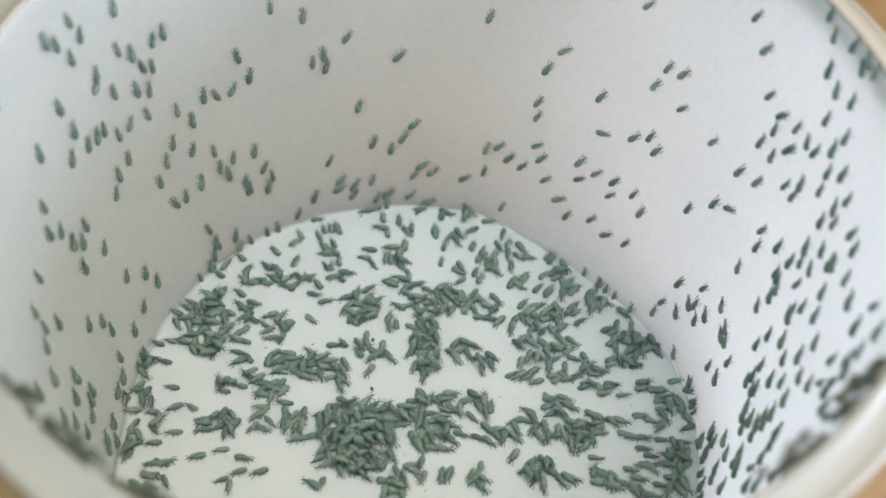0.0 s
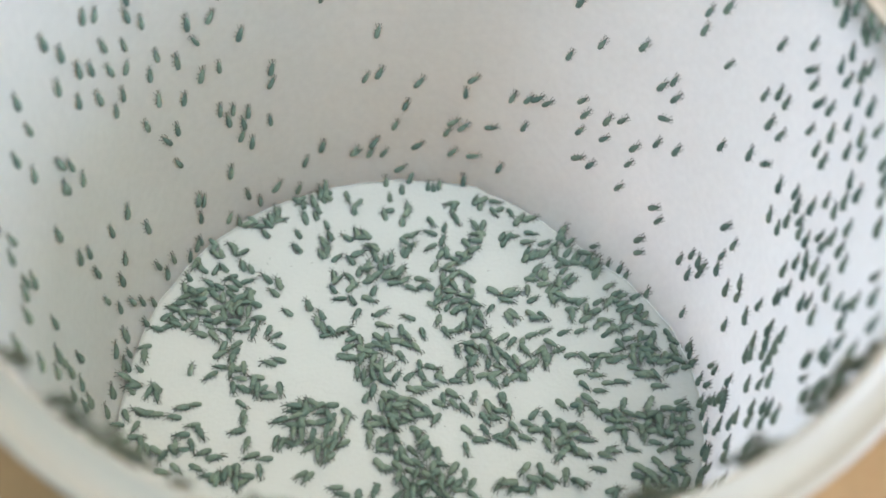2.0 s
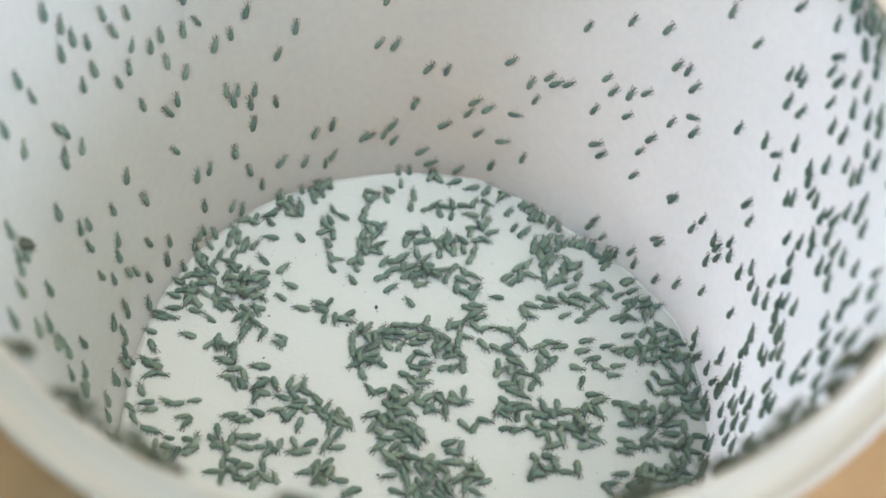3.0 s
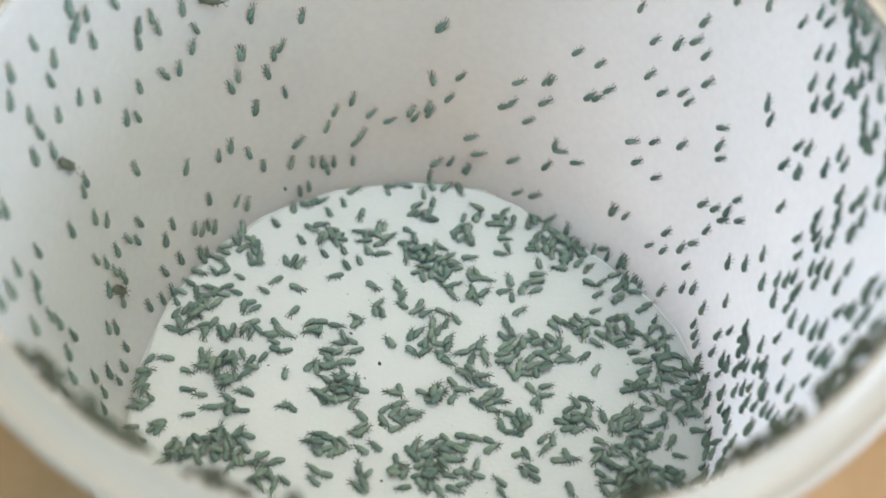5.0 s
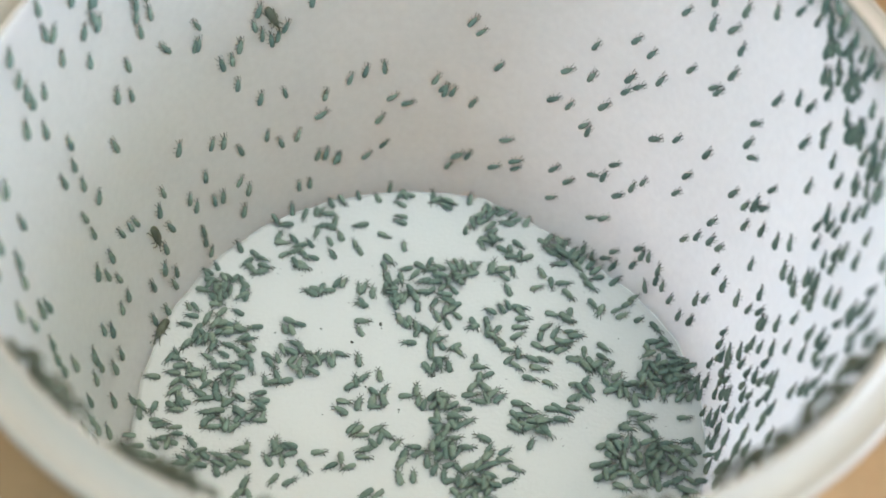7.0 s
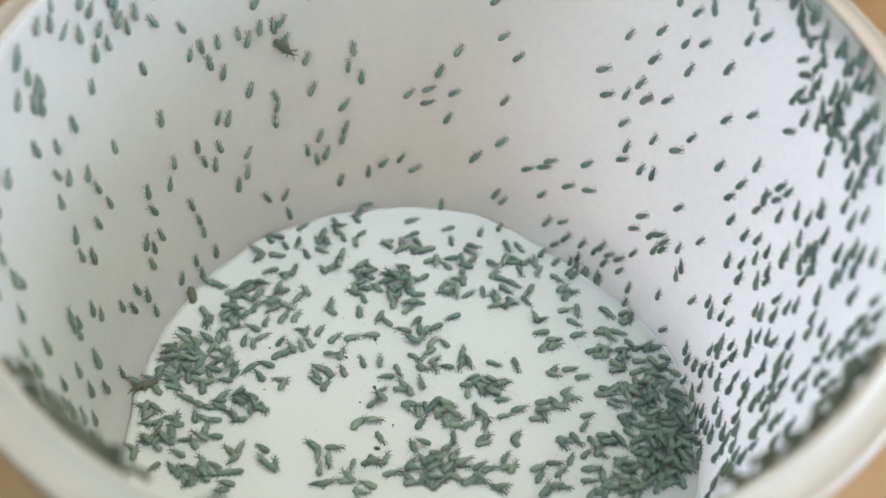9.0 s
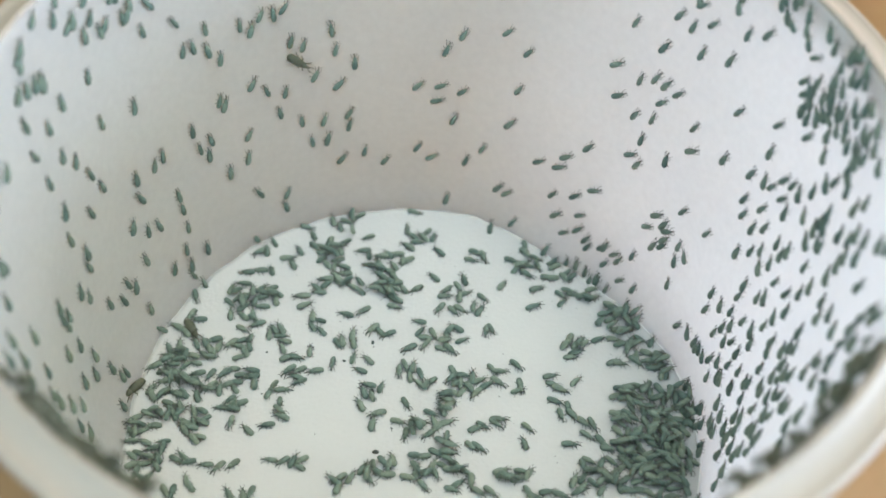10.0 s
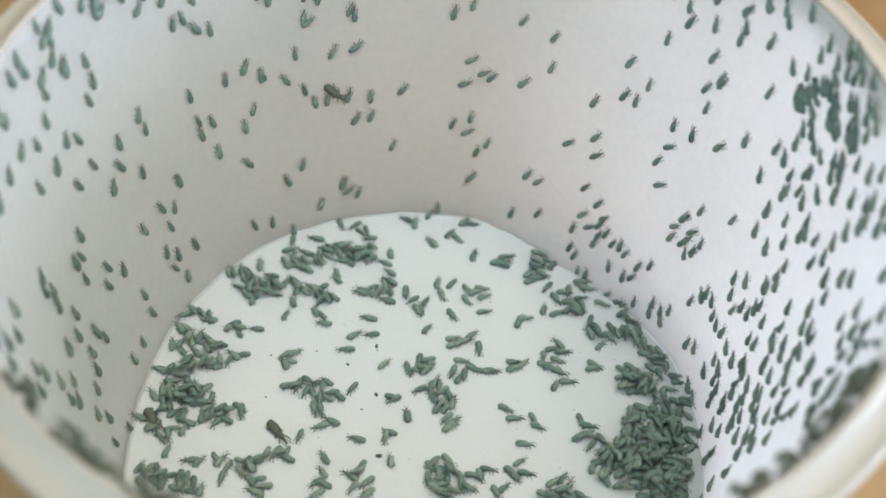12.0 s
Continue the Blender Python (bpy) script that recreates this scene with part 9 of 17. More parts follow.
    walk(crawlers[19], crawl((14.5,33.8,-55),(18,31),(16.9,33,27),(14.6,35.7,9),(15.4,33.9,91,1),(11.3,35.9,150),(10.9,32.7,232),(13,31),(15.6,33,314),(16.7,32.4,333)))
    walk(crawlers[20], crawl((-7.7,30.7,261),(-9,31),(-9.3,27.2,207),(-11,29.8,125),(-10.5,30.6,142),(-17.5,34.4,98),(-17.9,36,69),(-20,34),(-18.3,33.4,151),(-21.4,32.6,154)))
    walk(crawlers[21], crawl((11.5,36.8,-102),(13,34),(12.5,35.2,-53),(14.3,35.7,-87),(16.2,34.4,-32,1),(13.5,36.5,50),(12.3,33.2,-32),(15,31),(17.2,32,-29),(18.5,32.5,-29)))
    walk(crawlers[22], crawl((5.3,40.1,252,1),(5,36),(4.3,36,212),(0,41.2,133),(-1.6,41.7,105),(-0.1,41.6,187),(-5.4,33.3,228),(-6,33),(-8.3,31.7,183),(-11.4,32.9,127)))
    walk(crawlers[23], crawl((-2.4,41.7,-165),(-7,40),(-12.5,37.5,-146),(-11.7,36.5,-64),(-8.7,41.4,18),(-10.8,41,100),(-11,39.4,128),(-15,39),(-13.8,40.4,121),(-13.3,38.7,203,1)))
    walk(crawlers[24], crawl((-22.9,33.3,45),(-21,34),(-21,37.6,-6),(-24.3,33.6,-50),(-19.5,29.6,-103),(-23.9,28.9,-153),(-23.2,26.5,-147),(-28,28),(-28,28.1,-184),(-29.1,29.5,-266)))
    walk(crawlers[25], crawl((4,28.3,-37),(7,25),(6.6,26.1,39),(9,29.8,28),(15.5,30,40),(13.9,31.2,-42),(11,30.9,-20),(15,30),(15,30.6,43),(16.7,31,8)))
    walk(crawlers[26], crawl((-9.9,29.2,-60),(-10,28),(-11.6,28.2,-142),(-11.8,31.5,-224),(-10.7,30.8,-142),(-8.9,25.7,-60),(-9.9,26.5,-142),(-10,29),(-10.2,29.8,-182),(-12.9,32,-187)))
    walk(crawlers[27], crawl((9.4,31,226),(12,29),(8.6,30.6,144),(6.1,36,62),(9.7,35,-16),(10.6,37.4,22,1),(10.7,37.5,-60),(13,33),(15.5,34.5,-84),(16.8,34,-17)))
    walk(crawlers[28], crawl((4.5,29.4,-62),(6,25),(5.5,27.1,-72),(5.8,30.6,10),(10.5,30.5,-2),(11.8,30.3,-84),(10.7,26.9,-50),(15,26),(19,27.9,-10),(20.7,25.7,1)))
    walk(crawlers[29], crawl((-8.9,37.1,-191),(-12,36),(-16,37.4,-234),(-18.8,38,-152,1),(-13.2,34.8,-104),(-19.2,35.8,-186),(-18.6,38.2,-108,1),(-19,34),(-17.1,34.4,-110),(-19.8,35.8,-192)))
    walk(crawlers[30], crawl((-20.2,26,-336),(-18,28),(-17.2,26.6,-254),(-17.6,29.9,-212),(-16.6,29.8,-130),(-22.3,28,-48),(-21.6,25.7,-94),(-27,24),(-25.9,24.4,-153),(-26.5,27.6,-195)))
    walk(crawlers[31], crawl((10.7,34.1,-67),(12,32),(11.3,34.4,-149),(10.6,37.4,-130),(12.1,34.6,-100),(10.3,34.5,-149),(4.7,29.4,-96,1),(5,31),(6.4,31.3,-14),(9.7,31.7,36)))
    walk(crawlers[32], crawl((8.1,31.5,233),(9,25),(6.8,27.8,199),(7.2,31.1,117),(10.9,32.4,38),(10.7,31.2,-44),(9.5,26.4,-13),(13,28),(15.6,28.5,-36),(19.5,24.7,-57)))
    walk(crawlers[33], crawl((-27.6,25.1,-197),(-26,29),(-27.3,31.2,-190),(-29.6,31.3,-108),(-30.9,28.7,-26),(-29.8,27.1,-22),(-27.4,25,-19),(-30,25),(-27.5,24.3,46),(-26.8,26.4,128)))
    walk(crawlers[34], crawl((-7,32.9,188),(-9,33),(-10.1,29.4,161),(-12,32.3,79),(-10.1,32.1,88),(-12.9,35.5,170),(-13.8,28.2,226),(-19,28),(-17.1,26.6,186),(-19.1,24.6,268)))
    walk(crawlers[35], crawl((-30,27.1,-293),(-30,31),(-29.2,33,-243),(-31.4,30.8,-161),(-32.7,29.5,-79),(-31.1,27.9,-53),(-28.7,24.8,13),(-30,23),(-28.8,24,95),(-29.7,26.6,111)))
    walk(crawlers[36], crawl((-6,30.6,-26),(-6,30),(-5.3,28.7,21),(-1.7,34.3,25),(-2.9,34.5,107,1),(-6.2,36.8,147),(-8.7,35.6,229),(-14,36),(-14.4,34.7,209),(-15.9,34.9,191)))
    walk(crawlers[37], crawl((10.1,28.7,-48),(13,23),(14.7,25.6,34),(15.8,26.5,69),(15.8,28.9,110),(13.3,29.2,28),(9.5,24.5,-54),(14,25),(17.1,25.4,22),(21.6,23.8,0)))
    walk(crawlers[38], crawl((12.3,32.5,-91),(14,32),(13.5,29.3,-24),(11.8,34.2,58),(14.5,33.6,88),(11.1,33.2,6),(5.7,29.4,-24,1),(12,30),(14,29.5,49),(16.5,28.7,-4)))
    walk(crawlers[39], crawl((-22.1,24.2,50),(-22,29),(-20,26.6,109),(-26.6,27.3,169),(-23.4,24.5,251),(-23.9,26.2,308),(-21.3,23.4,226),(-26,23),(-24.9,23.3,144),(-24.7,25.9,62)))
    walk(crawlers[40], crawl((-22.5,29.2,72),(-24,30),(-25.3,34,101),(-25.5,34.8,25),(-22.5,36.7,0),(-22.6,36.5,-82),(-26.4,34.7,-137,1),(-30,28),(-30.1,27.7,-177),(-32,28.4,-259)))
    walk(crawlers[41], crawl((-19,22.6,-11),(-15,26),(-14.7,24.2,29),(-16.7,28.3,97),(-16.1,29.3,168),(-20.9,27.4,172),(-20.3,26.9,90),(-24,29),(-18.2,30.8,47),(-19.7,30.9,97)))
    walk(crawlers[42], crawl((-25.3,27.5,135),(-25,30),(-26.6,33,131),(-26.5,33,49),(-21.3,31.5,-33),(-26.1,30.8,49),(-27.5,34.2,131,1),(-30,30),(-28.5,32.2,213),(-25.2,30.8,295)))
    walk(crawlers[43], crawl((0.8,23.5,282),(1,23),(2.7,22.4,200),(1.9,26.3,118),(1.5,26.4,36),(4,26.5,62),(1.7,27.5,144),(2,30),(0.5,27.4,134),(2.5,26.6,52)))
    walk(crawlers[44], crawl((-29.4,24.5,184),(-30,24),(-29.8,22.3,142),(-30.6,25.2,65),(-28.9,24.9,88),(-29.4,23.9,170),(-27.2,23.5,252),(-29,22),(-27.3,22.5,192),(-27.4,24.9,110)))
    walk(crawlers[45], crawl((-1.8,22.3,39),(1,23),(0.6,22.9,44),(0.3,27.1,126),(-0.8,28.3,82),(0.3,25.9,164),(-3.6,26.9,136),(-5,29),(-6.2,29.6,119),(-8,30.8,154)))
    walk(crawlers[46], crawl((13.9,31.9,-45),(18,29),(16.3,30,-18),(15.8,32.9,9),(17.2,30.3,-73),(14.5,29.7,-115),(10.8,24,-33),(15,22),(21,24.3,-40),(22.6,22.6,-77)))
    walk(crawlers[47], crawl((-30.2,25.9,103),(-30,29),(-31.3,26,112),(-31.9,26.8,93),(-32,26.8,45),(-31.2,25.3,-37),(-29.2,22.2,-57),(-31,22),(-30,22.8,25),(-31.4,27,107)))
    walk(crawlers[48], crawl((-8.8,21.8,40),(-8,24),(-7.8,23,103),(-9.1,26.6,29),(-5.3,27.9,-53),(-6.8,22,-105),(-9.2,25.1,-187),(-11,27),(-11.7,26.3,-235),(-14.1,30.7,-241)))
    walk(crawlers[49], crawl((16.8,21.8,22),(17,22),(18.4,22.3,86),(16.8,25.5,94),(17.3,28.6,96),(15.4,28.9,178),(12.1,24.8,260),(18,25),(19.7,27.7,178),(21.9,26.2,260)))
    walk(crawlers[50], crawl((14,25.8,-39),(16,23),(16.2,21.4,-25),(14.7,23.4,57),(16.1,25.4,99),(11.6,26.3,181),(9.1,23.6,140),(11,24),(11.5,25.9,58),(15.2,29.2,46)))
    walk(crawlers[51], crawl((-26.7,24.5,-183),(-27,28),(-29.4,25.5,-154),(-30.7,26.4,-120),(-30.6,25,-69),(-33.3,22.6,-133),(-31.7,21.2,-51),(-32,20),(-31.1,22.2,-133),(-31.7,25.1,-195)))
    walk(crawlers[52], crawl((2,22,-64),(3,21),(3.7,21,18),(2.9,25.7,85),(4.8,26.2,3),(5.2,25.7,85),(2.6,25.5,167),(4,25),(4.6,23.4,85),(6.2,25.1,29)))
    walk(crawlers[53], crawl((-6.5,25.9,168),(-8,26),(-8.9,26.2,137,1),(-10.3,30.9,164),(-9.3,32.3,82),(-9.4,32.9,0),(-11.2,29.5,-82),(-17,32),(-15.5,30.7,-164),(-17.7,32,-215)))
    walk(crawlers[54], crawl((-4.2,24.4,227),(-4,24),(-6.1,22.1,173),(-5,22.1,91),(-2.3,24,173),(-2.4,20.5,190),(-4.1,23,108),(-5,25),(-6.4,24.5,99),(-7.3,25,101)))
    walk(crawlers[55], crawl((-0.3,21.6,8),(2,21),(2.2,20.5,90),(0.6,25.2,91),(1.3,25,9),(1.7,23.1,-73),(-0.9,23.2,-155),(-3,23),(-4.5,24.9,-237),(0.3,26.6,-279)))
    walk(crawlers[56], crawl((6.7,23.9,235),(8,21),(6.7,20.4,153),(6.1,25.9,71),(9.8,27.3,-11),(8.7,26.8,-93),(7.7,23,-103),(8,25),(8.3,23.4,-45),(15.3,27.7,21)))
    walk(crawlers[57], crawl((-17,21.2,20),(-15,23),(-14.9,20.6,102),(-16.8,23.8,112),(-16.4,21.6,194),(-17.8,20.3,200),(-17.8,22,118),(-22,24),(-18.6,24.7,131),(-22.9,26.5,134)))
    walk(crawlers[58], crawl((3.8,22,-60),(5,19),(4.4,19.3,-46),(2.8,22.1,-128),(2.8,23.8,-169),(3.7,23.7,-159),(3.2,24.5,-133),(3,24),(3.6,20.6,-51),(7.6,21.2,8)))
    walk(crawlers[59], crawl((-5.2,26.4,168),(-4,26),(-4.4,26,86),(-2.5,27.4,27),(-1.6,27.1,-55,1),(-0.1,23.7,-55),(-3.8,24.2,-137),(-7,25),(-8,24.9,-210),(-11.3,24.8,-211)))
    walk(crawlers[60], crawl((-6.7,18.5,72),(-4,19),(-6,20.1,3),(-4.5,20.5,41),(-2.6,22,103),(-4.3,19.9,185),(-5.5,23.4,109),(-8,25),(-8.4,26,191),(-10.1,25.8,210)))
    walk(crawlers[61], crawl((-12,23.3,79),(-11,25),(-9.9,25.7,87),(-9,30.4,50),(-5.2,31.6,-32),(-1.2,26.3,-93,1),(-4.1,27.9,-175),(-6,30),(-7.1,32.1,-231),(-12,34,-150)))
    walk(crawlers[62], crawl((20.9,29.5,54),(21,29),(22,29.4,-28),(18.8,32.3,-110),(19.2,31.8,-46),(20.3,30.9,-67),(14.6,24.4,-12),(26,25),(26,23.7,23),(25.8,18.7,-59)))
    walk(crawlers[63], crawl((4,23.9,-23),(6,23),(5.3,24.2,59),(7.8,28.2,-23),(15,28.4,2),(12.7,26.5,-80),(11.3,22.9,-60),(18,23),(22.2,24.7,-18,1),(23.3,24.5,11)))
    walk(crawlers[64], crawl((-35.7,21.8,-215),(-36,25),(-37.2,23.7,-133),(-37.7,22.9,-74),(-38.4,21.6,-22),(-38.3,20.7,-11),(-35.1,17.4,-32),(-37,19),(-38,18.7,-114),(-39.6,19.4,-160)))
    walk(crawlers[65], crawl((25,23.2,-83),(26,20),(23.8,17.2,-141),(20,20.7,-222),(19.3,24.6,-186),(18.5,24.4,-104),(17.8,17.7,-45),(26,19),(27.9,20.6,13),(28.2,18.9,-69)))
    walk(crawlers[66], crawl((6.1,40.7,-51,2),(9,35),(10,37.5,-1),(11,38.2,-28),(15.4,35.1,-58),(12,37.4,-140),(13.6,36.4,-79),(15,32),(20.1,30.8,3),(23.7,27.3,-61)))
    walk(crawlers[67], crawl((-5.5,32.1,79),(-1,33),(-4.9,32.9,76),(-1,41.6,53),(0.8,41.5,50),(1.1,41.5,132,1),(-1.4,31.8,163),(-5,34),(-5.8,32.2,185),(-10.6,33.6,123,1)))
    walk(crawlers[68], crawl((-33.6,22,107,1),(-33,27),(-33.9,25.3,112),(-33.3,26.1,98),(-34.8,27,16),(-35.1,23.2,-66),(-32.5,21.8,16),(-33,23),(-32.3,24.1,74),(-34,28,106)))
    walk(crawlers[69], crawl((-16.4,31.6,140),(-17,34),(-17.5,37.4,98),(-18.4,39,76,1),(-14.8,40.1,36),(-16.3,39.7,-46),(-17.7,38.9,-85,2),(-16,36),(-15.7,33.8,-3),(-15.4,33.6,22)))
    walk(crawlers[70], crawl((-23.5,25.6,39),(-24,28),(-25.1,32.7,25),(-23.9,32.4,-25),(-18.9,29.1,-107,1),(-22.7,26.6,-189),(-21.8,21.5,-177),(-27,22),(-24.9,22,-259),(-26.1,24.2,-225)))
    walk(crawlers[71], crawl((-3.8,20.9,14),(-3,22),(-4.5,20.9,43),(-2.5,21.8,30),(0.1,23.1,-52),(0.9,21.4,30),(-2.4,23.4,104),(-4,24),(-5.8,24.3,132,1),(-3.2,23.6,214)))
    walk(crawlers[72], crawl((16.9,19.8,-15),(18,19),(18.9,19,7),(20.4,22.5,89),(20.2,25.1,93),(19.7,24.8,11),(24.9,15.8,-6),(28,18),(28.8,19.4,32),(27.8,17.1,-50)))
    walk(crawlers[73], crawl((-29.5,17.6,216),(-30,16),(-29.6,16.2,263),(-28.6,19.1,204),(-29.6,15.8,193),(-31.2,18.5,111),(-28,19,29),(-30,18),(-28.3,19.1,98),(-29,23.5,90)))
    walk(crawlers[74], crawl((-14.1,27.2,-2),(-13,27),(-11.8,25.5,10),(-11.8,28.6,81),(-12.1,30,94),(-18.2,33.9,158),(-18.7,33.4,101,1),(-18,34),(-17,32.2,141,1),(-18.1,33.3,158)))
    walk(crawlers[75], crawl((3.8,34.7,-68),(2,31),(0.7,28.1,-119),(-1.7,27.7,-183),(-2.4,27.4,-101),(-1.1,25.2,-136),(-4.8,25.9,-218),(-6,28),(-7,28.6,-204),(-11,32.1,-255,1)))
    walk(crawlers[76], crawl((-9.9,19.8,-23),(-10,20),(-8,20.9,2,1),(-6.1,21.6,6),(-3.5,22.9,18),(-6.2,19.6,100),(-9.5,21.4,104),(-12,23),(-11.5,24.3,135),(-15.9,26.9,134)))
    walk(crawlers[77], crawl((1.5,24.6,43,1),(3,24),(2.7,25.8,92),(2.1,28.3,106,1),(2.7,31.6,24),(5.9,36.2,-58),(-0.2,31.8,-140),(-3,33),(-3.9,33.9,-216),(-3.7,39.5,-278)))
    walk(crawlers[78], crawl((-0.7,24.2,-28),(0,24),(1.5,25.1,53),(1.1,27.8,47,1),(0.2,28.2,-35),(3,26.3,-75,1),(0.1,28.2,7),(-2,31),(-4.8,30.8,89),(-7.6,32.6,96)))
    walk(crawlers[79], crawl((-35.8,19.7,-74),(-38,21),(-35.6,17.1,-13),(-36,19.9,47),(-36.9,16.7,8),(-36.3,18.4,-46),(-34.2,16,-78),(-36,17),(-33.8,13.9,-160),(-35.5,14.3,-224)))
    walk(crawlers[80], crawl((5,22.4,-155),(6,20),(5.8,18.9,-237),(5.6,24.1,-295),(6.1,23.1,-243),(5.7,24.6,-186),(4.1,24,-104,1),(4,23),(4.7,21,-34),(14.2,20.1,5)))
    walk(crawlers[81], crawl((-4.7,30.3,-35),(0,30),(-4,28.8,47),(-0.4,35.4,40),(-1.8,36,79),(-5.1,41.2,161),(-8,41.4,178,2),(-13,41),(-12.3,40.6,220),(-12,38.3,285)))
    walk(crawlers[82], crawl((2.5,24.2,64),(5,23),(3.6,23.8,141),(4.2,27.9,132),(5.2,29.8,94),(9.1,32,103,2),(5,28,185),(5,30),(5.4,27,103),(11.5,31,151)))
    walk(crawlers[83], crawl((-34,14.1,-10),(-34,14),(-33.4,13.6,-2),(-32.3,17.4,80),(-36.2,15.2,115),(-35.8,17.2,33),(-32.6,16.2,-49),(-31,16),(-29.7,16.2,-31),(-32.8,16.8,51)))
    walk(crawlers[84], crawl((-6.7,25.2,162),(-6,24),(-7.1,24.4,111),(-4.4,27.8,45),(-3.7,27.5,28),(-5.4,23.2,-54),(-7.7,24.6,-136),(-8,26),(-8.4,27.7,-216),(-10.7,31.5,-136,1)))
    walk(crawlers[85], crawl((0.7,19.9,170),(2,17),(2.1,18,88),(-1.4,20.8,55),(-1.2,22.7,81),(-3.4,19.8,127,1),(-4.2,19.7,65),(-4,20),(-5.9,21.2,-17),(-3,21.6,-58)))
    walk(crawlers[86], crawl((4.5,26.3,-140),(4,24),(4.3,25.1,-58),(6.7,28,8),(11.1,28.6,-74),(10.4,26.9,-156),(8.3,21.7,-176),(11,21),(8.8,16.7,-94),(17.3,13.1,-95)))
    walk(crawlers[87], crawl((-10.3,24,40),(-10,26),(-8.8,24.6,122),(-9.6,28.6,47),(-5.7,28.9,7),(-7.6,22.9,89),(-11.3,25.9,163),(-13,28),(-14.5,29.3,159),(-16.1,32.7,122,1)))
    walk(crawlers[88], crawl((-11.2,19.3,11),(-9,19),(-9.3,17.9,83),(-7.4,20.9,52),(-6.5,20.5,118),(-7.4,19.8,171),(-9.2,23.6,169),(-12,25),(-13.6,25.9,198,1),(-18.2,25.7,223)))
    walk(crawlers[89], crawl((-12.5,18.7,-34,1),(-11,20),(-11.6,17.9,46),(-13.1,23.1,42),(-10.5,19.8,-40),(-11.7,20.4,42),(-12.3,25.3,124),(-13,27),(-15.5,26.9,108),(-21,29.1,132)))
    walk(crawlers[90], crawl((7,22.7,-123),(9,20),(7.1,17.9,-116),(6.1,20.7,-34),(7.6,21.8,-16),(6.5,25,66,1),(3,26.7,146),(4,26),(2.5,24.8,228),(5.1,26.1,310)))
    walk(crawlers[91], crawl((-19,17.7,-39),(-21,20),(-14.3,19.9,43,1),(-15.9,23.3,1),(-11.2,26.9,-42),(-15.6,21.8,40),(-14.3,25.8,122),(-20,29),(-17.3,29.8,127),(-21.5,30.9,124)))
    walk(crawlers[92], crawl((-5.2,29.1,-56),(-5,28),(-4.5,27.5,26),(-1.7,29.6,108),(-1.8,33.8,160,1),(0.8,40.2,139),(-1.6,32.8,221,2),(-4,36),(-3.2,36.2,139),(-4.8,40.5,154)))
    walk(crawlers[93], crawl((3.2,20.3,245),(5,18),(5.6,17.3,200),(4.5,21.5,118),(4.9,22.8,96),(3.7,23.3,145,1),(0.7,25.1,85),(2,25),(2.2,23.5,3),(4.9,23.9,-58)))
    walk(crawlers[94], crawl((14.7,27.4,52),(18,25),(18.3,26.5,28),(17.6,28.2,100),(18.6,29.9,70),(19,30.8,152),(13.5,25.3,70),(24,25),(23.2,24.4,-12),(22.7,22.5,-46,1)))
    walk(crawlers[95], crawl((21.2,26.3,-82),(21,25),(22.7,24.6,-35),(23.1,27.9,47),(23.1,28.4,54),(22.2,28.6,-28),(26.9,17,-77),(29,22),(30.4,20.9,2,1),(30.3,18.4,-80)))
    walk(crawlers[96], crawl((17.6,16.7,-122),(19,17),(17.2,14,-64),(18.5,16.4,-26),(20.1,13.4,-49),(19.7,13.9,-16),(30.7,11.9,50),(33,15),(33.1,15.7,-32),(35.9,13.4,-63)))
    walk(crawlers[97], crawl((-31.8,15.6,208),(-30,15),(-30.7,13.8,290),(-29.9,16.4,282),(-28.7,11.9,205),(-30.8,12.3,132),(-32.1,13.5,104),(-34,13),(-32.9,12.7,77),(-35.1,12.7,99)))
    walk(crawlers[98], crawl((4.7,22.8,262,1),(6,22),(5.2,21.8,180),(4.4,26.1,98),(4.7,29.4,103,1),(6,26.5,21),(4.5,26.5,103),(5,26),(5.4,24.1,21),(7.6,24.2,25)))
    walk(crawlers[99], crawl((-22.4,16.1,-134),(-25,17),(-27.4,14.7,-213),(-26.8,17.5,-131),(-25,11.7,-57),(-29,12.5,-139),(-26.9,14.1,-221),(-29,16),(-27.3,17.2,-157),(-31.8,17.7,-149)))
    walk(crawlers[100], crawl((-22.7,16.8,195),(-24,16),(-23.6,16.6,130),(-27.2,20.1,173),(-25.8,20.4,218),(-31.2,19.2,213,1),(-30.9,16.9,168),(-32,17),(-29.8,18.7,139),(-29.6,22.3,90)))
    walk(crawlers[101], crawl((-0.2,18.7,216),(2,17),(3.3,16.6,230),(0.3,20.3,148,1),(1.4,20,157),(-0.5,19,239),(-1,17,250),(-3,18),(-1.7,18.3,168),(-2.2,21.3,100)))
    walk(crawlers[102], crawl((27.7,23.2,-43),(30,20),(30.7,17.1,-25),(31.3,16.5,57),(31.3,20.1,-4),(33.4,16.3,-61),(36,13,4),(35,15),(34.9,15.1,65),(35.1,12,-17)))
    walk(crawlers[103], crawl((12.8,29.8,-92),(17,24),(15.1,26.5,-26),(16.6,32.3,56,2),(18.7,32.4,-26),(18.9,32.1,-108,1),(13.4,31.5,-155),(16,30),(17.5,30.3,-73),(18.7,27,-130)))
    walk(crawlers[104], crawl((-25.3,18.1,203),(-25,19),(-28.2,16.4,129),(-27.6,18.6,47,1),(-22.5,19,-23),(-19.6,20.2,-12),(-19.7,20.6,-54),(-25,20),(-20.3,21.1,28),(-22.5,24.6,70)))
    walk(crawlers[105], crawl((-3,16.7,-25),(0,17),(1.2,15.1,-61),(-2.2,18.7,21),(2.2,18.6,-53),(2.1,17.5,-135),(0.2,14.1,-148),(-1,11),(-0.7,13.9,-123),(-0.5,11.8,-161)))
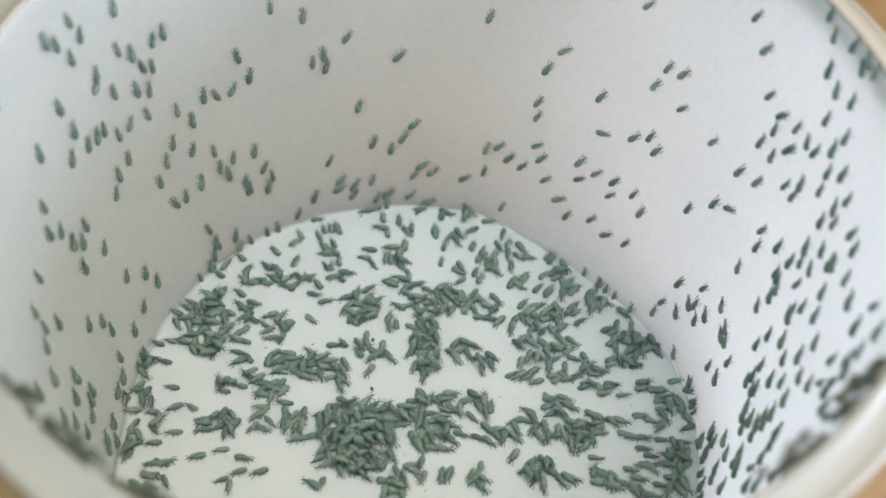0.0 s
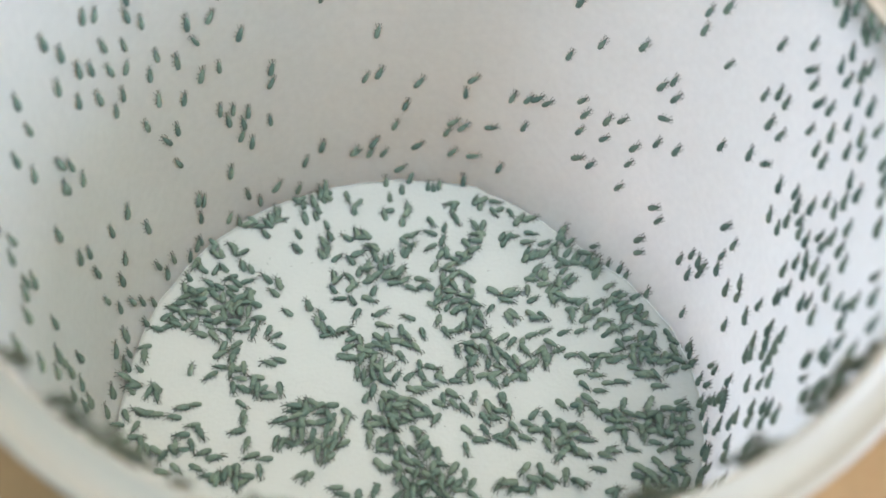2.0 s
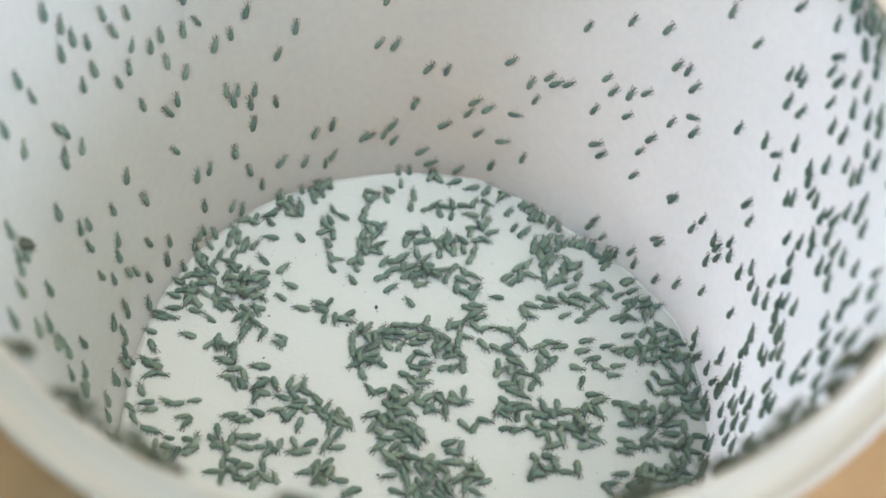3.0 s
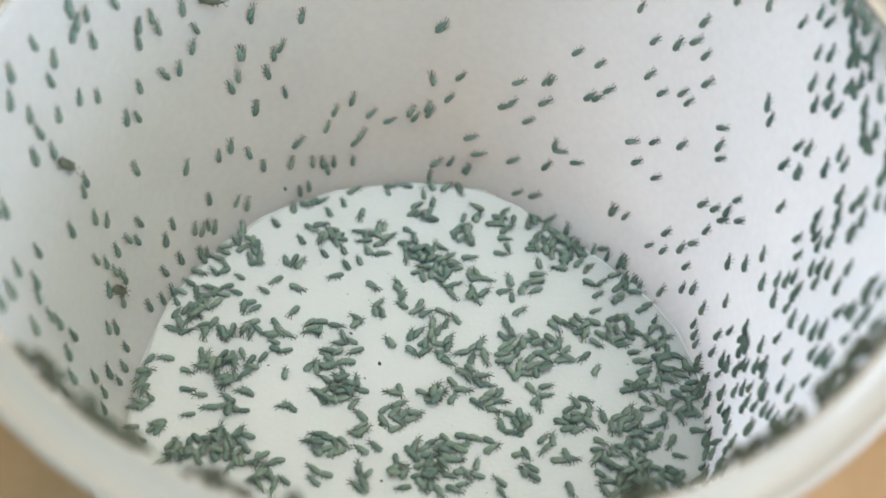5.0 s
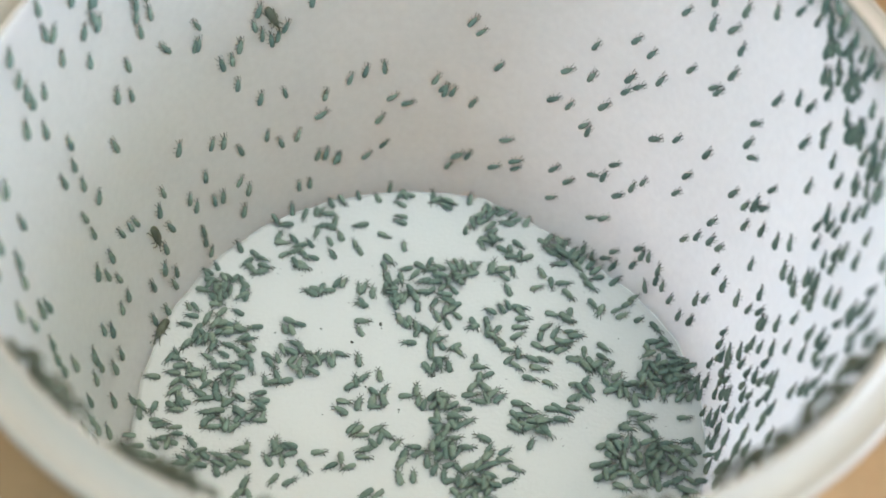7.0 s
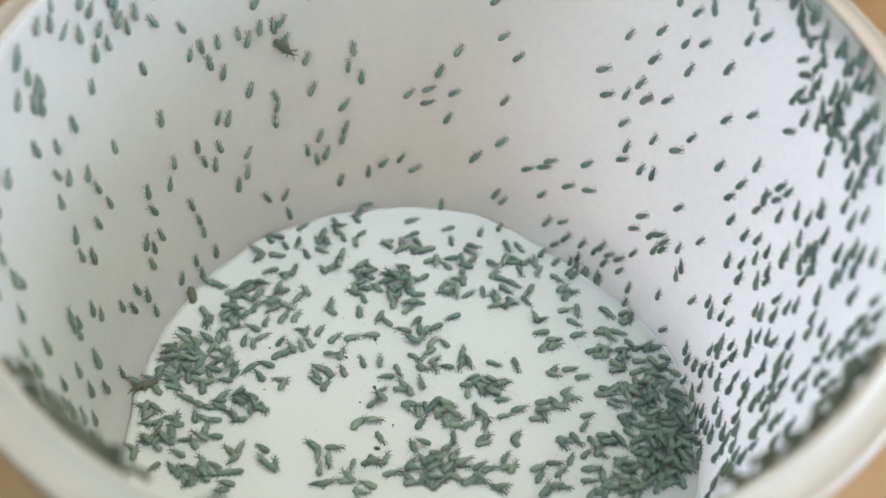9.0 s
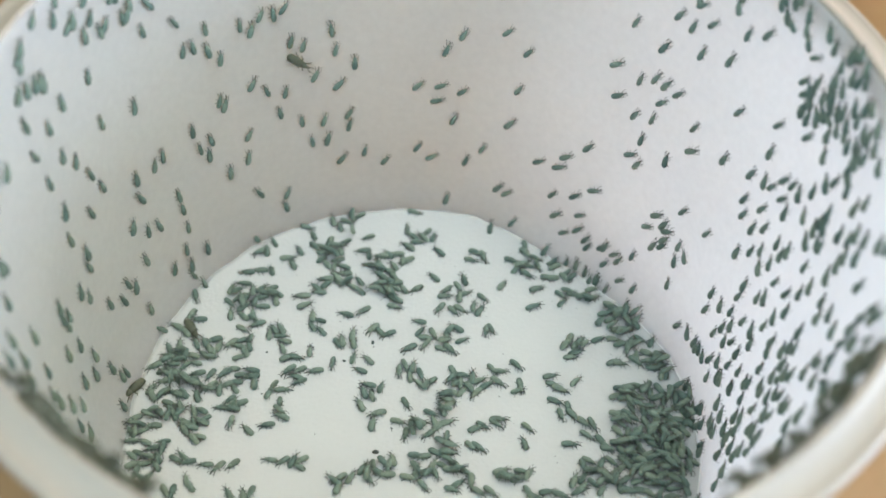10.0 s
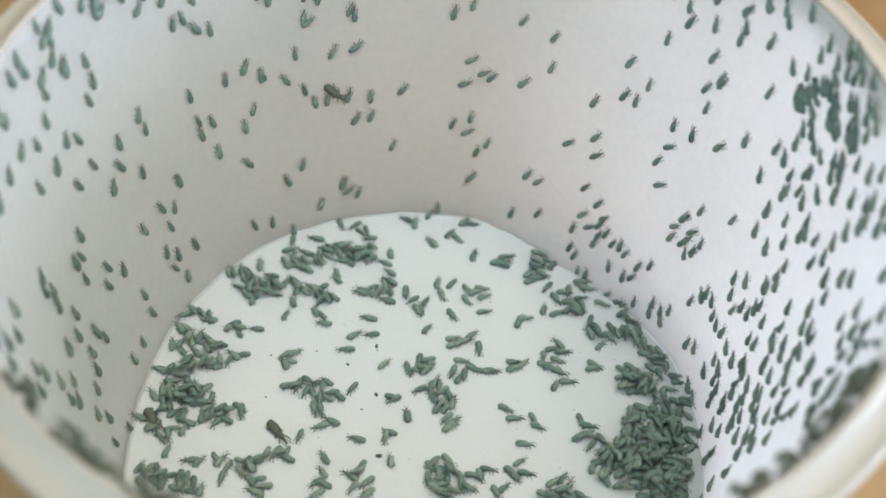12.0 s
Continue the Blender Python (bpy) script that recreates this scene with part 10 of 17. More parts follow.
    walk(crawlers[106], crawl((-23.4,24.1,168),(-25,27),(-27.6,21.2,142),(-29.1,25.7,60),(-24.7,24.5,107),(-25.9,27.7,51),(-23.5,26.7,33),(-25,26),(-26.2,28.1,107),(-24.1,29.8,25)))
    walk(crawlers[107], crawl((-0.3,16.6,-68),(2,16),(4.3,16,14),(4.2,19.9,-25),(6,21.9,11),(4.2,22.4,93,1),(1.8,23.7,154),(2,24),(1.5,21.1,236),(2.6,20.8,302)))
    walk(crawlers[108], crawl((-1,12,20),(1,12),(3.8,11.6,-8),(2.4,11,74),(2.9,13.7,124),(3.2,16.5,131),(1.5,13.8,150),(2,14),(2.5,15.3,68),(5.7,16.4,41)))
    walk(crawlers[109], crawl((-34.8,19.4,1,1),(-33,18),(-33.7,15.9,-22),(-32.8,19.2,-104),(-35.6,17.3,-138),(-35.1,19.5,-220),(-32.1,17.6,-302),(-32,18),(-29.9,20.6,-312),(-30.5,23.5,-230)))
    walk(crawlers[110], crawl((15.7,18.2,-58),(17,18),(15.5,14.3,-40),(16.9,16.5,-28),(18.8,14.1,-44),(17.9,17.4,-23),(23,13,0),(28,12),(28.9,15.5,-15),(30.7,11.3,-32)))
    walk(crawlers[111], crawl((-12.8,18,-283),(-12,18),(-13.1,17.5,-201),(-16.4,14.6,-119),(-18.1,10.8,-96),(-22.3,12.6,-178),(-18.6,15.2,-200),(-22,16),(-17.6,18.1,-198),(-18.3,22.8,-127)))
    walk(crawlers[112], crawl((9.9,20.8,-126),(14,18),(11.7,16.7,-44),(12.5,19.8,38),(13.3,20,74),(12.8,19,-8),(17.4,15.8,6),(26,17),(27.1,19.1,51),(26.4,17.5,133)))
    walk(crawlers[113], crawl((-39.8,15.9,301),(-41,15),(-38.8,14.2,219),(-40.2,18,148),(-40.7,13.3,66),(-39.2,13.3,148),(-41.7,10.8,195),(-41,12),(-40.6,12.2,117),(-40,13.5,64)))
    walk(crawlers[114], crawl((18.2,20.7,49),(18,21),(19.2,20.8,79),(21.1,24.1,118),(19.9,28,159),(20.4,30.8,116,2),(14.9,31.7,114),(18,30),(20.4,30.1,32),(23.7,27.9,3)))
    walk(crawlers[115], crawl((-6.6,16.9,-81),(-3,15),(-4.5,12.3,-100),(-3.8,10.6,-18),(-1.9,14.6,32),(-3.1,17.8,70),(-3.9,17.3,141),(-9,18),(-8.2,16.4,131),(-9.5,16.3,188)))
    walk(crawlers[116], crawl((-18.3,10.5,57),(-15,14),(-16.1,13.5,103),(-17.9,14.5,152),(-19.8,12.2,225),(-24.1,12.5,143),(-23.4,14.8,61),(-28,17),(-24.7,16.2,125),(-27.8,16.8,176)))
    walk(crawlers[117], crawl((-2.7,25.3,21),(1,28),(1.5,27.2,57),(2.5,35.5,103),(6.1,35.3,50),(9,37.7,59),(6.2,35,-23,1),(7,32),(13.2,31.3,-25),(16.3,30.8,-11,1)))
    walk(crawlers[118], crawl((16.1,20.6,-100),(17,20),(17.9,20.3,-18),(17.5,22.5,64),(18.3,27.4,89),(19.9,30.5,142,2),(14.8,28.2,224),(19,29),(21.8,27.9,306),(24.8,26.7,346)))
    walk(crawlers[119], crawl((20.2,21,-68),(22,20),(21.3,18.2,-57),(19.5,20.2,25),(24.2,21.7,-23),(20.2,22,-53),(26.1,15.3,-17),(28,19),(30.4,20.4,31,1),(31.6,17.5,-51)))
    walk(crawlers[120], crawl((-35.1,11.4,10),(-34,12),(-34.2,11.1,-13),(-32.6,14.6,7),(-33.5,10.1,-75),(-33.7,11.8,7),(-35.6,11.7,89),(-37,12),(-36.5,13.1,117),(-38.8,15,129)))
    walk(crawlers[121], crawl((-1.8,13.5,-85),(0,13),(-1.1,11.7,-88),(-0.7,10.1,-6),(1.4,12.9,76),(1.5,14.7,111),(2.5,12.6,107),(6,12),(5,14.7,25),(12.2,11.6,1)))
    walk(crawlers[122], crawl((-21.1,10,-351),(-22,10),(-17.7,13.4,-269),(-22.5,17.7,-207),(-22.5,14.3,-125),(-23.6,13.7,-43),(-21,17.2,39),(-25,18),(-23.6,16.4,121),(-22.9,22,104)))
    walk(crawlers[123], crawl((-13.7,19.9,238),(-12,20),(-13.1,20.4,156),(-12.3,24,93),(-9.3,26.6,11),(-8.6,21.2,-71),(-10.4,23.7,-153),(-13,26),(-14,26,-131),(-18.9,24.6,-213,1)))
    walk(crawlers[124], crawl((0.5,21.2,-44,1),(3,20),(2.9,19.8,-77,1),(-0.2,21.2,-159),(1.2,22.3,-119),(1.3,20.1,-196),(-2.3,21.3,-157),(-4,22),(-6.1,22.8,-214),(-7.3,23,-198)))
    walk(crawlers[125], crawl((-36.4,16.3,0),(-37,15),(-36.2,15,-62),(-37.7,17,-66),(-37.7,13.3,-40),(-37.4,12.8,-107),(-39.5,9.8,-117),(-41,10),(-40.4,10.6,-199),(-41.1,13,-265)))
    walk(crawlers[126], crawl((-1.4,15.8,18),(1,15),(3.1,14.7,55),(1.7,19.9,73),(2.6,20.6,16),(2.7,20.9,98),(-0.9,21.9,180),(-3,21),(-5.4,22.5,146,1),(-1.7,22.8,64)))
    walk(crawlers[127], crawl((0.3,15.5,58,1),(3,16),(4.3,14.7,34),(3.4,18.3,91),(5.4,19.5,108),(3.5,18.7,190),(0.9,16.4,228),(4,20),(4.2,17.1,146),(13.5,19.1,64)))
    walk(crawlers[128], crawl((-9.6,13,-53),(-7,14),(-7.9,10.1,-51),(-7.6,9.7,31),(-8.7,14.5,105),(-11.8,16.5,170),(-14.1,21.2,142),(-17,18),(-18,23.8,175),(-21,24.3,141)))
    walk(crawlers[129], crawl((22.4,25.9,13),(27,24),(25.2,25,17),(26.2,25.2,-35),(29.6,22.1,-117),(24,24.5,-67),(28.9,13.4,4),(30,13),(30.1,14.6,17),(31.3,10.1,-64)))
    walk(crawlers[130], crawl((18.3,19.1,13),(20,19),(19.5,17.4,-43),(18.3,19.6,-125),(15.5,19.9,-154),(13,18,-72),(16.5,15.3,-16),(21,15),(23.5,14.6,55,1),(26.2,14.9,46)))
    walk(crawlers[131], crawl((14.5,19.3,-70),(16,19),(15.4,17,12),(17.3,20.7,94),(15.9,21.8,163),(11.6,24.6,142),(9.3,21.7,216,1),(13,21),(9.6,17.1,298),(18.3,14.2,376)))
    walk(crawlers[132], crawl((7.8,19.1,0),(9,18),(8.6,14.3,-82),(6.5,14.9,0),(12.8,15.6,37),(13.3,16.1,4),(16.7,13.8,15),(21,14),(23.1,14.5,54),(25,17.1,112)))
    walk(crawlers[133], crawl((-2.2,20.1,-76),(-1,19),(-2.5,19.1,-17),(-3.4,19.7,-56),(-2.9,16.4,-112),(-4.6,14.8,-91),(-3.9,11.4,-58),(-6,7),(-4.7,8.7,-91),(-2.6,9.7,-9)))
    walk(crawlers[134], crawl((25.6,21.6,-113),(27,20),(26.4,15.2,-127),(23.3,16.8,-209),(24.2,14,-200),(20.2,17.6,-129),(26.5,13.6,-47),(29,18),(31.4,19.1,-57,1),(33.4,16,-92)))
    walk(crawlers[135], crawl((-25.4,15.2,-147),(-27,15),(-28.2,13.4,-119),(-27.1,15.6,-47),(-23,9.9,-27),(-23.8,8.6,-73),(-24.1,10.8,9),(-28,15),(-25.3,15.2,91),(-30.7,17.1,172)))
    walk(crawlers[136], crawl((-3,11.8,-134),(-2,12),(-3.9,8.5,-52),(-1.6,8.6,30),(0.2,11.5,73),(-1.5,13.1,139),(-2.1,14.3,111),(-2,17),(-1.6,16.3,55),(-1.4,17.3,54)))
    walk(crawlers[137], crawl((-37.7,15.3,-67),(-37,13),(-37.8,12.4,-37),(-38.1,14.2,-119),(-39.9,11.4,-75),(-38.8,9.4,-102),(-40.3,8.5,-184),(-42,9),(-42.4,8.7,-150),(-42,8.5,-200)))
    walk(crawlers[138], crawl((-28.7,17.7,-119),(-27,17),(-29.1,14.6,-166),(-29.2,18.1,-164,1),(-28.6,14.6,-146),(-31.7,15.6,-228),(-31.2,15,-146),(-32,16),(-29.5,13.9,-156),(-33.2,13.5,-200)))
    walk(crawlers[139], crawl((10.8,18.5,-129),(12,16),(11.9,14.2,-59),(13.9,13.9,-70),(17.6,10.4,-41),(18.4,12,-24),(26,8.6,-44),(29,11),(29.4,10.9,-9),(30.2,8.8,-91)))
    walk(crawlers[140], crawl((20.3,27.7,30),(20,28),(20.4,27.1,-52),(18.2,28.9,-134),(19.8,30.2,-216,1),(20.4,30.9,-134,2),(15.9,28.6,-52),(24,27),(26.1,25.5,21),(26.8,23.7,-22)))
    walk(crawlers[141], crawl((-33.9,20.7,-254),(-32,21),(-33.7,21.3,-291),(-34.3,23.6,-279),(-34.8,25.8,-197),(-34.2,21.3,-115),(-31.1,18.2,-49),(-31,18),(-28.1,18.4,-36),(-26.4,23.8,-11,1)))
    walk(crawlers[142], crawl((20.9,24.3,263),(20,24),(21.4,24.4,181),(19.7,28.3,99),(20.9,29.7,94,1),(20.9,30.4,164,2),(14,23.1,82),(25,24),(24.7,24,0),(23.9,23.3,-82)))
    walk(crawlers[143], crawl((6.8,20.7,-67),(8,18),(7.4,16.2,-49),(6.3,18.6,33),(10.3,19.5,16),(8.9,16.8,-66),(5.2,10.4,-89),(6,10),(5.2,8.1,-7),(8.8,9.9,-7)))
    walk(crawlers[144], crawl((10.2,22.9,-47),(13,20),(12.9,18,-6),(13.5,20.9,76),(14.4,21.3,37),(12,21.7,119),(10.2,20.5,37),(14,22),(16.5,21.7,21),(21.5,22,35)))
    walk(crawlers[145], crawl((-30.3,19.9,-221),(-29,22),(-30.6,19.9,-142),(-32.8,22.2,-203),(-34.5,21.8,-156),(-36,20.4,-74),(-34.1,18,-93),(-37,17),(-36.6,17.9,-175),(-38.6,19.6,-235,1)))
    walk(crawlers[146], crawl((-28.4,20.5,-16),(-29,23),(-28.8,19.9,4),(-29.5,20,86),(-31.9,17.7,162),(-31.9,20.2,80),(-27.9,20.5,70),(-29,19),(-28.2,21.9,76),(-28.2,25.7,129,1)))
    walk(crawlers[147], crawl((21.4,29.9,-65,1),(22,28),(23.1,28.4,17),(19.9,31.3,87),(20.8,30.5,21),(20.9,30.4,-61,1),(25.6,17.6,-65),(29,22),(29.5,21.3,17),(30.1,21.5,41)))
    walk(crawlers[148], crawl((-0.4,10.3,-82),(2,12),(5.3,8.2,-95),(1.2,7.5,-13),(1.8,8.4,69),(0.4,10.4,114),(2,9.5,150),(3,9),(3.4,7.6,227),(4.9,9.4,264)))
    walk(crawlers[149], crawl((-0.4,13.4,36),(3,14),(5.3,12.8,33),(3.8,11.2,24),(6.7,9.2,66),(8.1,14.1,100),(7.1,7.4,18),(7,7),(6.6,7.7,83),(12.3,10.3,24)))
    walk(crawlers[150], crawl((-15,12.8,11),(-12,15),(-11.8,10.7,-20),(-11.2,9.9,-102),(-14.9,8.5,-184),(-18.8,7.2,-262),(-17,12.2,-315),(-18,16),(-17.2,16,-233),(-18,19.6,-234)))
    walk(crawlers[151], crawl((29.3,18.5,-108),(30,19),(31.8,15.6,-26),(32.6,13.9,-88),(31,12.2,-24),(32.6,8.9,-10),(33.3,6.9,57),(36,8),(36.6,9,77),(37.7,8.5,-5)))
    walk(crawlers[152], crawl((-36.1,19.1,-74,1),(-36,19),(-36.8,16.8,-42),(-37.2,19.6,-58),(-38.1,17.5,-77),(-37.4,20.7,5,1),(-34.8,23.1,6),(-36,24),(-37.9,22.6,-76),(-37.7,19.9,-52)))
    walk(crawlers[153], crawl((5.7,21,-104),(7,17),(6.7,15,-112),(5.2,14.3,-30),(5.9,17.8,-56),(5.7,15.4,-138),(5.2,9,-177),(7,7),(4.8,6.5,-95),(7.6,9.8,-13)))
    walk(crawlers[154], crawl((-32.6,12.5,54),(-31,13),(-31.7,12.4,83),(-32,16.3,165),(-34.7,11.5,247),(-34,12.4,217,1),(-34.4,13.4,142),(-38,12),(-38.5,15.3,130),(-39.3,16.5,141)))
    walk(crawlers[155], crawl((-33.2,18.5,-46),(-32,17),(-31.4,16.4,-29),(-30.5,19.2,-111),(-33.9,17.1,-193),(-35.1,18.5,-241,1),(-32.6,17.7,-323,1),(-33,17),(-31.8,19,-263),(-35.4,18.3,-181)))
    walk(crawlers[156], crawl((31.7,18.4,-100),(33,17),(32.8,15.4,-125,1),(33.8,14.6,-104),(33.3,12.8,-114),(35.1,12.5,-68),(36.5,12.1,-18),(36,12),(36.1,12.9,-17),(36.5,11.6,-99)))
    walk(crawlers[157], crawl((9,21.4,-19),(12,19),(12.1,17.8,15,1),(13.2,22.6,45),(15.8,23.1,5),(17.3,25.3,87),(13.5,20.9,169),(20,15),(22,15.3,251),(24.9,11.6,329)))
    walk(crawlers[158], crawl((-12.7,21.2,66),(-12,21),(-11.6,21.6,70),(-11.4,25.2,111),(-9.7,28.6,29),(-8.1,23,-53),(-10.1,25.4,-135,2),(-12,27),(-14.1,27.9,-179),(-15.3,31.3,-179)))
    walk(crawlers[159], crawl((-16.1,26.2,19),(-15,27),(-15.8,26.1,101),(-18.2,28.8,23),(-17.9,30.2,105,1),(-23.3,30,187),(-21.7,27.1,199),(-25,27),(-22.9,29.7,117),(-23.1,30.4,140,1)))
    walk(crawlers[160], crawl((13.6,14.1,-49),(13,14),(11.9,8.3,-42),(11.7,6,-30),(15.7,7.8,17),(17.1,10.7,29),(23.8,6.8,-16),(28,6),(29.4,6.2,-3),(30.5,6.6,37)))
    walk(crawlers[161], crawl((-37.1,18.5,-68),(-36,17),(-36.8,16.1,-57,1),(-37.4,19.3,-8),(-37.4,15.5,-88),(-38.3,17.3,-38),(-39.6,11.3,-120),(-41,11),(-38.7,11,-102),(-38.2,11,-148)))
    walk(crawlers[162], crawl((-23.3,9.3,-144),(-26,10),(-26.8,9.8,-122),(-27.2,10.3,-40),(-24.4,6.9,-19),(-25.5,5.9,-33),(-25.4,7,-115),(-29,8),(-27.3,8.3,-192),(-31.7,11,-111)))
    walk(crawlers[163], crawl((0.3,8.8,9),(3,10),(7.2,5.9,-42),(3.9,5.9,-40),(10,6,8),(11.3,8.3,55),(10.6,5.8,1),(12,7),(18.6,8.2,13),(24.6,10.6,10)))
    walk(crawlers[164], crawl((-16.5,7.5,-79),(-13,7),(-11.7,5.8,-38),(-10.8,5.9,44),(-16.5,5.7,126),(-22.1,7.6,157),(-23.3,9.2,141),(-26,8),(-21.6,8.5,223),(-20.6,6.6,249)))
    walk(crawlers[165], crawl((-12.1,22.1,-68,1),(-11,23),(-10.4,22.1,14,1),(-10.1,25,-16),(-5.3,25.8,-90),(-7.3,20.6,-129,1),(-10.4,22.3,-211),(-14,24),(-12.7,25.1,-211),(-16.2,28.2,-252)))
    walk(crawlers[166], crawl((9.5,18.9,173),(10,17),(9.2,15.5,255),(9.8,16.6,173),(11.7,18.4,91),(11.1,18.3,111),(11.8,19.7,49),(22,18),(25.2,23.1,-26,2),(25.2,20.4,-108)))
    walk(crawlers[167], crawl((-16.8,10.5,30),(-13,14),(-12.8,10.6,28,1),(-13.5,11.5,-16),(-12.5,12.3,44),(-12.2,14.6,4),(-11.3,13.8,3),(-13,15),(-12.2,15.4,85),(-13,15.8,36)))
    walk(crawlers[168], crawl((-5.5,30.2,-65,2),(-5,31),(-4.6,27.9,-53,2),(-3.9,29.2,8),(-4.1,29.6,-74),(-5,25.1,-156),(-8.6,27.7,-191),(-11,30),(-10.4,32,-264),(-13.3,33.5,-206)))
    walk(crawlers[169], crawl((4,13.9,52),(5,14),(6.7,13.5,54,1),(6.2,16.9,55),(7.2,19.1,47),(6.5,16.4,-35),(3.8,10.9,-117),(5,12),(3.1,13,-48),(5.9,10.4,-30)))
    walk(crawlers[170], crawl((-2.3,9.3,-104),(-2,11),(-4.7,6.1,-82),(-2.5,7.4,0),(-1.7,9,82),(-4,11,164),(-5.3,7.6,194),(-8,7),(-9.2,6,167),(-15.1,5.1,186)))
    walk(crawlers[171], crawl((31.7,16.7,-95),(34,17),(33.6,15.2,-19),(34.9,12,-36),(35.2,12.3,-79),(35.5,10.4,-6),(36.9,10.4,-39),(35,11),(35.6,12.2,7,1),(35.2,10.4,-75)))
    walk(crawlers[172], crawl((-9.1,8.3,240),(-4,7),(-7.4,4.9,262),(-9,6.6,218),(-13.4,5.1,173),(-16.3,6.8,110),(-14.6,9.9,28),(-16,15),(-13.8,14.2,103),(-17.2,18.1,170)))
    walk(crawlers[173], crawl((32.8,16,-90),(33,16),(33.3,13.1,-104),(36.1,9.2,-73),(35.4,8.9,-93),(35.7,7.8,-121),(36.9,6.1,-51),(37,5),(37.3,6,-57),(37.1,5.1,-36)))
    walk(crawlers[174], crawl((14.3,14.7,224,1),(13,15),(11.6,10.2,230),(10.8,10.4,165),(13.2,9.6,91),(12.5,12.8,29),(14.9,11,51),(19,15),(21.3,14.4,58),(20,14.9,123)))
    walk(crawlers[175], crawl((-32.3,14.5,38),(-31,14),(-31.5,14.1,74),(-30.8,17.4,-8),(-31.5,10.5,-90),(-32.7,11.4,-149,1),(-34.3,9.5,-223),(-36,11),(-35,11,-224),(-36.9,11.7,-223)))
    walk(crawlers[176], crawl((22.2,11.8,-18),(24,13),(27.2,10.9,-51),(31.4,8.2,-59),(33.9,6.5,-92),(34.4,7.2,-151),(35,5.5,-69),(34,5),(35.9,5.4,-41),(35.9,4.6,-68)))
    walk(crawlers[177], crawl((-13.6,22.2,202),(-14,23),(-13.5,23.7,144),(-12.3,26.6,99),(-12.2,29.1,181),(-17.9,22.2,256),(-21,19.4,227),(-27,20),(-27,20.7,182),(-27.4,23.7,177,2)))
    walk(crawlers[178], crawl((-36.5,11,130),(-37,11),(-37.2,10.5,67),(-36.7,12.4,-15),(-35.7,5.8,-80),(-37.8,4.6,-76),(-37.7,6.1,-102),(-39,8),(-38.5,6.5,-68),(-38.5,4.8,-81)))
    walk(crawlers[179], crawl((-8.1,11.5,-15),(-5,11),(-6.6,9.5,-97),(-5.3,9.3,-15),(-2.9,10.9,51),(-3.4,13.3,101),(-3,13.9,131,1),(-3,14),(-3.2,13.1,213),(-2.1,11.7,265)))
    walk(crawlers[180], crawl((34.6,15.6,-34),(35,15),(36,13.1,-59),(37.1,10.5,-47),(35.4,11.4,16),(36.6,9.7,-21),(36.7,9.2,15),(36,11),(36.1,11.5,77,1),(37.4,9.7,-5)))
    walk(crawlers[181], crawl((15.2,20.8,-117),(15,20),(15.1,19,-109),(15.2,21.2,-27),(15.6,21.3,5,1),(16.1,22.5,23),(14.3,20.4,21),(26,21),(28.5,21.7,-4,2),(31.5,20,-21)))
    walk(crawlers[182], crawl((-36.5,12.3,96),(-35,12),(-35.2,12.5,23),(-33.9,14.6,-59),(-35.7,9.6,-96),(-34.7,10.1,-62,1),(-35.3,8.9,-144),(-37,10),(-36.8,10.8,-199),(-38.2,13.9,-261)))
    walk(crawlers[183], crawl((19.3,21.8,-124),(20,20),(20.2,20.1,-42),(21.8,22.8,15),(28.3,23.4,17),(23.4,26.2,-65),(27.4,15.2,-23),(30,18),(31.2,17.6,1),(35.4,14.2,-47,1)))
    walk(crawlers[184], crawl((8.1,22.3,-40),(10,20),(9.3,18.8,-43),(11.5,20.7,39),(11.4,21.7,103),(9.4,26,81,1),(8.2,25.3,74),(12,29),(15,29.5,6,2),(17.4,29.8,-44)))
    walk(crawlers[185], crawl((22.1,15.1,-42),(25,19),(27.3,13.3,8),(26,16.1,-51),(26.7,12.9,-71),(25.5,11.6,-50),(30.3,8.7,0),(32,10),(32.3,12.4,82),(32.5,9.9,0)))
    walk(crawlers[186], crawl((-19.3,8.3,-32),(-17,10),(-15.5,9.4,-3),(-16.8,11.7,79),(-18.6,10.1,161,1),(-22,9.8,158),(-22.5,11.2,84),(-24,14),(-23.5,14.9,2),(-24,19.4,69)))
    walk(crawlers[187], crawl((-36,14.4,-123),(-36,14),(-36.6,12.9,-205),(-37.8,15.7,-136),(-38.4,12.2,-125),(-37.7,10.6,-91),(-39.3,9.4,-172,1),(-40,9),(-39.6,9.1,-181),(-39.6,8.4,-166)))
    walk(crawlers[188], crawl((-43.1,8.2,31),(-42,14),(-41.1,11.5,55),(-39.3,16.1,-1),(-39.3,14,68),(-38.5,15,150),(-40.5,10.8,188,1),(-41,10),(-41.1,9.9,215),(-40.7,9.1,233)))
    walk(crawlers[189], crawl((-25.6,25.5,-215),(-25,29),(-26.3,31.8,-241),(-27.3,32.1,-159),(-29.5,27.3,-84),(-29,25.2,-23),(-26.7,24,-35,1),(-28,24),(-26.6,23.1,-4,1),(-27.2,24.8,78,1)))
    walk(crawlers[190], crawl((1.8,20,-118,1),(4,18),(3.8,18,-36),(0.9,21.6,25),(2.2,24.8,7,1),(3.3,25.2,-55,1),(0.8,26.2,-137),(-3,27),(-2.3,24.9,-151),(1,24.9,-69)))
    walk(crawlers[191], crawl((-1.6,10.9,-91),(0,10),(-2.1,8,-68),(-1.6,8.2,14,1),(-0.5,9.7,96),(-0.9,11.7,121),(-0.3,11.8,58),(1,10),(1.8,13.1,-13),(3.9,11.7,-3)))
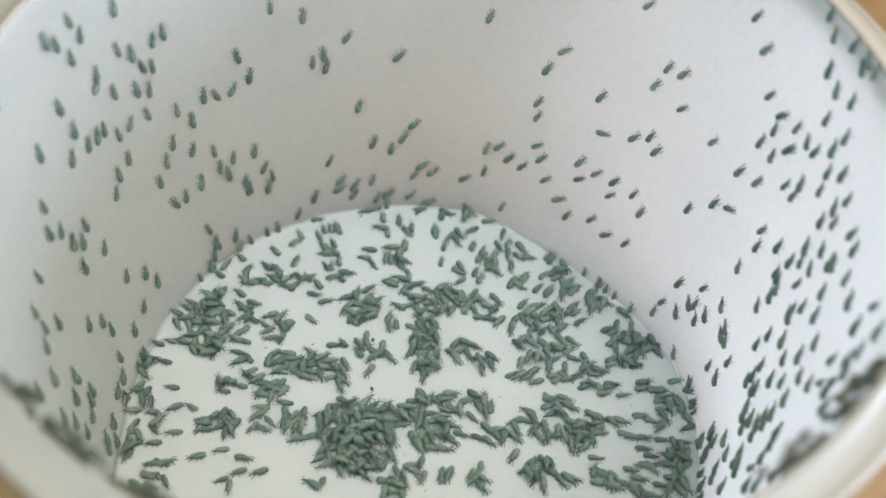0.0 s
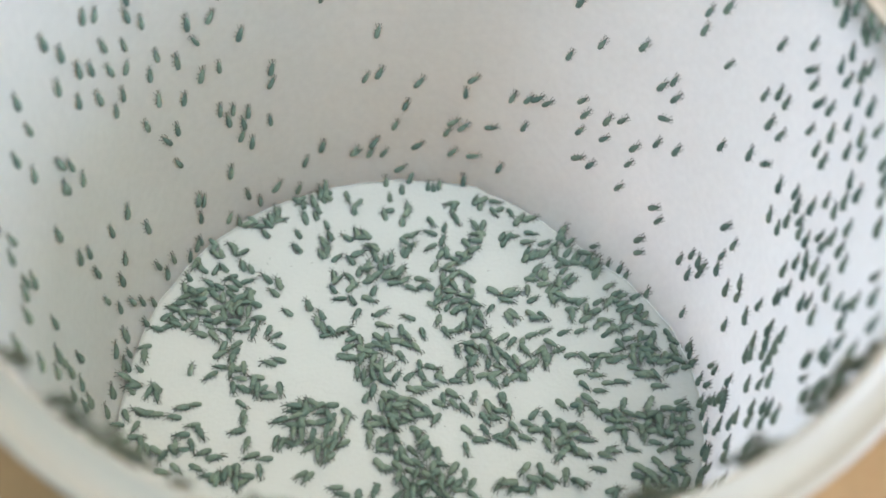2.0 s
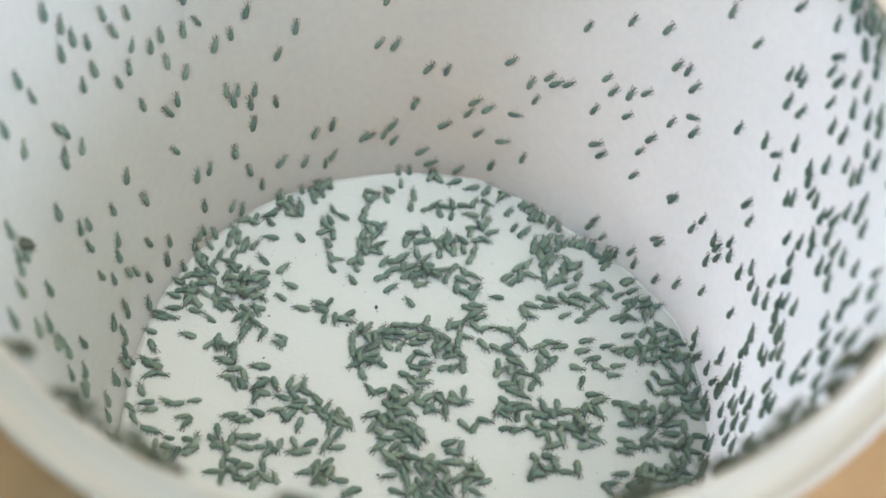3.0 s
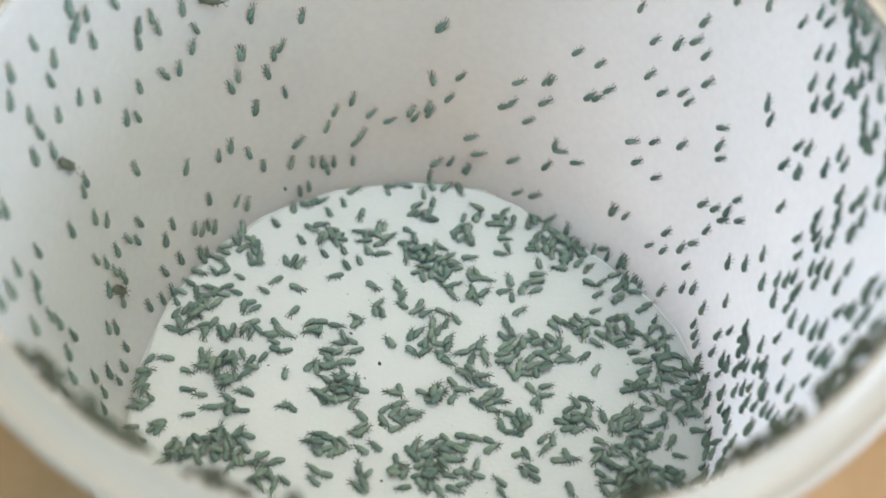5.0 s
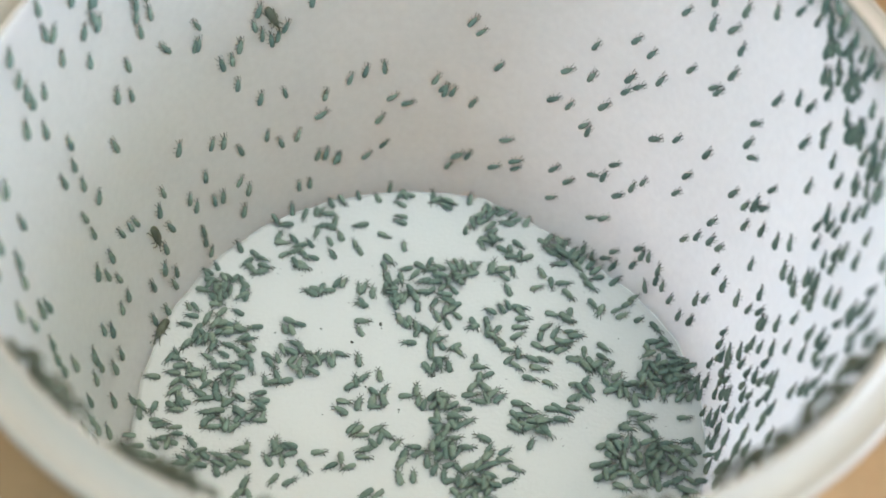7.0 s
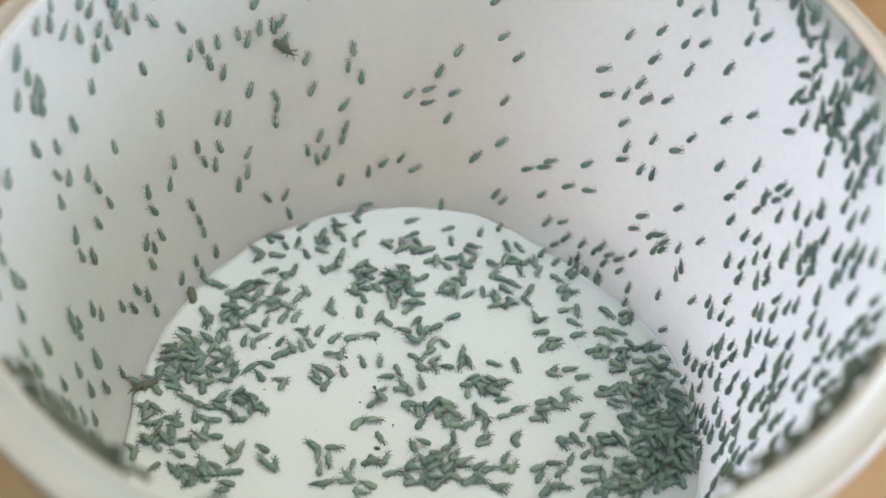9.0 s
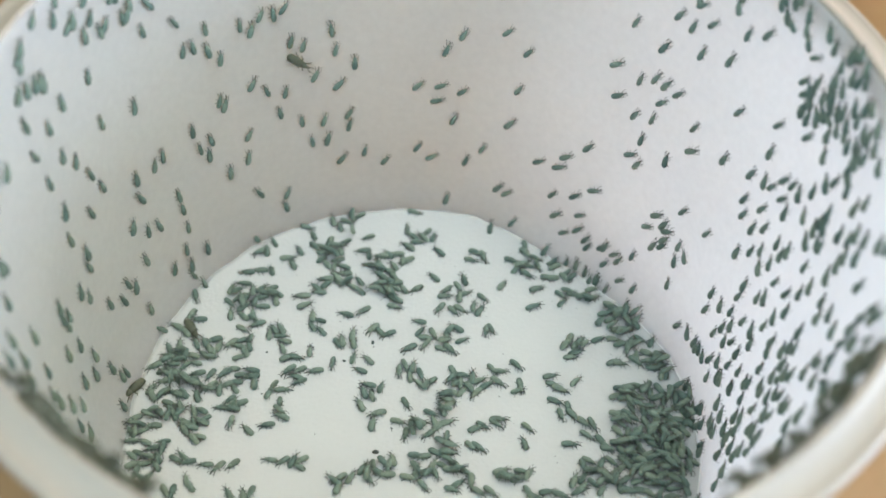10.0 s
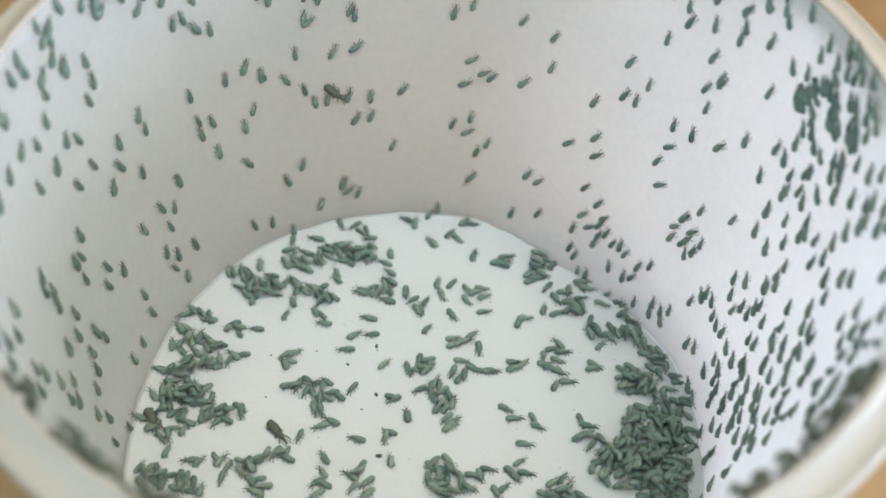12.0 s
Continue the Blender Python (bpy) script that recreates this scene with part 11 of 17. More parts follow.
    walk(crawlers[192], crawl((-8.7,10.8,-134),(-8,11),(-8,8,-52),(-6.5,9,30,1),(-4.1,10.4,80),(-5.6,14.1,109),(-3.7,14.9,151),(-5,16),(-6.5,15.7,204),(-4,10.2,286)))
    walk(crawlers[193], crawl((20,18.9,-66),(25,19),(25,15.6,-74),(22,17.4,-156),(22.9,13.3,-135),(22.1,10.5,-111),(28.7,6.8,-36),(30,6),(31,5.8,-27),(32.5,3.4,-56)))
    walk(crawlers[194], crawl((-23.8,17.9,54),(-25,21),(-23.9,19.4,135),(-24.2,21,53),(-22.3,23.9,63),(-22.6,25.4,-19),(-20,23.2,-94),(-23,21),(-20.7,23,-176),(-22.5,25.3,-238,1)))
    walk(crawlers[195], crawl((-37.4,13.8,-166),(-38,12),(-38.9,11.8,-228),(-40.1,12.8,-182),(-40.9,10.3,-209),(-41.1,7.2,-127),(-40.7,5.5,-107),(-42,7),(-40.7,3.5,-123),(-41,2.8,-76)))
    walk(crawlers[196], crawl((2.8,22.8,-52,1),(5,22),(3.8,22.5,23,1),(2.6,27.1,29,1),(3.5,30.2,53),(7.4,31.4,-29),(3.9,27.8,-111,1),(5,28),(4.4,25.6,-58),(7.3,26.2,-12)))
    walk(crawlers[197], crawl((-10.8,18,230),(-11,16),(-10.8,14.8,252),(-13.1,12.4,220),(-12.6,13.3,138),(-12.2,16.3,120),(-13.2,22,102),(-18,20),(-17,25.5,46),(-22.1,29.5,128)))
    walk(crawlers[198], crawl((3.4,12.4,-4),(6,12),(7.6,10.5,31),(6.4,10.8,-45),(10.4,8.8,37),(8.8,12.8,-45,1),(8.5,7.2,-30),(10,11),(10.9,9,3),(19.1,12.3,-20)))
    walk(crawlers[199], crawl((30.6,21,-42),(32,20),(32.2,16.9,-76),(32.9,15.8,-158),(29.8,14,-76),(33.4,12.3,-2),(34,11.9,39),(34,16),(32.5,18.6,121),(32.7,17.8,97,1)))
    walk(crawlers[200], crawl((-34.7,21.8,87),(-34,27),(-35.7,25.9,85),(-32.9,28.2,60),(-33.2,28.2,127),(-32,26.4,209),(-30.1,24.4,252),(-31,24),(-30.3,25.3,170),(-30.5,27.1,122,2)))
    walk(crawlers[201], crawl((-22,9,107),(-22,9),(-23.7,10.5,189),(-22.8,6.9,251),(-23,6.8,195),(-24.3,6.9,113),(-25.2,9.6,103),(-29,14),(-28.2,14,84,1),(-30.8,15.6,122)))
    walk(crawlers[202], crawl((-3.6,23,-49),(-3,22),(-5.3,21.6,33,2),(-3,24.9,107),(-1,26,25),(0.6,23.6,-5,1),(-1.7,24.2,-87,1),(-5,26),(-5.8,26,-169),(-4.8,25.3,-87)))
    walk(crawlers[203], crawl((-1.7,14.4,-8,2),(1,14),(2,13.8,-90),(-1.1,11.6,-110),(0.6,15.1,-28),(1.1,17.1,-77),(-0.2,15.7,-144),(-1,16),(0.5,16,-62),(2.7,15.8,11)))
    walk(crawlers[204], crawl((-13.3,8,-60),(-10,7),(-9.1,6.6,8),(-8.5,7.9,-74,1),(-12.3,7.1,-156),(-12,6.9,-238),(-12.5,9.4,-289),(-15,12),(-12,13.8,-263),(-13.3,13.2,-181)))
    walk(crawlers[205], crawl((-33.2,10.7,-108),(-32,10),(-31.4,9.7,-53),(-28.6,9.1,-135),(-28.1,4.7,-115),(-28.3,4.9,-74),(-29.2,6.1,-106),(-31,7),(-29.7,6,-174),(-31.9,2,-146)))
    walk(crawlers[206], crawl((9.5,10.2,-74),(13,8),(12.2,6.7,-66),(13.8,2.5,-20),(16.7,5.5,33),(21,4.7,68),(27.7,4,-14),(29,4),(29.7,4.4,3),(31,2,-79)))
    walk(crawlers[207], crawl((-13.3,6.5,320),(-11,5),(-8.5,3.8,288),(-8.6,3.9,212),(-13.6,1.5,169),(-20.3,3.5,111),(-21.6,6.4,88),(-23,4),(-22.4,4.8,6),(-18,2.5,-76)))
    walk(crawlers[208], crawl((23.9,10.4,-99),(25,11),(26.4,6.7,-17),(30,7,33),(28.6,9.8,5),(31.8,6.7,-77),(34,4.3,-89),(35,4),(35.7,4,-96),(35.5,1.9,-98)))
    walk(crawlers[209], crawl((20.1,13.5,7),(23,14),(24.8,13.7,49),(22,15.8,-33),(23,11.6,-115),(22.9,8.4,-64),(29.8,6.3,-83),(31,6),(31.9,6.6,-9),(31.8,6.7,2)))
    walk(crawlers[210], crawl((-1.1,8.7,-44),(-1,8),(-1.1,4.5,-105),(-1.8,5.6,-23),(0.7,7,-26),(-0.5,6.1,-104),(-0.4,4,-96),(-1,1),(0.3,1.1,-26),(0.6,2.5,56)))
    walk(crawlers[211], crawl((-37.6,17.2,-69),(-37,17),(-37.7,15.6,-151),(-38.9,19.1,-139),(-38.6,14.5,-78),(-36.4,14.4,-93),(-37.4,11.4,-138),(-39,11),(-38.6,11.1,-193,2),(-39.3,12,-228)))
    walk(crawlers[212], crawl((-9.8,18.3,-142,1),(-8,18),(-9.9,16,-60),(-8.5,19.8,22),(-6.3,19.2,-47),(-6.2,19,35,1),(-8.2,22,117),(-10,25),(-9.1,24.6,191,1),(-11.7,24.5,161)))
    walk(crawlers[213], crawl((-24.7,13.8,-174),(-26,15),(-28.2,11.9,-148),(-28.1,11.2,-74),(-29.5,6,-68),(-29.5,7.2,14,1),(-29.6,8.4,76),(-32,10),(-29.6,10.7,25),(-33.3,10.6,107)))
    walk(crawlers[214], crawl((-18.7,6.7,-15),(-14,5),(-13.1,6,-1),(-12.1,5.7,-83),(-16.5,4.3,-156),(-21.9,3.4,-165),(-25.7,1,-184),(-28,4),(-26.7,5.9,-266),(-22.6,6.1,-348)))
    walk(crawlers[215], crawl((17,12,320),(18,11),(17.4,9.1,244),(16.2,7.5,207),(16.9,8.8,125),(18.5,10.6,43),(23.8,5.3,-15),(27,5),(28.5,4.8,24),(29.6,1.4,-25)))
    walk(crawlers[216], crawl((0.6,13.2,-46),(3,13),(5.2,12.2,-99,1),(4,10.7,-84),(7.1,8,-44),(6,8,-107),(7.2,5.9,-25),(10,8),(9.7,9.4,-50),(17,11.5,-9)))
    walk(crawlers[217], crawl((20.8,28.9,-5,1),(26,25),(25.1,26.6,-18),(23.7,27.9,64),(23,27.9,146),(20.8,28.5,169),(17.8,20.5,251),(27,21),(28.8,21.6,333,1),(30.6,20.9,311,1)))
    walk(crawlers[218], crawl((-2.3,22.5,3,1),(-1,22),(-1.6,20.5,-34),(-1.5,24,48),(0.3,25.3,34,1),(2.3,25.5,103,2),(-1.8,25.4,185),(-5,27),(-6.2,27.4,126),(-7.2,28.8,143)))
    walk(crawlers[219], crawl((-8.4,1.7,47),(-7,2),(-6.9,1.9,-30),(-3.9,1.6,-21),(-0.1,0.8,51),(-0.7,0.5,50),(1.8,2.9,31),(0,1),(1.9,1.9,107),(0.2,4.3,120)))
    walk(crawlers[220], crawl((-11.6,20.8,-14),(-10,22),(-9.9,20.3,10),(-8.2,23,60),(-3.7,25.9,-22),(-3.7,24,-104),(-6.6,26.2,-183),(-8,28),(-8.9,30,-265),(-12.9,32.9,-183,2)))
    walk(crawlers[221], crawl((-14.9,6.7,10),(-13,5),(-10.2,5.3,15),(-9.8,7.4,-67,1),(-15.1,6.8,-144),(-20.2,7.3,-188),(-18.8,11.6,-267),(-22,13),(-22.7,13.9,-194),(-23,12.2,-138)))
    walk(crawlers[222], crawl((-2.5,12.9,-107,1),(-1,13),(-3.6,10.2,-74),(-2.9,10.6,8),(-0.8,12.9,90),(-0.1,16.1,121),(-1,14.3,68,1),(-2,14),(-0.6,15.1,-6),(2.8,14.4,19)))
    walk(crawlers[223], crawl((6.8,13.6,-27),(9,11),(9.3,10.1,-62),(8,10.6,20),(11.7,10.1,50),(12.7,14.2,8),(15.8,11.6,-1),(24,9),(24,13.8,47,2),(29.3,10.8,-35)))
    walk(crawlers[224], crawl((-33.9,12.6,-31),(-33,12),(-32.7,11.9,51),(-31.7,13.4,-31),(-32.7,9.4,-70,1),(-34.5,9.3,-116),(-36,7.5,-69),(-38,8),(-37.2,6.6,-47),(-37.1,5.2,3)))
    walk(crawlers[225], crawl((21.5,13.2,42),(25,14),(26.2,12.4,48),(25.2,15.2,34),(25.3,11.5,-48),(25.6,7,-42),(29.5,3.8,-33),(32,2),(30.7,2.6,-66),(31.3,0.2,-26)))
    walk(crawlers[226], crawl((-43.6,4.1,-132),(-42,4),(-43.5,-0.4,-50),(-42.2,2.9,15),(-37.5,2.6,-20),(-39.1,2.1,-102),(-39.7,4,-184),(-40,6),(-40.1,4.1,-140),(-39.7,3.3,-207)))
    walk(crawlers[227], crawl((-22.9,7.7,-158),(-25,10),(-28,7.2,-132),(-30.3,5.6,-117),(-31.5,4.5,-144),(-32.7,5.1,-190),(-33.7,6.6,-108,1),(-36,8),(-35.5,7.5,-168),(-37.8,6.6,-90)))
    walk(crawlers[228], crawl((20.8,10,-94),(24,10),(25.6,7.9,-34),(28.7,7.2,37),(26.8,10.8,119),(25.9,8,201),(31.2,6.7,283,1),(32,7),(33.6,6.7,250),(34.3,4.8,235)))
    walk(crawlers[229], crawl((0.5,16.9,-67,1),(5,16),(5.3,15.3,-131),(4.6,17.3,-213),(4.9,18.2,-295,1),(2.4,18.9,-213,1),(-0,17.6,-154),(1,16),(2.9,16.5,-128),(7.1,14.4,-87)))
    walk(crawlers[230], crawl((-17.9,9,20),(-14,13),(-14.7,10.4,-23),(-15.2,11.6,-88),(-15.7,11.8,-6),(-16.7,19.7,54),(-14.4,27.1,75),(-17,31),(-16,31.2,119,2),(-17.5,33.8,137)))
    walk(crawlers[231], crawl((2.8,1.5,-21),(6,1),(7.5,0.2,-103),(4.7,-1,-96),(7.8,1.7,-14),(7.2,2.5,-71),(8.7,3.3,11),(12,4),(13.5,5.4,20),(18.7,7,67)))
    walk(crawlers[232], crawl((-7.5,12.7,-99),(-6,15),(-5.3,9.7,-17),(-3.1,8.9,24),(-0.9,10.9,87),(-0.7,11.8,70,1),(0.5,12.6,77),(0,14),(2.1,14.5,29,1),(4.4,15.3,15)))
    walk(crawlers[233], crawl((27.8,7.3,-4),(32,6),(32.5,5.7,-42),(37.4,1,-71),(38.3,0.2,11),(37,3.6,72),(38.7,0.2,-10),(38,-2),(39.2,0.3,22),(38,-0.9,-60)))
    walk(crawlers[234], crawl((26.1,9.8,-16),(31,10),(31,6.7,-18),(35,1.5,-3),(33.6,2.8,-85),(33.7,4.4,-26),(36,0.5,2),(37,0),(36.9,-0.1,-18),(36.2,-1,-85)))
    walk(crawlers[235], crawl((-0.5,14.4,-20,1),(1,14),(3.1,12.6,-49),(0.5,8.8,-72),(0.7,8.8,-6),(-0.4,8.7,76),(-1.8,9.4,117),(-2,9),(-2.6,9.4,75),(-0.7,10.5,78)))
    walk(crawlers[236], crawl((-1.8,18.5,-214),(-1,17),(-0.7,19.2,-159),(-3,19.9,-184,1),(-0,21.5,-211),(-1.1,20.7,-129),(-3.6,22.4,-128),(-6,23),(-6.3,23.4,-47,2),(-8.4,24.8,-129,1)))
    walk(crawlers[237], crawl((-6.1,0.1,6),(-5,1),(-4,-0.7,0),(-2,-1.5,64),(0.9,-0.1,51),(1,-0.7,78),(4.2,2.8,138),(2,1),(2.9,3.5,167),(1.6,4,236)))
    walk(crawlers[238], crawl((16.5,7.3,-156),(16,6),(15.8,6.5,-120),(15.9,3.3,-125),(16.7,7,-43),(16.3,8.4,-17),(23.1,4.4,-32),(29,2),(29.3,1.4,-32),(30.4,-1.1,-72)))
    walk(crawlers[239], crawl((27.4,22.1,-115,1),(29,20),(28.9,16.9,-105),(26.2,19.4,-187),(28.5,19,-142),(25.5,18.8,-131),(31.7,11.6,-49,1),(35,11),(34.1,12.9,-21),(33.6,8.9,-78)))
    walk(crawlers[240], crawl((-10.2,-0.1,348),(-9,1),(-7.2,-0.3,295),(-5.8,-1.6,254),(-6.4,-0.2,172),(-8.8,2.6,116),(-8,9.1,79),(-8,10),(-9.5,10.6,131),(-7.9,10.3,49)))
    walk(crawlers[241], crawl((8.1,9.3,-89),(11,8),(10.4,6.4,-25),(11.8,3.2,-25),(14.4,5.3,42),(16.9,4,-40),(19.4,2.3,32),(27,0),(28.9,-0.1,-43),(31.7,-1.4,0)))
    walk(crawlers[242], crawl((-34,16.4,-14),(-32,16),(-32.5,15.9,68),(-31.9,18.4,150,1),(-34.8,15.3,232),(-34.6,15.4,225),(-33,14.7,307),(-32,14),(-31.1,13.3,225),(-34.4,13.4,158,1)))
    walk(crawlers[243], crawl((-2.6,15.1,238),(-1,15),(-2.5,13.3,183),(-3.8,15.1,123),(-5.6,16.1,143),(-6.2,17.3,72),(-7.6,21.2,113,1),(-7,23),(-8.1,23.8,122,1),(-10.1,24.5,82)))
    walk(crawlers[244], crawl((-34,10.2,7,1),(-34,11),(-33.1,10.3,-42),(-32.5,6.4,-63),(-34.2,4.2,-125),(-36.7,3.3,-150),(-38.8,4.8,-206),(-41,7),(-40.2,6,-166),(-40.7,5,-109)))
    walk(crawlers[245], crawl((-27.8,6.8,-224),(-28,9),(-29.4,7.5,-156),(-29,8.1,-103),(-30.2,4.1,-90,1),(-30.3,3.2,-148),(-30.4,3.6,-196),(-32,6),(-30.8,5.5,-156),(-33.6,3.8,-99)))
    walk(crawlers[246], crawl((1.5,2.8,-36),(6,3),(5,1.9,-18),(3.2,3.1,48),(6.3,2,130),(4.2,-1.8,165),(6.3,1.7,247),(7,1),(8.1,-0.9,329),(15.7,0,333)))
    walk(crawlers[247], crawl((12.7,17.2,-99),(15,17),(12.5,14.7,-65),(15.1,15.2,-16),(18.1,13,-49),(19,16.6,-37,1),(25.5,13.3,-28),(28,14),(29.9,17.4,3),(32.1,16.5,-79,1)))
    walk(crawlers[248], crawl((26,6.3,-75),(30,5),(31.3,5.5,-13),(37,0.4,-52),(35.4,-0.4,30),(32.1,3,53),(34.7,0.6,135),(36,0),(35.2,0.1,217),(34.6,-1.6,239)))
    walk(crawlers[249], crawl((15.3,11.9,-109),(15,11),(14.8,8.4,-53),(13.6,7.9,-59),(15.7,9.4,23,1),(17.3,13.5,59),(24.7,12.2,61),(28,14),(29.8,16.8,60,1),(33.2,13.7,-22)))
    walk(crawlers[250], crawl((13.1,0.1,-152),(15,4),(10.9,-0.7,-113),(11.9,-0.7,-31),(13.6,3.8,-13),(14.4,4.9,-15),(13.5,3,-24),(21,3),(21.1,2.5,-80),(25.3,-1.8,-50)))
    walk(crawlers[251], crawl((-0.9,7.4,-96),(1,7),(-0.8,2.7,-81),(-1,3.9,1),(0.7,6.9,66),(0.2,7.7,30),(3.9,6.8,-13),(6,6),(3.9,6.3,49,1),(3.8,7.9,68)))
    walk(crawlers[252], crawl((0.9,14.9,-75),(4,15),(6.4,12.8,-65,1),(5.4,12.6,-126),(10.3,10.5,-45),(9.2,14,-127,1),(10,7.7,-88),(14,11),(13.4,10.2,-48),(20,13.7,2)))
    walk(crawlers[253], crawl((-29.2,19.4,-161),(-29,21),(-30.3,17.6,-212),(-31.7,21.2,-170),(-33.5,18.8,-158),(-34.5,19.8,-118,1),(-31.8,18.7,-36,2),(-31,19),(-29.9,21.6,46,1),(-29.7,24.8,128)))
    walk(crawlers[254], crawl((-9.4,2.6,52),(-9,3),(-7.1,3.4,66,1),(-7,7,128),(-7.2,8.9,125),(-6.4,15.2,113),(-5.7,15.1,165),(-11,15),(-9.1,16.7,226),(-10.1,19.4,167)))
    walk(crawlers[255], crawl((3.8,1.8,-25),(7,2),(8,-0.7,-59),(10.8,-2.4,-37),(9.5,0.1,-119),(6.5,-0.1,-201),(7.4,1.1,-119),(9,-2),(10.1,-0.5,-37),(21.7,-2,45)))
    walk(crawlers[256], crawl((19.1,17.1,-62),(21,16),(22.2,15.1,-11),(21.4,19,25),(22,14.6,-57),(20,16.4,-6),(28.3,12.6,-64),(32,16),(31,16.9,18,1),(34.3,14.3,-64,1)))
    walk(crawlers[257], crawl((5.8,13.5,-28,1),(7,15),(7.7,12.5,-58),(6.7,12.9,24,1),(10.6,13.3,103),(8.7,15.8,129,1),(8.1,20.5,141),(11,23),(7.9,20.7,59),(19.4,21.2,24)))
    walk(crawlers[258], crawl((1.1,11.7,-76),(4,12),(7.5,8.6,-60),(4.7,9,-18),(10,7.3,6),(10.9,10.1,0),(12.3,7.8,-26),(22,9),(21.9,11.9,10),(29.1,8.7,-5,1)))
    walk(crawlers[259], crawl((-10.3,22,53),(-11,25),(-9.9,23.1,80),(-10.8,26.7,86),(-8.5,30.1,25),(-8,27,-57),(-11.1,28.6,25),(-13,30),(-15.2,31.8,102,1),(-15.6,33.5,27,2)))
    walk(crawlers[260], crawl((-13.5,5.3,-71),(-13,4),(-10.5,3.1,-68),(-11.6,3.3,-150),(-14.7,2,-232),(-19.9,4.1,-299,1),(-15.5,6.9,-251),(-19,7),(-20.4,7.2,-199),(-19.2,5.6,-117)))
    walk(crawlers[261], crawl((-41.4,1.3,-83),(-40,2),(-39.6,-2.6,-96),(-40.3,0.7,-14),(-37,-0.7,-8),(-38,-0.9,-90),(-40.3,-3.1,-125),(-42,-2),(-43,-1.7,-207),(-42.1,-0.4,-289)))
    walk(crawlers[262], crawl((-14.5,-0.9,207),(-14,-2),(-15.8,-3.1,134),(-20,-1.2,52),(-19,4.1,47),(-22.2,6.1,58),(-22.1,9.5,43),(-25,11),(-22.2,10.8,32),(-23,9.9,114)))
    walk(crawlers[263], crawl((-23.2,13.9,252),(-24,15),(-24.3,12.1,262),(-25.9,8.4,242),(-26.3,5.4,238),(-28.9,6.6,156),(-29.4,7.1,93,1),(-30,7),(-28.8,7.4,11),(-29.6,2.3,-38)))
    walk(crawlers[264], crawl((-29.2,9.2,-151),(-31,10),(-30.8,7.7,-120),(-32.3,6.5,-94,1),(-35.4,4,-113),(-37.7,2.2,-53),(-38.6,2,-20),(-39,5),(-39,1.9,-18),(-39.8,1.8,-74)))
    walk(crawlers[265], crawl((19.1,8.5,13),(22,11),(23.8,7.4,-69),(22.6,6.9,13),(24.5,10,-37),(24.5,7.4,-88),(30.2,4.9,-27,1),(31,5),(31.9,4.7,-24),(33.4,2.2,-30)))
    walk(crawlers[266], crawl((-33.3,22,239,1),(-31,22),(-33,22,157),(-32.1,23.7,75),(-29.5,23.7,7),(-31.9,21.7,-75),(-31,22.2,-34),(-32,22),(-31.4,23.5,48,1),(-33,27.5,104,1)))
    walk(crawlers[267], crawl((-17.8,7.6,-7),(-15,9),(-12.2,7.7,10),(-12.3,8,92),(-16.5,7.1,174),(-21.4,8.6,127),(-20.4,10.7,69),(-23,11),(-20.9,10.9,-13),(-19.5,6.9,-43,1)))
    walk(crawlers[268], crawl((16.8,17.5,-76,1),(18,17),(16.3,13.4,-12,1),(17.8,15.1,2),(22.1,12,15),(24.4,9.5,-38),(30.9,7.3,-20),(33,7),(34.6,10.1,-12),(34.2,6.9,-94)))
    walk(crawlers[269], crawl((4,11.2,-61),(7,9),(8.4,7.5,-65,1),(7.6,7.5,-51),(11.3,8.3,31),(9.7,12.2,113),(9.6,6.3,195,1),(12,6),(13.9,6.4,277),(20.5,8.1,359)))
    walk(crawlers[270], crawl((-21.3,0.2,-83),(-21,0),(-19.3,-3.8,-155),(-21.9,-2.9,-200),(-27.8,-0.8,-222),(-26.3,-1.6,-140),(-25.6,-0.8,-58),(-25,2),(-22.5,2.3,-89),(-19.6,-2.4,-108)))
    walk(crawlers[271], crawl((5.9,11.9,-63),(8,10),(8.6,7,-90),(9.8,4,-93),(10.6,5.6,-175,1),(7.6,5.2,-165),(9.6,4.5,-83),(12,5),(18.9,6.8,-11),(22.4,1.6,-73)))
    walk(crawlers[272], crawl((13.9,8.4,-148),(14,7),(12.3,4.9,-152),(13.2,0.4,-96),(14.3,1.2,-52),(14.2,-1.4,-22),(14.8,1.1,-5),(22,3),(23.2,-0,-44),(26.9,-3.5,-54)))
    walk(crawlers[273], crawl((-7.4,1.1,11),(-6,2),(-6.6,2.3,86,1),(-7.7,3.5,139),(-11.8,1.7,102),(-10.9,3,37),(-11.9,7.9,118),(-10,10),(-11.9,10.9,77),(-16,6.8,140)))
    walk(crawlers[274], crawl((-1.6,17,-50),(1,16),(2,16,32),(-1.5,20.7,114,2),(-0.5,24.1,81),(-0.3,22.5,163),(-3.8,24,215,2),(-6,26),(-7.2,26.7,153),(-7.1,26.9,150)))
    walk(crawlers[275], crawl((3.6,-1,-23),(7,-2),(8.5,-2.1,-48),(12,-3,20),(14.9,-0.9,52),(17.2,-0.9,-9),(21.6,-1.7,-8),(28,-4),(28.1,-3.5,-7),(28.9,-3.9,-54)))
    walk(crawlers[276], crawl((-15.7,9.9,21),(-13,11),(-12.5,9.2,33),(-11,9.5,13,1),(-14.4,9.5,-69,1),(-15.1,8.1,-17),(-13.3,8.2,-16),(-17,8),(-15,10,-98),(-17,6.4,-89)))
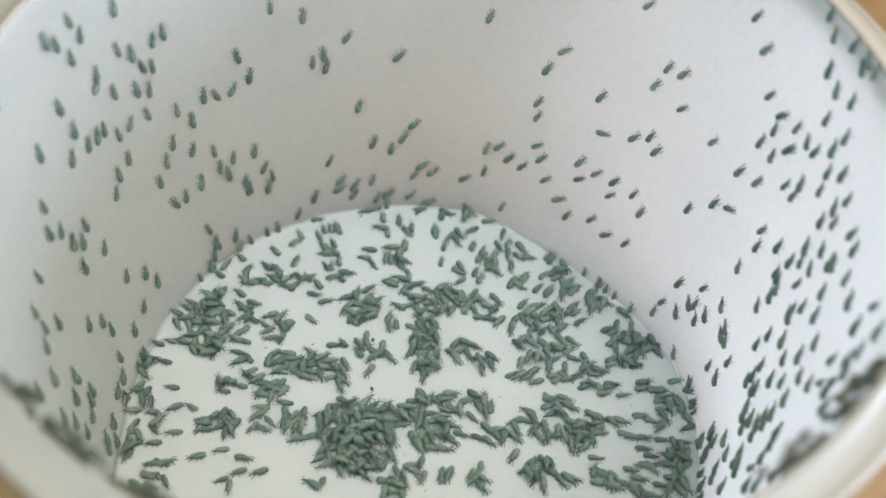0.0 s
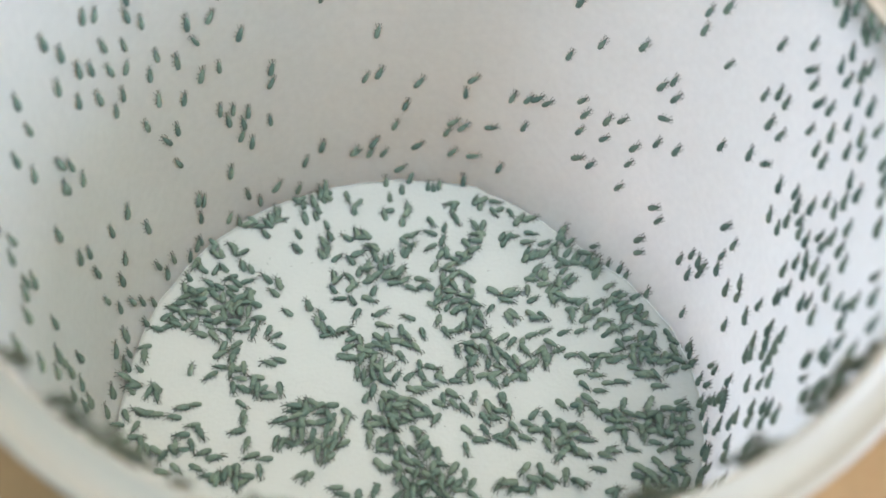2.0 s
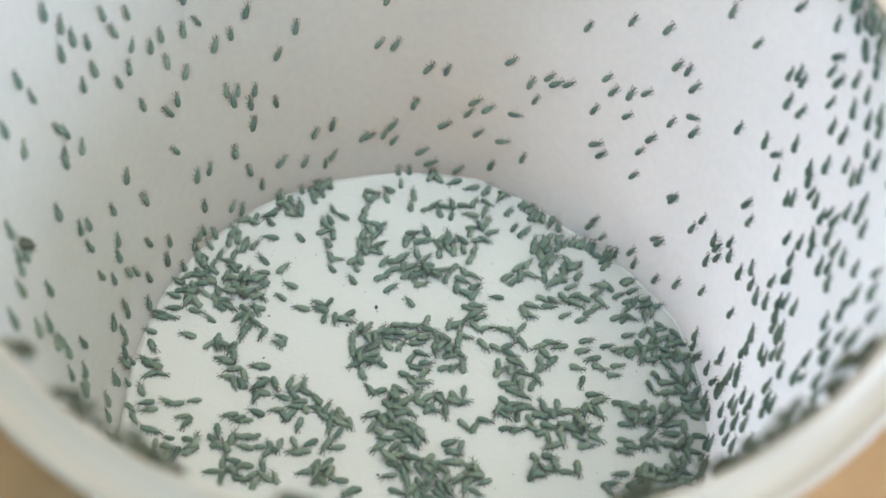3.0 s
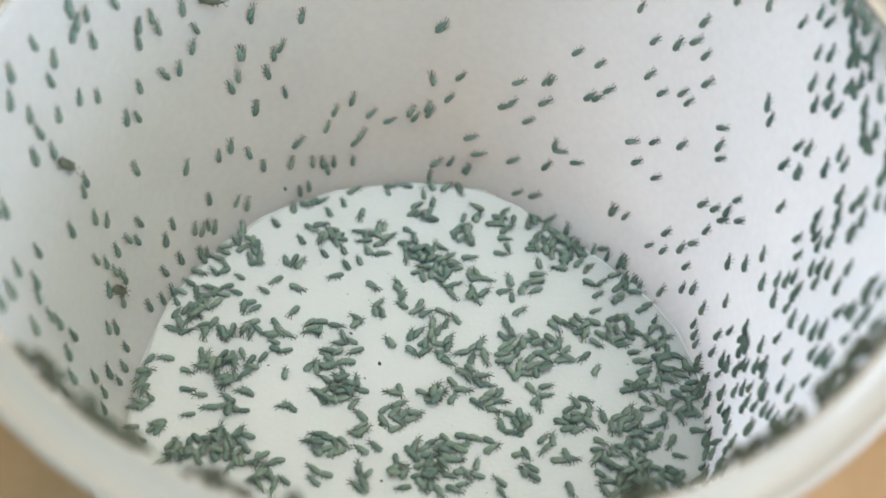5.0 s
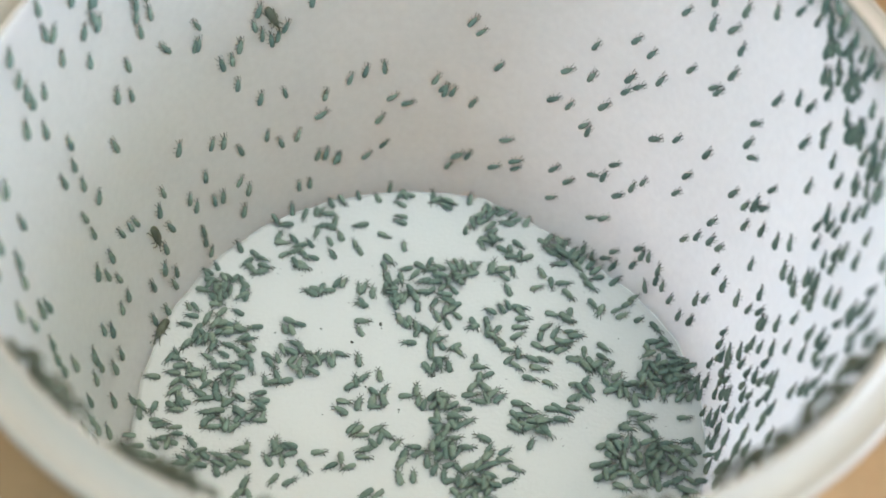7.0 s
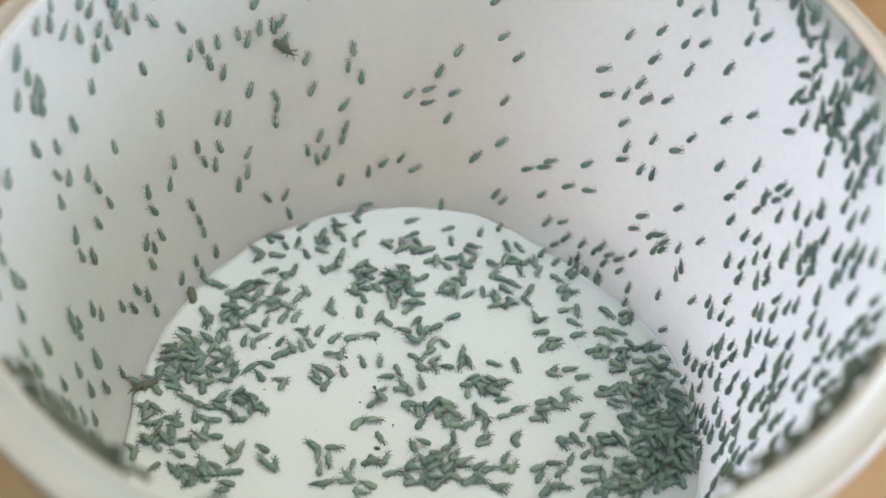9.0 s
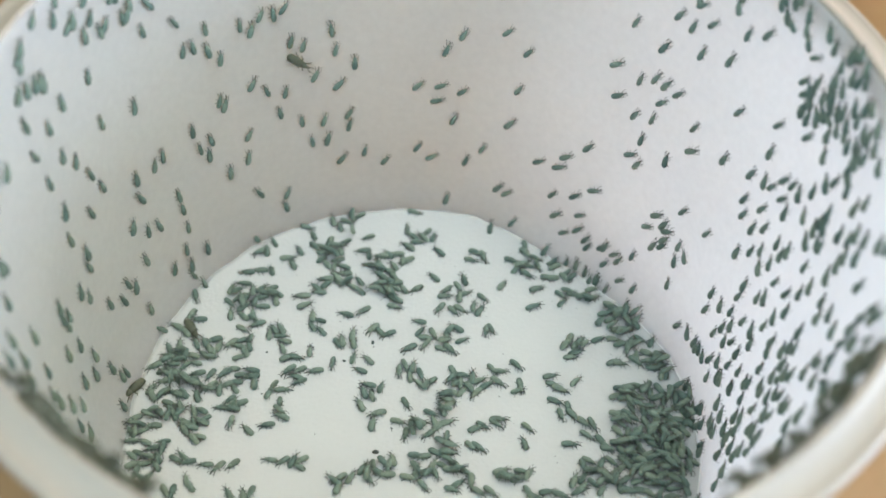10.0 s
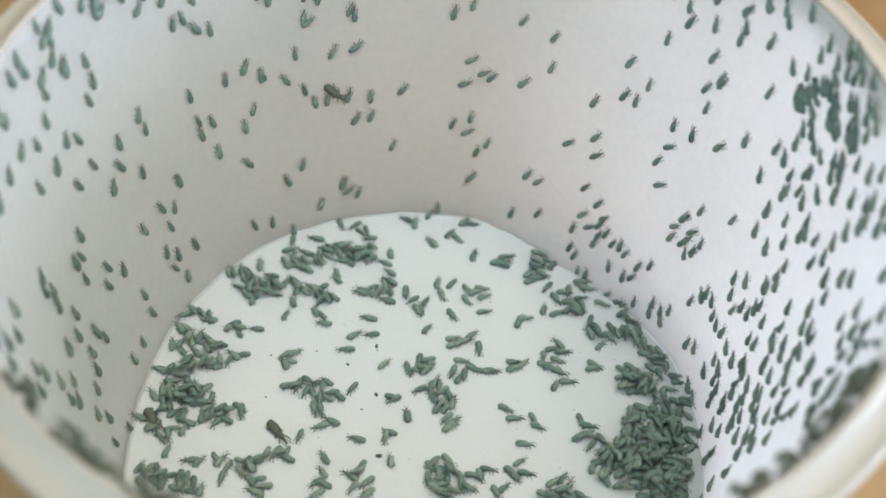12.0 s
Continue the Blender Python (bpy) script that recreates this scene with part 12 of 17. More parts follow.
    walk(crawlers[277], crawl((2.4,4,12),(3,7),(5.7,3.2,58),(2.6,5.3,9),(5.2,3.9,-48,1),(6.5,4.2,-105),(6.6,4.1,-68),(8,6),(6.2,5.8,-55),(12.1,1.2,6)))
    walk(crawlers[278], crawl((28.7,15.6,-121),(28,15),(28.1,12.3,-68),(30.3,13.5,-24),(30.1,12.4,-97,2),(32.7,10.6,-91),(32.9,11.3,-9),(32,11),(32.4,14.6,34,1),(33.8,11.3,-48)))
    walk(crawlers[279], crawl((-26,6.2,-143),(-26,6),(-27.4,5.1,-87),(-27.8,0.6,-77),(-31.2,0.8,-121),(-30.9,1.6,-89),(-31.6,2.7,-167),(-35,6),(-33.3,5.2,-144),(-34.6,5.2,-126,1)))
    walk(crawlers[280], crawl((-4.1,-1.3,6),(-1,0),(-2.4,-3.3,-27),(-3.2,-4.7,-41),(-3,-3.6,2),(-0.8,-3.1,84),(2.4,-0.4,107),(2,-1),(0.9,-0.4,111),(2.3,-0.9,29)))
    walk(crawlers[281], crawl((6.5,0.6,-46),(8,2),(9.4,-1.3,-14),(13.3,-3.5,25),(13.9,-4.4,88),(14.5,-3.9,20),(18,-1.1,-62),(27,-5),(26.4,-4.2,-48),(27.8,-4.9,15)))
    walk(crawlers[282], crawl((-5.2,20.7,145),(-3,20),(-5.4,21,63,2),(-3.8,22.3,32),(-2.6,25.4,61,1),(-4.1,20.5,-21,2),(-5.6,19.9,-103),(-10,18),(-10.7,20.3,-144),(-16.2,23.3,-226)))
    walk(crawlers[283], crawl((-27.9,9.8,125),(-29,11),(-29.4,12.1,120,1),(-28.6,15.5,38,2),(-27.6,10.6,-44),(-29.5,10.6,-11),(-29.1,10,71),(-30,14),(-28.2,12.9,105),(-29.5,11.8,187)))
    walk(crawlers[284], crawl((0.5,9.9,-37,2),(3,11),(6.9,7.5,-46),(3.8,7.7,-97),(7.4,6.5,-72),(6.4,6.7,-13),(7.8,4.6,14),(10,6),(10.5,7,-38),(19.3,10.2,-29)))
    walk(crawlers[285], crawl((33.5,15,-60),(34,13),(33.3,10.7,-27),(35.5,7.3,-24),(36.1,5.4,-13),(36.2,6.5,11,1),(37.5,5.2,-15,1),(37,4),(38.6,5.3,-13),(38.7,4.7,-27)))
    walk(crawlers[286], crawl((-42.5,7.6,-114,2),(-42,11),(-42.8,6.4,-146),(-43,8.3,-201),(-43.4,4.5,-119),(-40,6.2,-37),(-39.9,6.7,26),(-42,8),(-41,7.9,45),(-40.7,6.5,-37)))
    walk(crawlers[287], crawl((24.3,9.9,25,1),(27,10),(27.6,7.2,27),(30.3,6.7,43),(31.6,5,35),(32.7,5.7,-38),(35.4,1.8,12),(36,1),(36.3,1.1,-39),(35.2,-0.3,-109)))
    walk(crawlers[288], crawl((-1.3,19.7,35,1),(1,19),(0.4,19.2,117),(-1.2,21.7,166,2),(1.1,23.8,90),(3.4,23.2,15,2),(4.3,23,27),(6,24),(6.9,21.5,81),(17.6,21.7,78)))
    walk(crawlers[289], crawl((-11,-1.2,-82),(-11,-1),(-9.1,-3.1,-88),(-8.7,-5.4,-157),(-10.8,-4.4,-226),(-13.3,-2.2,-211),(-16.3,-3.8,-223),(-18,-6),(-22,0,-206),(-22.8,-5.4,-124)))
    walk(crawlers[290], crawl((-0.5,9.2,10,2),(2,8),(0.7,4.1,-1),(0.3,6.4,-83),(3.8,7.4,-165),(2.6,10.1,-149),(4.1,9.6,-129),(5,10),(3.7,8.8,-60),(3.2,9.9,-111)))
    walk(crawlers[291], crawl((-14.9,9.3,-3,1),(-12,11),(-11,8.9,-46),(-9.9,9.3,-128,2),(-13.1,9,-210),(-12.1,12.8,-244),(-15.6,11.1,-230),(-20,14),(-18.7,12.1,-271),(-22,10.6,-189)))
    walk(crawlers[292], crawl((-21.9,10.9,173),(-23,10),(-25.2,11.3,165,1),(-27.2,13.2,165),(-25.6,9.8,168),(-29,8.8,150),(-28.7,9.1,68,2),(-33,11),(-28.8,11.9,115),(-31,11.4,139)))
    walk(crawlers[293], crawl((19.6,7.8,42),(23,8),(23.2,5.7,29),(21.6,3.8,-19),(24.2,4.8,63),(26.4,5.2,49),(31.8,6.2,39,2),(34,8),(35.9,8.9,74),(36.2,7.2,-8)))
    walk(crawlers[294], crawl((36.4,3.6,-76),(37,3),(34.5,-1.9,-12),(38,-1.2,-1),(37.7,-0.9,81),(36.8,2.2,63),(39.3,-1.2,-19),(39,-4),(38.5,-5.2,-67),(38.1,-6,-117)))
    walk(crawlers[295], crawl((19.5,19.6,-26,1),(23,20),(22.7,16.6,-12),(22.6,21.2,61),(28.6,20.9,45),(23.8,20.4,-37),(30.1,12.4,-85,1),(30,12),(31,13.7,-98),(31.4,8.9,-98)))
    walk(crawlers[296], crawl((-6.4,-3.5,-48),(-5,-5),(-4,-4.6,14),(-3.6,-6.5,-7),(-3.3,-4.8,18),(1.2,-4.7,74),(4.8,-3.1,37),(9,-5),(6.3,-4.5,-45),(12.8,-6.5,37)))
    walk(crawlers[297], crawl((-11.1,13.1,-55),(-11,15),(-8.6,13.3,25),(-7,17.7,42),(-5.7,18,75),(-6.6,17.8,123,1),(-10.6,20.8,78),(-12,19),(-13.4,19.4,160),(-17.3,22.8,123,1)))
    walk(crawlers[298], crawl((24,12,-64),(26,11),(28.8,10.9,-7),(32.2,10.6,57),(29.7,11.5,139),(31.9,7.8,221,1),(32.2,5.2,298),(32,5),(33.8,5.2,264),(33.7,3.5,197)))
    walk(crawlers[299], crawl((-32.4,17,-69),(-32,17),(-30.6,15.4,-151),(-29.8,18.4,-85,1),(-30.3,15,-89),(-32.9,13,-171),(-33.9,13.7,-207,1),(-36,13),(-35.1,13.2,-241),(-37.1,14.6,-280)))
    walk(crawlers[300], crawl((-11.1,-4,-90),(-11,-6),(-11.7,-6.7,-106),(-12.8,-7.1,-24),(-12.1,-2.5,55),(-10.6,-0.5,85),(-7.2,1.3,25),(-9,3),(-8.7,4,107),(-15.8,3.9,153)))
    walk(crawlers[301], crawl((25.1,-0.9,9),(30,-2),(30.3,-4.2,-19),(31.9,-5.7,-62),(30.2,-6.4,-36),(32,-7.4,46),(35.1,-2.8,98),(37,-4),(35.9,-2.7,135),(35.8,-2.7,186)))
    walk(crawlers[302], crawl((31.5,11.5,-35),(35,7),(33.2,7.9,31),(36.5,2.5,-51),(36.3,0.8,-37),(35.3,3.3,41),(38.2,-0.1,20,1),(39,-3),(39.3,-0.2,-49),(38.5,-2,-39)))
    walk(crawlers[303], crawl((0.2,3.3,67),(2,4),(1.9,2.5,91),(1.3,6.4,45,2),(5.7,8.6,44),(3.3,9.7,-38),(6.1,6.3,-55),(9,7),(7.7,7.2,27),(13.8,11,47)))
    walk(crawlers[304], crawl((-3.5,0.3,-41,1),(-2,2),(-1.7,-1.6,-47),(-0.4,-2.1,35),(4.1,0.6,-6),(2.5,-2.6,53),(4.3,-0,28),(3,-1),(2.7,-0.6,19),(3,0.1,38)))
    walk(crawlers[305], crawl((-7.2,-0.3,-48),(-5,1),(-5.1,-0,-30),(-4.9,-0.8,-27),(-5.3,0.2,-76),(-4.9,0.3,6),(-3.3,2.6,-27),(-4,1),(-2.6,-0.9,-101),(-0.2,-7.2,-50)))
    walk(crawlers[306], crawl((-43.6,-4.1,-87),(-42,-3),(-41.7,-7,-126),(-43,-7.1,-57),(-40.8,-7.8,22),(-41.5,-4.7,-9),(-40.1,-5.2,30),(-41,-4),(-42.3,-2.9,29),(-40.5,-3.3,-53)))
    walk(crawlers[307], crawl((3.5,-3.4,-45),(7,-5),(8.1,-7.9,-22),(6.4,-7,60),(9.7,-5.2,105),(7.1,-6.8,162),(10.1,-3,80),(15,-3),(21,-3.9,-2),(25.5,-5,46)))
    walk(crawlers[308], crawl((26.2,23,-104),(29,23),(28.8,17.6,-155),(27.4,19.3,-237),(30,21.6,-278),(24.6,26,-196),(32.2,17.1,-114),(31,21),(31.2,20.2,-110,2),(30.7,17.5,-98,2)))
    walk(crawlers[309], crawl((-38.8,17,205),(-38,18),(-38.9,17.5,123),(-36.7,21.9,101),(-35.8,24.6,161),(-35.8,21.4,79),(-32.2,18.9,27,1),(-33,18),(-30.1,21.2,109,2),(-30.2,24.7,82,1)))
    walk(crawlers[310], crawl((-42.5,1.4,-75,1),(-43,0),(-41,-1.8,-89),(-41.7,0.6,-152),(-43.2,-1,-115),(-42.3,-2.6,-115),(-41.5,-1.7,-33),(-41,1),(-40.7,0.5,-55),(-39.4,-2.6,-77)))
    walk(crawlers[311], crawl((-15.9,0.2,198),(-16,0),(-17.3,-3.1,124),(-21,-0.2,72),(-22.7,2.6,93),(-24.9,3.1,120),(-28.8,1.2,41),(-29,5),(-29.6,4.8,123),(-31.5,0.6,205,1)))
    walk(crawlers[312], crawl((-30.3,5.3,197),(-28,5),(-29.3,3.9,275),(-29.5,1.8,193),(-32.9,2.3,113),(-34.6,3.3,84),(-37.6,5.7,143,1),(-39,8),(-40.1,7.1,161,1),(-39.6,6.6,194)))
    walk(crawlers[313], crawl((-8.7,-3.8,-23),(-8,-4),(-5.7,-5.1,-31),(-5.4,-6.6,-22),(-5.6,-6.5,23),(-5.7,-8.2,46),(-5.4,-5.7,60),(-7,-8),(-5.1,-7.1,108),(-5.9,-7,97)))
    walk(crawlers[314], crawl((-6.3,11,-50),(-3,11),(-6.2,7.8,-70),(-6.5,8.3,-14),(-3.7,7.4,-40),(-1.4,6.1,-61),(-1.7,3.8,-14),(-3,1),(-1.4,-0.5,-3),(1.4,-7.8,-17)))
    walk(crawlers[315], crawl((-5.6,1.7,136),(-4,3),(-5.9,3.6,54),(-4.9,6.9,55),(-2,9.1,38),(-3.1,12.8,71),(-2.7,12.2,-11),(-3,10),(-3.8,9.8,-66),(-1.8,9.9,4,1)))
    walk(crawlers[316], crawl((-5.1,-2.6,-67),(-1,-2),(-1.4,-4.7,-22),(-2.2,-7.3,-23),(1.7,-7.9,-43),(1.4,-6.2,39),(2.6,-5.1,61),(3,-5),(2,-3.6,-21),(3.4,-7.9,-53)))
    walk(crawlers[317], crawl((-21.9,3.9,236),(-22,2),(-22.8,-0.6,198),(-24.8,-2.2,162),(-31.2,-3.4,193),(-36.7,-0.8,111),(-41.7,0.5,132),(-42,5),(-41.8,3.2,118,1),(-42.4,3.7,124)))
    walk(crawlers[318], crawl((4.9,-2.5,-13),(8,-3),(8.5,-6.3,-66),(7.8,-5.8,-15),(11.2,-6.5,-4),(10.2,-8.4,17),(15.2,-7.5,88),(24,-7),(24.8,-8.2,6),(27.5,-6.6,55)))
    walk(crawlers[319], crawl((-11.9,2.2,37),(-11,3),(-8.5,1.9,27),(-10.5,1.7,109),(-13.7,0.4,191,1),(-12.4,-0.2,109),(-9.8,-2.7,27),(-11,-1),(-8.4,-1.1,79),(-10.7,-3.2,161)))
    walk(crawlers[320], crawl((-9.8,1.3,-284),(-9,2),(-7.6,3.1,-246,1),(-9.1,5.1,-164),(-14.5,4.8,-147),(-19,5.8,-224,1),(-15.9,8.7,-230),(-19,8),(-20,8.5,-148),(-18.4,5.2,-66)))
    walk(crawlers[321], crawl((24.9,7.3,-44),(26,7),(26.6,4.5,10),(32.4,0.9,-72),(31.2,0.1,-50),(30.9,1.9,-9),(33.4,-0.9,-83),(34,-3),(34,-2.5,-78),(33.1,-3.6,-95)))
    walk(crawlers[322], crawl((20.3,15.4,-60),(21,15),(22.5,14.2,-102),(20.2,16.8,-55),(21.1,12.9,-64,1),(20.3,13.1,2),(29.7,11.1,-3),(30,13),(31.6,14.9,78),(34.7,12.7,-4,1)))
    walk(crawlers[323], crawl((-6.3,1.1,51,2),(-3,3),(-5.1,2.4,61),(-3.2,4.7,59),(-1.7,7.4,32),(-1.4,10.5,94),(-0.4,10,12),(-2,8),(-1.4,8.2,-70),(-1.7,6.3,-149)))
    walk(crawlers[324], crawl((-12.6,-2.6,-69),(-12,-4),(-13.4,-4.5,-127),(-14.4,-6.1,-98),(-16.7,-7.8,-180),(-21.6,-9,-172),(-22.4,-7,-254),(-22,-10),(-19.7,-7.7,-290),(-20.9,-6.8,-208)))
    walk(crawlers[325], crawl((33.2,13.7,-95),(35,11),(34.9,9.2,-83),(38.4,4.3,-98),(37,4.4,-16),(35.6,5.9,-98),(36.9,2.1,-116),(36,2),(37.7,2.8,-182),(36,1.1,-184,1)))
    walk(crawlers[326], crawl((25.2,9,-10),(28,6),(29.3,6.2,-12),(33.5,2.7,-56),(31.1,2.5,-138),(28.6,3.9,-187),(31.4,3.1,-105),(33,2),(31.8,2.5,-44,2),(33.4,0.7,-14)))
    walk(crawlers[327], crawl((-25.4,-0.4,228),(-24,-1),(-25.2,-8.8,275),(-26.8,-9.7,193),(-29.4,-9.5,123),(-29.3,-5.5,41),(-32.1,-5.5,69),(-34,-2),(-35,-0.7,98),(-36.3,-1,155)))
    walk(crawlers[328], crawl((-1.1,-1.2,-111,1),(3,-2),(1.2,-4,-127),(2.1,-4.7,-87),(8.7,-2.8,-14),(11.7,-2.3,-44),(12.8,-0.4,-59),(19,1),(19.9,1.3,-75),(24.2,-2.8,-129)))
    walk(crawlers[329], crawl((31.1,13.6,-138),(32,14),(31.7,9.7,-93),(33.5,6.2,-100),(34.1,5,-100),(33.5,6.9,-62,1),(33.4,5.4,-105),(34,6),(35.3,6.1,-59),(35.2,5.5,-86,2)))
    walk(crawlers[330], crawl((-3.6,1.8,-19),(-2,4),(-2.2,1.4,-21),(-2.7,0.1,-46),(-1.9,-0.1,-22),(-3,1.3,60),(-2.8,4.3,126),(-5,6),(-3,7.6,99),(-0.9,9.2,34,1)))
    walk(crawlers[331], crawl((9.5,2.4,87),(14,5),(11.4,3.7,82),(12.3,1.4,82),(15.1,4.2,99),(19.5,2,43),(29.6,-0.7,69),(32,-3),(31.6,-3,-13,1),(32.2,-4.8,-8)))
    walk(crawlers[332], crawl((-9.8,-1.9,-10),(-10,-2),(-7.9,-3.4,-8),(-6.6,-6.3,-72),(-7.4,-5.3,-50),(-7.1,-6.1,-37),(-7.1,-6,-23),(-8,-9),(-5.7,-8.1,-105),(-8.9,-10,-138)))
    walk(crawlers[333], crawl((1.8,-2.9,-47),(6,-5),(6.1,-8.1,-58),(4.3,-10.3,-112),(8.2,-8.1,-30),(8,-8.8,52),(9,-4.5,77),(13,-8),(13.7,-8.6,-4),(19.1,-9.2,55)))
    walk(crawlers[334], crawl((-42.3,2.7,-111),(-42,2),(-43.9,-1.2,-143),(-42.8,2.8,-225),(-43.9,1.1,-143),(-39.1,-0.2,-61),(-37.5,-4.8,-89),(-39,-5),(-39,-6.1,-98),(-36.5,-9.9,-99)))
    walk(crawlers[335], crawl((-12.2,0,-53),(-12,1),(-11.3,-1.9,-34),(-13.1,-5.4,-61),(-13.3,-1.5,21),(-10.7,-0.3,100),(-7,0.3,18,1),(-9,-2),(-4.6,-0.5,-16),(-6.8,-2.1,-98)))
    walk(crawlers[336], crawl((7.6,2.3,-58),(11,4),(10.2,0.7,-86),(13.4,-1.3,-25),(16.4,0.1,13),(18.1,-0.2,-18),(23.3,-1.8,-52),(29,-3),(29.1,-3.6,-31,1),(30.3,-5.1,-2)))
    walk(crawlers[337], crawl((-20.1,7.4,-21),(-22,3),(-21.7,0.6,-81),(-23.2,-0.5,-69),(-28.6,2.4,-140),(-29.9,5.3,-166),(-30.9,6.8,-219),(-34,8),(-31.5,7.6,-137),(-34.7,9.7,-167,1)))
    walk(crawlers[338], crawl((14.8,15.1,-153,1),(14,14),(13.1,9.4,-142),(12,9.8,-73),(14.3,10,9),(15.6,12.8,91),(21.7,12.3,9),(26,14),(26.5,15.4,23),(26.3,17.3,105,1)))
    walk(crawlers[339], crawl((-31.8,5.3,102),(-31,8),(-31.3,5.9,57),(-31.3,5.7,-25,1),(-33.7,3,-107,1),(-37.8,0.6,-150),(-42.6,0.4,-88),(-43,0),(-43.9,-0.9,-148),(-43.7,-0.3,-206)))
    walk(crawlers[340], crawl((1.2,-1.8,42),(5,-2),(6.1,-5.6,-40),(4.8,-6.6,-43),(6.1,-7.7,-11),(6.5,-11.1,52),(9.5,-8.1,67),(14,-9),(14.7,-9.1,57),(20.3,-10.3,72)))
    walk(crawlers[341], crawl((7.5,-3,-21),(8,-4),(9.7,-6.8,21),(10.9,-7.1,8),(12.6,-6.3,90),(14,-6.4,77),(20.1,-11.3,55),(28,-12),(27.9,-10.9,91),(30.2,-9.9,132)))
    walk(crawlers[342], crawl((20.7,8.4,-37),(25,7),(25.3,6,-82),(24.2,5.5,-164),(22.6,7.3,-136),(24.7,4.4,-54),(30.1,2.4,-72),(31,0),(32.5,1.6,-80),(32.5,-0.9,-52,1)))
    walk(crawlers[343], crawl((-12.7,-3.9,180),(-13,-5),(-13.8,-5.9,262),(-14.4,-6.3,180),(-14.8,-1.5,98),(-13.8,-0.5,16),(-15,-3.8,-66),(-17,-8),(-18.4,-7.4,-148),(-23.7,-11.2,-168)))
    walk(crawlers[344], crawl((-24.7,9.5,-284),(-27,11),(-28.6,10.5,-203),(-28.6,10.5,-121,1),(-30.5,4.8,-74,1),(-31.9,3.5,-122),(-33.8,4.8,-204),(-37,6),(-36,5.5,-194,1),(-37,3.8,-129)))
    walk(crawlers[345], crawl((16.5,-2.4,-57),(17,-5),(17.4,-7.8,-67),(16.9,-8.4,-79),(16.1,-9.2,-129),(11.7,-10.9,-49),(18,-11.7,5),(26,-10),(26.7,-10,-9),(29.6,-8,50)))
    walk(crawlers[346], crawl((-42.3,-4.4,-60),(-40,-3),(-39.8,-9.2,-62),(-39.2,-11.4,-89),(-37.5,-11.7,-171),(-43.6,-10.7,-180),(-43.7,-9.1,-217),(-44,-6),(-43.3,-7.2,-215),(-42.8,-9,-297)))
    walk(crawlers[347], crawl((23,-4.1,-139),(23,-7),(22.1,-9.1,-57),(22.3,-9.6,16),(26.3,-11.9,-7),(29.6,-10.2,75),(32.3,-6.5,78),(34,-7),(34.1,-6.9,25),(34.9,-7.5,31)))
    walk(crawlers[348], crawl((-11.1,-2.5,-87),(-11,-3),(-11.9,-4.2,-108),(-11.7,-7,-76),(-13,-9,-49),(-10.6,-9.7,-17),(-10,-12.1,10),(-9,-13),(-8.5,-10.3,-51),(-11,-10.8,-121)))
    walk(crawlers[349], crawl((1.7,0.2,14),(5,1),(4.1,1,-19),(3.4,-2.1,-58),(8.4,0.1,24),(8.6,1.1,44),(12,3.1,30),(19,3),(20,5.9,-23),(29.1,7.2,47,1)))
    walk(crawlers[350], crawl((-2.2,2.9,3),(-1,6),(-2.9,2.8,64),(-2.5,3,-18),(1.7,5.6,-30),(0.3,6.5,-55,1),(1.6,4.3,-137),(0,2),(2.4,3.9,-152,2),(2.5,5.3,-70)))
    walk(crawlers[351], crawl((14,10.7,-92),(14,9),(13.1,7.4,-64,1),(13.2,4.3,-61),(15.5,5.8,21),(19.7,3.7,2),(25.9,4.3,0),(28,5),(29.8,4.9,-13,2),(30.1,3.2,-94)))
    walk(crawlers[352], crawl((37.5,4.7,107),(37,5),(35.8,7.8,46),(37.4,5.9,19),(38.6,5.5,-26),(37.2,6.7,40,1),(38.4,4.6,-42,1),(38,4),(38.7,4.6,-44,1),(37.7,3.1,-107)))
    walk(crawlers[353], crawl((-0.8,1.8,71),(0,4),(1.7,-0.2,-11),(1.4,-2.5,-40),(7.1,-1.3,42,1),(4.9,-3.6,17),(8.5,-2.9,98),(14,-4),(14.3,-4,105),(23.7,-7.3,74)))
    walk(crawlers[354], crawl((-22.5,5.1,234),(-23,3),(-25.1,0.7,286),(-25,-1.6,204,2),(-30.6,-2.1,143),(-34,-0.5,193),(-36.2,-2.5,173),(-38,4),(-38.7,0.7,124),(-37.9,0.2,67)))
    walk(crawlers[355], crawl((9.5,11.7,-37),(11,10),(10.3,8.4,-51),(11.3,7.4,31),(12.5,8.1,73),(12.6,9.5,93),(12.9,7.8,78),(22,10),(22.7,12.8,23),(29.9,8.6,-32,2)))
    walk(crawlers[356], crawl((-19.5,-2.4,-110),(-19,-6),(-19.7,-7.8,-110),(-23.1,-12.1,-121),(-26,-12.8,-174),(-28.1,-10.6,-190),(-30.8,-10.1,-224),(-31,-9),(-32.2,-8.5,-181),(-30.4,-9.8,-99)))
    walk(crawlers[357], crawl((2.4,-0.6,-6,1),(5,0),(5.9,-2.3,-70),(4.5,-2.8,2),(9.5,-1.2,-4),(9.3,0,43),(12.4,2.5,29,1),(15,1),(19.1,3.7,-21),(23.3,0.3,-9)))
    walk(crawlers[358], crawl((-17.2,-3.8,-151),(-16,-6),(-18.1,-7.6,-130),(-19.2,-12,-188),(-23.4,-12.9,-162),(-23.4,-11.3,-244),(-28.1,-10.6,-193),(-27,-10),(-25.3,-12.9,-111),(-24.4,-12.8,-92)))
    walk(crawlers[359], crawl((2.4,-5,-10),(6,-6),(3.9,-12.2,-92),(3.7,-12.9,-174),(3.7,-9.7,-198),(2.4,-5.3,-243),(3.5,-1.2,-212),(3,-2),(1.2,-1.5,-130),(2.3,-6.1,-48)))
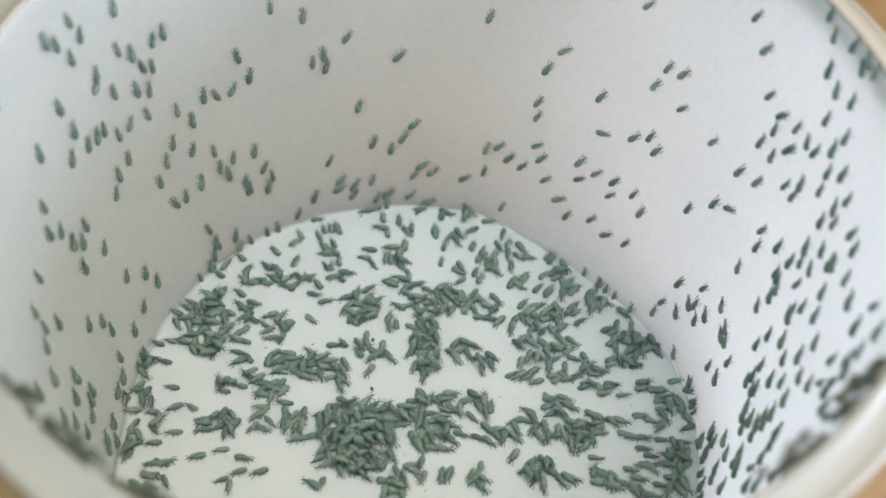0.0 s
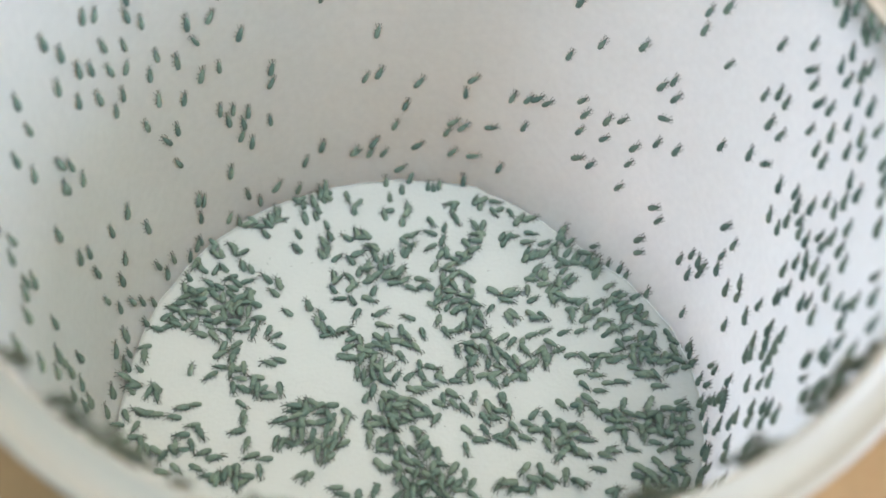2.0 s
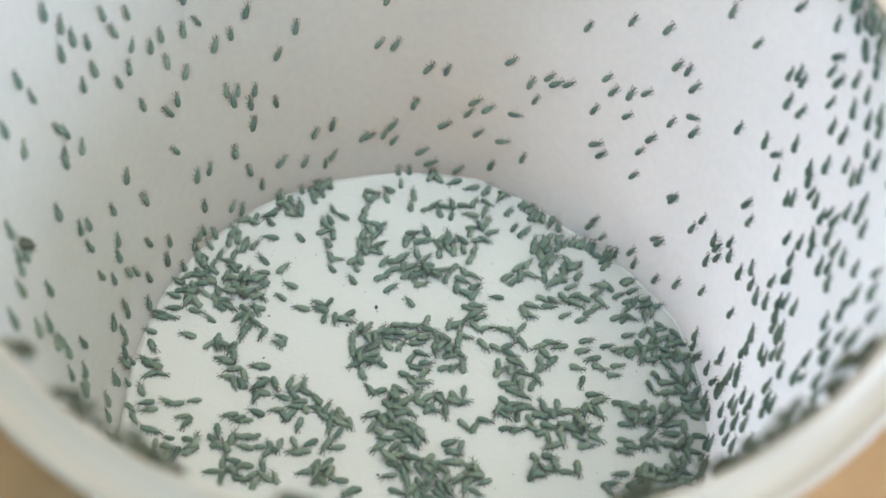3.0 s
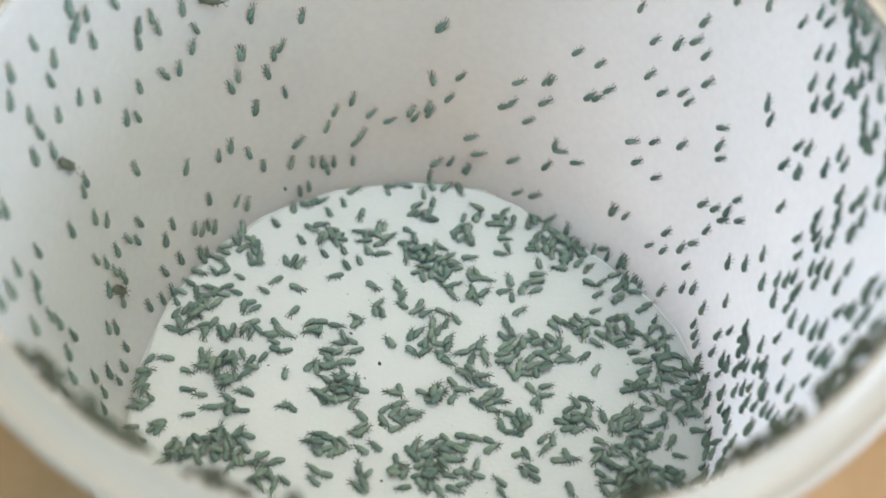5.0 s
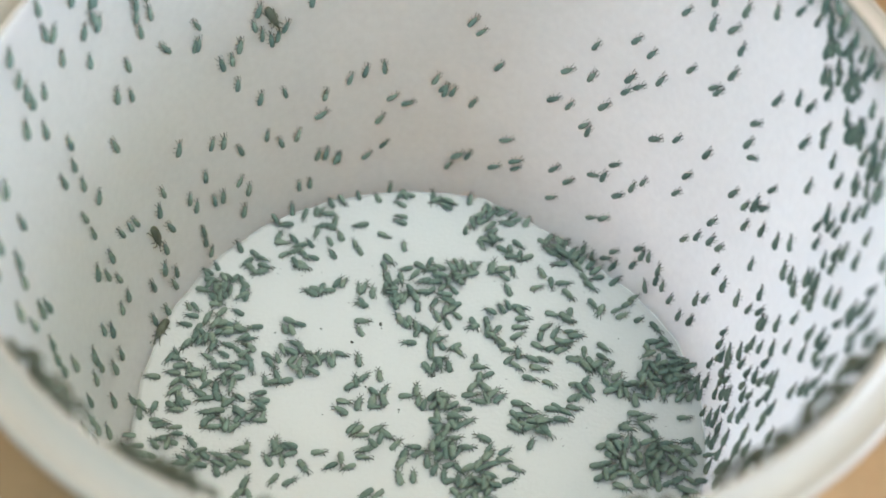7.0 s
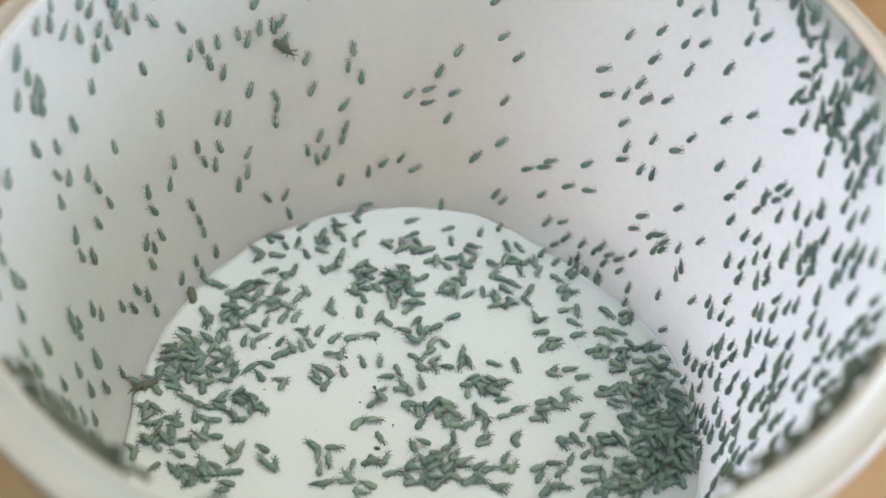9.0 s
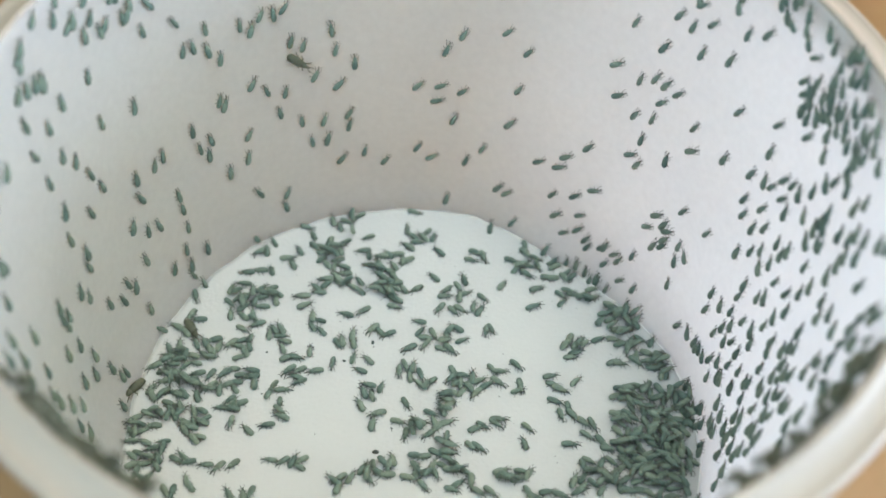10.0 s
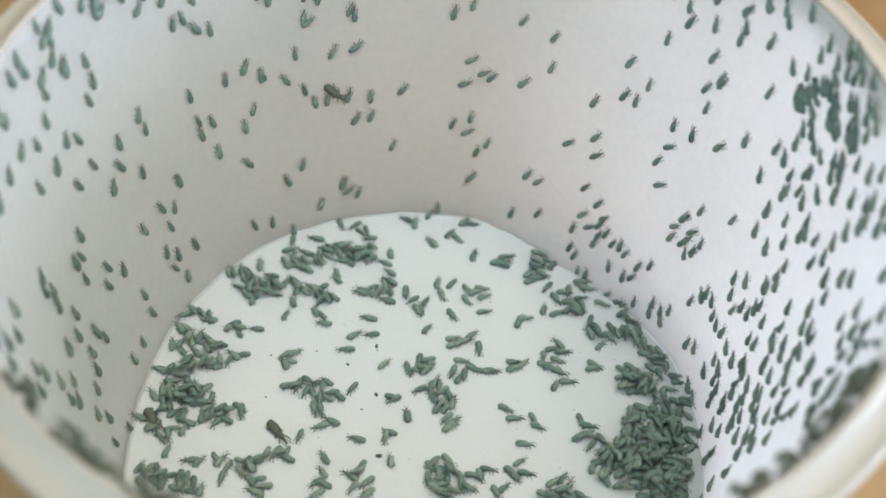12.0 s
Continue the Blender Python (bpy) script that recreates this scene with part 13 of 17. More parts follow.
    walk(crawlers[360], crawl((0.5,0.9,-2),(4,2),(2.9,0.4,-84),(1.5,-2.3,-77),(6.1,-1.6,-41),(2.8,-4,-123),(3.7,-2.8,-79),(3,-4),(2.8,-3.5,-96,1),(8.1,-7.6,-14)))
    walk(crawlers[361], crawl((-28.8,12.9,156),(-29,12),(-29.4,12.9,113,1),(-27.6,15,31,1),(-24.3,10.3,-51),(-25.6,7.5,-22),(-29.1,7,-104,2),(-32,8),(-30.2,8.5,-184),(-33.6,9.3,-171)))
    walk(crawlers[362], crawl((-16,8.4,5,1),(-13,8),(-10.8,7,-60),(-9.3,8.7,22),(-9.8,14.8,104),(-10.5,19.4,97),(-11.6,22.7,89),(-14,25),(-15.3,26.7,133,1),(-18.9,30.4,122,1)))
    walk(crawlers[363], crawl((-34.7,19.9,-6,2),(-35,19),(-33.9,16.9,-8),(-35.2,21.5,74),(-36.4,18.1,156,1),(-37.1,20.5,74,2),(-33.2,19.7,38),(-33,20),(-32.3,21.4,-44),(-36.1,19.5,-80)))
    walk(crawlers[364], crawl((-18.9,-1.4,219),(-16,-3),(-18.3,-6.3,182),(-21.3,-6,136),(-28.4,-8.2,61,1),(-29.1,-3.7,-11),(-28.6,-0.8,-15),(-29,3),(-29.6,2,67),(-30.8,-0.4,149)))
    walk(crawlers[365], crawl((14.4,0.3,-15),(16,-1),(15.5,-3.3,23),(16.4,-3,105),(20.9,-1,119),(22.1,3.2,126),(28.6,2.6,44),(30,1),(30,1.2,-38,1),(29.3,0.2,-76,1)))
    walk(crawlers[366], crawl((-24.3,0.5,-111),(-25,1),(-26.2,-3.6,-85),(-26.8,-7,-167),(-29.9,-8.4,-221),(-30.7,-4.4,-236),(-33.6,-5.4,-200),(-34,0),(-36.5,-1.1,-212),(-38.4,-1.9,-177)))
    walk(crawlers[367], crawl((-10.6,-5.7,-34),(-9,-7),(-8.9,-7.8,-99),(-7.3,-8.5,-41),(-10.3,-7.4,41,1),(-8.9,-6.1,35),(-8.4,-2.5,34),(-12,-1),(-10.3,2.3,116),(-16.3,-0.8,198)))
    walk(crawlers[368], crawl((-28.3,-2.1,241),(-28,-4),(-27.3,-13.1,233),(-27.8,-13.6,167),(-30.9,-11.5,85),(-32.9,-10.3,122),(-34.7,-10.8,169),(-36,-9),(-39.4,-7.5,118),(-37.9,-9.9,200)))
    walk(crawlers[369], crawl((-18.5,0,-100),(-17,-1),(-18.6,-3.6,-147,2),(-20.3,-2.5,-229),(-17.5,-0.6,-212),(-22.9,2.7,-239),(-25.7,6.1,-253),(-27,7),(-27.2,7.1,-171),(-28.9,1.7,-89)))
    walk(crawlers[370], crawl((3.2,3.9,9,2),(8,6),(7.8,4.3,11),(9.9,2.6,49),(11.3,4.2,131),(7.5,2.9,141),(7.2,3.5,147,1),(10,5),(7.2,4.9,229),(15.2,1.5,295)))
    walk(crawlers[371], crawl((-5.9,-7.8,418),(-2,-10),(-1.7,-12.5,348),(-3.1,-13.7,297),(-0.6,-12.6,215),(0.4,-10,133),(0.2,-7.5,144),(-1,-9),(0.8,-7.8,62),(3.4,-11.2,-20)))
    walk(crawlers[372], crawl((-12.5,-4.3,-176,1),(-13,-7),(-14.5,-6.9,-108),(-14.6,-7.8,-90),(-15.1,-8.4,-8),(-12.6,-5.5,62),(-11.9,-4.9,-20),(-15,-7),(-9.4,-8.7,62),(-15.5,-6.7,121)))
    walk(crawlers[373], crawl((-1.1,2.8,-36,2),(0,5),(0.5,1.3,-32),(-1.1,2.2,50),(3.9,3.4,-32,1),(5.6,2.8,26),(5.5,3.1,104),(6,5),(5,5,47),(10.8,3.2,-35)))
    walk(crawlers[374], crawl((-1.2,-4.7,-63),(-1,-8),(0.5,-11.2,-117),(1.2,-13.7,-35),(2.9,-11.4,-8),(5.1,-11.8,33),(7.7,-7.7,4),(13,-9),(13.2,-9.9,20),(20.1,-10.9,-46)))
    walk(crawlers[375], crawl((19.3,13.3,-60,1),(21,14),(19.9,9.9,-140),(19.4,7.5,-170),(19.8,8.3,-127),(21.1,8.4,-45),(27.6,5.9,-70),(30,6),(30.8,5.6,-56,1),(32,1.7,-105,1)))
    walk(crawlers[376], crawl((14.9,7.9,-161),(16,8),(13.9,6,-79),(15.6,1.8,-61),(16.5,4.5,21,1),(20.3,3.1,-53,1),(28.5,1.1,-26),(32,-1),(31.5,-1.7,-50),(31.9,-3.4,-86)))
    walk(crawlers[377], crawl((-2,0.3,-47),(1,-1),(-1.2,-3.5,-27),(-0.3,-4,55),(2.6,-1,61),(2.8,-3.4,-21,2),(4.9,-1.7,42),(6,-1),(7,-1.5,25),(13.6,-3.2,-10)))
    walk(crawlers[378], crawl((16.4,-8.2,-126),(18,-9),(17.5,-13.1,-60),(19.5,-13.9,-2),(25.1,-14.1,1),(26,-12.5,67),(28.5,-10.4,-10),(31,-11),(32.5,-10.2,-2),(32.7,-10,16)))
    walk(crawlers[379], crawl((-8.1,-2.1,-44),(-7,-3),(-5.1,-3.2,-67),(-4.8,-4.2,-32),(-5.8,-3.6,50),(-8.2,-0.5,107),(-6.3,0.8,114,2),(-8,3),(-7.6,0.9,196),(-14.7,-0.3,149)))
    walk(crawlers[380], crawl((-30.3,14,-123),(-30,13),(-30.6,12.8,-71,1),(-30.3,15.7,-58,1),(-29.9,10.4,-106),(-30.9,11.5,-188,1),(-32.9,12.5,-228),(-34,12),(-34.3,11.7,-253,1),(-35.5,12.1,-245,1)))
    walk(crawlers[381], crawl((-23.4,-1.4,-44),(-23,0),(-20.9,-7.3,-77),(-25.3,-9.7,-159),(-28.2,-9.3,-228),(-29.1,-5.2,-310,1),(-29.3,-2.1,-228),(-31,0),(-33.4,-0.7,-146),(-31.9,-6.6,-69)))
    walk(crawlers[382], crawl((-5.3,-4.5,-50,1),(-2,-7),(-0.3,-9.1,-59),(2.7,-9.7,23),(4.2,-7.4,-3),(3.7,-5.1,24),(6,-2.3,45),(9,-4),(7.4,-4.7,-37),(13.6,-8.1,-12)))
    walk(crawlers[383], crawl((-32.6,11.4,-38,2),(-31,11),(-30.6,11.5,37),(-29.2,12.9,-45),(-31.6,9.3,-127,1),(-32.4,9.5,-205),(-32.9,7.5,-141),(-34,9),(-33.5,7.4,-123),(-35.7,5.5,-180)))
    walk(crawlers[384], crawl((-9,-9.8,-43),(-8,-12),(-2.8,-14.2,-31),(-3.7,-14.9,-71),(-1.9,-14.2,11),(0.3,-12.3,63),(-0.6,-10.4,77),(-1,-11),(-0.3,-9.1,13),(1.6,-11.1,-57)))
    walk(crawlers[385], crawl((34.7,15.5,-60,1),(35,15),(36.4,12.3,-48),(37.7,8.9,-22),(36.8,7.9,-24),(36.5,8.1,28,1),(38.3,6.5,-40),(38,5),(38.4,6.3,27,2),(38.6,5.3,-2)))
    walk(crawlers[386], crawl((-19.9,-0.3,241),(-19,-3),(-18.5,-4.6,210,1),(-22.5,-5,188),(-29.3,-4.3,137,1),(-31.5,-1.4,110),(-32.3,-0.3,176),(-34,1),(-35.3,0.8,117),(-34.4,1.7,35)))
    walk(crawlers[387], crawl((-39.8,-2.1,268,1),(-41,-1),(-41.6,-5.1,186),(-42.6,-2.3,116),(-43.5,-3.2,154),(-44,-3.8,118),(-43,-2,68),(-42,-1),(-41.8,-0.2,-14,1),(-41,-1.5,-95)))
    walk(crawlers[388], crawl((-24.3,-2.7,-25),(-20,-7),(-23.4,-12.2,-79),(-23.5,-14.5,-74),(-25.3,-15.2,-156),(-28.5,-12.5,-134),(-30.4,-12.2,-157),(-29,-14),(-28.4,-13.2,-239),(-26,-10.6,-243)))
    walk(crawlers[389], crawl((18.4,10.1,266),(20,10),(17.8,7.8,261),(18,4.7,231),(20,7,149),(23.2,7.6,67,1),(30,5.2,-15,1),(32,6),(32.8,6,59,1),(32.9,6.7,69,1)))
    walk(crawlers[390], crawl((-32.9,-3.2,190),(-30,-4),(-34.4,-8.9,272),(-31.1,-10.3,312),(-32.9,-10.3,230),(-35.3,-8.7,148),(-36.4,-6.4,103),(-39,-3),(-38.9,-0.4,80,1),(-39.3,0.5,40)))
    walk(crawlers[391], crawl((-30.9,-2.7,213),(-30,-5),(-30.7,-12.9,188),(-30.6,-15.4,183),(-33.7,-12.6,123),(-36.6,-11,142),(-36.6,-12.2,123),(-36,-10),(-40.3,-10.7,57),(-37.2,-11.9,-25)))
    walk(crawlers[392], crawl((6.9,4.5,-34),(9,7),(8.5,5,48,2),(2.2,5.9,67,2),(5.4,6.3,74),(1.7,6.7,113),(5.9,4.7,31),(9,6),(8.8,6.3,33),(17.9,10.8,-9)))
    walk(crawlers[393], crawl((-24,10.8,-139),(-26,13),(-26.2,11.7,-113),(-27.5,12.9,-70),(-28.7,9.9,-98),(-30.1,10.5,-122,1),(-30.2,9.4,-204),(-33,12),(-29.9,12.8,-191),(-33.6,12.7,-157,2)))
    walk(crawlers[394], crawl((-25,5.2,175),(-26,4),(-26.9,1.1,162),(-28.1,-0.6,125),(-31.4,0.9,84,1),(-33,1,100),(-35.4,4.5,94),(-38,6),(-37.2,3.8,125),(-37.2,3,179,1)))
    walk(crawlers[395], crawl((35.4,13.8,-60),(38,8),(37.4,8.3,-22),(38.8,2.8,-67),(38.7,3.1,15),(36.9,5.4,30),(37.6,2,-52,1),(38,1),(38.7,1.7,-64),(37.4,-0.2,-110,1)))
    walk(crawlers[396], crawl((31.1,-10.9,289),(33,-14),(33.8,-15,226),(33.1,-16,192),(31.9,-15.9,130),(33.6,-14.2,48),(35.2,-9.9,2),(36,-10),(35.7,-11.1,9),(34.5,-11,91)))
    walk(crawlers[397], crawl((-20.6,8.9,46),(-18,11),(-16.3,11.8,84),(-20.4,13.4,166),(-19.6,10.8,204),(-23.4,11.6,139,1),(-20,15.8,57),(-23,19),(-18.8,18.9,93),(-19.8,24.2,139,2)))
    walk(crawlers[398], crawl((-20.9,-2.2,258),(-20,-3),(-19.6,-6.6,176),(-22.8,-11.1,117),(-27.1,-10.4,126),(-27.4,-4.8,44),(-28.3,-2.4,98,1),(-30,0),(-31.1,1.4,180),(-32.2,-0.3,234)))
    walk(crawlers[399], crawl((30.1,-10.9,296),(33,-13),(32.3,-14.7,312),(30.7,-16.1,238),(30.1,-15.8,156),(32,-14.3,108),(33.8,-10.1,26),(35,-11),(35.4,-12.4,7),(35.6,-11.5,69)))
    walk(crawlers[400], crawl((-1,4.4,-39),(2,7),(1.8,2.4,-54),(1.9,3.1,17),(4.7,3,-65),(2.3,-1.2,-121),(3.6,1,-203,1),(3,0),(2.5,1,-201,2),(2.5,1.3,-132)))
    walk(crawlers[401], crawl((-38.4,-9,-27),(-36,-12),(-36.7,-11.2,-65),(-34.5,-10.4,-10),(-35.3,-10,-92),(-37.7,-8,-174,1),(-37.8,-6.1,-207),(-39,-6),(-40.4,-5.9,-166),(-40.1,-8.6,-84)))
    walk(crawlers[402], crawl((-19,-4.3,199),(-18,-8),(-22.6,-11.3,208),(-26.3,-11.4,160),(-29.8,-10.3,113,1),(-32.1,-5.6,195),(-34.8,-6.3,113),(-35,-5),(-36.3,-2.5,122),(-37.2,-2.4,70)))
    walk(crawlers[403], crawl((15.1,1.9,154),(15,5),(13.5,4.5,149),(14.9,0.5,67),(16.5,1.7,17),(19.2,1.2,52),(27.1,1.8,-30),(30,0),(29.6,-0.1,-58,2),(28.9,-1.2,-90,1)))
    walk(crawlers[404], crawl((15.8,0.7,-65),(17,0),(17.4,-3,-77),(17.6,-4.2,-18),(20.8,-4.2,32,1),(18.9,-3,-21),(22.4,-2.7,22,1),(28,-5),(28.7,-5.2,-60),(30.5,-6.4,-37)))
    walk(crawlers[405], crawl((-13,9.4,-63),(-12,10),(-9.7,8.1,-15),(-8,9.7,57),(-9.4,16.3,53),(-12.4,19.9,102),(-13.2,25.9,95,2),(-17,29),(-16,29.3,75),(-20,30.5,108,2)))
    walk(crawlers[406], crawl((31.7,-6.7,-182),(31,-8),(31,-6.1,-111),(32.5,-9,-85),(30.5,-11.9,-143,1),(34.1,-10.3,-61),(37,-6.5,-19),(37,-8),(37.3,-7.1,-35),(37,-7.5,31)))
    walk(crawlers[407], crawl((-8.4,-7,-45),(-7,-9),(-4.1,-10.5,-74),(-4.7,-12,-134),(-2.7,-11.1,-52),(-0.2,-8.7,9),(1,-6.6,54,1),(0,-8),(1.2,-5.8,-28),(2.4,-9.7,-97)))
    walk(crawlers[408], crawl((-43.9,-6.7,-104),(-43,-4),(-42.6,-11.1,-82),(-41.6,-12.1,-32),(-37.7,-10.6,50,1),(-40.8,-8.8,132),(-41,-8.9,117),(-40,-6),(-41.3,-8.6,199),(-39.3,-10.1,281)))
    walk(crawlers[409], crawl((17.7,14.4,-45),(20,15),(18.4,9.8,-100),(17,6.1,-52),(17.7,8.2,30),(20.1,8.7,-24),(26.1,5.9,51),(29,6),(30.1,5.6,13,2),(31.5,3.3,-42,1)))
    walk(crawlers[410], crawl((38.3,2.6,-42),(37,3),(36.8,-2.3,-26),(39.3,0.2,56),(39.1,1.5,54),(38.7,4.7,101),(39.1,1.1,19,1),(39,1),(39.1,1.7,72,1),(38.7,-0.4,-10,1)))
    walk(crawlers[411], crawl((30.6,15.1,-212),(31,15),(30.6,11.1,-201),(33.2,8.8,-119),(33,10.1,-147),(34,9.1,-119),(35,8.4,-37),(35,9),(35.4,11.4,28,2),(33.7,8.1,110,1)))
    walk(crawlers[412], crawl((-37.7,0.5,-157),(-33,1),(-38.2,-1.1,-229),(-41,1.6,-204,1),(-43.8,-0.4,-122,1),(-43.9,-2.4,-70),(-43.6,0.7,12),(-42,6),(-42.2,4.5,61),(-41.3,4.8,93)))
    walk(crawlers[413], crawl((-43.2,-7.9,-120),(-41,-10),(-40.7,-10.9,-93),(-40.3,-12.3,-60),(-37.1,-12.4,-127,1),(-41.3,-11.1,-209),(-41.5,-10.1,-148),(-39,-10),(-42.2,-10.1,-105),(-40.4,-10.8,-46)))
    walk(crawlers[414], crawl((-34.5,17.9,190),(-34,17),(-35.2,15.5,247,1),(-35.4,18.1,165),(-37.1,14,154,1),(-36.2,14.7,95),(-36.7,12.5,13),(-39,12),(-39,12.7,95),(-38.6,14.1,70,2)))
    walk(crawlers[415], crawl((24.4,-2.6,-82),(28,-3),(27.8,-5.1,-83),(30.6,-9,-90),(29.2,-12.5,-155),(30.9,-10.8,-237),(31.9,-7.3,-319,1),(34,-8),(33.2,-7.9,-237),(34,-9,-155)))
    walk(crawlers[416], crawl((7,-10,-132),(7,-12),(6.9,-15.5,-50),(6.5,-17.5,-33),(9.8,-16.4,-59),(7.6,-16.5,23),(14.2,-13.2,14),(22,-11),(24.1,-10.4,-45),(27.3,-9.9,37)))
    walk(crawlers[417], crawl((2.7,-2.3,-100,1),(6,-2),(7.3,-3.6,-69),(10.6,-4.7,-42),(12,-5.2,-64),(11.8,-4.9,-28),(13.1,-3.5,-54),(23,-5),(22.8,-7.6,-72),(24.7,-6.1,2)))
    walk(crawlers[418], crawl((-40.3,-3.2,305),(-38,-4),(-37.8,-9.9,238),(-36,-12.6,255),(-35.4,-12.1,217),(-36.6,-11.7,204),(-37,-12.6,122),(-38,-9),(-41.2,-11,150,1),(-39,-11.7,68)))
    walk(crawlers[419], crawl((-5.8,-12.6,-97),(-6,-13),(-2.7,-16.5,-101),(-2.6,-17.6,-122),(-1.6,-15.7,-59),(3.1,-16.4,-57),(3.7,-10.7,-8),(4,-10),(6.4,-10.4,-90),(16.4,-11.5,-17)))
    walk(crawlers[420], crawl((0.8,-3.8,-68,1),(5,-6),(2,-10.3,-35),(2.6,-12.8,19),(3.2,-11.3,10),(6.6,-11.7,23),(13.2,-8.6,38),(22,-9),(22.6,-9.6,56),(25.8,-7.2,89)))
    walk(crawlers[421], crawl((-14,0.3,251),(-13,1),(-14.3,-2.9,238),(-18.6,-1.8,156),(-16.5,1.8,145),(-19.6,5.2,147,1),(-18,12.1,70,2),(-21,15),(-18.7,16.8,122),(-19.1,20.1,113)))
    walk(crawlers[422], crawl((-12.2,-1.2,-64,1),(-12,-2),(-12.7,-2.3,-146),(-16.9,-2.9,-228),(-15.1,0.8,-290),(-16.7,5.4,-242,1),(-14.3,7.5,-253),(-17,8),(-17.5,8.4,-171),(-17.2,4.1,-89)))
    walk(crawlers[423], crawl((0.5,-0.5,-5),(4,0),(4.1,-0.9,-54),(3.2,-2.9,-13,1),(8.3,-1.5,38),(7.6,-0,119,1),(8.8,1.1,37),(13,0),(14.8,-1.1,-43),(23.5,-1.7,-19,1)))
    walk(crawlers[424], crawl((-12.4,-6.3,-92,1),(-12,-8),(-13.6,-8.2,-122),(-14.8,-10.7,-122),(-15.7,-10.3,-158),(-19.1,-11.2,-76),(-16,-13.3,6),(-14,-11),(-12.8,-11.9,70),(-15.2,-10.9,152)))
    walk(crawlers[425], crawl((0.8,-5,-14),(5,-7),(2.1,-12.5,-43),(2.3,-14.4,-62),(4,-13.4,-4),(5.1,-13.9,75),(5,-9.6,-6),(8,-12),(9.1,-12,-37),(16.3,-18,-25)))
    walk(crawlers[426], crawl((-29,-0.6,-57),(-26,-1),(-27.8,-2.7,-27),(-25.8,-2.9,-103),(-29.9,-3.7,-185),(-29.5,-0.8,-218),(-30.6,0.4,-184),(-33,3),(-33.4,4.5,-177,1),(-35.2,3.9,-110,1)))
    walk(crawlers[427], crawl((38,-6.5,-133),(38,-5),(37.2,-6.9,-194),(37.2,-8.7,-112),(37.6,-13.7,-146),(38.4,-9,-228),(38.7,-3.3,-269),(38,-4),(38,-1.8,-225,1),(38.6,-3.4,-143)))
    walk(crawlers[428], crawl((29.6,11.7,-83),(31,13),(30.6,8.7,-64),(31.7,6,-111),(30.3,2.2,-123,1),(28.6,2.4,-89),(31.6,-0.1,-37),(32,-3),(31.5,-1.9,-119,1),(30.9,-3.5,-97,1)))
    walk(crawlers[429], crawl((-30.5,-0.5,-111),(-30,1),(-33.3,-5.2,-51),(-30.6,-8.9,-78),(-32.6,-9.1,4),(-33.4,-4.4,14),(-35.8,-4.3,96),(-38,0),(-37.7,0.1,84),(-37.5,-0.2,91,1)))
    walk(crawlers[430], crawl((-31.8,-0.9,-137),(-32,0),(-35.1,-8.4,-184),(-35.2,-7.6,-125),(-34.2,-9.2,-43),(-33.6,-4.7,39),(-35.6,-4.8,121),(-35,0),(-37,0.2,39,1),(-35.9,2.4,10)))
    walk(crawlers[431], crawl((30.1,16.5,-122),(30,16),(29.9,14.5,-88),(30.1,15.2,-122),(27.9,12.6,-85),(30.6,6.3,-80),(33,3.7,-13),(34,2),(35,2.1,-95),(34.9,1,-113,2)))
    walk(crawlers[432], crawl((-10.1,14.4,-97),(-8,15),(-7.8,13.3,-27),(-5.4,10.7,-1),(-3.4,15.1,30),(-4.9,18.4,62),(-6.4,20.9,73),(-6,22),(-7.2,23.7,118,2),(-8.1,25,110,2)))
    walk(crawlers[433], crawl((-10.2,-1,-61,2),(-10,-1),(-7.7,-1.7,-93),(-6.4,-3.6,-41),(-7.4,-3.2,41),(-9.4,-1.7,12),(-7.2,-0.9,-40),(-7,-5),(-3.4,-2.7,-99),(-0.3,-8.9,-97)))
    walk(crawlers[434], crawl((5.8,3.4,19),(9,5),(9.3,3.7,-63),(11.2,0.5,4),(12.3,3.6,59),(12.6,-0.3,-23),(13.7,0.8,12,1),(20,1),(21.7,1.2,-50),(25.3,-4.2,-132,1)))
    walk(crawlers[435], crawl((-43.3,-5.5,-66),(-41,-3),(-41.9,-8.4,14),(-40.7,-8.9,-23),(-39.9,-7.8,59),(-40.7,-5.4,5),(-39.5,-6.3,63),(-41,-5),(-42.1,-6.9,-19),(-41.9,-9.4,-70,1)))
    walk(crawlers[436], crawl((-43.2,-2.7,-120),(-43,-1),(-43.4,-4.8,-72),(-43.8,-5.3,-43),(-42.8,-3.8,39),(-39.4,-1.8,-7),(-39.6,-4,-89,1),(-41,-3),(-41.1,0,-171,2),(-42.8,0.9,-128)))
    walk(crawlers[437], crawl((21.4,-4,-84),(22,-7),(20.9,-9,-166),(19,-8.6,-84),(23.6,-10.4,-126),(25.8,-8.8,-44,1),(29.4,-7.3,-49),(32,-7),(31.7,-6.9,-24,1),(32.3,-7.3,-41)))
    walk(crawlers[438], crawl((7.7,11.3,6),(9,10),(9.6,8.9,-76,1),(9.5,7,-33),(11.5,6,34,1),(12.2,7.2,-48),(13.8,4.5,34),(24,6),(22.5,7.3,45),(29.9,7.2,9,1)))
    walk(crawlers[439], crawl((-8.8,19.4,77),(-5,20),(-7.3,21.2,74),(-5.3,24.1,40),(-3.4,27,32,2),(-2.5,25.8,-50),(-6.1,26.3,32,1),(-6,28),(-8.4,29.3,114,1),(-12,31.9,196,2)))
    walk(crawlers[440], crawl((-35,15.9,-42,1),(-34,15),(-35.2,14.6,-124,2),(-36.7,17.6,-176),(-37.6,13.3,-94,2),(-36.6,11.9,-61),(-36.8,9.4,-33),(-38,11),(-37.6,10.6,-94,1),(-37.4,9.8,-91)))
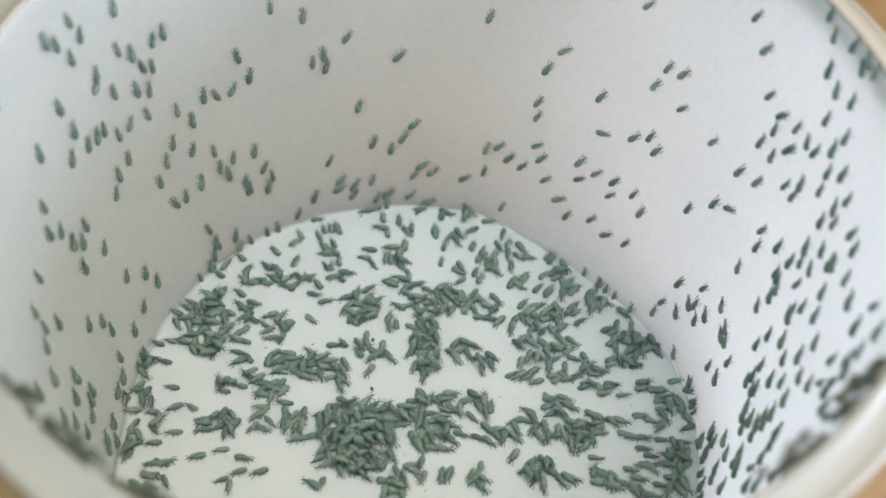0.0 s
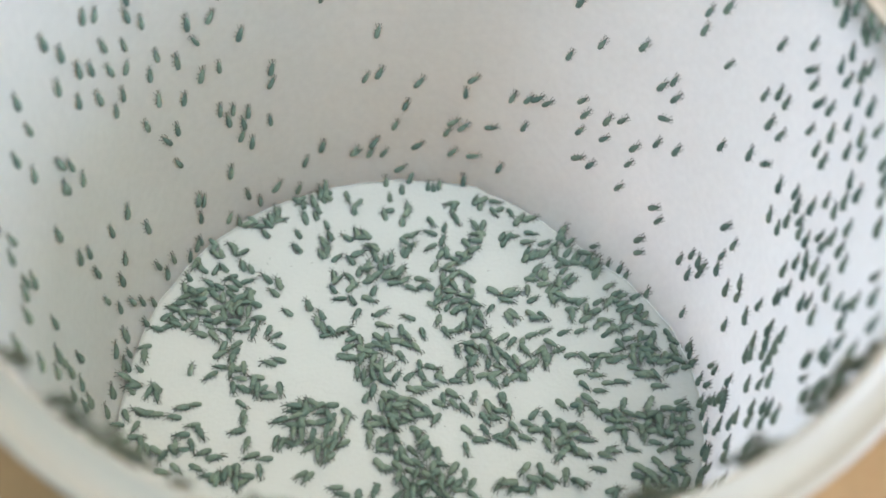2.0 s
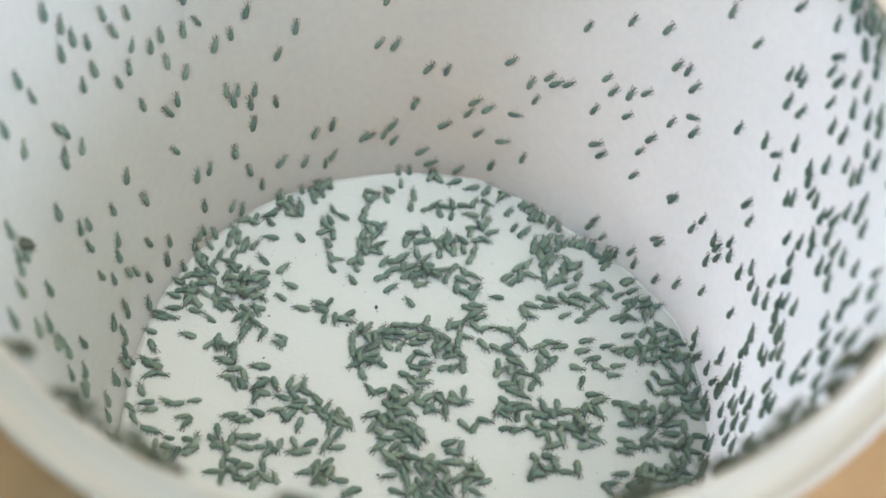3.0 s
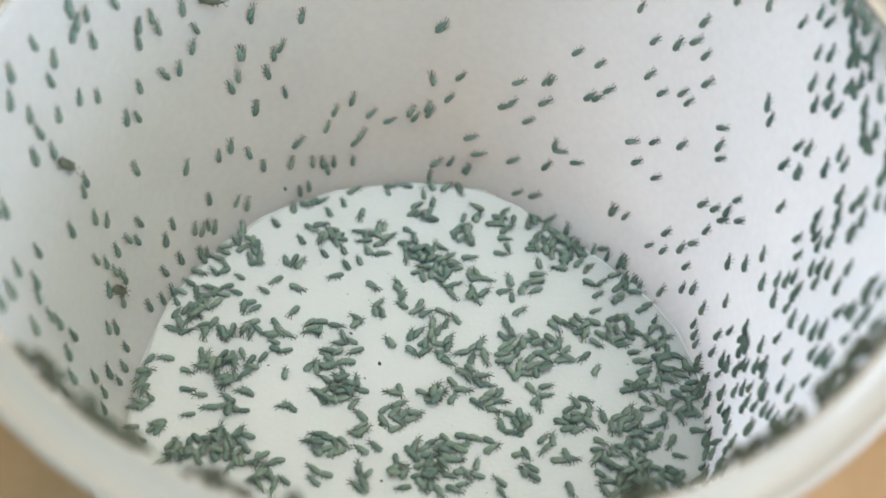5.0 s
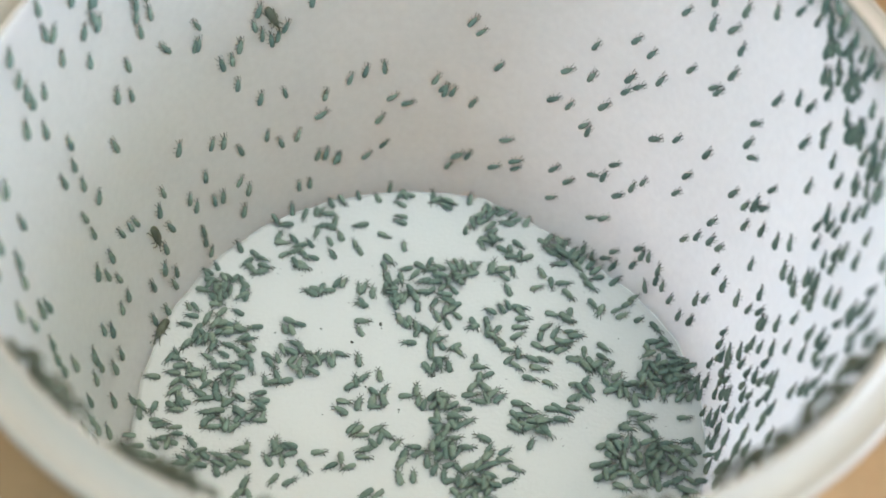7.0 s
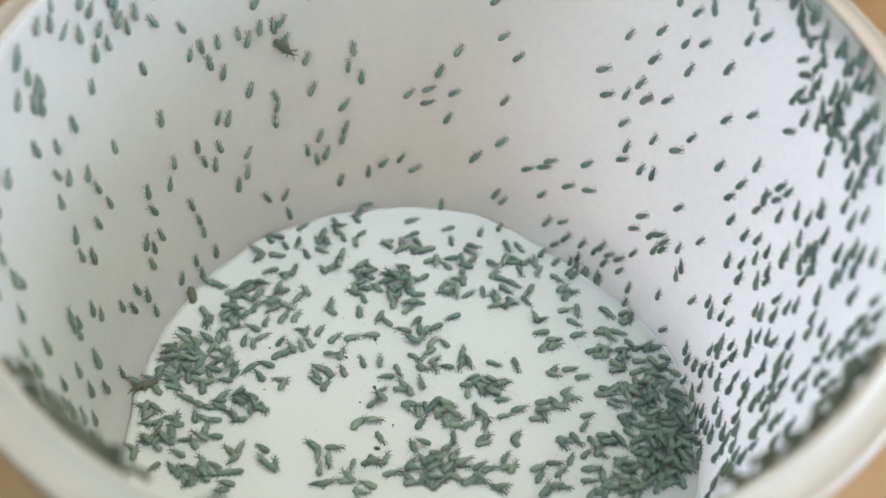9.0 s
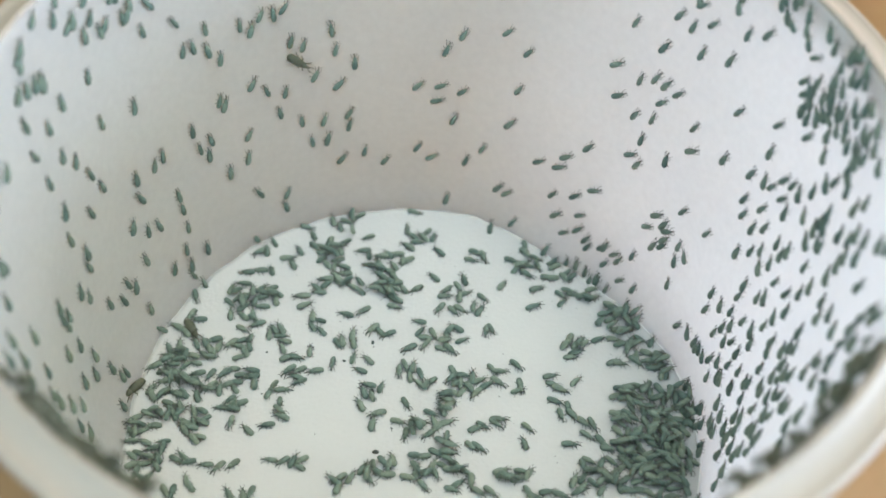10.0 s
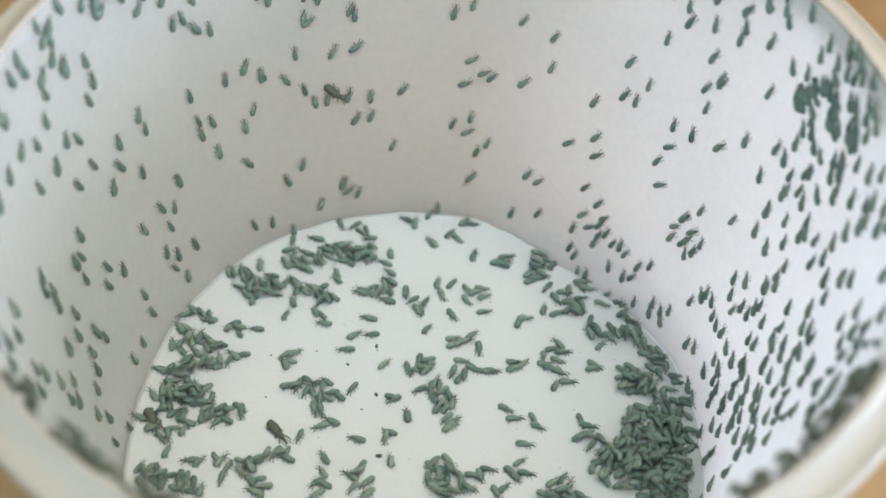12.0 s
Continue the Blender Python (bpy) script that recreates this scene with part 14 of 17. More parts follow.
    walk(crawlers[441], crawl((-3.2,-10,-76),(-1,-11),(0.7,-14.1,-118),(0,-15.6,-116),(1.3,-13.3,-34),(3.4,-12.5,-61),(4.4,-8.6,7),(5,-8),(5.6,-8.9,-40),(12.1,-8.5,-53)))
    walk(crawlers[442], crawl((-9.7,-4.2,-13,1),(-8,-6),(-6.9,-7.6,-84),(-7.4,-10.7,-141),(-10.4,-10.2,-215),(-10.1,-8.6,-154),(-10.5,-10.2,-211),(-12,-11),(-8.6,-9.5,-279,1),(-11.4,-9.4,-211)))
    walk(crawlers[443], crawl((7.9,-8.1,263),(10,-11),(7.8,-13.9,254),(5.7,-15.7,220),(9.6,-14.7,138),(8,-14.9,56),(15.6,-13.2,51),(26,-12),(25.1,-10.2,51,1),(27.6,-8.1,37)))
    walk(crawlers[444], crawl((3.4,-9.2,-112),(5,-12),(4.1,-14.5,-137),(5,-16.7,-97),(6.3,-20.7,-63),(6.3,-16.2,19),(10.6,-12.9,63),(19,-12),(19.2,-12.4,-19),(24.6,-17.1,-37)))
    walk(crawlers[445], crawl((39.1,1.3,-58),(38,2),(37.2,-3.4,-126),(37.5,-2.8,-63),(36.6,-1.8,-145),(34.3,2.7,-104),(36.8,-1.2,-68),(38,-3),(37.4,-3.3,-96,1),(37.4,-5.3,-84,1)))
    walk(crawlers[446], crawl((-13.9,-3.1,-104),(-13,-5),(-15.4,-5.7,-164),(-18.4,-4.7,-246),(-16.6,-0.2,-309),(-21.1,3.5,-227,2),(-22.5,6.5,-215),(-23,5),(-23.5,5.1,-133,1),(-24.2,-5.4,-111)))
    walk(crawlers[447], crawl((8,-11.2,-48),(12,-11),(13,-15.9,-20),(14.5,-14.6,62),(14.3,-13.8,144),(8.5,-14.3,183,1),(12,-12.3,101),(20,-12),(22,-11.8,24),(25.8,-9.4,106)))
    walk(crawlers[448], crawl((-11.3,-4.8,-124,2),(-11,-8),(-11.5,-8,-136),(-13.2,-11,-170),(-13.6,-10.7,-151),(-13.7,-10.4,-104),(-12.3,-11,-22),(-12,-12),(-11.1,-10.2,60),(-15.6,-9.1,122)))
    walk(crawlers[449], crawl((8.4,3.8,88),(12,6),(9.5,4.5,17),(11.6,2.6,75,1),(12.7,5.3,78),(15,7.1,-4),(18.7,3.3,-12),(24,5),(28.3,1,-23,1),(29.6,-0.7,-89,1)))
    walk(crawlers[450], crawl((-10.9,-0.3,2,2),(-10,1),(-9.2,-0.9,44),(-9.1,-1.1,126),(-12.9,0.5,182,2),(-12.4,2.4,100),(-12,6.4,103),(-14,8),(-10.6,8.6,152),(-12.1,6.3,234)))
    walk(crawlers[451], crawl((16.4,11.3,-99,1),(17,10),(15.1,8.7,-91),(13.5,10.8,-128),(14.7,10.5,-46,2),(16,14.8,11),(23.2,12.5,78),(27,15),(29,18,37,1),(29.4,17.4,105)))
    walk(crawlers[452], crawl((-12.7,1.7,327,2),(-12,2),(-9,1,285,1),(-7.8,-1.4,203),(-12.9,0.1,121,1),(-12.9,1.3,39),(-13.5,4.9,50),(-17,5),(-9.9,4.5,110),(-14.1,4.2,138)))
    walk(crawlers[453], crawl((38.9,-0.1,-161),(38,0),(35.6,-3.6,-90),(35.7,-3.7,-149,1),(36.3,-3.1,-74),(37.2,-6.4,-135),(37.8,-2.2,-217),(38,-3),(37.5,-1.1,-152),(37.5,-2.2,-132,1)))
    walk(crawlers[454], crawl((15.9,-1.1,-126),(17,-4),(17.4,-5.7,-92),(17.1,-6.5,-15),(19.6,-5.6,20),(16.4,-4.8,-62,2),(21.5,-10.7,-13),(29,-11),(29.1,-11.5,-13),(30.8,-11.5,-3)))
    walk(crawlers[455], crawl((15.7,14.4,-30,1),(18,12),(16.6,10.1,38),(14.8,13.4,-28),(15.3,10.3,-67,1),(15.3,10.8,-40),(20.6,9,6),(25,8),(28.5,11.1,30),(30.9,8.7,-36,2)))
    walk(crawlers[456], crawl((-15.5,-7.4,213),(-17,-10),(-21.2,-11.9,190),(-24.5,-11.3,184),(-28.4,-11.6,220,1),(-30.9,-10.5,166,1),(-32.6,-10.8,157),(-33,-9),(-35.8,-7.1,134),(-34.3,-7.8,52)))
    walk(crawlers[457], crawl((20.5,1.3,-52),(23,3),(24.6,-0.5,-53),(24.5,-3.9,-60),(27.2,-5.3,-101),(26.9,-6.9,-47),(30.6,-5,35),(32,-5),(31.7,-5.3,-45),(32.4,-5.5,-17,1)))
    walk(crawlers[458], crawl((-8.6,0.1,-1),(-7,0),(-6.6,-0.2,6),(-5.1,-2.1,-54,1),(-5.3,-2.2,28),(-3.2,-0.9,78),(-1.8,3.2,98,1),(-4,5),(-1.5,6.4,134),(0.2,6.8,52,1)))
    walk(crawlers[459], crawl((18.3,12.6,-65),(20,12),(19.1,9.8,-46,2),(17.9,8.2,-2),(18.8,9.8,80),(19.2,11.6,-2,1),(26.9,8.6,28),(30,10),(32.1,11.4,-41),(32.1,8.2,-73,1)))
    walk(crawlers[460], crawl((-13.7,-5.7,185),(-15,-8),(-15.7,-7.8,173),(-18,-11.8,177),(-22.3,-12.4,184),(-23,-9.7,109),(-26.1,-4.9,52),(-28,-7),(-26.8,-2.5,134),(-26.1,-7.6,216,1)))
    walk(crawlers[461], crawl((-23.7,2.8,-96),(-25,2),(-26.3,-2.6,-79),(-27.8,-6.6,-161),(-31.4,-7.6,-175),(-33.7,-3,-186),(-36.9,-3.6,-162),(-40,0),(-40.2,0,-244,1),(-40.5,1.1,-162,1)))
    walk(crawlers[462], crawl((7.7,10.2,-62,2),(10,8),(9.7,7.2,-70,2),(12.1,4.6,-32),(14.4,6.8,50),(14.6,8.9,132),(15.1,3.9,214),(24,3),(24.6,-0.3,296),(27.7,-2.5,255)))
    walk(crawlers[463], crawl((-8.9,-2.2,5,2),(-8,-1),(-5.9,-2.2,47),(-5.7,-2.9,129,2),(-11,-0,171),(-9.2,1.5,89),(-4.6,2.9,20),(-5,5),(-3.5,2.8,-62),(-5.6,4.4,-144)))
    walk(crawlers[464], crawl((17,-10.5,-89),(21,-12),(19.6,-13.3,-103),(21,-13.3,-85),(26.5,-14.2,-95),(27,-14.1,-13),(28.1,-12,-94),(31,-13),(32.2,-16.7,-124),(33.2,-22.7,-124)))
    walk(crawlers[465], crawl((8.7,1.4,-84),(9,2),(10.6,-1.2,-100),(14.2,-3.3,-21),(15.4,-1.6,-83),(15.3,-3,-1),(18.3,-0.2,79),(26,-1),(28.5,-0.1,3,2),(30.1,-1.9,-28,1)))
    walk(crawlers[466], crawl((18.1,4.4,-49),(20,5),(21.6,1.3,-79),(23.2,-3.2,-59),(27,-3.3,23),(27.5,2.5,90,1),(31.5,1.6,8),(33,1),(33.5,1.1,-63,1),(33.1,0.1,-134,1)))
    walk(crawlers[467], crawl((-15.7,-2.4,-105),(-15,-4),(-17.2,-5.9,-120),(-20.5,-5.9,-136),(-27.1,-8.4,-196),(-29.1,-4.1,-226,2),(-30.4,-1.1,-187),(-33,1),(-33.9,0.2,-219,1),(-33.8,0.1,-155)))
    walk(crawlers[468], crawl((36.4,-6.1,-109),(37,-7),(35.9,-8.4,-101),(36.8,-10.5,-75),(35.1,-13.6,-114,2),(36.6,-13.2,-196),(38.6,-7.5,-278),(39,-7),(38.9,-6.6,-213),(38.2,-8,-131)))
    walk(crawlers[469], crawl((21.3,3.1,-32),(25,4),(23.5,1.4,-53),(24.6,-1.9,20),(28.6,-2.2,50),(29.8,1.2,103),(32.2,-0.3,21,1),(33,-3),(33.3,-1.8,-61,1),(33.2,-3.3,-51,1)))
    walk(crawlers[470], crawl((-9.4,-18.7,178),(-8,-14),(-10.3,-17.3,165),(-12.4,-16.3,173),(-10.6,-13.2,99),(-9.3,-9,130,1),(-8.8,-7,48),(-9,-9),(-6.9,-9.4,-34),(-8.2,-17.9,-98)))
    walk(crawlers[471], crawl((-10.7,-4,-69,2),(-10,-6),(-8.5,-5.7,-37),(-8.4,-7.2,-119),(-11.4,-7.6,-201),(-10.9,-6.3,-190),(-10.7,-6.8,-108),(-11,-10),(-7.9,-8.2,-84),(-10.4,-8.6,-153,1)))
    walk(crawlers[472], crawl((-10.1,-7.5,-56),(-10,-10),(-7.1,-11.9,-4),(-5,-13.5,-13),(-4,-13.7,69),(-0.9,-11.2,76),(-1.3,-9.4,158),(-4,-11),(-1.6,-9,76),(1.4,-11.6,6,1)))
    walk(crawlers[473], crawl((17.9,2.9,24),(18,5),(20,1.1,-21),(18.5,-3,-86),(21.1,-3.1,-4),(19.9,-0.6,-9),(28.2,-0.5,-18),(30,-3),(29.8,-1.9,-100),(28.3,-3.4,-135,2)))
    walk(crawlers[474], crawl((34.3,14.1,13),(35,13),(37,10.5,-61),(37.4,6.7,-69),(38.1,6.1,-74),(37.8,8.6,-156),(37.8,8.4,-238),(37,10),(36.1,11,-156,2),(34.1,7.3,-122,2)))
    walk(crawlers[475], crawl((0,-1.8,-65),(3,-2),(0.4,-7.7,-144,1),(-1.3,-8.6,-62),(2.7,-8.9,2),(2.6,-7.1,4),(4.3,-5.6,81),(3,-7),(3.2,-4.9,-1,2),(7.1,-8.4,-76)))
    walk(crawlers[476], crawl((17.9,-2.4,-99),(20,-5),(19.9,-7.6,-51),(21,-6.8,-61),(23.7,-9,5),(25.4,-8.8,-33),(28.3,-7.8,13),(30,-7),(30.8,-6.6,-29),(31.7,-5.9,-40,1)))
    walk(crawlers[477], crawl((-6.9,-2.2,-43,1),(-6,-3),(-4.8,-4.8,-76,2),(-5.1,-7.4,-17),(-2.6,-9,65),(-0,-7.1,71),(1.5,-6.1,15),(0,-8),(2.6,-5.7,1),(5.9,-8.7,-11)))
    walk(crawlers[478], crawl((15.8,-9.7,-124),(16,-11),(16,-14.2,-42),(17.1,-13.6,-9),(24,-13.1,-35),(25.6,-12.1,25,1),(27.9,-10.1,-57),(31,-10),(30.5,-10,25),(31.3,-9.5,87)))
    walk(crawlers[479], crawl((-35.1,10.8,-35,1),(-35,11),(-35.6,10.7,47),(-36.8,14,129),(-37.3,12.5,211,2),(-34.7,12.8,242,1),(-36,12.3,172,2),(-40,13),(-39.9,16.3,148),(-40.1,16.2,125)))
    walk(crawlers[480], crawl((-11.9,-22.3,139),(-17,-19),(-18,-24.5,134),(-21.6,-16.2,112),(-24.5,-14,62),(-26.6,-10.4,85),(-29.1,-6.6,120),(-30,-7),(-33.9,-3.8,166),(-29.6,-7.9,248)))
    walk(crawlers[481], crawl((-13.3,-1,-72),(-12,-2),(-14.1,-3.5,-139,1),(-16.8,-4.5,-194),(-16.7,-1.7,-241),(-24.8,0.5,-166),(-28.1,0.3,-162,1),(-29,4),(-30.1,2.8,-133),(-33.2,1,-107,1)))
    walk(crawlers[482], crawl((37,-7.1,-92),(36,-11),(36.1,-12.2,-38),(36.1,-12,-94),(34.7,-14.3,-102,1),(35.2,-14.5,-184),(37.6,-10.1,-266),(37,-10),(37.5,-11.1,-260),(36.5,-11.3,-178,1)))
    walk(crawlers[483], crawl((-29.2,15.1,-136),(-29,14),(-29.8,13.7,-103,2),(-29.4,15.7,-169,2),(-29.8,10.4,-113,1),(-32.5,11.8,-195,1),(-33.4,11.3,-126),(-35,11),(-33.6,11.1,-65,1),(-34.9,10.6,-130)))
    walk(crawlers[484], crawl((-1,-0.3,-92),(1,0),(0.1,-2.2,-55),(0,-4.1,-25),(0.4,-1.8,44,2),(0.2,-3.2,-38),(-0.4,-4.8,44),(-2,0),(-1.6,-1.9,108,2),(-3.7,0.9,98)))
    walk(crawlers[485], crawl((-29.5,-2.1,-64),(-28,-7),(-28.1,-13.3,-81,1),(-27.9,-15.1,-163),(-31.4,-12.4,-245,1),(-33.3,-11.8,-201),(-34.9,-13.6,-167),(-34,-12),(-36.4,-13,-98),(-34.6,-12.5,-16)))
    walk(crawlers[486], crawl((25.2,-0.1,15,1),(28,-1),(28.9,-2.1,-26),(31,-5.4,-6,1),(30.2,-10.1,-41),(31.3,-9.4,41,1),(34,-4.5,34),(35,-6),(35.3,-4.6,42),(35.3,-4.8,-23)))
    walk(crawlers[487], crawl((21.2,-1.3,-54),(22,-4),(20.8,-5.2,-6),(21.3,-4.8,76),(24.8,-3.3,104),(27.1,2.9,43,1),(31.5,3.9,61,2),(34,4),(34.9,4.3,16,1),(35.5,3.1,-66)))
    walk(crawlers[488], crawl((37.6,-3.5,282),(37,-1),(37.4,-5.2,227),(38.4,-4,145),(38.7,-2.1,110),(38.6,2.3,53),(39.3,0.2,58,2),(39,0),(39.2,1.5,119,2),(39,2.2,125)))
    walk(crawlers[489], crawl((-2.7,1.4,-17,1),(0,2),(-0.7,0.8,0),(-1.5,0.5,-7),(2.6,1.7,-52),(0.9,-0.3,-27,2),(3.9,2.5,12),(2,1),(3,1.9,43,2),(3,3.4,74)))
    walk(crawlers[490], crawl((-43,-7.1,-118,2),(-42,-4),(-41.1,-9.8,-100),(-39.8,-9,-18),(-37.1,-10.4,-62,1),(-39.3,-8.2,-144),(-41.1,-7.2,-226),(-43,-4),(-44,-3.2,-235),(-42.3,-1.7,-317)))
    walk(crawlers[491], crawl((19.4,3.6,-4),(20,6),(23.5,3.3,-22),(22.3,1.3,-104),(22.3,-0.5,-22),(25.8,3.4,11),(31,4,27,1),(32,3),(33.4,3.1,-2),(34.2,1.8,-81,2)))
    walk(crawlers[492], crawl((2.3,-9.4,-99),(6,-9),(3,-13.4,-127),(3.9,-15.6,-132),(4.6,-13.5,-50),(6.1,-14,-24,1),(9.1,-11.9,-24),(11,-12),(14.6,-12.1,-61),(19.9,-12.1,1)))
    walk(crawlers[493], crawl((-7.3,-25.3,57),(-5,-20),(-0.1,-25.7,67),(-0,-18.6,149),(-0.3,-15.5,86),(2.4,-14.6,4),(2.6,-10.8,67),(1,-12),(3.5,-11.8,-15),(5.2,-18.7,-88)))
    walk(crawlers[494], crawl((-23.7,5.1,220),(-26,4),(-26,2.2,278),(-25.5,-0.9,212),(-31,-0.1,194,2),(-35,0.2,164),(-37.8,2,113),(-39,6),(-38.3,3.7,156),(-38.7,3.6,122,1)))
    walk(crawlers[495], crawl((9,-3.5,-38),(11,-5),(10.5,-8.1,-47),(12.5,-7.3,20),(13.3,-10,-62),(8.7,-11,20),(13.6,-7.4,-5),(21,-8),(23.5,-8.4,13,1),(26.3,-7.3,95,1)))
    walk(crawlers[496], crawl((-12.4,-9.3,286),(-12,-13),(-12,-16.1,209),(-13.9,-15.5,127),(-14.5,-10.7,56),(-17.2,-9,1),(-15.2,-11.6,65),(-17,-9),(-18.7,-8.6,147),(-22.1,-5.9,186,1)))
    walk(crawlers[497], crawl((-26.6,-7.8,-11),(-22,-11),(-26.6,-15.2,-93),(-26.4,-16.5,-15),(-27.1,-26.2,1),(-27,-15.8,83),(-27.5,-13.9,1),(-29,-21),(-25.9,-17.7,3),(-22.1,-19.7,-6)))
    walk(crawlers[498], crawl((-42.5,8.6,-12,1),(-41,12),(-39.8,10.6,32),(-40.5,11.1,-7),(-38.7,9.8,23),(-36.6,10,51,1),(-38,8.6,133),(-39,10),(-38.8,9.6,194,1),(-38.3,9.6,240,2)))
    walk(crawlers[499], crawl((-19.3,8.5,91,1),(-16,11),(-16,10.3,92,1),(-17.5,13.3,163),(-18.3,12.4,179),(-20.3,19.5,148),(-21.7,20.1,182,1),(-28,21),(-25.6,22.5,151,2),(-25.6,25.5,142,1)))
    walk(crawlers[500], crawl((28.9,14,-78),(30,14),(30.4,10.3,-88),(31.9,7.1,-108),(31.2,3.1,-156,1),(30.7,3.7,-74),(33.7,0.5,1,1),(34,-2),(34.3,-0.2,-81,1),(34.1,-1.3,-163,1)))
    walk(crawlers[501], crawl((-34.4,11.8,-255,2),(-34,13),(-34.8,12.7,-213),(-33.9,16.4,-250),(-36.1,11.2,-168),(-35.8,10.1,-86,1),(-36.7,8.4,-131,2),(-39,9),(-37.7,8.8,-137),(-38.5,8.7,-169,1)))
    walk(crawlers[502], crawl((30.2,-1.9,343),(32,-5),(32.3,-4.7,367),(34.7,-9.1,343),(30.9,-11.7,261),(32.5,-10.5,179),(34,-6.8,97),(35,-7),(34.9,-7.6,15,1),(34.8,-8.9,-22,1)))
    walk(crawlers[503], crawl((-8.2,-5.6,-41),(-6,-8),(-5.1,-8.8,-67,2),(-5.2,-10.7,-127),(-5.3,-11.8,-77),(-3.7,-9.4,-159),(-1.9,-5.5,-241),(-3,-5),(-2.4,-2.4,-266,1),(-5.9,-1.9,-206)))
    walk(crawlers[504], crawl((2.8,3.1,8,1),(8,4),(7.3,2.9,89),(4.6,3.5,94),(6.9,2.9,12,1),(5.1,0.9,17),(6.8,2.2,-47,1),(9,-1),(10.5,0.2,-3),(22.6,-1.9,22,1)))
    walk(crawlers[505], crawl((32.5,14.6,-161,2),(33,14),(33,10.9,-97),(34.7,9.3,-143),(34.6,10.1,-130),(34.5,8.4,-161,1),(35.6,5.9,-147,1),(36,6),(36.7,4.9,-109,2),(36.9,3.3,-140)))
    walk(crawlers[506], crawl((-28,-12.4,-90),(-27,-15),(-26.3,-15.6,-142),(-25.1,-16,-140),(-24.4,-16.4,-58),(-23.3,-13,-115),(-22.5,-21.2,-129),(-28,-23),(-24.4,-27.4,-126),(-25.7,-25.4,-208)))
    walk(crawlers[507], crawl((-10.6,-2.6,14,2),(-10,-4),(-7.9,-4.8,20),(-7,-7,-62,1),(-10.8,-6.3,-144),(-11.5,-5.5,-148),(-12.7,-6.9,-66),(-15,-9),(-12.7,-10.3,-141),(-16,-12.2,-149)))
    walk(crawlers[508], crawl((11.8,-2,11),(13,-2),(13.4,-6.6,-29),(16.1,-7.6,27),(17.3,-7.5,85),(15.8,-4.4,154),(19.9,-3,72),(27,-6),(26.6,-4.5,-3),(27.3,-4.9,-46,2)))
    walk(crawlers[509], crawl((-43.4,6.3,-47),(-42,6),(-42.9,5.1,-84),(-42.3,5.6,-60),(-43.8,2.4,11),(-40,4.5,4),(-38.3,6.1,76,2),(-40,8),(-39.4,7.4,143,1),(-38.9,7.3,160,1)))
    walk(crawlers[510], crawl((-16.1,-1.1,-92),(-15,-2),(-16.8,-4.5,-114),(-19.9,-4.4,-181),(-21.2,-3.3,-226),(-25.4,-2,-188,1),(-27.7,-1.5,-270,2),(-27,1),(-29.5,1.1,-188,1),(-26.9,-7.2,-106)))
    walk(crawlers[511], crawl((-11.7,-3.4,-75,2),(-11,-4),(-12.9,-6.7,-73),(-13.3,-8.7,-123),(-14.3,-9.3,-67),(-14.9,-11,-141),(-14.9,-12.8,-165),(-16,-11),(-13.6,-10.7,-212,1),(-16.3,-10.3,-142)))
    walk(crawlers[512], crawl((-39.8,-2.4,44,1),(-36,-4),(-36.7,-9,98),(-33.5,-10.6,85),(-34.2,-11.5,141),(-34.7,-11.3,192),(-35.3,-12.9,274,1),(-35,-11),(-37.5,-13,301),(-35.7,-11.8,219,1)))
    walk(crawlers[513], crawl((1,10.7,231,2),(4,12),(6.9,8.6,217,2),(1.8,8.3,135,1),(1.8,9.5,53,1),(0.4,11.2,28,1),(0.8,9.6,-54),(0,9),(0.3,6.8,-136),(1,7.1,-88)))
    walk(crawlers[514], crawl((31.9,12.6,-114),(33,10),(32.1,9.2,-40,1),(35.4,6.3,12),(34.7,5.1,-11,1),(34.4,6.2,49,2),(36.6,3.2,-30),(37,3),(37.5,4.1,-96),(36.5,2.2,-91,1)))
    walk(crawlers[515], crawl((-4.5,0.5,-52),(-2,1),(-2.6,-2,-63),(-1.5,-3.3,-28),(0.4,-0.9,4,2),(0.7,-1.5,80,2),(2.6,1.5,73),(1,0),(2.2,1.2,101,1),(2,2.6,57)))
    walk(crawlers[516], crawl((11.3,-3.3,-110,1),(12,-5),(11.6,-8.4,-77),(14.8,-7,-27),(15.8,-7.5,51),(15.7,-5.1,-4,1),(19.7,-5.5,-39),(27,-6),(27,-6.7,-44),(28.5,-6.4,20,1)))
    walk(crawlers[517], crawl((-9.5,21,-26,1),(-7,23),(-8.9,21.8,56),(-6.6,23.1,2),(-2.9,25.9,-53,1),(-2.1,22.6,-135),(-5.7,25.3,-204,2),(-7,27),(-8.6,28.5,-209,2),(-13.1,31,-275,2)))
    walk(crawlers[518], crawl((-8,-9,358,1),(-5,-11),(-2.7,-14.1,315,1),(-3.1,-16.3,274),(-4.1,-16.1,192),(-3.5,-14.1,110),(-1.4,-10.9,32),(-3,-12),(-0.6,-11.3,-50),(2.4,-18.8,-17)))
    walk(crawlers[519], crawl((18.3,-23.6,-61),(23,-21),(25.3,-29.5,-89),(30.9,-24.5,-7),(32.5,-20.7,75),(25.5,-26.1,157),(22.2,-28.4,75),(27,-27),(28.6,-27.5,-7),(31.9,-24.3,-55)))
    walk(crawlers[520], crawl((-4.3,-12.5,4,1),(-2,-13),(-0.1,-16.7,26),(1.5,-18.1,-37),(3.9,-22.5,-50),(3.5,-24.5,-113),(1.9,-24.6,-31),(8,-24),(5.7,-23.7,-54),(7.9,-24.1,-13)))
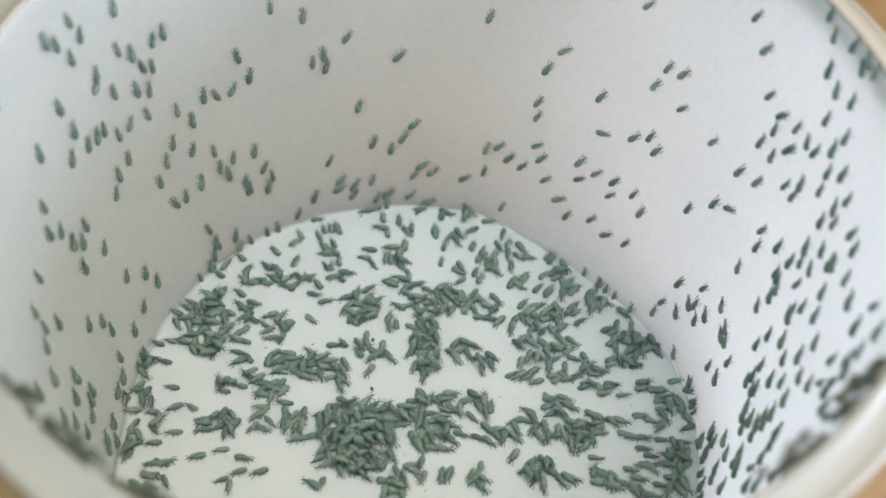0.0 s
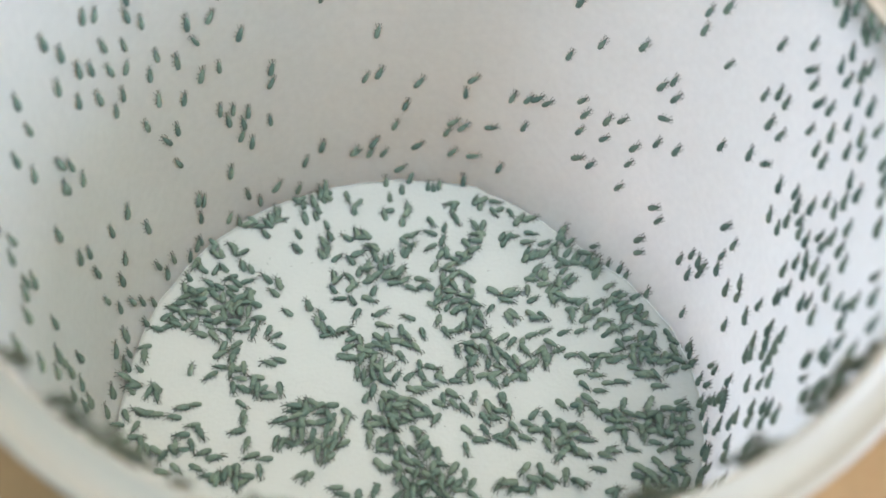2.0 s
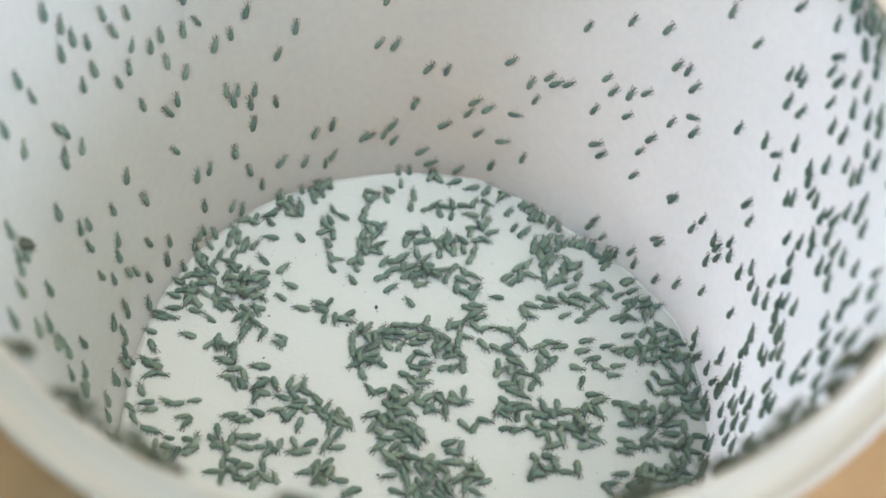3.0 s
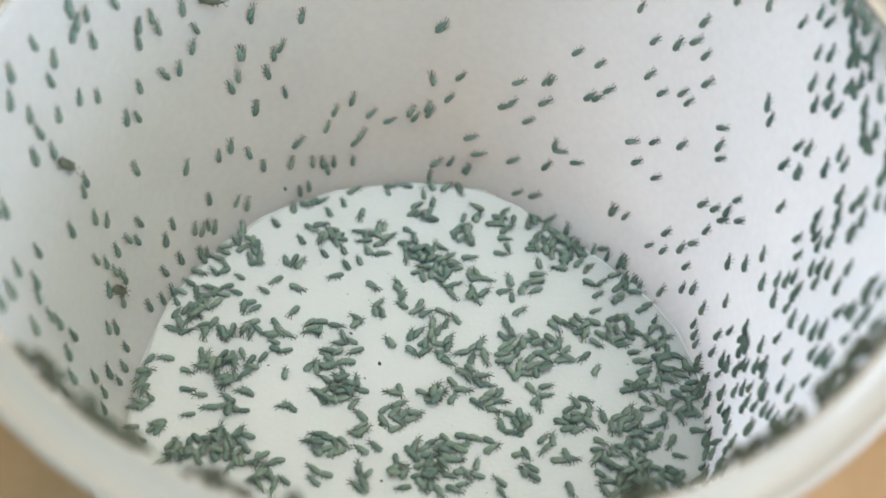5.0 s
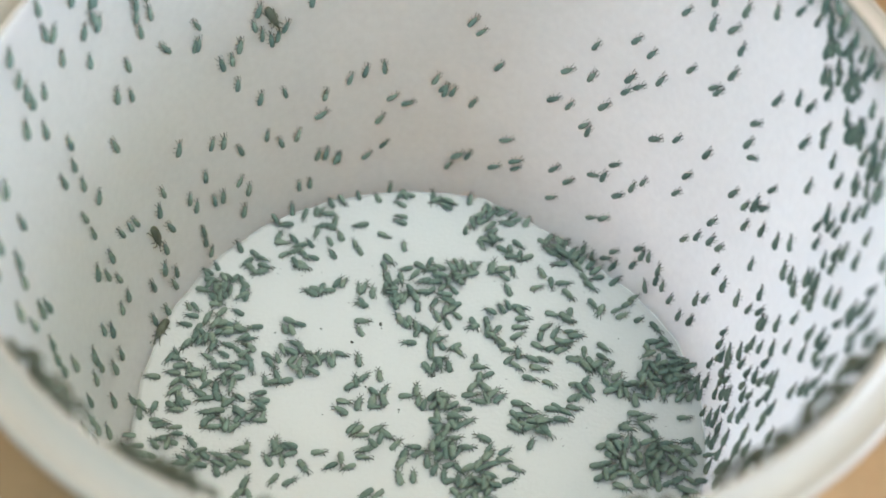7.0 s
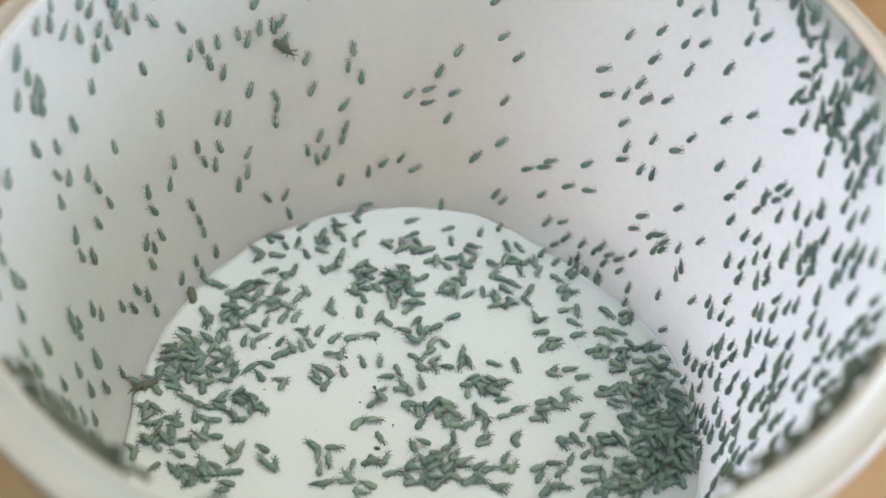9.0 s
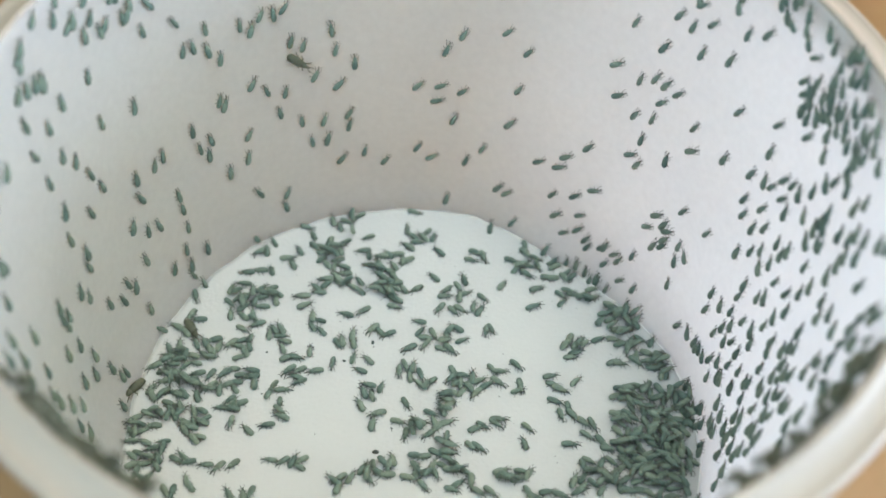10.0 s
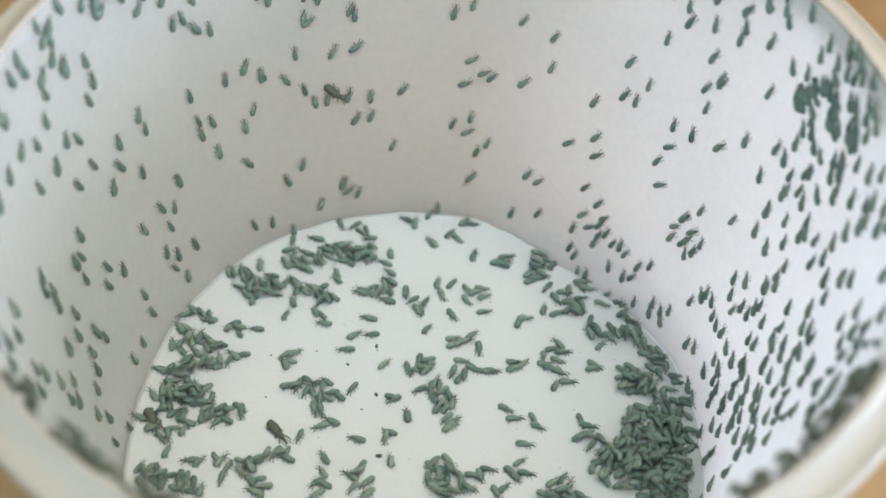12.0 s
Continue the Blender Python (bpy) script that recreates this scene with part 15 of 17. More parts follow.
    walk(crawlers[521], crawl((4.8,12.7,40),(7,12),(9,10.4,54,1),(7.1,12.5,23),(11.4,11.2,105,1),(10.1,16,109),(10.9,19.6,135,2),(20,18),(21.1,22.6,53),(22.3,21.5,-29,2)))
    walk(crawlers[522], crawl((-9.5,-5,338,1),(-8,-8),(-5.9,-8.1,260,1),(-6.3,-9.3,178),(-8.4,-9.6,136),(-7.9,-7.1,88),(-7.9,-6.3,42,1),(-8,-9),(-6.4,-7.7,-40,1),(-10.1,-7.5,-122)))
    walk(crawlers[523], crawl((-41.3,-12.5,-25),(-39,-13),(-37.6,-14.6,-25),(-36.8,-13.1,57,1),(-36.3,-11.4,111,1),(-38.1,-8.8,162),(-38.8,-6.9,131,1),(-40,-5),(-41.7,-4.9,153),(-39.2,-6.2,71)))
    walk(crawlers[524], crawl((-16.1,-11.6,154),(-19,-12),(-23.9,-14.7,168),(-26,-14.4,172),(-29.6,-11.5,90),(-30.3,-5.9,71,1),(-32.9,-5.7,153,2),(-34,-4),(-35.4,-2.2,171),(-34.9,-7.3,181)))
    walk(crawlers[525], crawl((4.8,1.8,-84),(7,2),(8.1,-1.2,-58,2),(9.7,-3.9,-112),(11.2,-3.6,-30),(12,-4.2,-48,1),(12.6,-1.2,10),(19,0),(23.6,-2.2,-33),(26.4,-4.6,-64,1)))
    walk(crawlers[526], crawl((-29.7,10.8,162),(-30,12),(-29.9,11.2,145,2),(-30,11.5,227),(-32.4,5.7,237),(-32.9,7.6,155),(-34.7,6.6,140),(-37,7),(-36.2,6.1,175,1),(-36.7,5.2,152,2)))
    walk(crawlers[527], crawl((17.5,-0.8,-79),(18,-1),(19.1,-5.4,-58,1),(20.2,-3.9,7),(22.8,-2.6,77),(25.8,2.4,8,1),(30.4,1,19),(33,-1),(32.7,-0.1,-63),(32.6,-2.1,-40,2)))
    walk(crawlers[528], crawl((-6.6,-6.1,2),(-4,-8),(-1.7,-10,-54),(-3.1,-9.6,-6),(-1.3,-9.6,34),(0.7,-8.3,34,2),(1.1,-7.1,40,2),(1,-10),(2.3,-8,-27),(5.1,-10.4,-21)))
    walk(crawlers[529], crawl((-11,-8.8,-57),(-11,-12),(-8.8,-16.2,-77),(-11.1,-18.1,-140),(-10.6,-16.2,-222),(-9,-15.9,-164),(-12.3,-19.1,-83),(-6,-24),(-9.4,-30.8,-2),(-3.2,-24.3,80)))
    walk(crawlers[530], crawl((18.2,-7.2,-76),(21,-7),(20.9,-9.2,-79,1),(21.4,-8.2,-39),(25.1,-11,-49),(25,-10.5,21),(27.2,-8.5,-18),(30,-8),(30.1,-7.7,-10),(31,-7,-13,1)))
    walk(crawlers[531], crawl((-9.4,-6.8,31,2),(-9,-9),(-6.1,-9.3,-1),(-6.2,-11.8,-42),(-9.3,-14.2,-124),(-12.7,-11.5,-166),(-9.9,-13.2,-84),(-10,-14),(-7.1,-17.8,-70),(-9.1,-20.6,-96)))
    walk(crawlers[532], crawl((-0.1,-4.2,-89),(4,-5),(1.3,-9.3,-96,1),(3.2,-11.2,-14),(4.5,-9.1,51),(4.6,-8.5,1),(6.6,-6.3,33),(10,-10),(12.3,-10.1,-6,1),(18.9,-11.1,20,1)))
    walk(crawlers[533], crawl((-8.4,-3.5,21,1),(-6,-5),(-5.2,-5.5,-61,2),(-3.2,-8.4,-37,1),(0.8,-9.2,45),(1.5,-7.6,44),(3.8,-6.7,-38),(4,-8),(4.1,-7.7,-37),(9.4,-11,-65)))
    walk(crawlers[534], crawl((12.9,-2.6,-45),(14,-3),(15.7,-6.3,8),(15.9,-4.7,2),(18.7,-4.6,-20),(16.5,-3.1,4),(22.2,-2.8,-3),(29,-4),(29.1,-3.9,1,2),(31.3,-4.8,-9,2)))
    walk(crawlers[535], crawl((-2.2,-3.4,-70),(-2,-6),(-0.1,-8.4,-152,1),(-2,-9.7,-70,1),(1.7,-10.1,-18,1),(3.2,-9.9,37,1),(5.4,-7.3,50),(9,-9),(11.1,-9.5,4),(18.1,-11.3,-14)))
    walk(crawlers[536], crawl((10.4,-2.6,-54),(12,-4),(11.1,-6.9,28),(12.6,-4.9,82),(13,-4.6,77,1),(13.9,-4.3,13,1),(18.5,-5.6,38),(25,-6),(25.5,-6.9,65),(26.6,-6,96,1)))
    walk(crawlers[537], crawl((35.4,1.8,-58),(36,1),(33.7,-2.8,-72),(34.9,-4,-107,1),(33.9,-3.5,-91),(34.1,-6.9,-9),(36.2,-3.2,34),(38,-5),(36.8,-4.8,-48,1),(35.8,-6.5,-130,1)))
    walk(crawlers[538], crawl((-8.4,-24.5,206),(-9,-23),(-13.1,-31.3,184),(-14.2,-28.6,102),(-11.6,-28.9,20),(-8.8,-30.1,-62),(-16.4,-28.5,-136),(-23,-28),(-19.7,-32.2,-216),(-23.7,-27.1,-207)))
    walk(crawlers[539], crawl((-39.7,-11.1,342),(-39,-11),(-38.7,-10.7,321),(-37.2,-12.2,331,1),(-36.7,-11.7,249,2),(-42.5,-10.9,181,1),(-42.9,-9.3,107),(-43,-7),(-42.8,-8.7,25),(-42.2,-11.2,-57)))
    walk(crawlers[540], crawl((-14.8,-5,-74,1),(-15,-8),(-17.1,-7.4,-85,1),(-19.4,-10.5,-63),(-24.3,-12.4,-145,2),(-25.8,-5.4,-173),(-27.6,-3.1,-184),(-29,-1),(-29.5,-1.1,-102),(-28.1,-7.2,-22)))
    walk(crawlers[541], crawl((-14.4,8.2,308,1),(-12,6),(-10.1,5.5,275,1),(-10.4,4.7,193),(-13.9,2.5,120,2),(-17.6,6,59),(-15.8,10.4,24,1),(-16,11),(-14.5,13.8,-58),(-18,6.7,-129)))
    walk(crawlers[542], crawl((19.7,-30.9,-64),(26,-28),(24.2,-32.6,18),(24.9,-28.8,78),(21.2,-30.8,145),(15.6,-30.3,80),(13.1,-26,31),(13,-26),(18.3,-27.2,-43),(23.2,-25.9,-67)))
    walk(crawlers[543], crawl((-14.9,0.1,255,2),(-14,-1),(-15.5,-2.6,173,1),(-18.9,-0.2,91),(-17.9,3.7,100,1),(-21.1,5.6,71),(-20.7,10,133,1),(-23,12),(-23,12.5,112),(-22.1,11.8,30,1)))
    walk(crawlers[544], crawl((-0.9,-3.2,245),(2,-8),(0.4,-9.7,252,1),(-0.3,-12.6,227),(1.7,-10.9,145),(2.3,-9.3,63,1),(3.2,-7.7,69),(3,-9),(3.5,-8.7,-13),(5.4,-11.2,-46,1)))
    walk(crawlers[545], crawl((15.5,-8.6,-91,2),(17,-8),(16,-12.6,-98),(17,-11.6,-16),(19.8,-10.6,-8),(23.6,-12.5,19),(26.4,-10.7,44),(30,-12),(30.9,-11.4,-9),(32.5,-11.1,28,1)))
    walk(crawlers[546], crawl((-29.7,-3.5,-96),(-28,-12),(-28.2,-14.5,-107),(-29.2,-16.3,-92),(-29.6,-27.1,-141),(-31,-29.3,-78),(-28.9,-32.7,4),(-33,-30),(-31.9,-25.2,86),(-35.5,-20.9,91)))
    walk(crawlers[547], crawl((-10.3,-9.2,359,1),(-9,-13),(-5.8,-15.4,277),(-10.6,-17.8,195),(-9.8,-15.4,113,1),(-6,-10.8,68),(-1.5,-7,79),(-3,-9),(-1.7,-6.3,-3),(0.7,-10.1,20)))
    walk(crawlers[548], crawl((8.7,-32.7,-308),(8,-27),(9.1,-31.7,-315),(11.3,-24.3,-233),(6.5,-23.9,-158),(8.9,-27.4,-133),(3.3,-30.6,-85),(4,-29),(7.2,-28,-33),(14.3,-32.6,-63)))
    walk(crawlers[549], crawl((6.2,-32.9,43),(6,-27),(7,-30.5,61),(5.9,-25,97),(5.4,-21.9,99),(5.8,-17,105),(8.6,-13.3,23),(11,-20),(11.4,-22.4,-59),(15,-24.7,-7)))
    walk(crawlers[550], crawl((31.8,15.5,-102,2),(32,16),(31.7,12.8,-121),(33.6,10.5,-64),(32.8,10.7,-51),(33,9.4,-133,2),(32.3,8.5,-215),(34,10),(34,11.4,-184),(32.6,7.4,-138,2)))
    walk(crawlers[551], crawl((-0.4,-9.9,-110),(3,-11),(2.8,-15.6,-37),(2.9,-17.4,-61),(4.3,-15.3,19),(6.2,-14.6,101,2),(10.3,-11.8,29,1),(12,-12),(15.4,-12.7,-11),(19.8,-17.9,-25)))
    walk(crawlers[552], crawl((-5.1,-6.5,-61),(-2,-9),(-1,-11.3,-38),(-2,-12.4,-18),(-0.4,-12.2,64,1),(1.3,-9.6,104,2),(2.6,-8.7,33),(2,-12),(4.5,-10.9,35),(6.6,-17.8,51)))
    walk(crawlers[553], crawl((11.7,-31,218),(11,-27),(10.9,-33.3,136),(11.6,-27.1,54),(20.7,-26.3,-28),(24.1,-27.3,-58),(27.2,-22.7,-17),(26,-21),(30.8,-19,39),(29.7,-20.9,121)))
    walk(crawlers[554], crawl((34.9,-6.4,176),(34,-6),(34.3,-5.6,147),(34.8,-7.3,175),(31.5,-8.4,214),(32.9,-8.4,132),(35.2,-4.8,50),(37,-6),(35.8,-5.5,59,1),(35,-6.5,-23,2)))
    walk(crawlers[555], crawl((27.3,-8.7,-44),(31,-10),(31.9,-11.8,-32),(31.7,-13.3,-73),(30.1,-13.5,-88),(32.5,-11.8,-6),(35.2,-7.1,76),(35,-9),(36,-8.7,10),(35.8,-9,-27,2)))
    walk(crawlers[556], crawl((6.6,-9.2,-116),(8,-8),(5.4,-13.4,-107),(5.9,-13.6,-25),(12.3,-10.2,12),(10,-9.8,-11),(16.8,-9.7,21),(26,-8),(26.1,-9.8,-28,2),(29.4,-9.7,17,1)))
    walk(crawlers[557], crawl((25.6,1.3,-24),(29,3),(30.6,-1.7,-5),(32.5,-3.7,-87),(30,-3.8,-123),(30.3,-4,-205),(34,-1.3,-239,1),(34,-3),(35.2,-2.1,-254,1),(34.4,-2.7,-172,2)))
    walk(crawlers[558], crawl((22.3,-2.4,-41,1),(23,-6),(22.8,-7.4,-20),(22.3,-6.7,40),(25.8,-9.1,66),(26.7,-7.8,121,1),(29.6,-5.9,89),(32,-6),(30.2,-5.4,136),(29.5,-5.7,198,1)))
    walk(crawlers[559], crawl((38.2,4.1,-255),(38,5),(36.1,6.1,-173),(37.7,1.9,-91,1),(37.9,1.9,-9),(36.9,5.4,-16,1),(38.9,3.8,-73),(38,3),(38.5,3.2,-155,1),(36.5,1.1,-181,2)))
    walk(crawlers[560], crawl((-14.6,-3.7,241,1),(-15,-6),(-16.8,-6,292,1),(-19,-7.3,254),(-17.9,-9,175),(-22.6,-9.3,98,2),(-27.5,-6.1,180),(-33,-4),(-33.8,-1.3,164,1),(-34.7,-0.1,96)))
    walk(crawlers[561], crawl((-35.2,0.6,148),(-33,6),(-36,2,111),(-33.9,6.1,49),(-34.5,5,85,1),(-35.2,6.5,138),(-35.7,7.2,173,2),(-38,9),(-36.1,9.4,168),(-37.3,9.1,250,2)))
    walk(crawlers[562], crawl((15.9,9.1,-135),(16,10),(14.6,7.1,-160),(16.1,4.5,-78),(19.3,6.5,4),(21.6,7.1,-41),(28.8,4.3,-62,2),(30,3),(30.5,3.4,-70,1),(30.6,0.9,-149,2)))
    walk(crawlers[563], crawl((21.5,-0.3,-34,1),(22,-5),(22.5,-5.4,-35),(22.1,-6.7,-53,2),(26.1,-9.6,-13),(28.4,-8.2,54),(32.8,-4.6,23),(33,-6),(34.4,-5.6,-35),(34.8,-7.1,-5,1)))
    walk(crawlers[564], crawl((24.6,1.6,-33),(28,2),(27.9,0.2,-94),(31,-2.8,-118),(29.8,-3.3,-87),(30.9,-2.6,-5),(34.4,-1.2,35,2),(36,-3),(35.3,-2.4,-47,2),(34.9,-4.2,-116,1)))
    walk(crawlers[565], crawl((36.5,-10.7,-58),(35,-14),(35.1,-13.7,-61),(34.6,-14.2,-143),(32.8,-14.7,-74),(34.8,-13.4,8),(36.2,-8.9,90),(37,-9),(37.1,-10.2,117,1),(36.7,-9.9,134,1)))
    walk(crawlers[566], crawl((-13.2,-3.2,228,2),(-13,-3),(-13.6,-4.5,146,2),(-15.1,-4.8,64,1),(-14,-0.5,16,1),(-11,1.2,-49),(-5.8,2.2,31),(-8,5),(-7.4,5.5,75),(-6.6,4.7,-7)))
    walk(crawlers[567], crawl((18,-20,105),(16,-14),(15.1,-15.6,79),(14.9,-14.2,71,2),(14,-12.7,149,1),(7.8,-12.8,171),(10.7,-9.8,89),(18,-10),(17.3,-12,7),(21.6,-11.5,-34)))
    walk(crawlers[568], crawl((13.2,-1.2,-68),(15,-2),(14.4,-5,-20),(15.9,-4.7,-38),(19.8,-4,-31),(19.4,-1.2,-19),(24.8,-2.7,-77),(30,-4),(30.2,-3.6,3,2),(31.3,-4.5,-58,2)))
    walk(crawlers[569], crawl((8.9,-1.3,-44),(11,-2),(9.2,-3.6,-8),(11.4,-4.4,-15,1),(12.6,-4,-82,1),(12.8,-2.9,0),(14.2,-0.8,-49),(25,-4),(25.7,-3.3,-54),(28.6,-4.9,9,2)))
    walk(crawlers[570], crawl((-5.6,-18.4,22),(-6,-16),(-3.8,-16.8,67),(-4.6,-17.7,-15),(-6.1,-22.4,-44),(-1.5,-30.1,-117),(-4.5,-35.2,-152),(-5,-33),(-9.1,-35.2,-125),(-3.9,-34.1,-207)))
    walk(crawlers[571], crawl((18.5,1.6,206),(18,-1),(18.7,-5.2,202),(17.5,-4.3,120),(19.8,-2.3,38),(21.4,1.7,-30),(28.6,1.1,-71),(30,-1),(30.6,0.3,-25,2),(30.5,-1.3,-107,2)))
    walk(crawlers[572], crawl((17.4,-35.2,-19),(20,-29),(19.4,-32.6,61),(24.7,-28.7,54),(21.5,-26.7,136),(18.4,-27.1,183),(15,-27.6,156),(19,-25),(20.4,-27.1,74),(25.8,-24.4,15)))
    walk(crawlers[573], crawl((-28.8,-3.2,-67,1),(-27,-12),(-27.5,-14.2,-81,2),(-27.5,-15.5,-42,1),(-28.8,-13.4,-124),(-30.6,-11.5,-206),(-33.1,-12.9,-189),(-32,-11),(-34,-12.2,-238),(-33.3,-12.5,-277)))
    walk(crawlers[574], crawl((-21.2,-1,248),(-22,0),(-20.7,-4.9,218),(-25.3,-5.6,155),(-30.2,-4.8,83,2),(-33.1,-0.5,125),(-32.7,0.8,90),(-36,5),(-35.1,3.4,107),(-36.3,3.4,125,2)))
    walk(crawlers[575], crawl((-15.2,-5.9,-132),(-16,-9),(-17,-8.7,-148),(-16.2,-14,-129),(-22.8,-15.4,-211),(-27.8,-14.3,-129),(-27.6,-29.2,-163),(-29,-29),(-23.7,-35.6,-86),(-23.6,-30.4,-4)))
    walk(crawlers[576], crawl((-23.2,3.9,238),(-24,2),(-24.5,0.2,239),(-24.5,-0.7,157,2),(-30.2,1.9,112),(-32,2.5,103,1),(-32.6,3.4,107),(-35,8),(-34.5,5.1,132),(-35.7,4.7,119,2)))
    walk(crawlers[577], crawl((18.4,-8.5,-25),(20,-9),(20.5,-12.5,-26),(25.4,-15.7,13),(27.7,-14.8,35),(30,-12.5,26),(30.9,-9.4,66),(33,-10),(33.5,-10.3,-6,1),(33.8,-9.6,-31,1)))
    walk(crawlers[578], crawl((27.6,0.6,-44),(29,2),(31.5,-2.2,21,1),(34.4,-3.1,28),(35,-1.1,61),(32.9,2.5,51,1),(35.5,-1.2,133,1),(37,-4),(36.4,-4.3,51,1),(35.6,-5.5,-31,1)))
    walk(crawlers[579], crawl((-19.2,-29.1,216),(-25,-29),(-22.7,-35.8,298),(-17.4,-31.8,216),(-26.4,-28.1,176),(-30,-13.8,139),(-31.9,-9.1,120),(-34,-8),(-34.7,-4.2,134),(-31.2,-7.5,52)))
    walk(crawlers[580], crawl((19.5,1.8,-66,2),(21,4),(22.2,0.2,-98),(22.5,-3.6,-93),(26,-5.2,-88),(26.3,-5.9,-8),(29.3,-2.3,27),(31,-5),(30.3,-3,109,1),(30,-4.4,191,1)))
    walk(crawlers[581], crawl((14.5,-8.2,199),(14,-10),(13.7,-14.3,238),(7.8,-15.9,201),(12.9,-13.1,119),(10.8,-13.2,37),(18.8,-12.5,-9),(27,-12),(27.4,-10,67,2),(30.3,-8.5,-3,1)))
    walk(crawlers[582], crawl((-12.5,-36,203),(-13,-30),(-16.4,-34.6,143),(-14.7,-34.9,61),(-10.1,-28.8,19),(-7.1,-29.4,-3),(-11.1,-27.5,-85),(-5,-30),(-9.5,-32.7,-3),(-3.6,-25.5,28)))
    walk(crawlers[583], crawl((33.5,0.9,-17),(34,4),(32.1,-1.1,-84,1),(34.4,-0.2,-166),(32.6,2.3,-164),(31.5,4.2,-131,2),(33.6,2.5,-49),(36,1),(36.4,2.4,20),(35.2,0.8,-32,2)))
    walk(crawlers[584], crawl((-6.8,-4.1,-57,1),(-5,-7),(-3.3,-9.3,-68),(-3.7,-11.3,-76),(-0.6,-10.8,6),(1.2,-8.6,44,1),(2.1,-6.7,60,2),(2,-8),(2.9,-5.9,-4,1),(11.6,-7.8,-41)))
    walk(crawlers[585], crawl((-4.6,-11,-57),(-4,-13),(-1.4,-15.1,-52),(-1.4,-16.5,-64),(-0.7,-14.3,-10,1),(1.6,-13.3,66),(0.4,-10.6,137),(0,-11),(-0.2,-9.4,55,1),(2,-12.2,-27,1)))
    walk(crawlers[586], crawl((10.5,-1.4,6),(12,-1),(11.9,-5.2,-46),(14.4,-5.6,-63),(13.1,-5.8,-124,1),(13.4,-4.7,-42,1),(14,-3.4,-27),(23,-4),(23.6,-6.6,-27),(25.6,-5.7,54,2)))
    walk(crawlers[587], crawl((-25.1,-18,-20),(-26,-16),(-22.4,-21.6,62),(-23.1,-16,144),(-24.5,-15.2,226,1),(-26.7,-12.4,168),(-29.4,-10.7,183),(-28,-13),(-26.3,-13.6,101),(-25.1,-12.4,155)))
    walk(crawlers[588], crawl((-12.8,-7.7,239),(-14,-8),(-14.4,-9.1,276,1),(-15.4,-14.8,221,1),(-21,-15.6,139),(-20.8,-13.6,57),(-20.5,-21.5,-25),(-26,-25),(-24.2,-26.7,-107),(-36,-26.3,-182)))
    walk(crawlers[589], crawl((-11.6,-6.8,228),(-12,-9),(-13.5,-9.4,223),(-14.2,-15.4,248,1),(-15.4,-14.4,166),(-17.7,-16.5,193),(-14.4,-25.7,191),(-19,-25),(-16.6,-31.8,111),(-18.7,-24.2,92)))
    walk(crawlers[590], crawl((12.5,-26.8,41),(13,-21),(13.7,-25.7,12),(22.1,-23.3,41),(26,-15.9,51),(27.2,-12.1,-3),(29.1,-11.2,15,2),(31,-12),(32.1,-11.9,-38),(33.4,-12.2,-7)))
    walk(crawlers[591], crawl((1,-36.8,137),(0,-31),(0,-35.9,55),(3.1,-36.1,51),(9.4,-31.6,92),(10.6,-30,174),(2.9,-36.3,186),(2,-30),(-5.2,-31.3,104),(1.7,-22.7,52)))
    walk(crawlers[592], crawl((-3.2,-12.7,-82),(1,-13),(1.6,-15.3,-47),(1.6,-16.9,-62),(3,-16.2,-22),(4.9,-15.3,42),(6,-9.7,-24),(9,-11),(11.3,-10.3,-41,2),(17.5,-12,-28,1)))
    walk(crawlers[593], crawl((-14.7,-8.4,-154),(-16,-10),(-17,-12.9,-129),(-15.4,-16.2,-140),(-16.8,-15.5,-222),(-18.4,-16.8,-155),(-15.3,-26.1,-105),(-17,-29),(-15.5,-37.1,-122),(-21.6,-34.9,-177)))
    walk(crawlers[594], crawl((-37.6,-8.9,20),(-34,-12),(-31.4,-12.2,-6),(-28.4,-10,76),(-30.7,-8.5,85,2),(-31.1,-2.3,48),(-30.7,0.6,40),(-32,4),(-31.8,4.7,90),(-34.6,2.3,172,1)))
    walk(crawlers[595], crawl((-6.1,-1.6,-91),(-4,-3),(-4.1,-3.1,-17,1),(-4.1,-3.7,8,1),(-0.5,-1.4,-4),(-0.3,-1.2,40),(0.3,1.7,70),(-3,0),(-1.5,-1,152,2),(0.8,-6.8,211,1)))
    walk(crawlers[596], crawl((23.3,-2,1),(27,-2),(26.2,-4.5,27),(28.3,-5.9,-8),(28.4,-7.5,51),(28,-7.1,81,1),(31.6,-3.5,14),(32,-5),(31.1,-4.3,-68,1),(31.6,-5.7,-59,2)))
    walk(crawlers[597], crawl((-18.4,-2.5,-99,1),(-19,-5),(-18.8,-6.8,-84,2),(-21.6,-11,-103),(-25,-12.6,-98,1),(-27.6,-10.2,-180,1),(-29,-9.2,-172),(-30,-11),(-30.4,-8.8,-135),(-27.9,-8.8,-53)))
    walk(crawlers[598], crawl((-24.4,-34.7,236),(-25,-32),(-23.9,-37.5,294),(-19.7,-37.9,212),(-32.9,-31.5,130),(-36.4,-22.8,60),(-35.7,-25.5,-22),(-34,-26),(-32.2,-24.5,-2),(-36.8,-25.4,80)))
    walk(crawlers[599], crawl((10.9,-31.9,-74),(12,-29),(12.7,-36,-138),(11.6,-38.1,-56),(14.2,-31.8,26),(14.8,-31.7,-56),(15.4,-38.2,-31),(16,-32),(24,-32.6,51),(23.1,-33.1,133)))
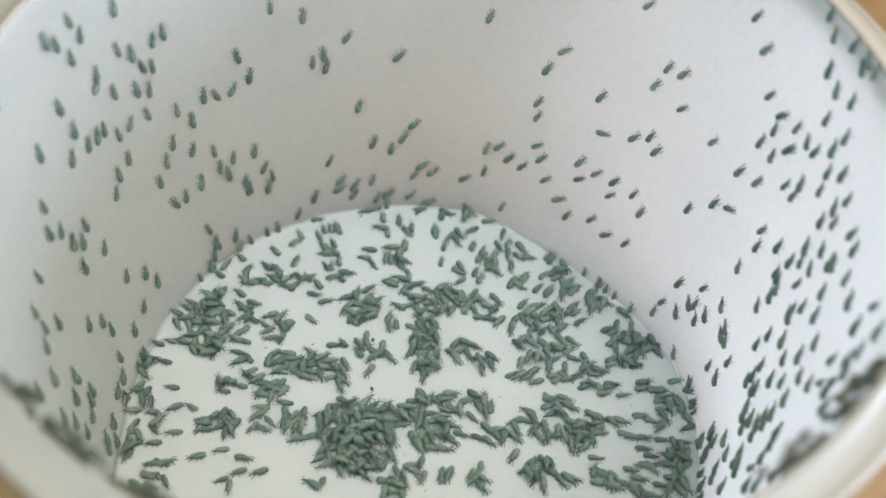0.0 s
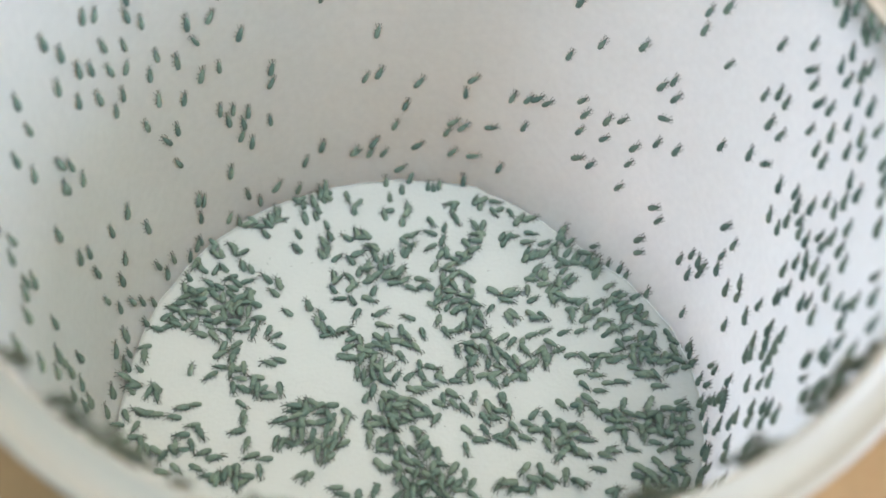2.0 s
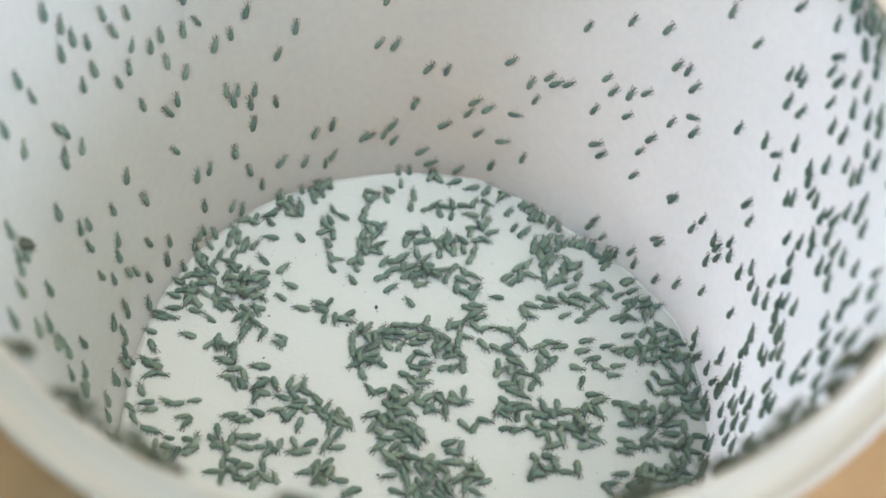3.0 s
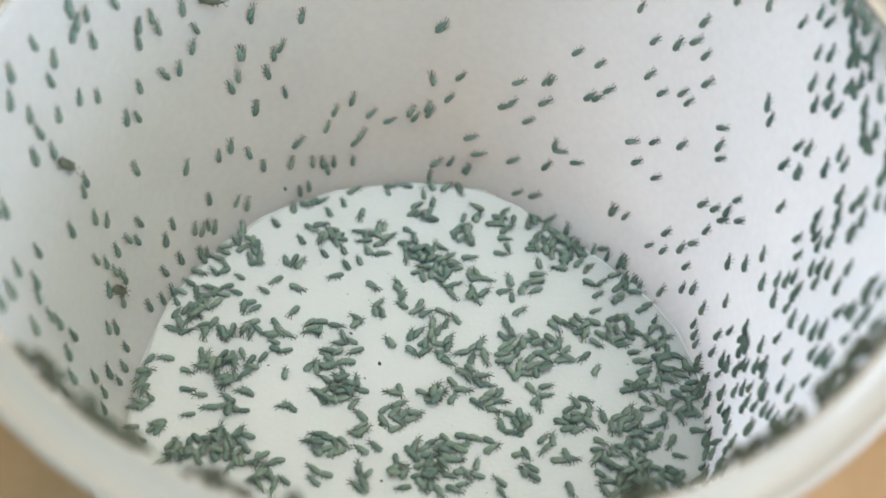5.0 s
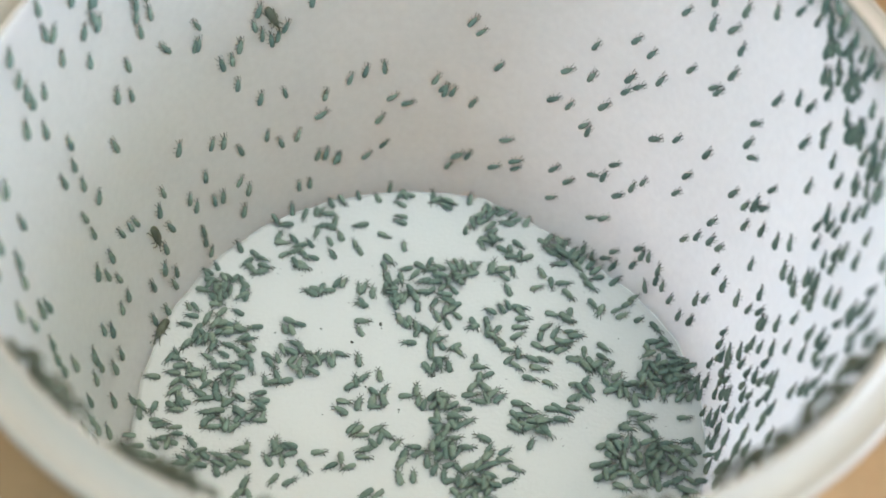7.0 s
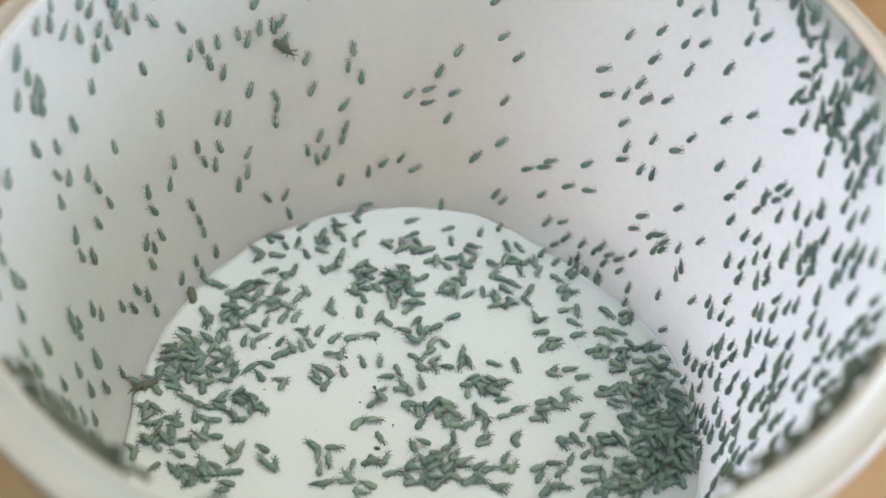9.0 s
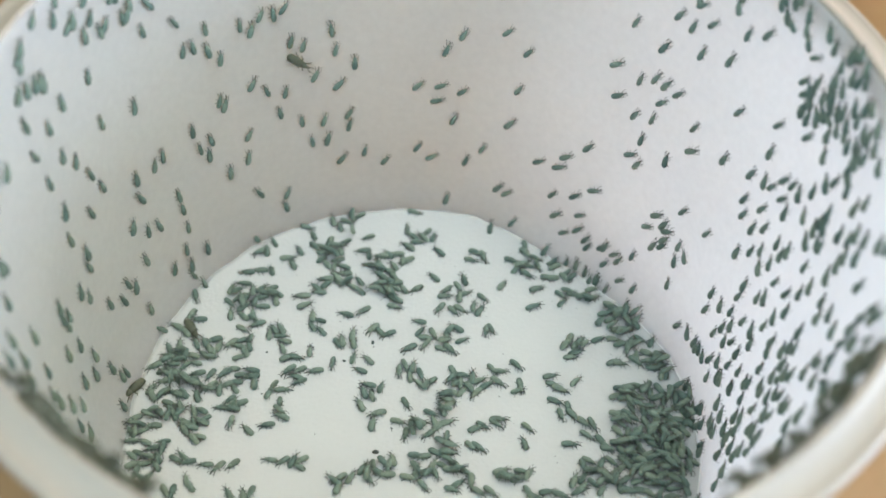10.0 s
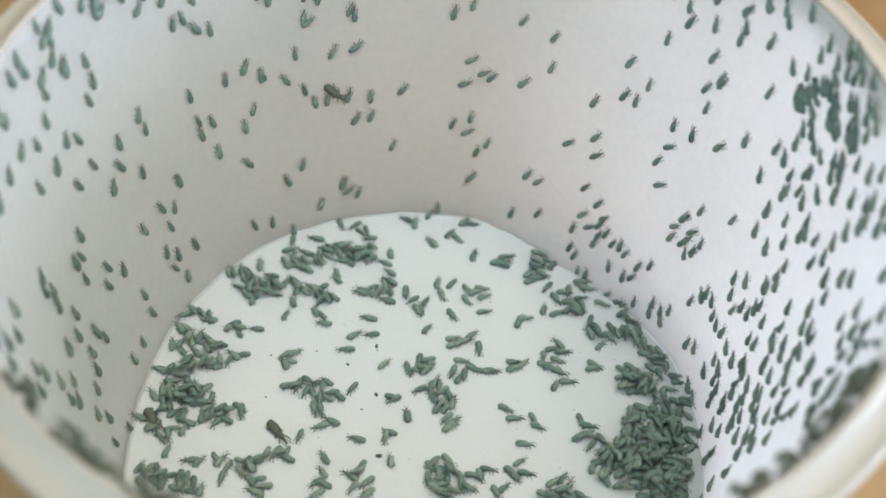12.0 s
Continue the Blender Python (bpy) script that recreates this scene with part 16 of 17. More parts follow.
    walk(crawlers[600], crawl((0.5,-35.3,-379),(0,-30),(0.8,-34.7,-332),(3.2,-29.1,-250),(2.6,-25.8,-168),(-0.1,-32.6,-94),(1.1,-38.3,-128),(-1,-33),(-3,-38.2,-46),(10.7,-37.1,36)))
    walk(crawlers[601], crawl((22.3,-3.4,-118,2),(24,-7),(23.1,-7.5,-36),(23.9,-7,46),(27.5,-8.5,-10),(30.7,-8.5,70),(33.6,-3.4,26),(34,-5),(33.4,-3.7,-30),(33.3,-4.1,-86,2)))
    walk(crawlers[602], crawl((35.9,-4.8,-68),(35,-4),(35.3,-4.9,-111),(35.3,-5.5,-164),(32.7,-6.9,-119),(33.7,-8.2,-37,1),(36.3,-5.2,-3),(37,-7),(36,-6.5,-85,1),(35.5,-8.1,-135,2)))
    walk(crawlers[603], crawl((-11.3,1.5,55,1),(-11,2),(-8,1.8,87,2),(-9.5,3.6,169,1),(-13.7,1.3,201,2),(-19.6,3.4,177,2),(-14.8,5.6,122),(-19,6),(-19.8,6.4,204),(-17,2.3,286)))
    walk(crawlers[604], crawl((-12,-8.4,-27,2),(-11,-10),(-8.1,-11.8,-54),(-5.6,-13.1,-34,2),(-5.3,-14,1,1),(-4.4,-13.3,83),(-8.2,-12.9,141),(-9,-11),(-5.9,-9.6,185),(-8.8,-11.9,213)))
    walk(crawlers[605], crawl((-3.4,-35.8,-76),(-4,-32),(-3.2,-39.4,-9),(0.4,-37.1,44),(9.3,-32.4,15),(11.6,-30.7,-67),(6.1,-37.5,-57),(5,-33),(12.4,-33.7,25),(19.9,-34.4,2)))
    walk(crawlers[606], crawl((-25.7,-2.5,228),(-22,-10),(-26.3,-13.5,276,1),(-26.5,-14.4,194),(-28.2,-12.5,112,1),(-29.7,-10.9,162,1),(-31.6,-11.5,162),(-32,-10),(-34.7,-11.2,106),(-36.1,-11.1,123)))
    walk(crawlers[607], crawl((1.7,-38.4,84),(1,-34),(8.3,-34.1,125),(10.5,-27.8,152),(6.8,-27.9,234),(6.1,-38.1,289),(0.5,-39.5,273),(-6,-40),(-3.8,-39,191),(0.9,-31.8,109)))
    walk(crawlers[608], crawl((-7.5,-38.8,-168),(-16,-38),(-14.8,-36.2,-184),(-13.8,-37.2,-258),(-16.1,-30.6,-246),(-13.1,-28.8,-164),(-22.1,-39,-123),(-14,-36),(-15.3,-39.6,-41),(-14.2,-36.3,41)))
    walk(crawlers[609], crawl((35,-10.6,253),(34,-12),(33.7,-13.5,244),(32.4,-14.7,184),(31,-14.9,104),(33.3,-12.6,59,1),(36.9,-7.7,-3,1),(37,-8),(37.2,-8.5,-85),(36.5,-9.5,-63,1)))
    walk(crawlers[610], crawl((-2.2,-29.6,-94),(-3,-27),(-3.2,-34.7,-176),(-7.4,-25.8,-181),(-10.1,-28.8,-99),(-7.5,-37.9,-100),(-11.8,-39.9,-112),(-11,-38),(-12,-37.6,-194),(-15,-28.1,-215)))
    walk(crawlers[611], crawl((-13.8,1.6,4),(-14,3),(-9.5,2.5,86),(-10.8,4.1,91,2),(-17,3.9,165,1),(-23.5,3,189,1),(-26.3,-0.2,145,1),(-27,3),(-24.3,4.1,63),(-21.4,6,12,1)))
    walk(crawlers[612], crawl((8.1,-9.6,323),(11,-10),(11.6,-14.5,263),(6.5,-15.2,181,1),(6.3,-13.9,164),(7.2,-14.4,82,1),(12.9,-12.9,28,1),(21,-11),(22.5,-11.1,46),(25.7,-8.4,52,1)))
    walk(crawlers[613], crawl((-25.4,3.7,-118),(-27,3),(-28.5,1,-87),(-29.2,-0.5,-70),(-32,0.8,-140,2),(-34.4,1,-142,1),(-36.9,4.6,-160),(-40,6),(-39.2,5.8,-92,2),(-39.8,3.6,-79,2)))
    walk(crawlers[614], crawl((-14.9,-1.7,-91,2),(-15,-2),(-15.4,-5.4,-135),(-15.8,-5.6,-217),(-15.8,-2.1,-222,1),(-24.6,-1,-177),(-27.5,-0.4,-235,1),(-29,2),(-28.4,2.1,-153),(-30.4,0.6,-185,2)))
    walk(crawlers[615], crawl((-27,6.5,-153,2),(-27,6),(-28.9,5.6,-116),(-29.8,4.4,-76),(-31,4.2,-158,2),(-30.8,7.6,-226),(-32,8.8,-202),(-34,10),(-33.9,10.2,-201,1),(-35.3,10,-119,2)))
    walk(crawlers[616], crawl((17,-6.6,-63),(19,-7),(19.4,-8.6,19,1),(20.6,-7.3,-23,1),(24.8,-11.1,-33,1),(26.2,-11.1,49),(27.9,-8.6,40,2),(31,-8),(30.8,-7.8,27,1),(32.4,-8.6,4)))
    walk(crawlers[617], crawl((19.3,-1.4,-101),(19,-3),(19.9,-6.2,-93,1),(19.6,-6.2,-11),(22.8,-4.5,-43),(26.9,-4.3,-22),(32.4,-1.9,3),(33,-3),(33.7,-1.8,41,2),(32.9,-2.3,-11,2)))
    walk(crawlers[618], crawl((19.6,-9.8,-57),(23,-10),(20.7,-13.2,-57,2),(25.1,-16.4,-56),(27.7,-15.3,26,1),(31,-13.5,96),(32.7,-9.7,80),(35,-10),(34.9,-10.2,30),(35.3,-9.9,55,1)))
    walk(crawlers[619], crawl((17,-16.8,120),(14,-13),(13.9,-15.4,196,2),(6.6,-13.9,114,1),(8.4,-9.3,32),(7.8,-9.6,54),(11.2,-7.2,15),(19,-9),(21.3,-10.1,67),(25,-8.3,61,1)))
    walk(crawlers[620], crawl((-3.7,-11.8,-7,2),(0,-13),(-0.3,-15,-74,1),(-0.4,-17.3,-136),(1,-16.6,-54),(4,-16.4,28,1),(7.6,-12.4,28),(9,-20),(11.8,-20.9,-3),(16.5,-22,36)))
    walk(crawlers[621], crawl((-23.9,-22,-111),(-24,-19),(-24.2,-27.3,-29),(-24.3,-17.1,53),(-27.3,-12.5,97,1),(-25.5,-4.6,95),(-26.4,-2,13),(-25,1),(-22.4,0.9,-36,1),(-21.3,-5.3,-104)))
    walk(crawlers[622], crawl((12.8,-5.8,-121),(12,-10),(13.3,-12.4,-139),(15.1,-12.1,-57),(18.1,-11,-2),(15.8,-5.1,24,2),(19.7,-1.8,19),(28,-3),(28.3,-1.6,-53),(29.1,-2.7,-99,2)))
    walk(crawlers[623], crawl((-11.9,-19.9,-71),(-10,-17),(-15.9,-22.4,-153),(-14.9,-16.9,-235,1),(-17,-13.5,-219),(-21.7,-10.8,-161),(-26.9,-7.5,-130),(-29,-9),(-28.3,-8.3,-139),(-26.1,-8.5,-221,1)))
    walk(crawlers[624], crawl((-9,-8.1,-30),(-9,-11),(-3.9,-12.5,-62),(-4.5,-12.9,2,2),(-5.4,-13,21),(-5.1,-11.3,55),(-2.7,-9.2,31),(-7,-10),(-2.8,-10,-12),(0.5,-11.3,-23,2)))
    walk(crawlers[625], crawl((34.8,-0,-134),(36,1),(32.5,-3.3,-130),(31.5,-5.5,-130,2),(29.6,-8.1,-48),(31.8,-7.9,34,1),(35.2,-3.2,53,2),(37,-5),(36.3,-3.3,22,2),(36.2,-3.8,5)))
    walk(crawlers[626], crawl((-12.3,-5.3,-125,2),(-12,-7),(-12.6,-7.9,-119,2),(-14.5,-13.5,-142),(-16.8,-10.7,-224),(-20.4,-10.5,-146),(-22.2,-7.2,-222,1),(-24,-10),(-21.1,-7.6,-140),(-24.7,-10.1,-171)))
    walk(crawlers[627], crawl((32.8,-7,-51),(33,-7),(32.4,-9.8,-38),(34.8,-11.4,-73),(34,-13.6,-41),(36,-10.1,-123),(37.9,-4.6,-205),(38,-5),(37.5,-4.6,-272,2),(36.6,-5.7,-190,2)))
    walk(crawlers[628], crawl((24.4,-8,-290),(28,-7),(23.5,-10,-208),(27.2,-14,-172),(27.3,-13,-90),(28.5,-10.8,-30),(30.5,-7.6,-44,1),(33,-8),(32.5,-7.9,-118,1),(33.4,-8.6,-181,2)))
    walk(crawlers[629], crawl((23.1,-0.2,-38),(24,3),(26.3,-1.3,-84),(28.8,-4.1,-58),(28.3,-3.8,24),(29.5,-2,-1),(32.5,-1,-12,2),(34,-2),(33.7,-1.1,35,2),(33.7,-2.2,-47,2)))
    walk(crawlers[630], crawl((-37.2,-12,-63),(-35,-13),(-33.9,-14.2,-33),(-30.3,-11.4,-8),(-32.9,-11.1,74,1),(-35.2,-10.4,156,1),(-35.4,-12,83,1),(-35,-10),(-39.5,-8.8,127),(-39,-10.1,209,2)))
    walk(crawlers[631], crawl((-10,-3.1,-19,1),(-8,-4),(-6.7,-5.1,-42,1),(-5.9,-6.1,-67,2),(-5.2,-5.1,-35),(-0.5,-4.6,10),(1.4,-5.1,6,1),(1,-7),(2.3,-4.6,-15,2),(4.3,-8.8,-67)))
    walk(crawlers[632], crawl((-2.2,-8.1,14),(0,-10),(0.4,-13,-17,1),(0,-14.5,-38,1),(1.1,-12,44),(2.2,-9.6,104,2),(4.5,-7.4,22,2),(6,-9),(10.7,-8.7,16),(17.6,-9.8,34)))
    walk(crawlers[633], crawl((23.2,-19.5,115),(29,-15),(25.9,-15.8,102),(28.6,-15.6,20),(28.6,-15.8,45,1),(29.7,-14.3,-21),(30.8,-11.5,61),(34,-11),(33.7,-11.7,64),(33.4,-10.6,141,2)))
    walk(crawlers[634], crawl((-5.8,-10.8,-14),(-5,-13),(-1.9,-15.9,-96,2),(-1.6,-18.8,-87),(-1.9,-21.4,-63),(1.9,-24.4,-33),(3.1,-29.6,-17),(9,-26),(12.5,-27.7,-45),(21.5,-34.4,-85)))
    walk(crawlers[635], crawl((22.6,-1.2,2,2),(26,-1),(26.1,-2.9,-41),(29.2,-4.7,23,1),(28.7,-5.1,28),(28,-4,40),(30.4,-1.8,42),(31,-4),(30.8,-2.6,26,2),(29.8,-3.3,-56,2)))
    walk(crawlers[636], crawl((-14.9,-11.4,248),(-17,-13),(-17.6,-13.7,221),(-17.6,-15.1,193),(-23.1,-15,111,1),(-22,-12.3,99),(-22.7,-8.2,113,1),(-25,-9),(-23,-7.5,175),(-25.1,-7.4,197,2)))
    walk(crawlers[637], crawl((30.5,11.1,-30,2),(33,7),(32.6,7.8,-66,1),(35.3,4.8,-57),(35.2,3.5,-23),(35.3,4.8,-70),(37.3,1.1,-73,2),(38,0),(37.9,0.6,-13),(36.4,-0.1,-95,2)))
    walk(crawlers[638], crawl((-9.5,-2.5,33,2),(-9,-2),(-6.2,-4.1,-18,2),(-4.5,-5.3,18,1),(-4.5,-3.9,59),(-2.7,-1.3,67),(0,3,118,1),(-2,6),(-0.6,5.8,75,1),(-0.2,6,100)))
    walk(crawlers[639], crawl((17.3,-7.7,-98,2),(19,-7),(19.6,-10.2,-115),(17.5,-9.8,-153),(19.2,-10.2,-71),(23.3,-10.6,8),(26.2,-8.1,-14,1),(29,-7),(29.1,-6.4,-26),(29,-6.4,29,2)))
    walk(crawlers[640], crawl((20.6,4.4,-22),(24,5),(25.1,3.8,4),(25,3.9,-25),(29.4,2.6,-23),(29.7,3.6,-33,2),(33.4,0.9,49,1),(34,0),(33.9,0.8,-33,2),(32.8,-1,-115,2)))
    walk(crawlers[641], crawl((5.3,-36.7,11),(8,-31),(9.4,-36.1,36),(12.5,-31.9,42),(17.9,-30.7,86),(15.1,-26.6,58),(16.5,-18.6,84),(20,-20),(25.3,-11.5,56),(28.3,-10.4,-22,1)))
    walk(crawlers[642], crawl((23.4,0.1,-1),(28,-2),(27.5,-2.4,-16),(29.6,-5.2,-93,1),(29.3,-6.6,-160,1),(29.3,-7,-242),(32.2,-2.3,-257,1),(33,-4),(32.4,-2.7,-193,1),(32.4,-3.9,-111,2)))
    walk(crawlers[643], crawl((-27.7,-26.6,-15),(-28,-24),(-29.2,-32.8,4),(-28.4,-28.5,86),(-31.5,-29.5,104),(-31.1,-14.1,114),(-32.5,-12,111,2),(-33,-10),(-34.8,-8.1,193),(-34.4,-10.7,275)))
    walk(crawlers[644], crawl((38.1,-4.8,-115),(38,-4),(37,-5.5,-79),(36.8,-6.1,-87),(34.6,-7.3,-118),(35.1,-8.1,-200),(37.2,-2.9,-215,2),(37,-4),(36.8,-2.3,-217,2),(37,-3.2,-221,2)))
    walk(crawlers[645], crawl((-14.1,-7.3,-73),(-15,-10),(-15.4,-9.3,-80),(-15.6,-15.6,-110,2),(-22.4,-16.7,-102),(-26.4,-14.6,-71),(-25,-30.8,-62),(-25,-32),(-16.4,-38.1,20),(-16.6,-38.1,66)))
    walk(crawlers[646], crawl((3.4,-23.5,22),(3,-15),(4.1,-16.2,-21),(5,-14.6,61),(6.2,-12,79),(7.6,-12.9,4),(16.3,-10.3,25),(25,-8),(25.4,-8.6,-2,1),(27.7,-5.9,80,2)))
    walk(crawlers[647], crawl((25.3,-9.8,337),(29,-11),(30.6,-11,344),(29.6,-14,262),(28.2,-13.9,216,1),(28.9,-13,134),(29.9,-10.5,52),(32,-11),(32.6,-10,-20,2),(32.8,-9.4,11,2)))
    walk(crawlers[648], crawl((-7.4,-8.3,-42),(-4,-10),(-1.6,-13.4,-114,1),(-1.6,-14.1,-64),(-0.3,-13.5,18,1),(0.6,-10.8,43,1),(1.7,-8.1,18,1),(1,-9),(3,-7.3,-40,1),(4.7,-9.9,-100,1)))
    walk(crawlers[649], crawl((26.7,-9.8,273),(29,-12),(31.3,-13.3,262),(30.5,-14.6,180,1),(29,-14.3,178,1),(31.2,-13,96,1),(33.9,-8.4,85),(34,-9),(34.3,-8.9,40),(34.5,-8.8,46,2)))
    walk(crawlers[650], crawl((-38.5,-19.9,116),(-36,-15),(-31,-15.6,39),(-29.1,-11.4,121),(-31.6,-9.4,137,1),(-32.5,-3,187),(-35.3,-3.3,162,1),(-35,2),(-37.4,1.6,105),(-37.7,2.9,173,2)))
    walk(crawlers[651], crawl((9.3,-19.6,-45),(11,-15),(11.6,-20.4,-1),(14.6,-22.3,-35),(22.7,-21.2,47),(23.7,-25.2,86),(26.7,-12.3,74),(30,-11),(29.8,-8.6,64,1),(30.2,-7.1,88,2)))
    walk(crawlers[652], crawl((20.6,-9.3,-47),(24,-10),(21.8,-10.3,-20),(23.8,-8.3,-37),(28.1,-9.6,-58),(31.1,-8.3,-8,2),(33.8,-3.4,74,2),(36,-5),(35.1,-4.2,101,1),(34.2,-5,183,2)))
    walk(crawlers[653], crawl((29.3,-1.5,342),(32,-2),(30.6,-4.7,282,1),(31.6,-7.5,233),(29.3,-10.9,214),(29.5,-9.7,132,1),(31.5,-6.2,50,1),(32,-6),(32.6,-5.7,28,1),(32.5,-5.7,-5,2)))
    walk(crawlers[654], crawl((36.5,-3,283),(35,-2),(33.5,-3.9,289,1),(34.3,-4.6,239,1),(32.4,-4.6,206),(32.5,-6.3,124),(34.6,-1.8,64,2),(37,-3),(35.6,-0.9,15,1),(35.2,-1.9,-67,2)))
    walk(crawlers[655], crawl((-8.5,-4.4,-40,2),(-7,-6),(-4.8,-7.5,-66),(-4.3,-8.8,-6),(-3.4,-10.3,-53),(-2.7,-9.7,29),(-1.2,-8.1,11,1),(-3,-10),(-1.7,-8.6,-54,1),(1.1,-11,20,2)))
    walk(crawlers[656], crawl((-0.7,-7.5,-100),(1,-9),(1.2,-13.6,-123,2),(1,-14.3,-132,2),(1.4,-12.7,-50,2),(2.3,-11.7,19),(2.2,-9.2,17,1),(0,-11),(1.1,-9.3,-65),(3.9,-16.7,-119)))
    walk(crawlers[657], crawl((16.7,-21.3,-5),(19,-19),(19.2,-27.6,50),(22.9,-22.8,61),(24.4,-15.6,121),(24.8,-12.9,111,1),(26.4,-9.9,29),(30,-10),(29,-9.6,38),(31.5,-8.8,42,2)))
    walk(crawlers[658], crawl((20.5,-2.6,-74),(21,-5),(21,-7,-156),(21.3,-6.1,-74,2),(24.2,-7.6,-24),(25.7,-7.3,-61,1),(27.5,-7.3,7,1),(30,-7),(29.9,-5.5,-12,1),(30.4,-5.9,-69,2)))
    walk(crawlers[659], crawl((-5.6,-0.9,1,2),(-4,0),(-4.1,-2.8,2,2),(-3.5,-2.7,45),(-0.3,-0.5,79,2),(0.2,-1,119,2),(2.4,3,149),(2,2),(3,4.8,182),(1.7,6,216)))
    walk(crawlers[660], crawl((-31,4.8,225,2),(-30,4),(-33,1.8,224),(-30.6,3,172),(-32.7,3.4,90,2),(-34,5.4,110),(-35.8,6.3,155,1),(-38,8),(-37,5.8,153,2),(-37.4,4.5,201,2)))
    walk(crawlers[661], crawl((-1.6,-9.1,-31),(1,-11),(2,-14.4,-66,2),(2.2,-16.1,-103,1),(2.3,-14,-21),(4.5,-14.9,61,2),(4.8,-10.9,46,1),(7,-12),(7.4,-12.1,-36),(10.2,-22.8,14)))
    walk(crawlers[662], crawl((15.4,-6.8,40),(17,-7),(19,-8.3,52,2),(19,-7,62),(21.1,-5.8,24),(24.2,-7,16),(27.1,-7.1,38,1),(29,-7),(29.5,-5.3,45,2),(29.6,-5.2,51,2)))
    walk(crawlers[663], crawl((-9.5,-9,-127,2),(-8,-13),(-3.8,-14.4,-87,2),(-5.6,-15.3,-169),(-9.4,-16.1,-250,1),(-8.1,-16.1,-168),(-6.4,-18.3,-86),(0,-23),(-3,-29,-10),(1.7,-26.3,38)))
    walk(crawlers[664], crawl((37.6,-9.9,-59),(37,-13),(36.9,-13.6,-109),(35.3,-15.2,-144),(36.2,-14.9,-226),(37.4,-10.9,-229),(37.3,-5.9,-216,2),(37,-6),(36.9,-5.9,-273,2),(36.3,-6.7,-191,2)))
    walk(crawlers[665], crawl((-13.5,-4.6,-96,2),(-14,-7),(-15.5,-7.2,-89,2),(-17.1,-10.4,-152),(-17,-9.3,-182,1),(-20.7,-9.2,-187,1),(-21.5,-6.1,-232),(-26,-7),(-24,-1.5,-169),(-25.5,-7.3,-154,1)))
    walk(crawlers[666], crawl((19,-27.1,21),(24,-25),(24.5,-31.3,-6),(26.6,-27.6,76),(29.1,-20,110),(25,-22.3,172),(24.6,-11.7,132),(29,-9),(28.8,-6.9,145,1),(30,-6.3,86,2)))
    walk(crawlers[667], crawl((17.6,-37,101),(18,-31),(17,-34.7,81),(17.4,-26.6,95),(22.8,-22.3,31),(21.7,-25.4,113),(21.5,-12.1,111),(28,-8),(28.2,-8,43),(30,-7.2,51,2)))
    walk(crawlers[668], crawl((-7.3,-7.2,-39,2),(-5,-9),(-2.4,-11,-28),(-3.6,-12,-55,2),(-1.8,-12.4,27),(-0.4,-9.5,82,2),(-0.3,-7,106,1),(-1,-8),(-0.6,-6.5,188),(1.2,-8.8,262,1)))
    walk(crawlers[669], crawl((28.8,0.8,-16),(33,-2),(31.6,-1.6,66,2),(34.2,-2.5,64),(33.4,-0.2,123),(32.1,3.5,122,1),(34.1,1.4,40,2),(34,1),(34.5,1,-15,2),(33.9,0.3,-76,2)))
    walk(crawlers[670], crawl((35.9,-8.7,254),(36,-12),(34.2,-11.9,331),(33.8,-13.3,280),(31.7,-13.7,198),(33.7,-11,116,1),(36,-6.5,113,2),(36,-7),(36,-6.6,130,2),(36.2,-7.9,48,2)))
    walk(crawlers[671], crawl((-39.2,-12.7,-24),(-37,-13),(-36.1,-13.9,-55),(-34.2,-12.3,27),(-35.1,-11.7,76,2),(-38.3,-9.3,73,1),(-40,-7.3,133,2),(-42,-5),(-43.4,-3.3,101,1),(-42,-2.4,19,1)))
    walk(crawlers[672], crawl((18.2,-19.1,92,1),(17,-13),(17.1,-14.9,127),(17.8,-12.7,117,1),(25.2,-12.1,133,2),(27.4,-9.3,76),(30.9,-6.3,88,1),(33,-7),(33.2,-6.6,18,2),(33.7,-6.7,65)))
    walk(crawlers[673], crawl((-18.3,-25.8,184),(-21,-23),(-26,-31.4,135),(-29.9,-26,98),(-37.4,-26.3,58),(-34.8,-13.6,46),(-34.9,-11.5,12,2),(-34,-10),(-36.7,-7.7,-27),(-35.3,-10.6,-98,2)))
    walk(crawlers[674], crawl((9.1,-33.2,-61),(12,-30),(13.7,-37.9,-105),(13.8,-36.6,-36),(22.5,-33.6,-4),(25.7,-27.6,31),(29.2,-12.4,51),(32,-11),(32.3,-8.5,16,2),(33.4,-8.1,-65,2)))
    walk(crawlers[675], crawl((37.3,-5.6,-196,2),(35,-5),(35.7,-6.5,-129),(35.8,-9.2,-125,1),(32.6,-12.9,-112),(35.3,-11.9,-30),(37.7,-6.9,-24,2),(38,-9),(38.3,-7.6,-84,1),(37.5,-8.4,-166,2)))
    walk(crawlers[676], crawl((-5.6,-3.4,-57,2),(-3,-5),(-0.9,-7,-84),(-2.6,-7.8,-53,1),(-0.3,-8.6,29),(0.3,-6,55,2),(0.9,-5.3,137,2),(-2,-5),(0,-2.6,219),(2.4,-8,301,2)))
    walk(crawlers[677], crawl((14.7,-9.3,-67,2),(14,-12),(14.9,-14.3,-51,1),(15.4,-14.6,11,1),(19.5,-15.6,-71),(18.3,-23.7,11),(20.4,-12.5,39),(28,-10),(27.2,-8.8,62),(29.1,-7.5,56,2)))
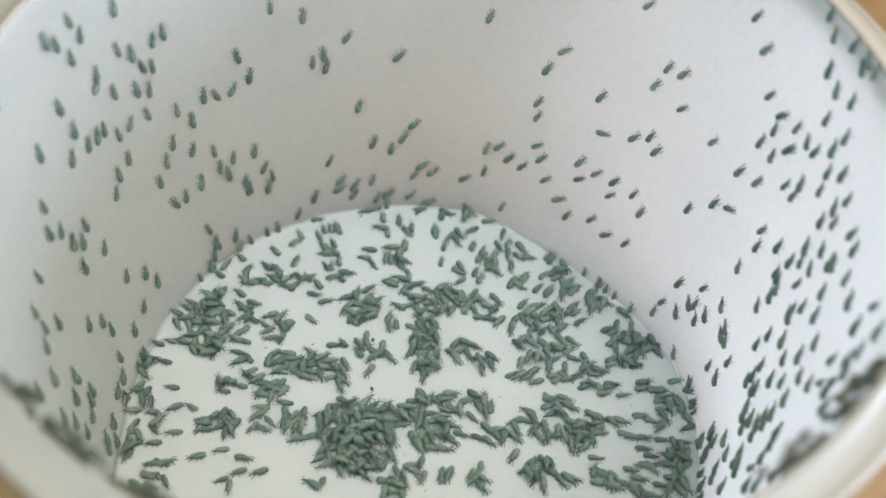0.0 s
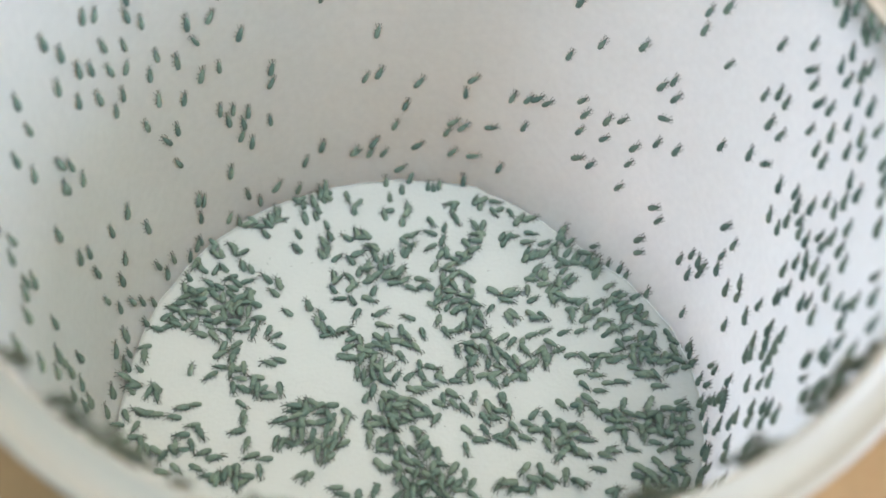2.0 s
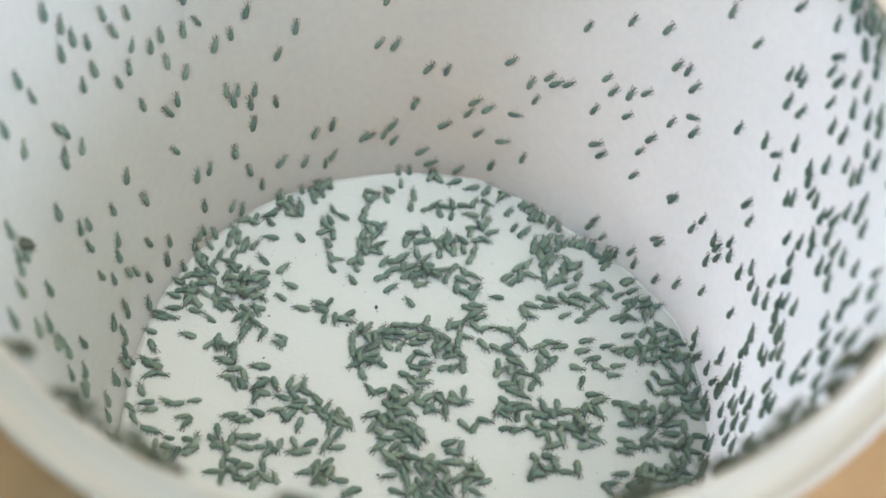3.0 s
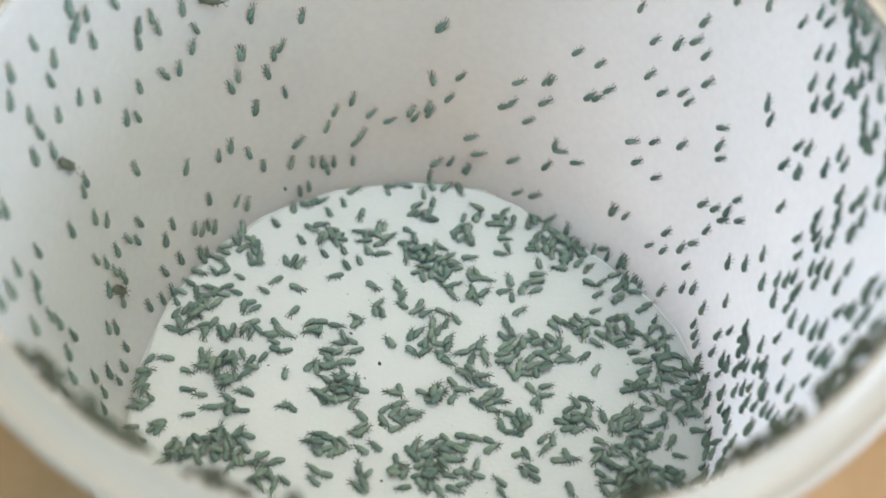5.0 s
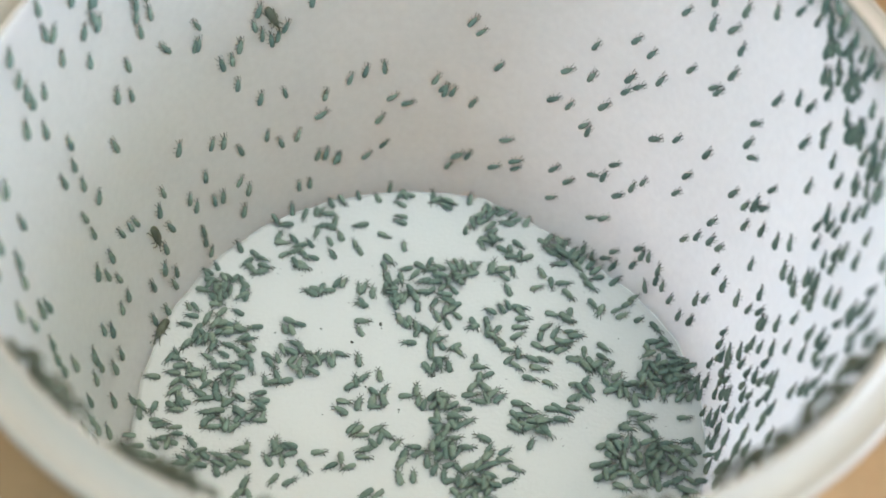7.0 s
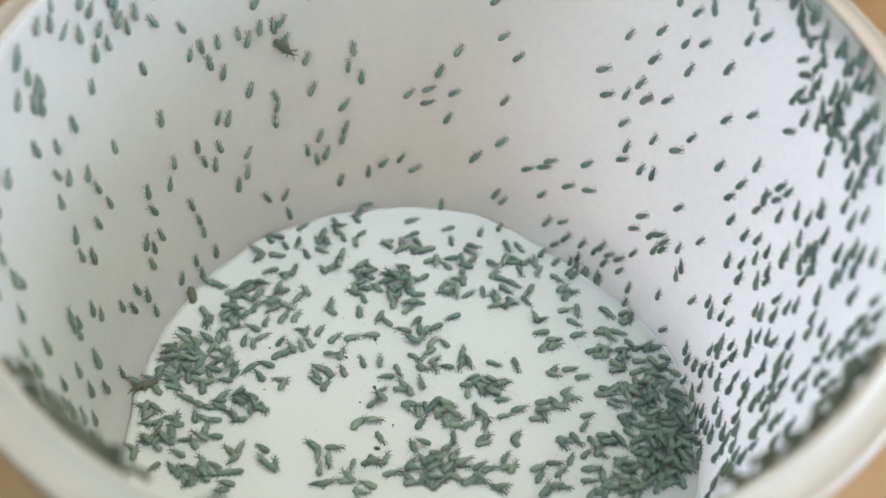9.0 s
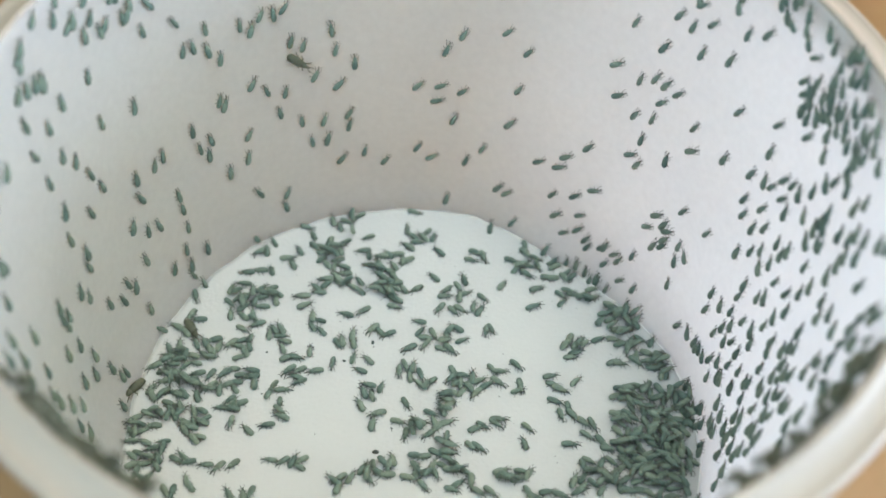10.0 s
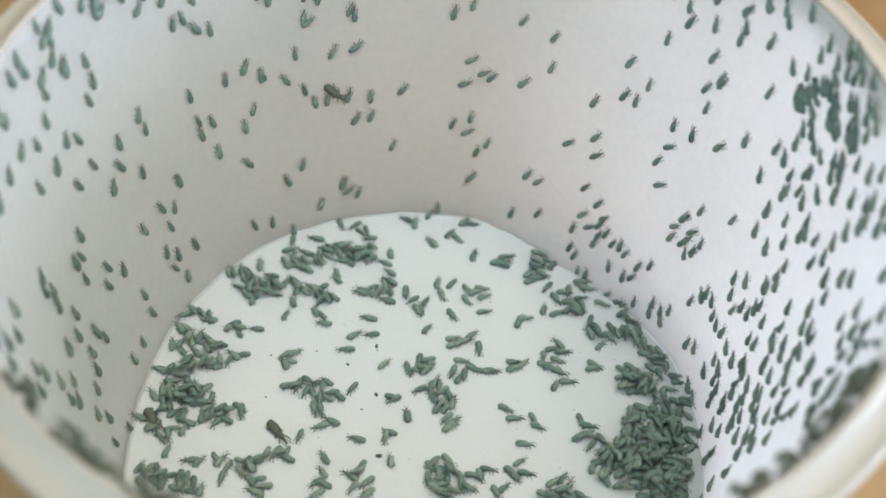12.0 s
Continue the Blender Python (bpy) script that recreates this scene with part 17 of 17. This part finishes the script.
    walk(crawlers[678], crawl((-34.6,-18.9,-1),(-29,-16),(-29.3,-15.7,81),(-29.2,-13.7,85),(-31.2,-11.3,167,2),(-33.9,-9.7,211),(-35.3,-10.2,163,1),(-38,-7),(-40.4,-8.1,159,2),(-40.8,-9.4,241,2)))
    walk(crawlers[679], crawl((30.8,-8.9,347),(33,-11),(32.6,-12.7,339,1),(30.3,-14,257,2),(27.6,-12.7,210,1),(27.7,-10.5,128,1),(29.3,-8.8,57),(33,-9),(31.4,-8.3,63,1),(32.1,-8.9,25,2)))
    walk(crawlers[680], crawl((-4.2,-10,-69,2),(-2,-11),(-0.9,-14.3,-3,2),(-0.1,-16.2,66,2),(0.3,-14.2,39,2),(3.6,-14.2,97),(3.5,-9.5,68),(3,-10),(4.5,-9.1,4,2),(10.4,-11,42)))
    walk(crawlers[681], crawl((35.1,-5.2,-193,1),(34,-6),(33.5,-5.3,-262,1),(34,-5.9,-183),(31,-5.5,-196),(31.9,-6.5,-114,2),(34.3,-2.3,-32,2),(34,-4),(34.9,-3.4,-114,2),(34.8,-4.2,-161,2)))
    walk(crawlers[682], crawl((25.2,-8.2,153),(29,-8),(25.1,-8.7,71),(29.1,-9.5,-11),(29,-12.1,-50,1),(31.7,-10.4,32,2),(33.4,-6.3,106,2),(34,-7),(34.4,-6,157,2),(33.2,-5.3,160,2)))
    walk(crawlers[683], crawl((19.9,-21.3,-39),(26,-21),(24.5,-28,-12),(26.1,-23.5,70),(28.8,-15.9,71,1),(32.3,-12.3,58,2),(35.4,-7.9,44,1),(36,-9),(36.1,-9.9,-38,1),(35.3,-10.1,15,1)))
    walk(crawlers[684], crawl((19.2,-19.1,10),(24,-14),(25.1,-15.4,8),(28.9,-15.5,49),(29,-14.4,87,2),(31.2,-12,51,2),(34.1,-7,52,2),(36,-7),(35.6,-7.3,-30,2),(35.2,-8.8,-112,2)))
    walk(dark_weevils[0], [(0, wall(189.9, 54.9, -118)), (3, wall(184.8, 37.3, -119)), (4.8, wall(169.2, 14.1, -122)), (5.5, wall(162.8, 5.8, -115)), (6.5, disc(-43.1, 13, -91)), (8.5, disc(-43.1, 3.9, -145)), (9.5, disc(-44.3, 4.2, -151)), (10.5, disc(-44.8, 4.5, -91)), (12, disc(-41.9, -0.5, -57))])
    walk(dark_weevils[1], [(0, wall(172.8, 59, -75)), (3.2, wall(179.1, 55.3, -118)), (4.8, wall(169.2, 39.4, -122)), (5.5, wall(164.2, 32.9, -117)), (6.5, wall(156.9, 21.5, -106)), (8.5, wall(146.9, 0, -46)), (9.5, disc(-39.1, 19, -58)), (10.5, disc(-34.6, 12, -55)), (11, disc(-31.6, 7.7, -49)), (12, disc(-23.1, -2, -48))])
    walk(dark_weevils[2], [(0, wall(145.4, 58.9, -135)), (3.2, wall(136.4, 45.7, -142)), (5.5, wall(127.8, 41.9, -145)), (6.5, wall(121.5, 39.2, -110)), (8.5, wall(118.5, 36.9, -112)), (9.5, wall(115.5, 33.5, -139)), (10.5, wall(112.1, 31.4, -126)), (12, wall(108.1, 26.3, -128))])
    huddle(huddled[:AT_RIM // 2], LEFT_ARCS, 0.5, -104)
    huddle(huddled[AT_RIM // 2:], RIGHT_ARCS, 0.75, -71)


motions()
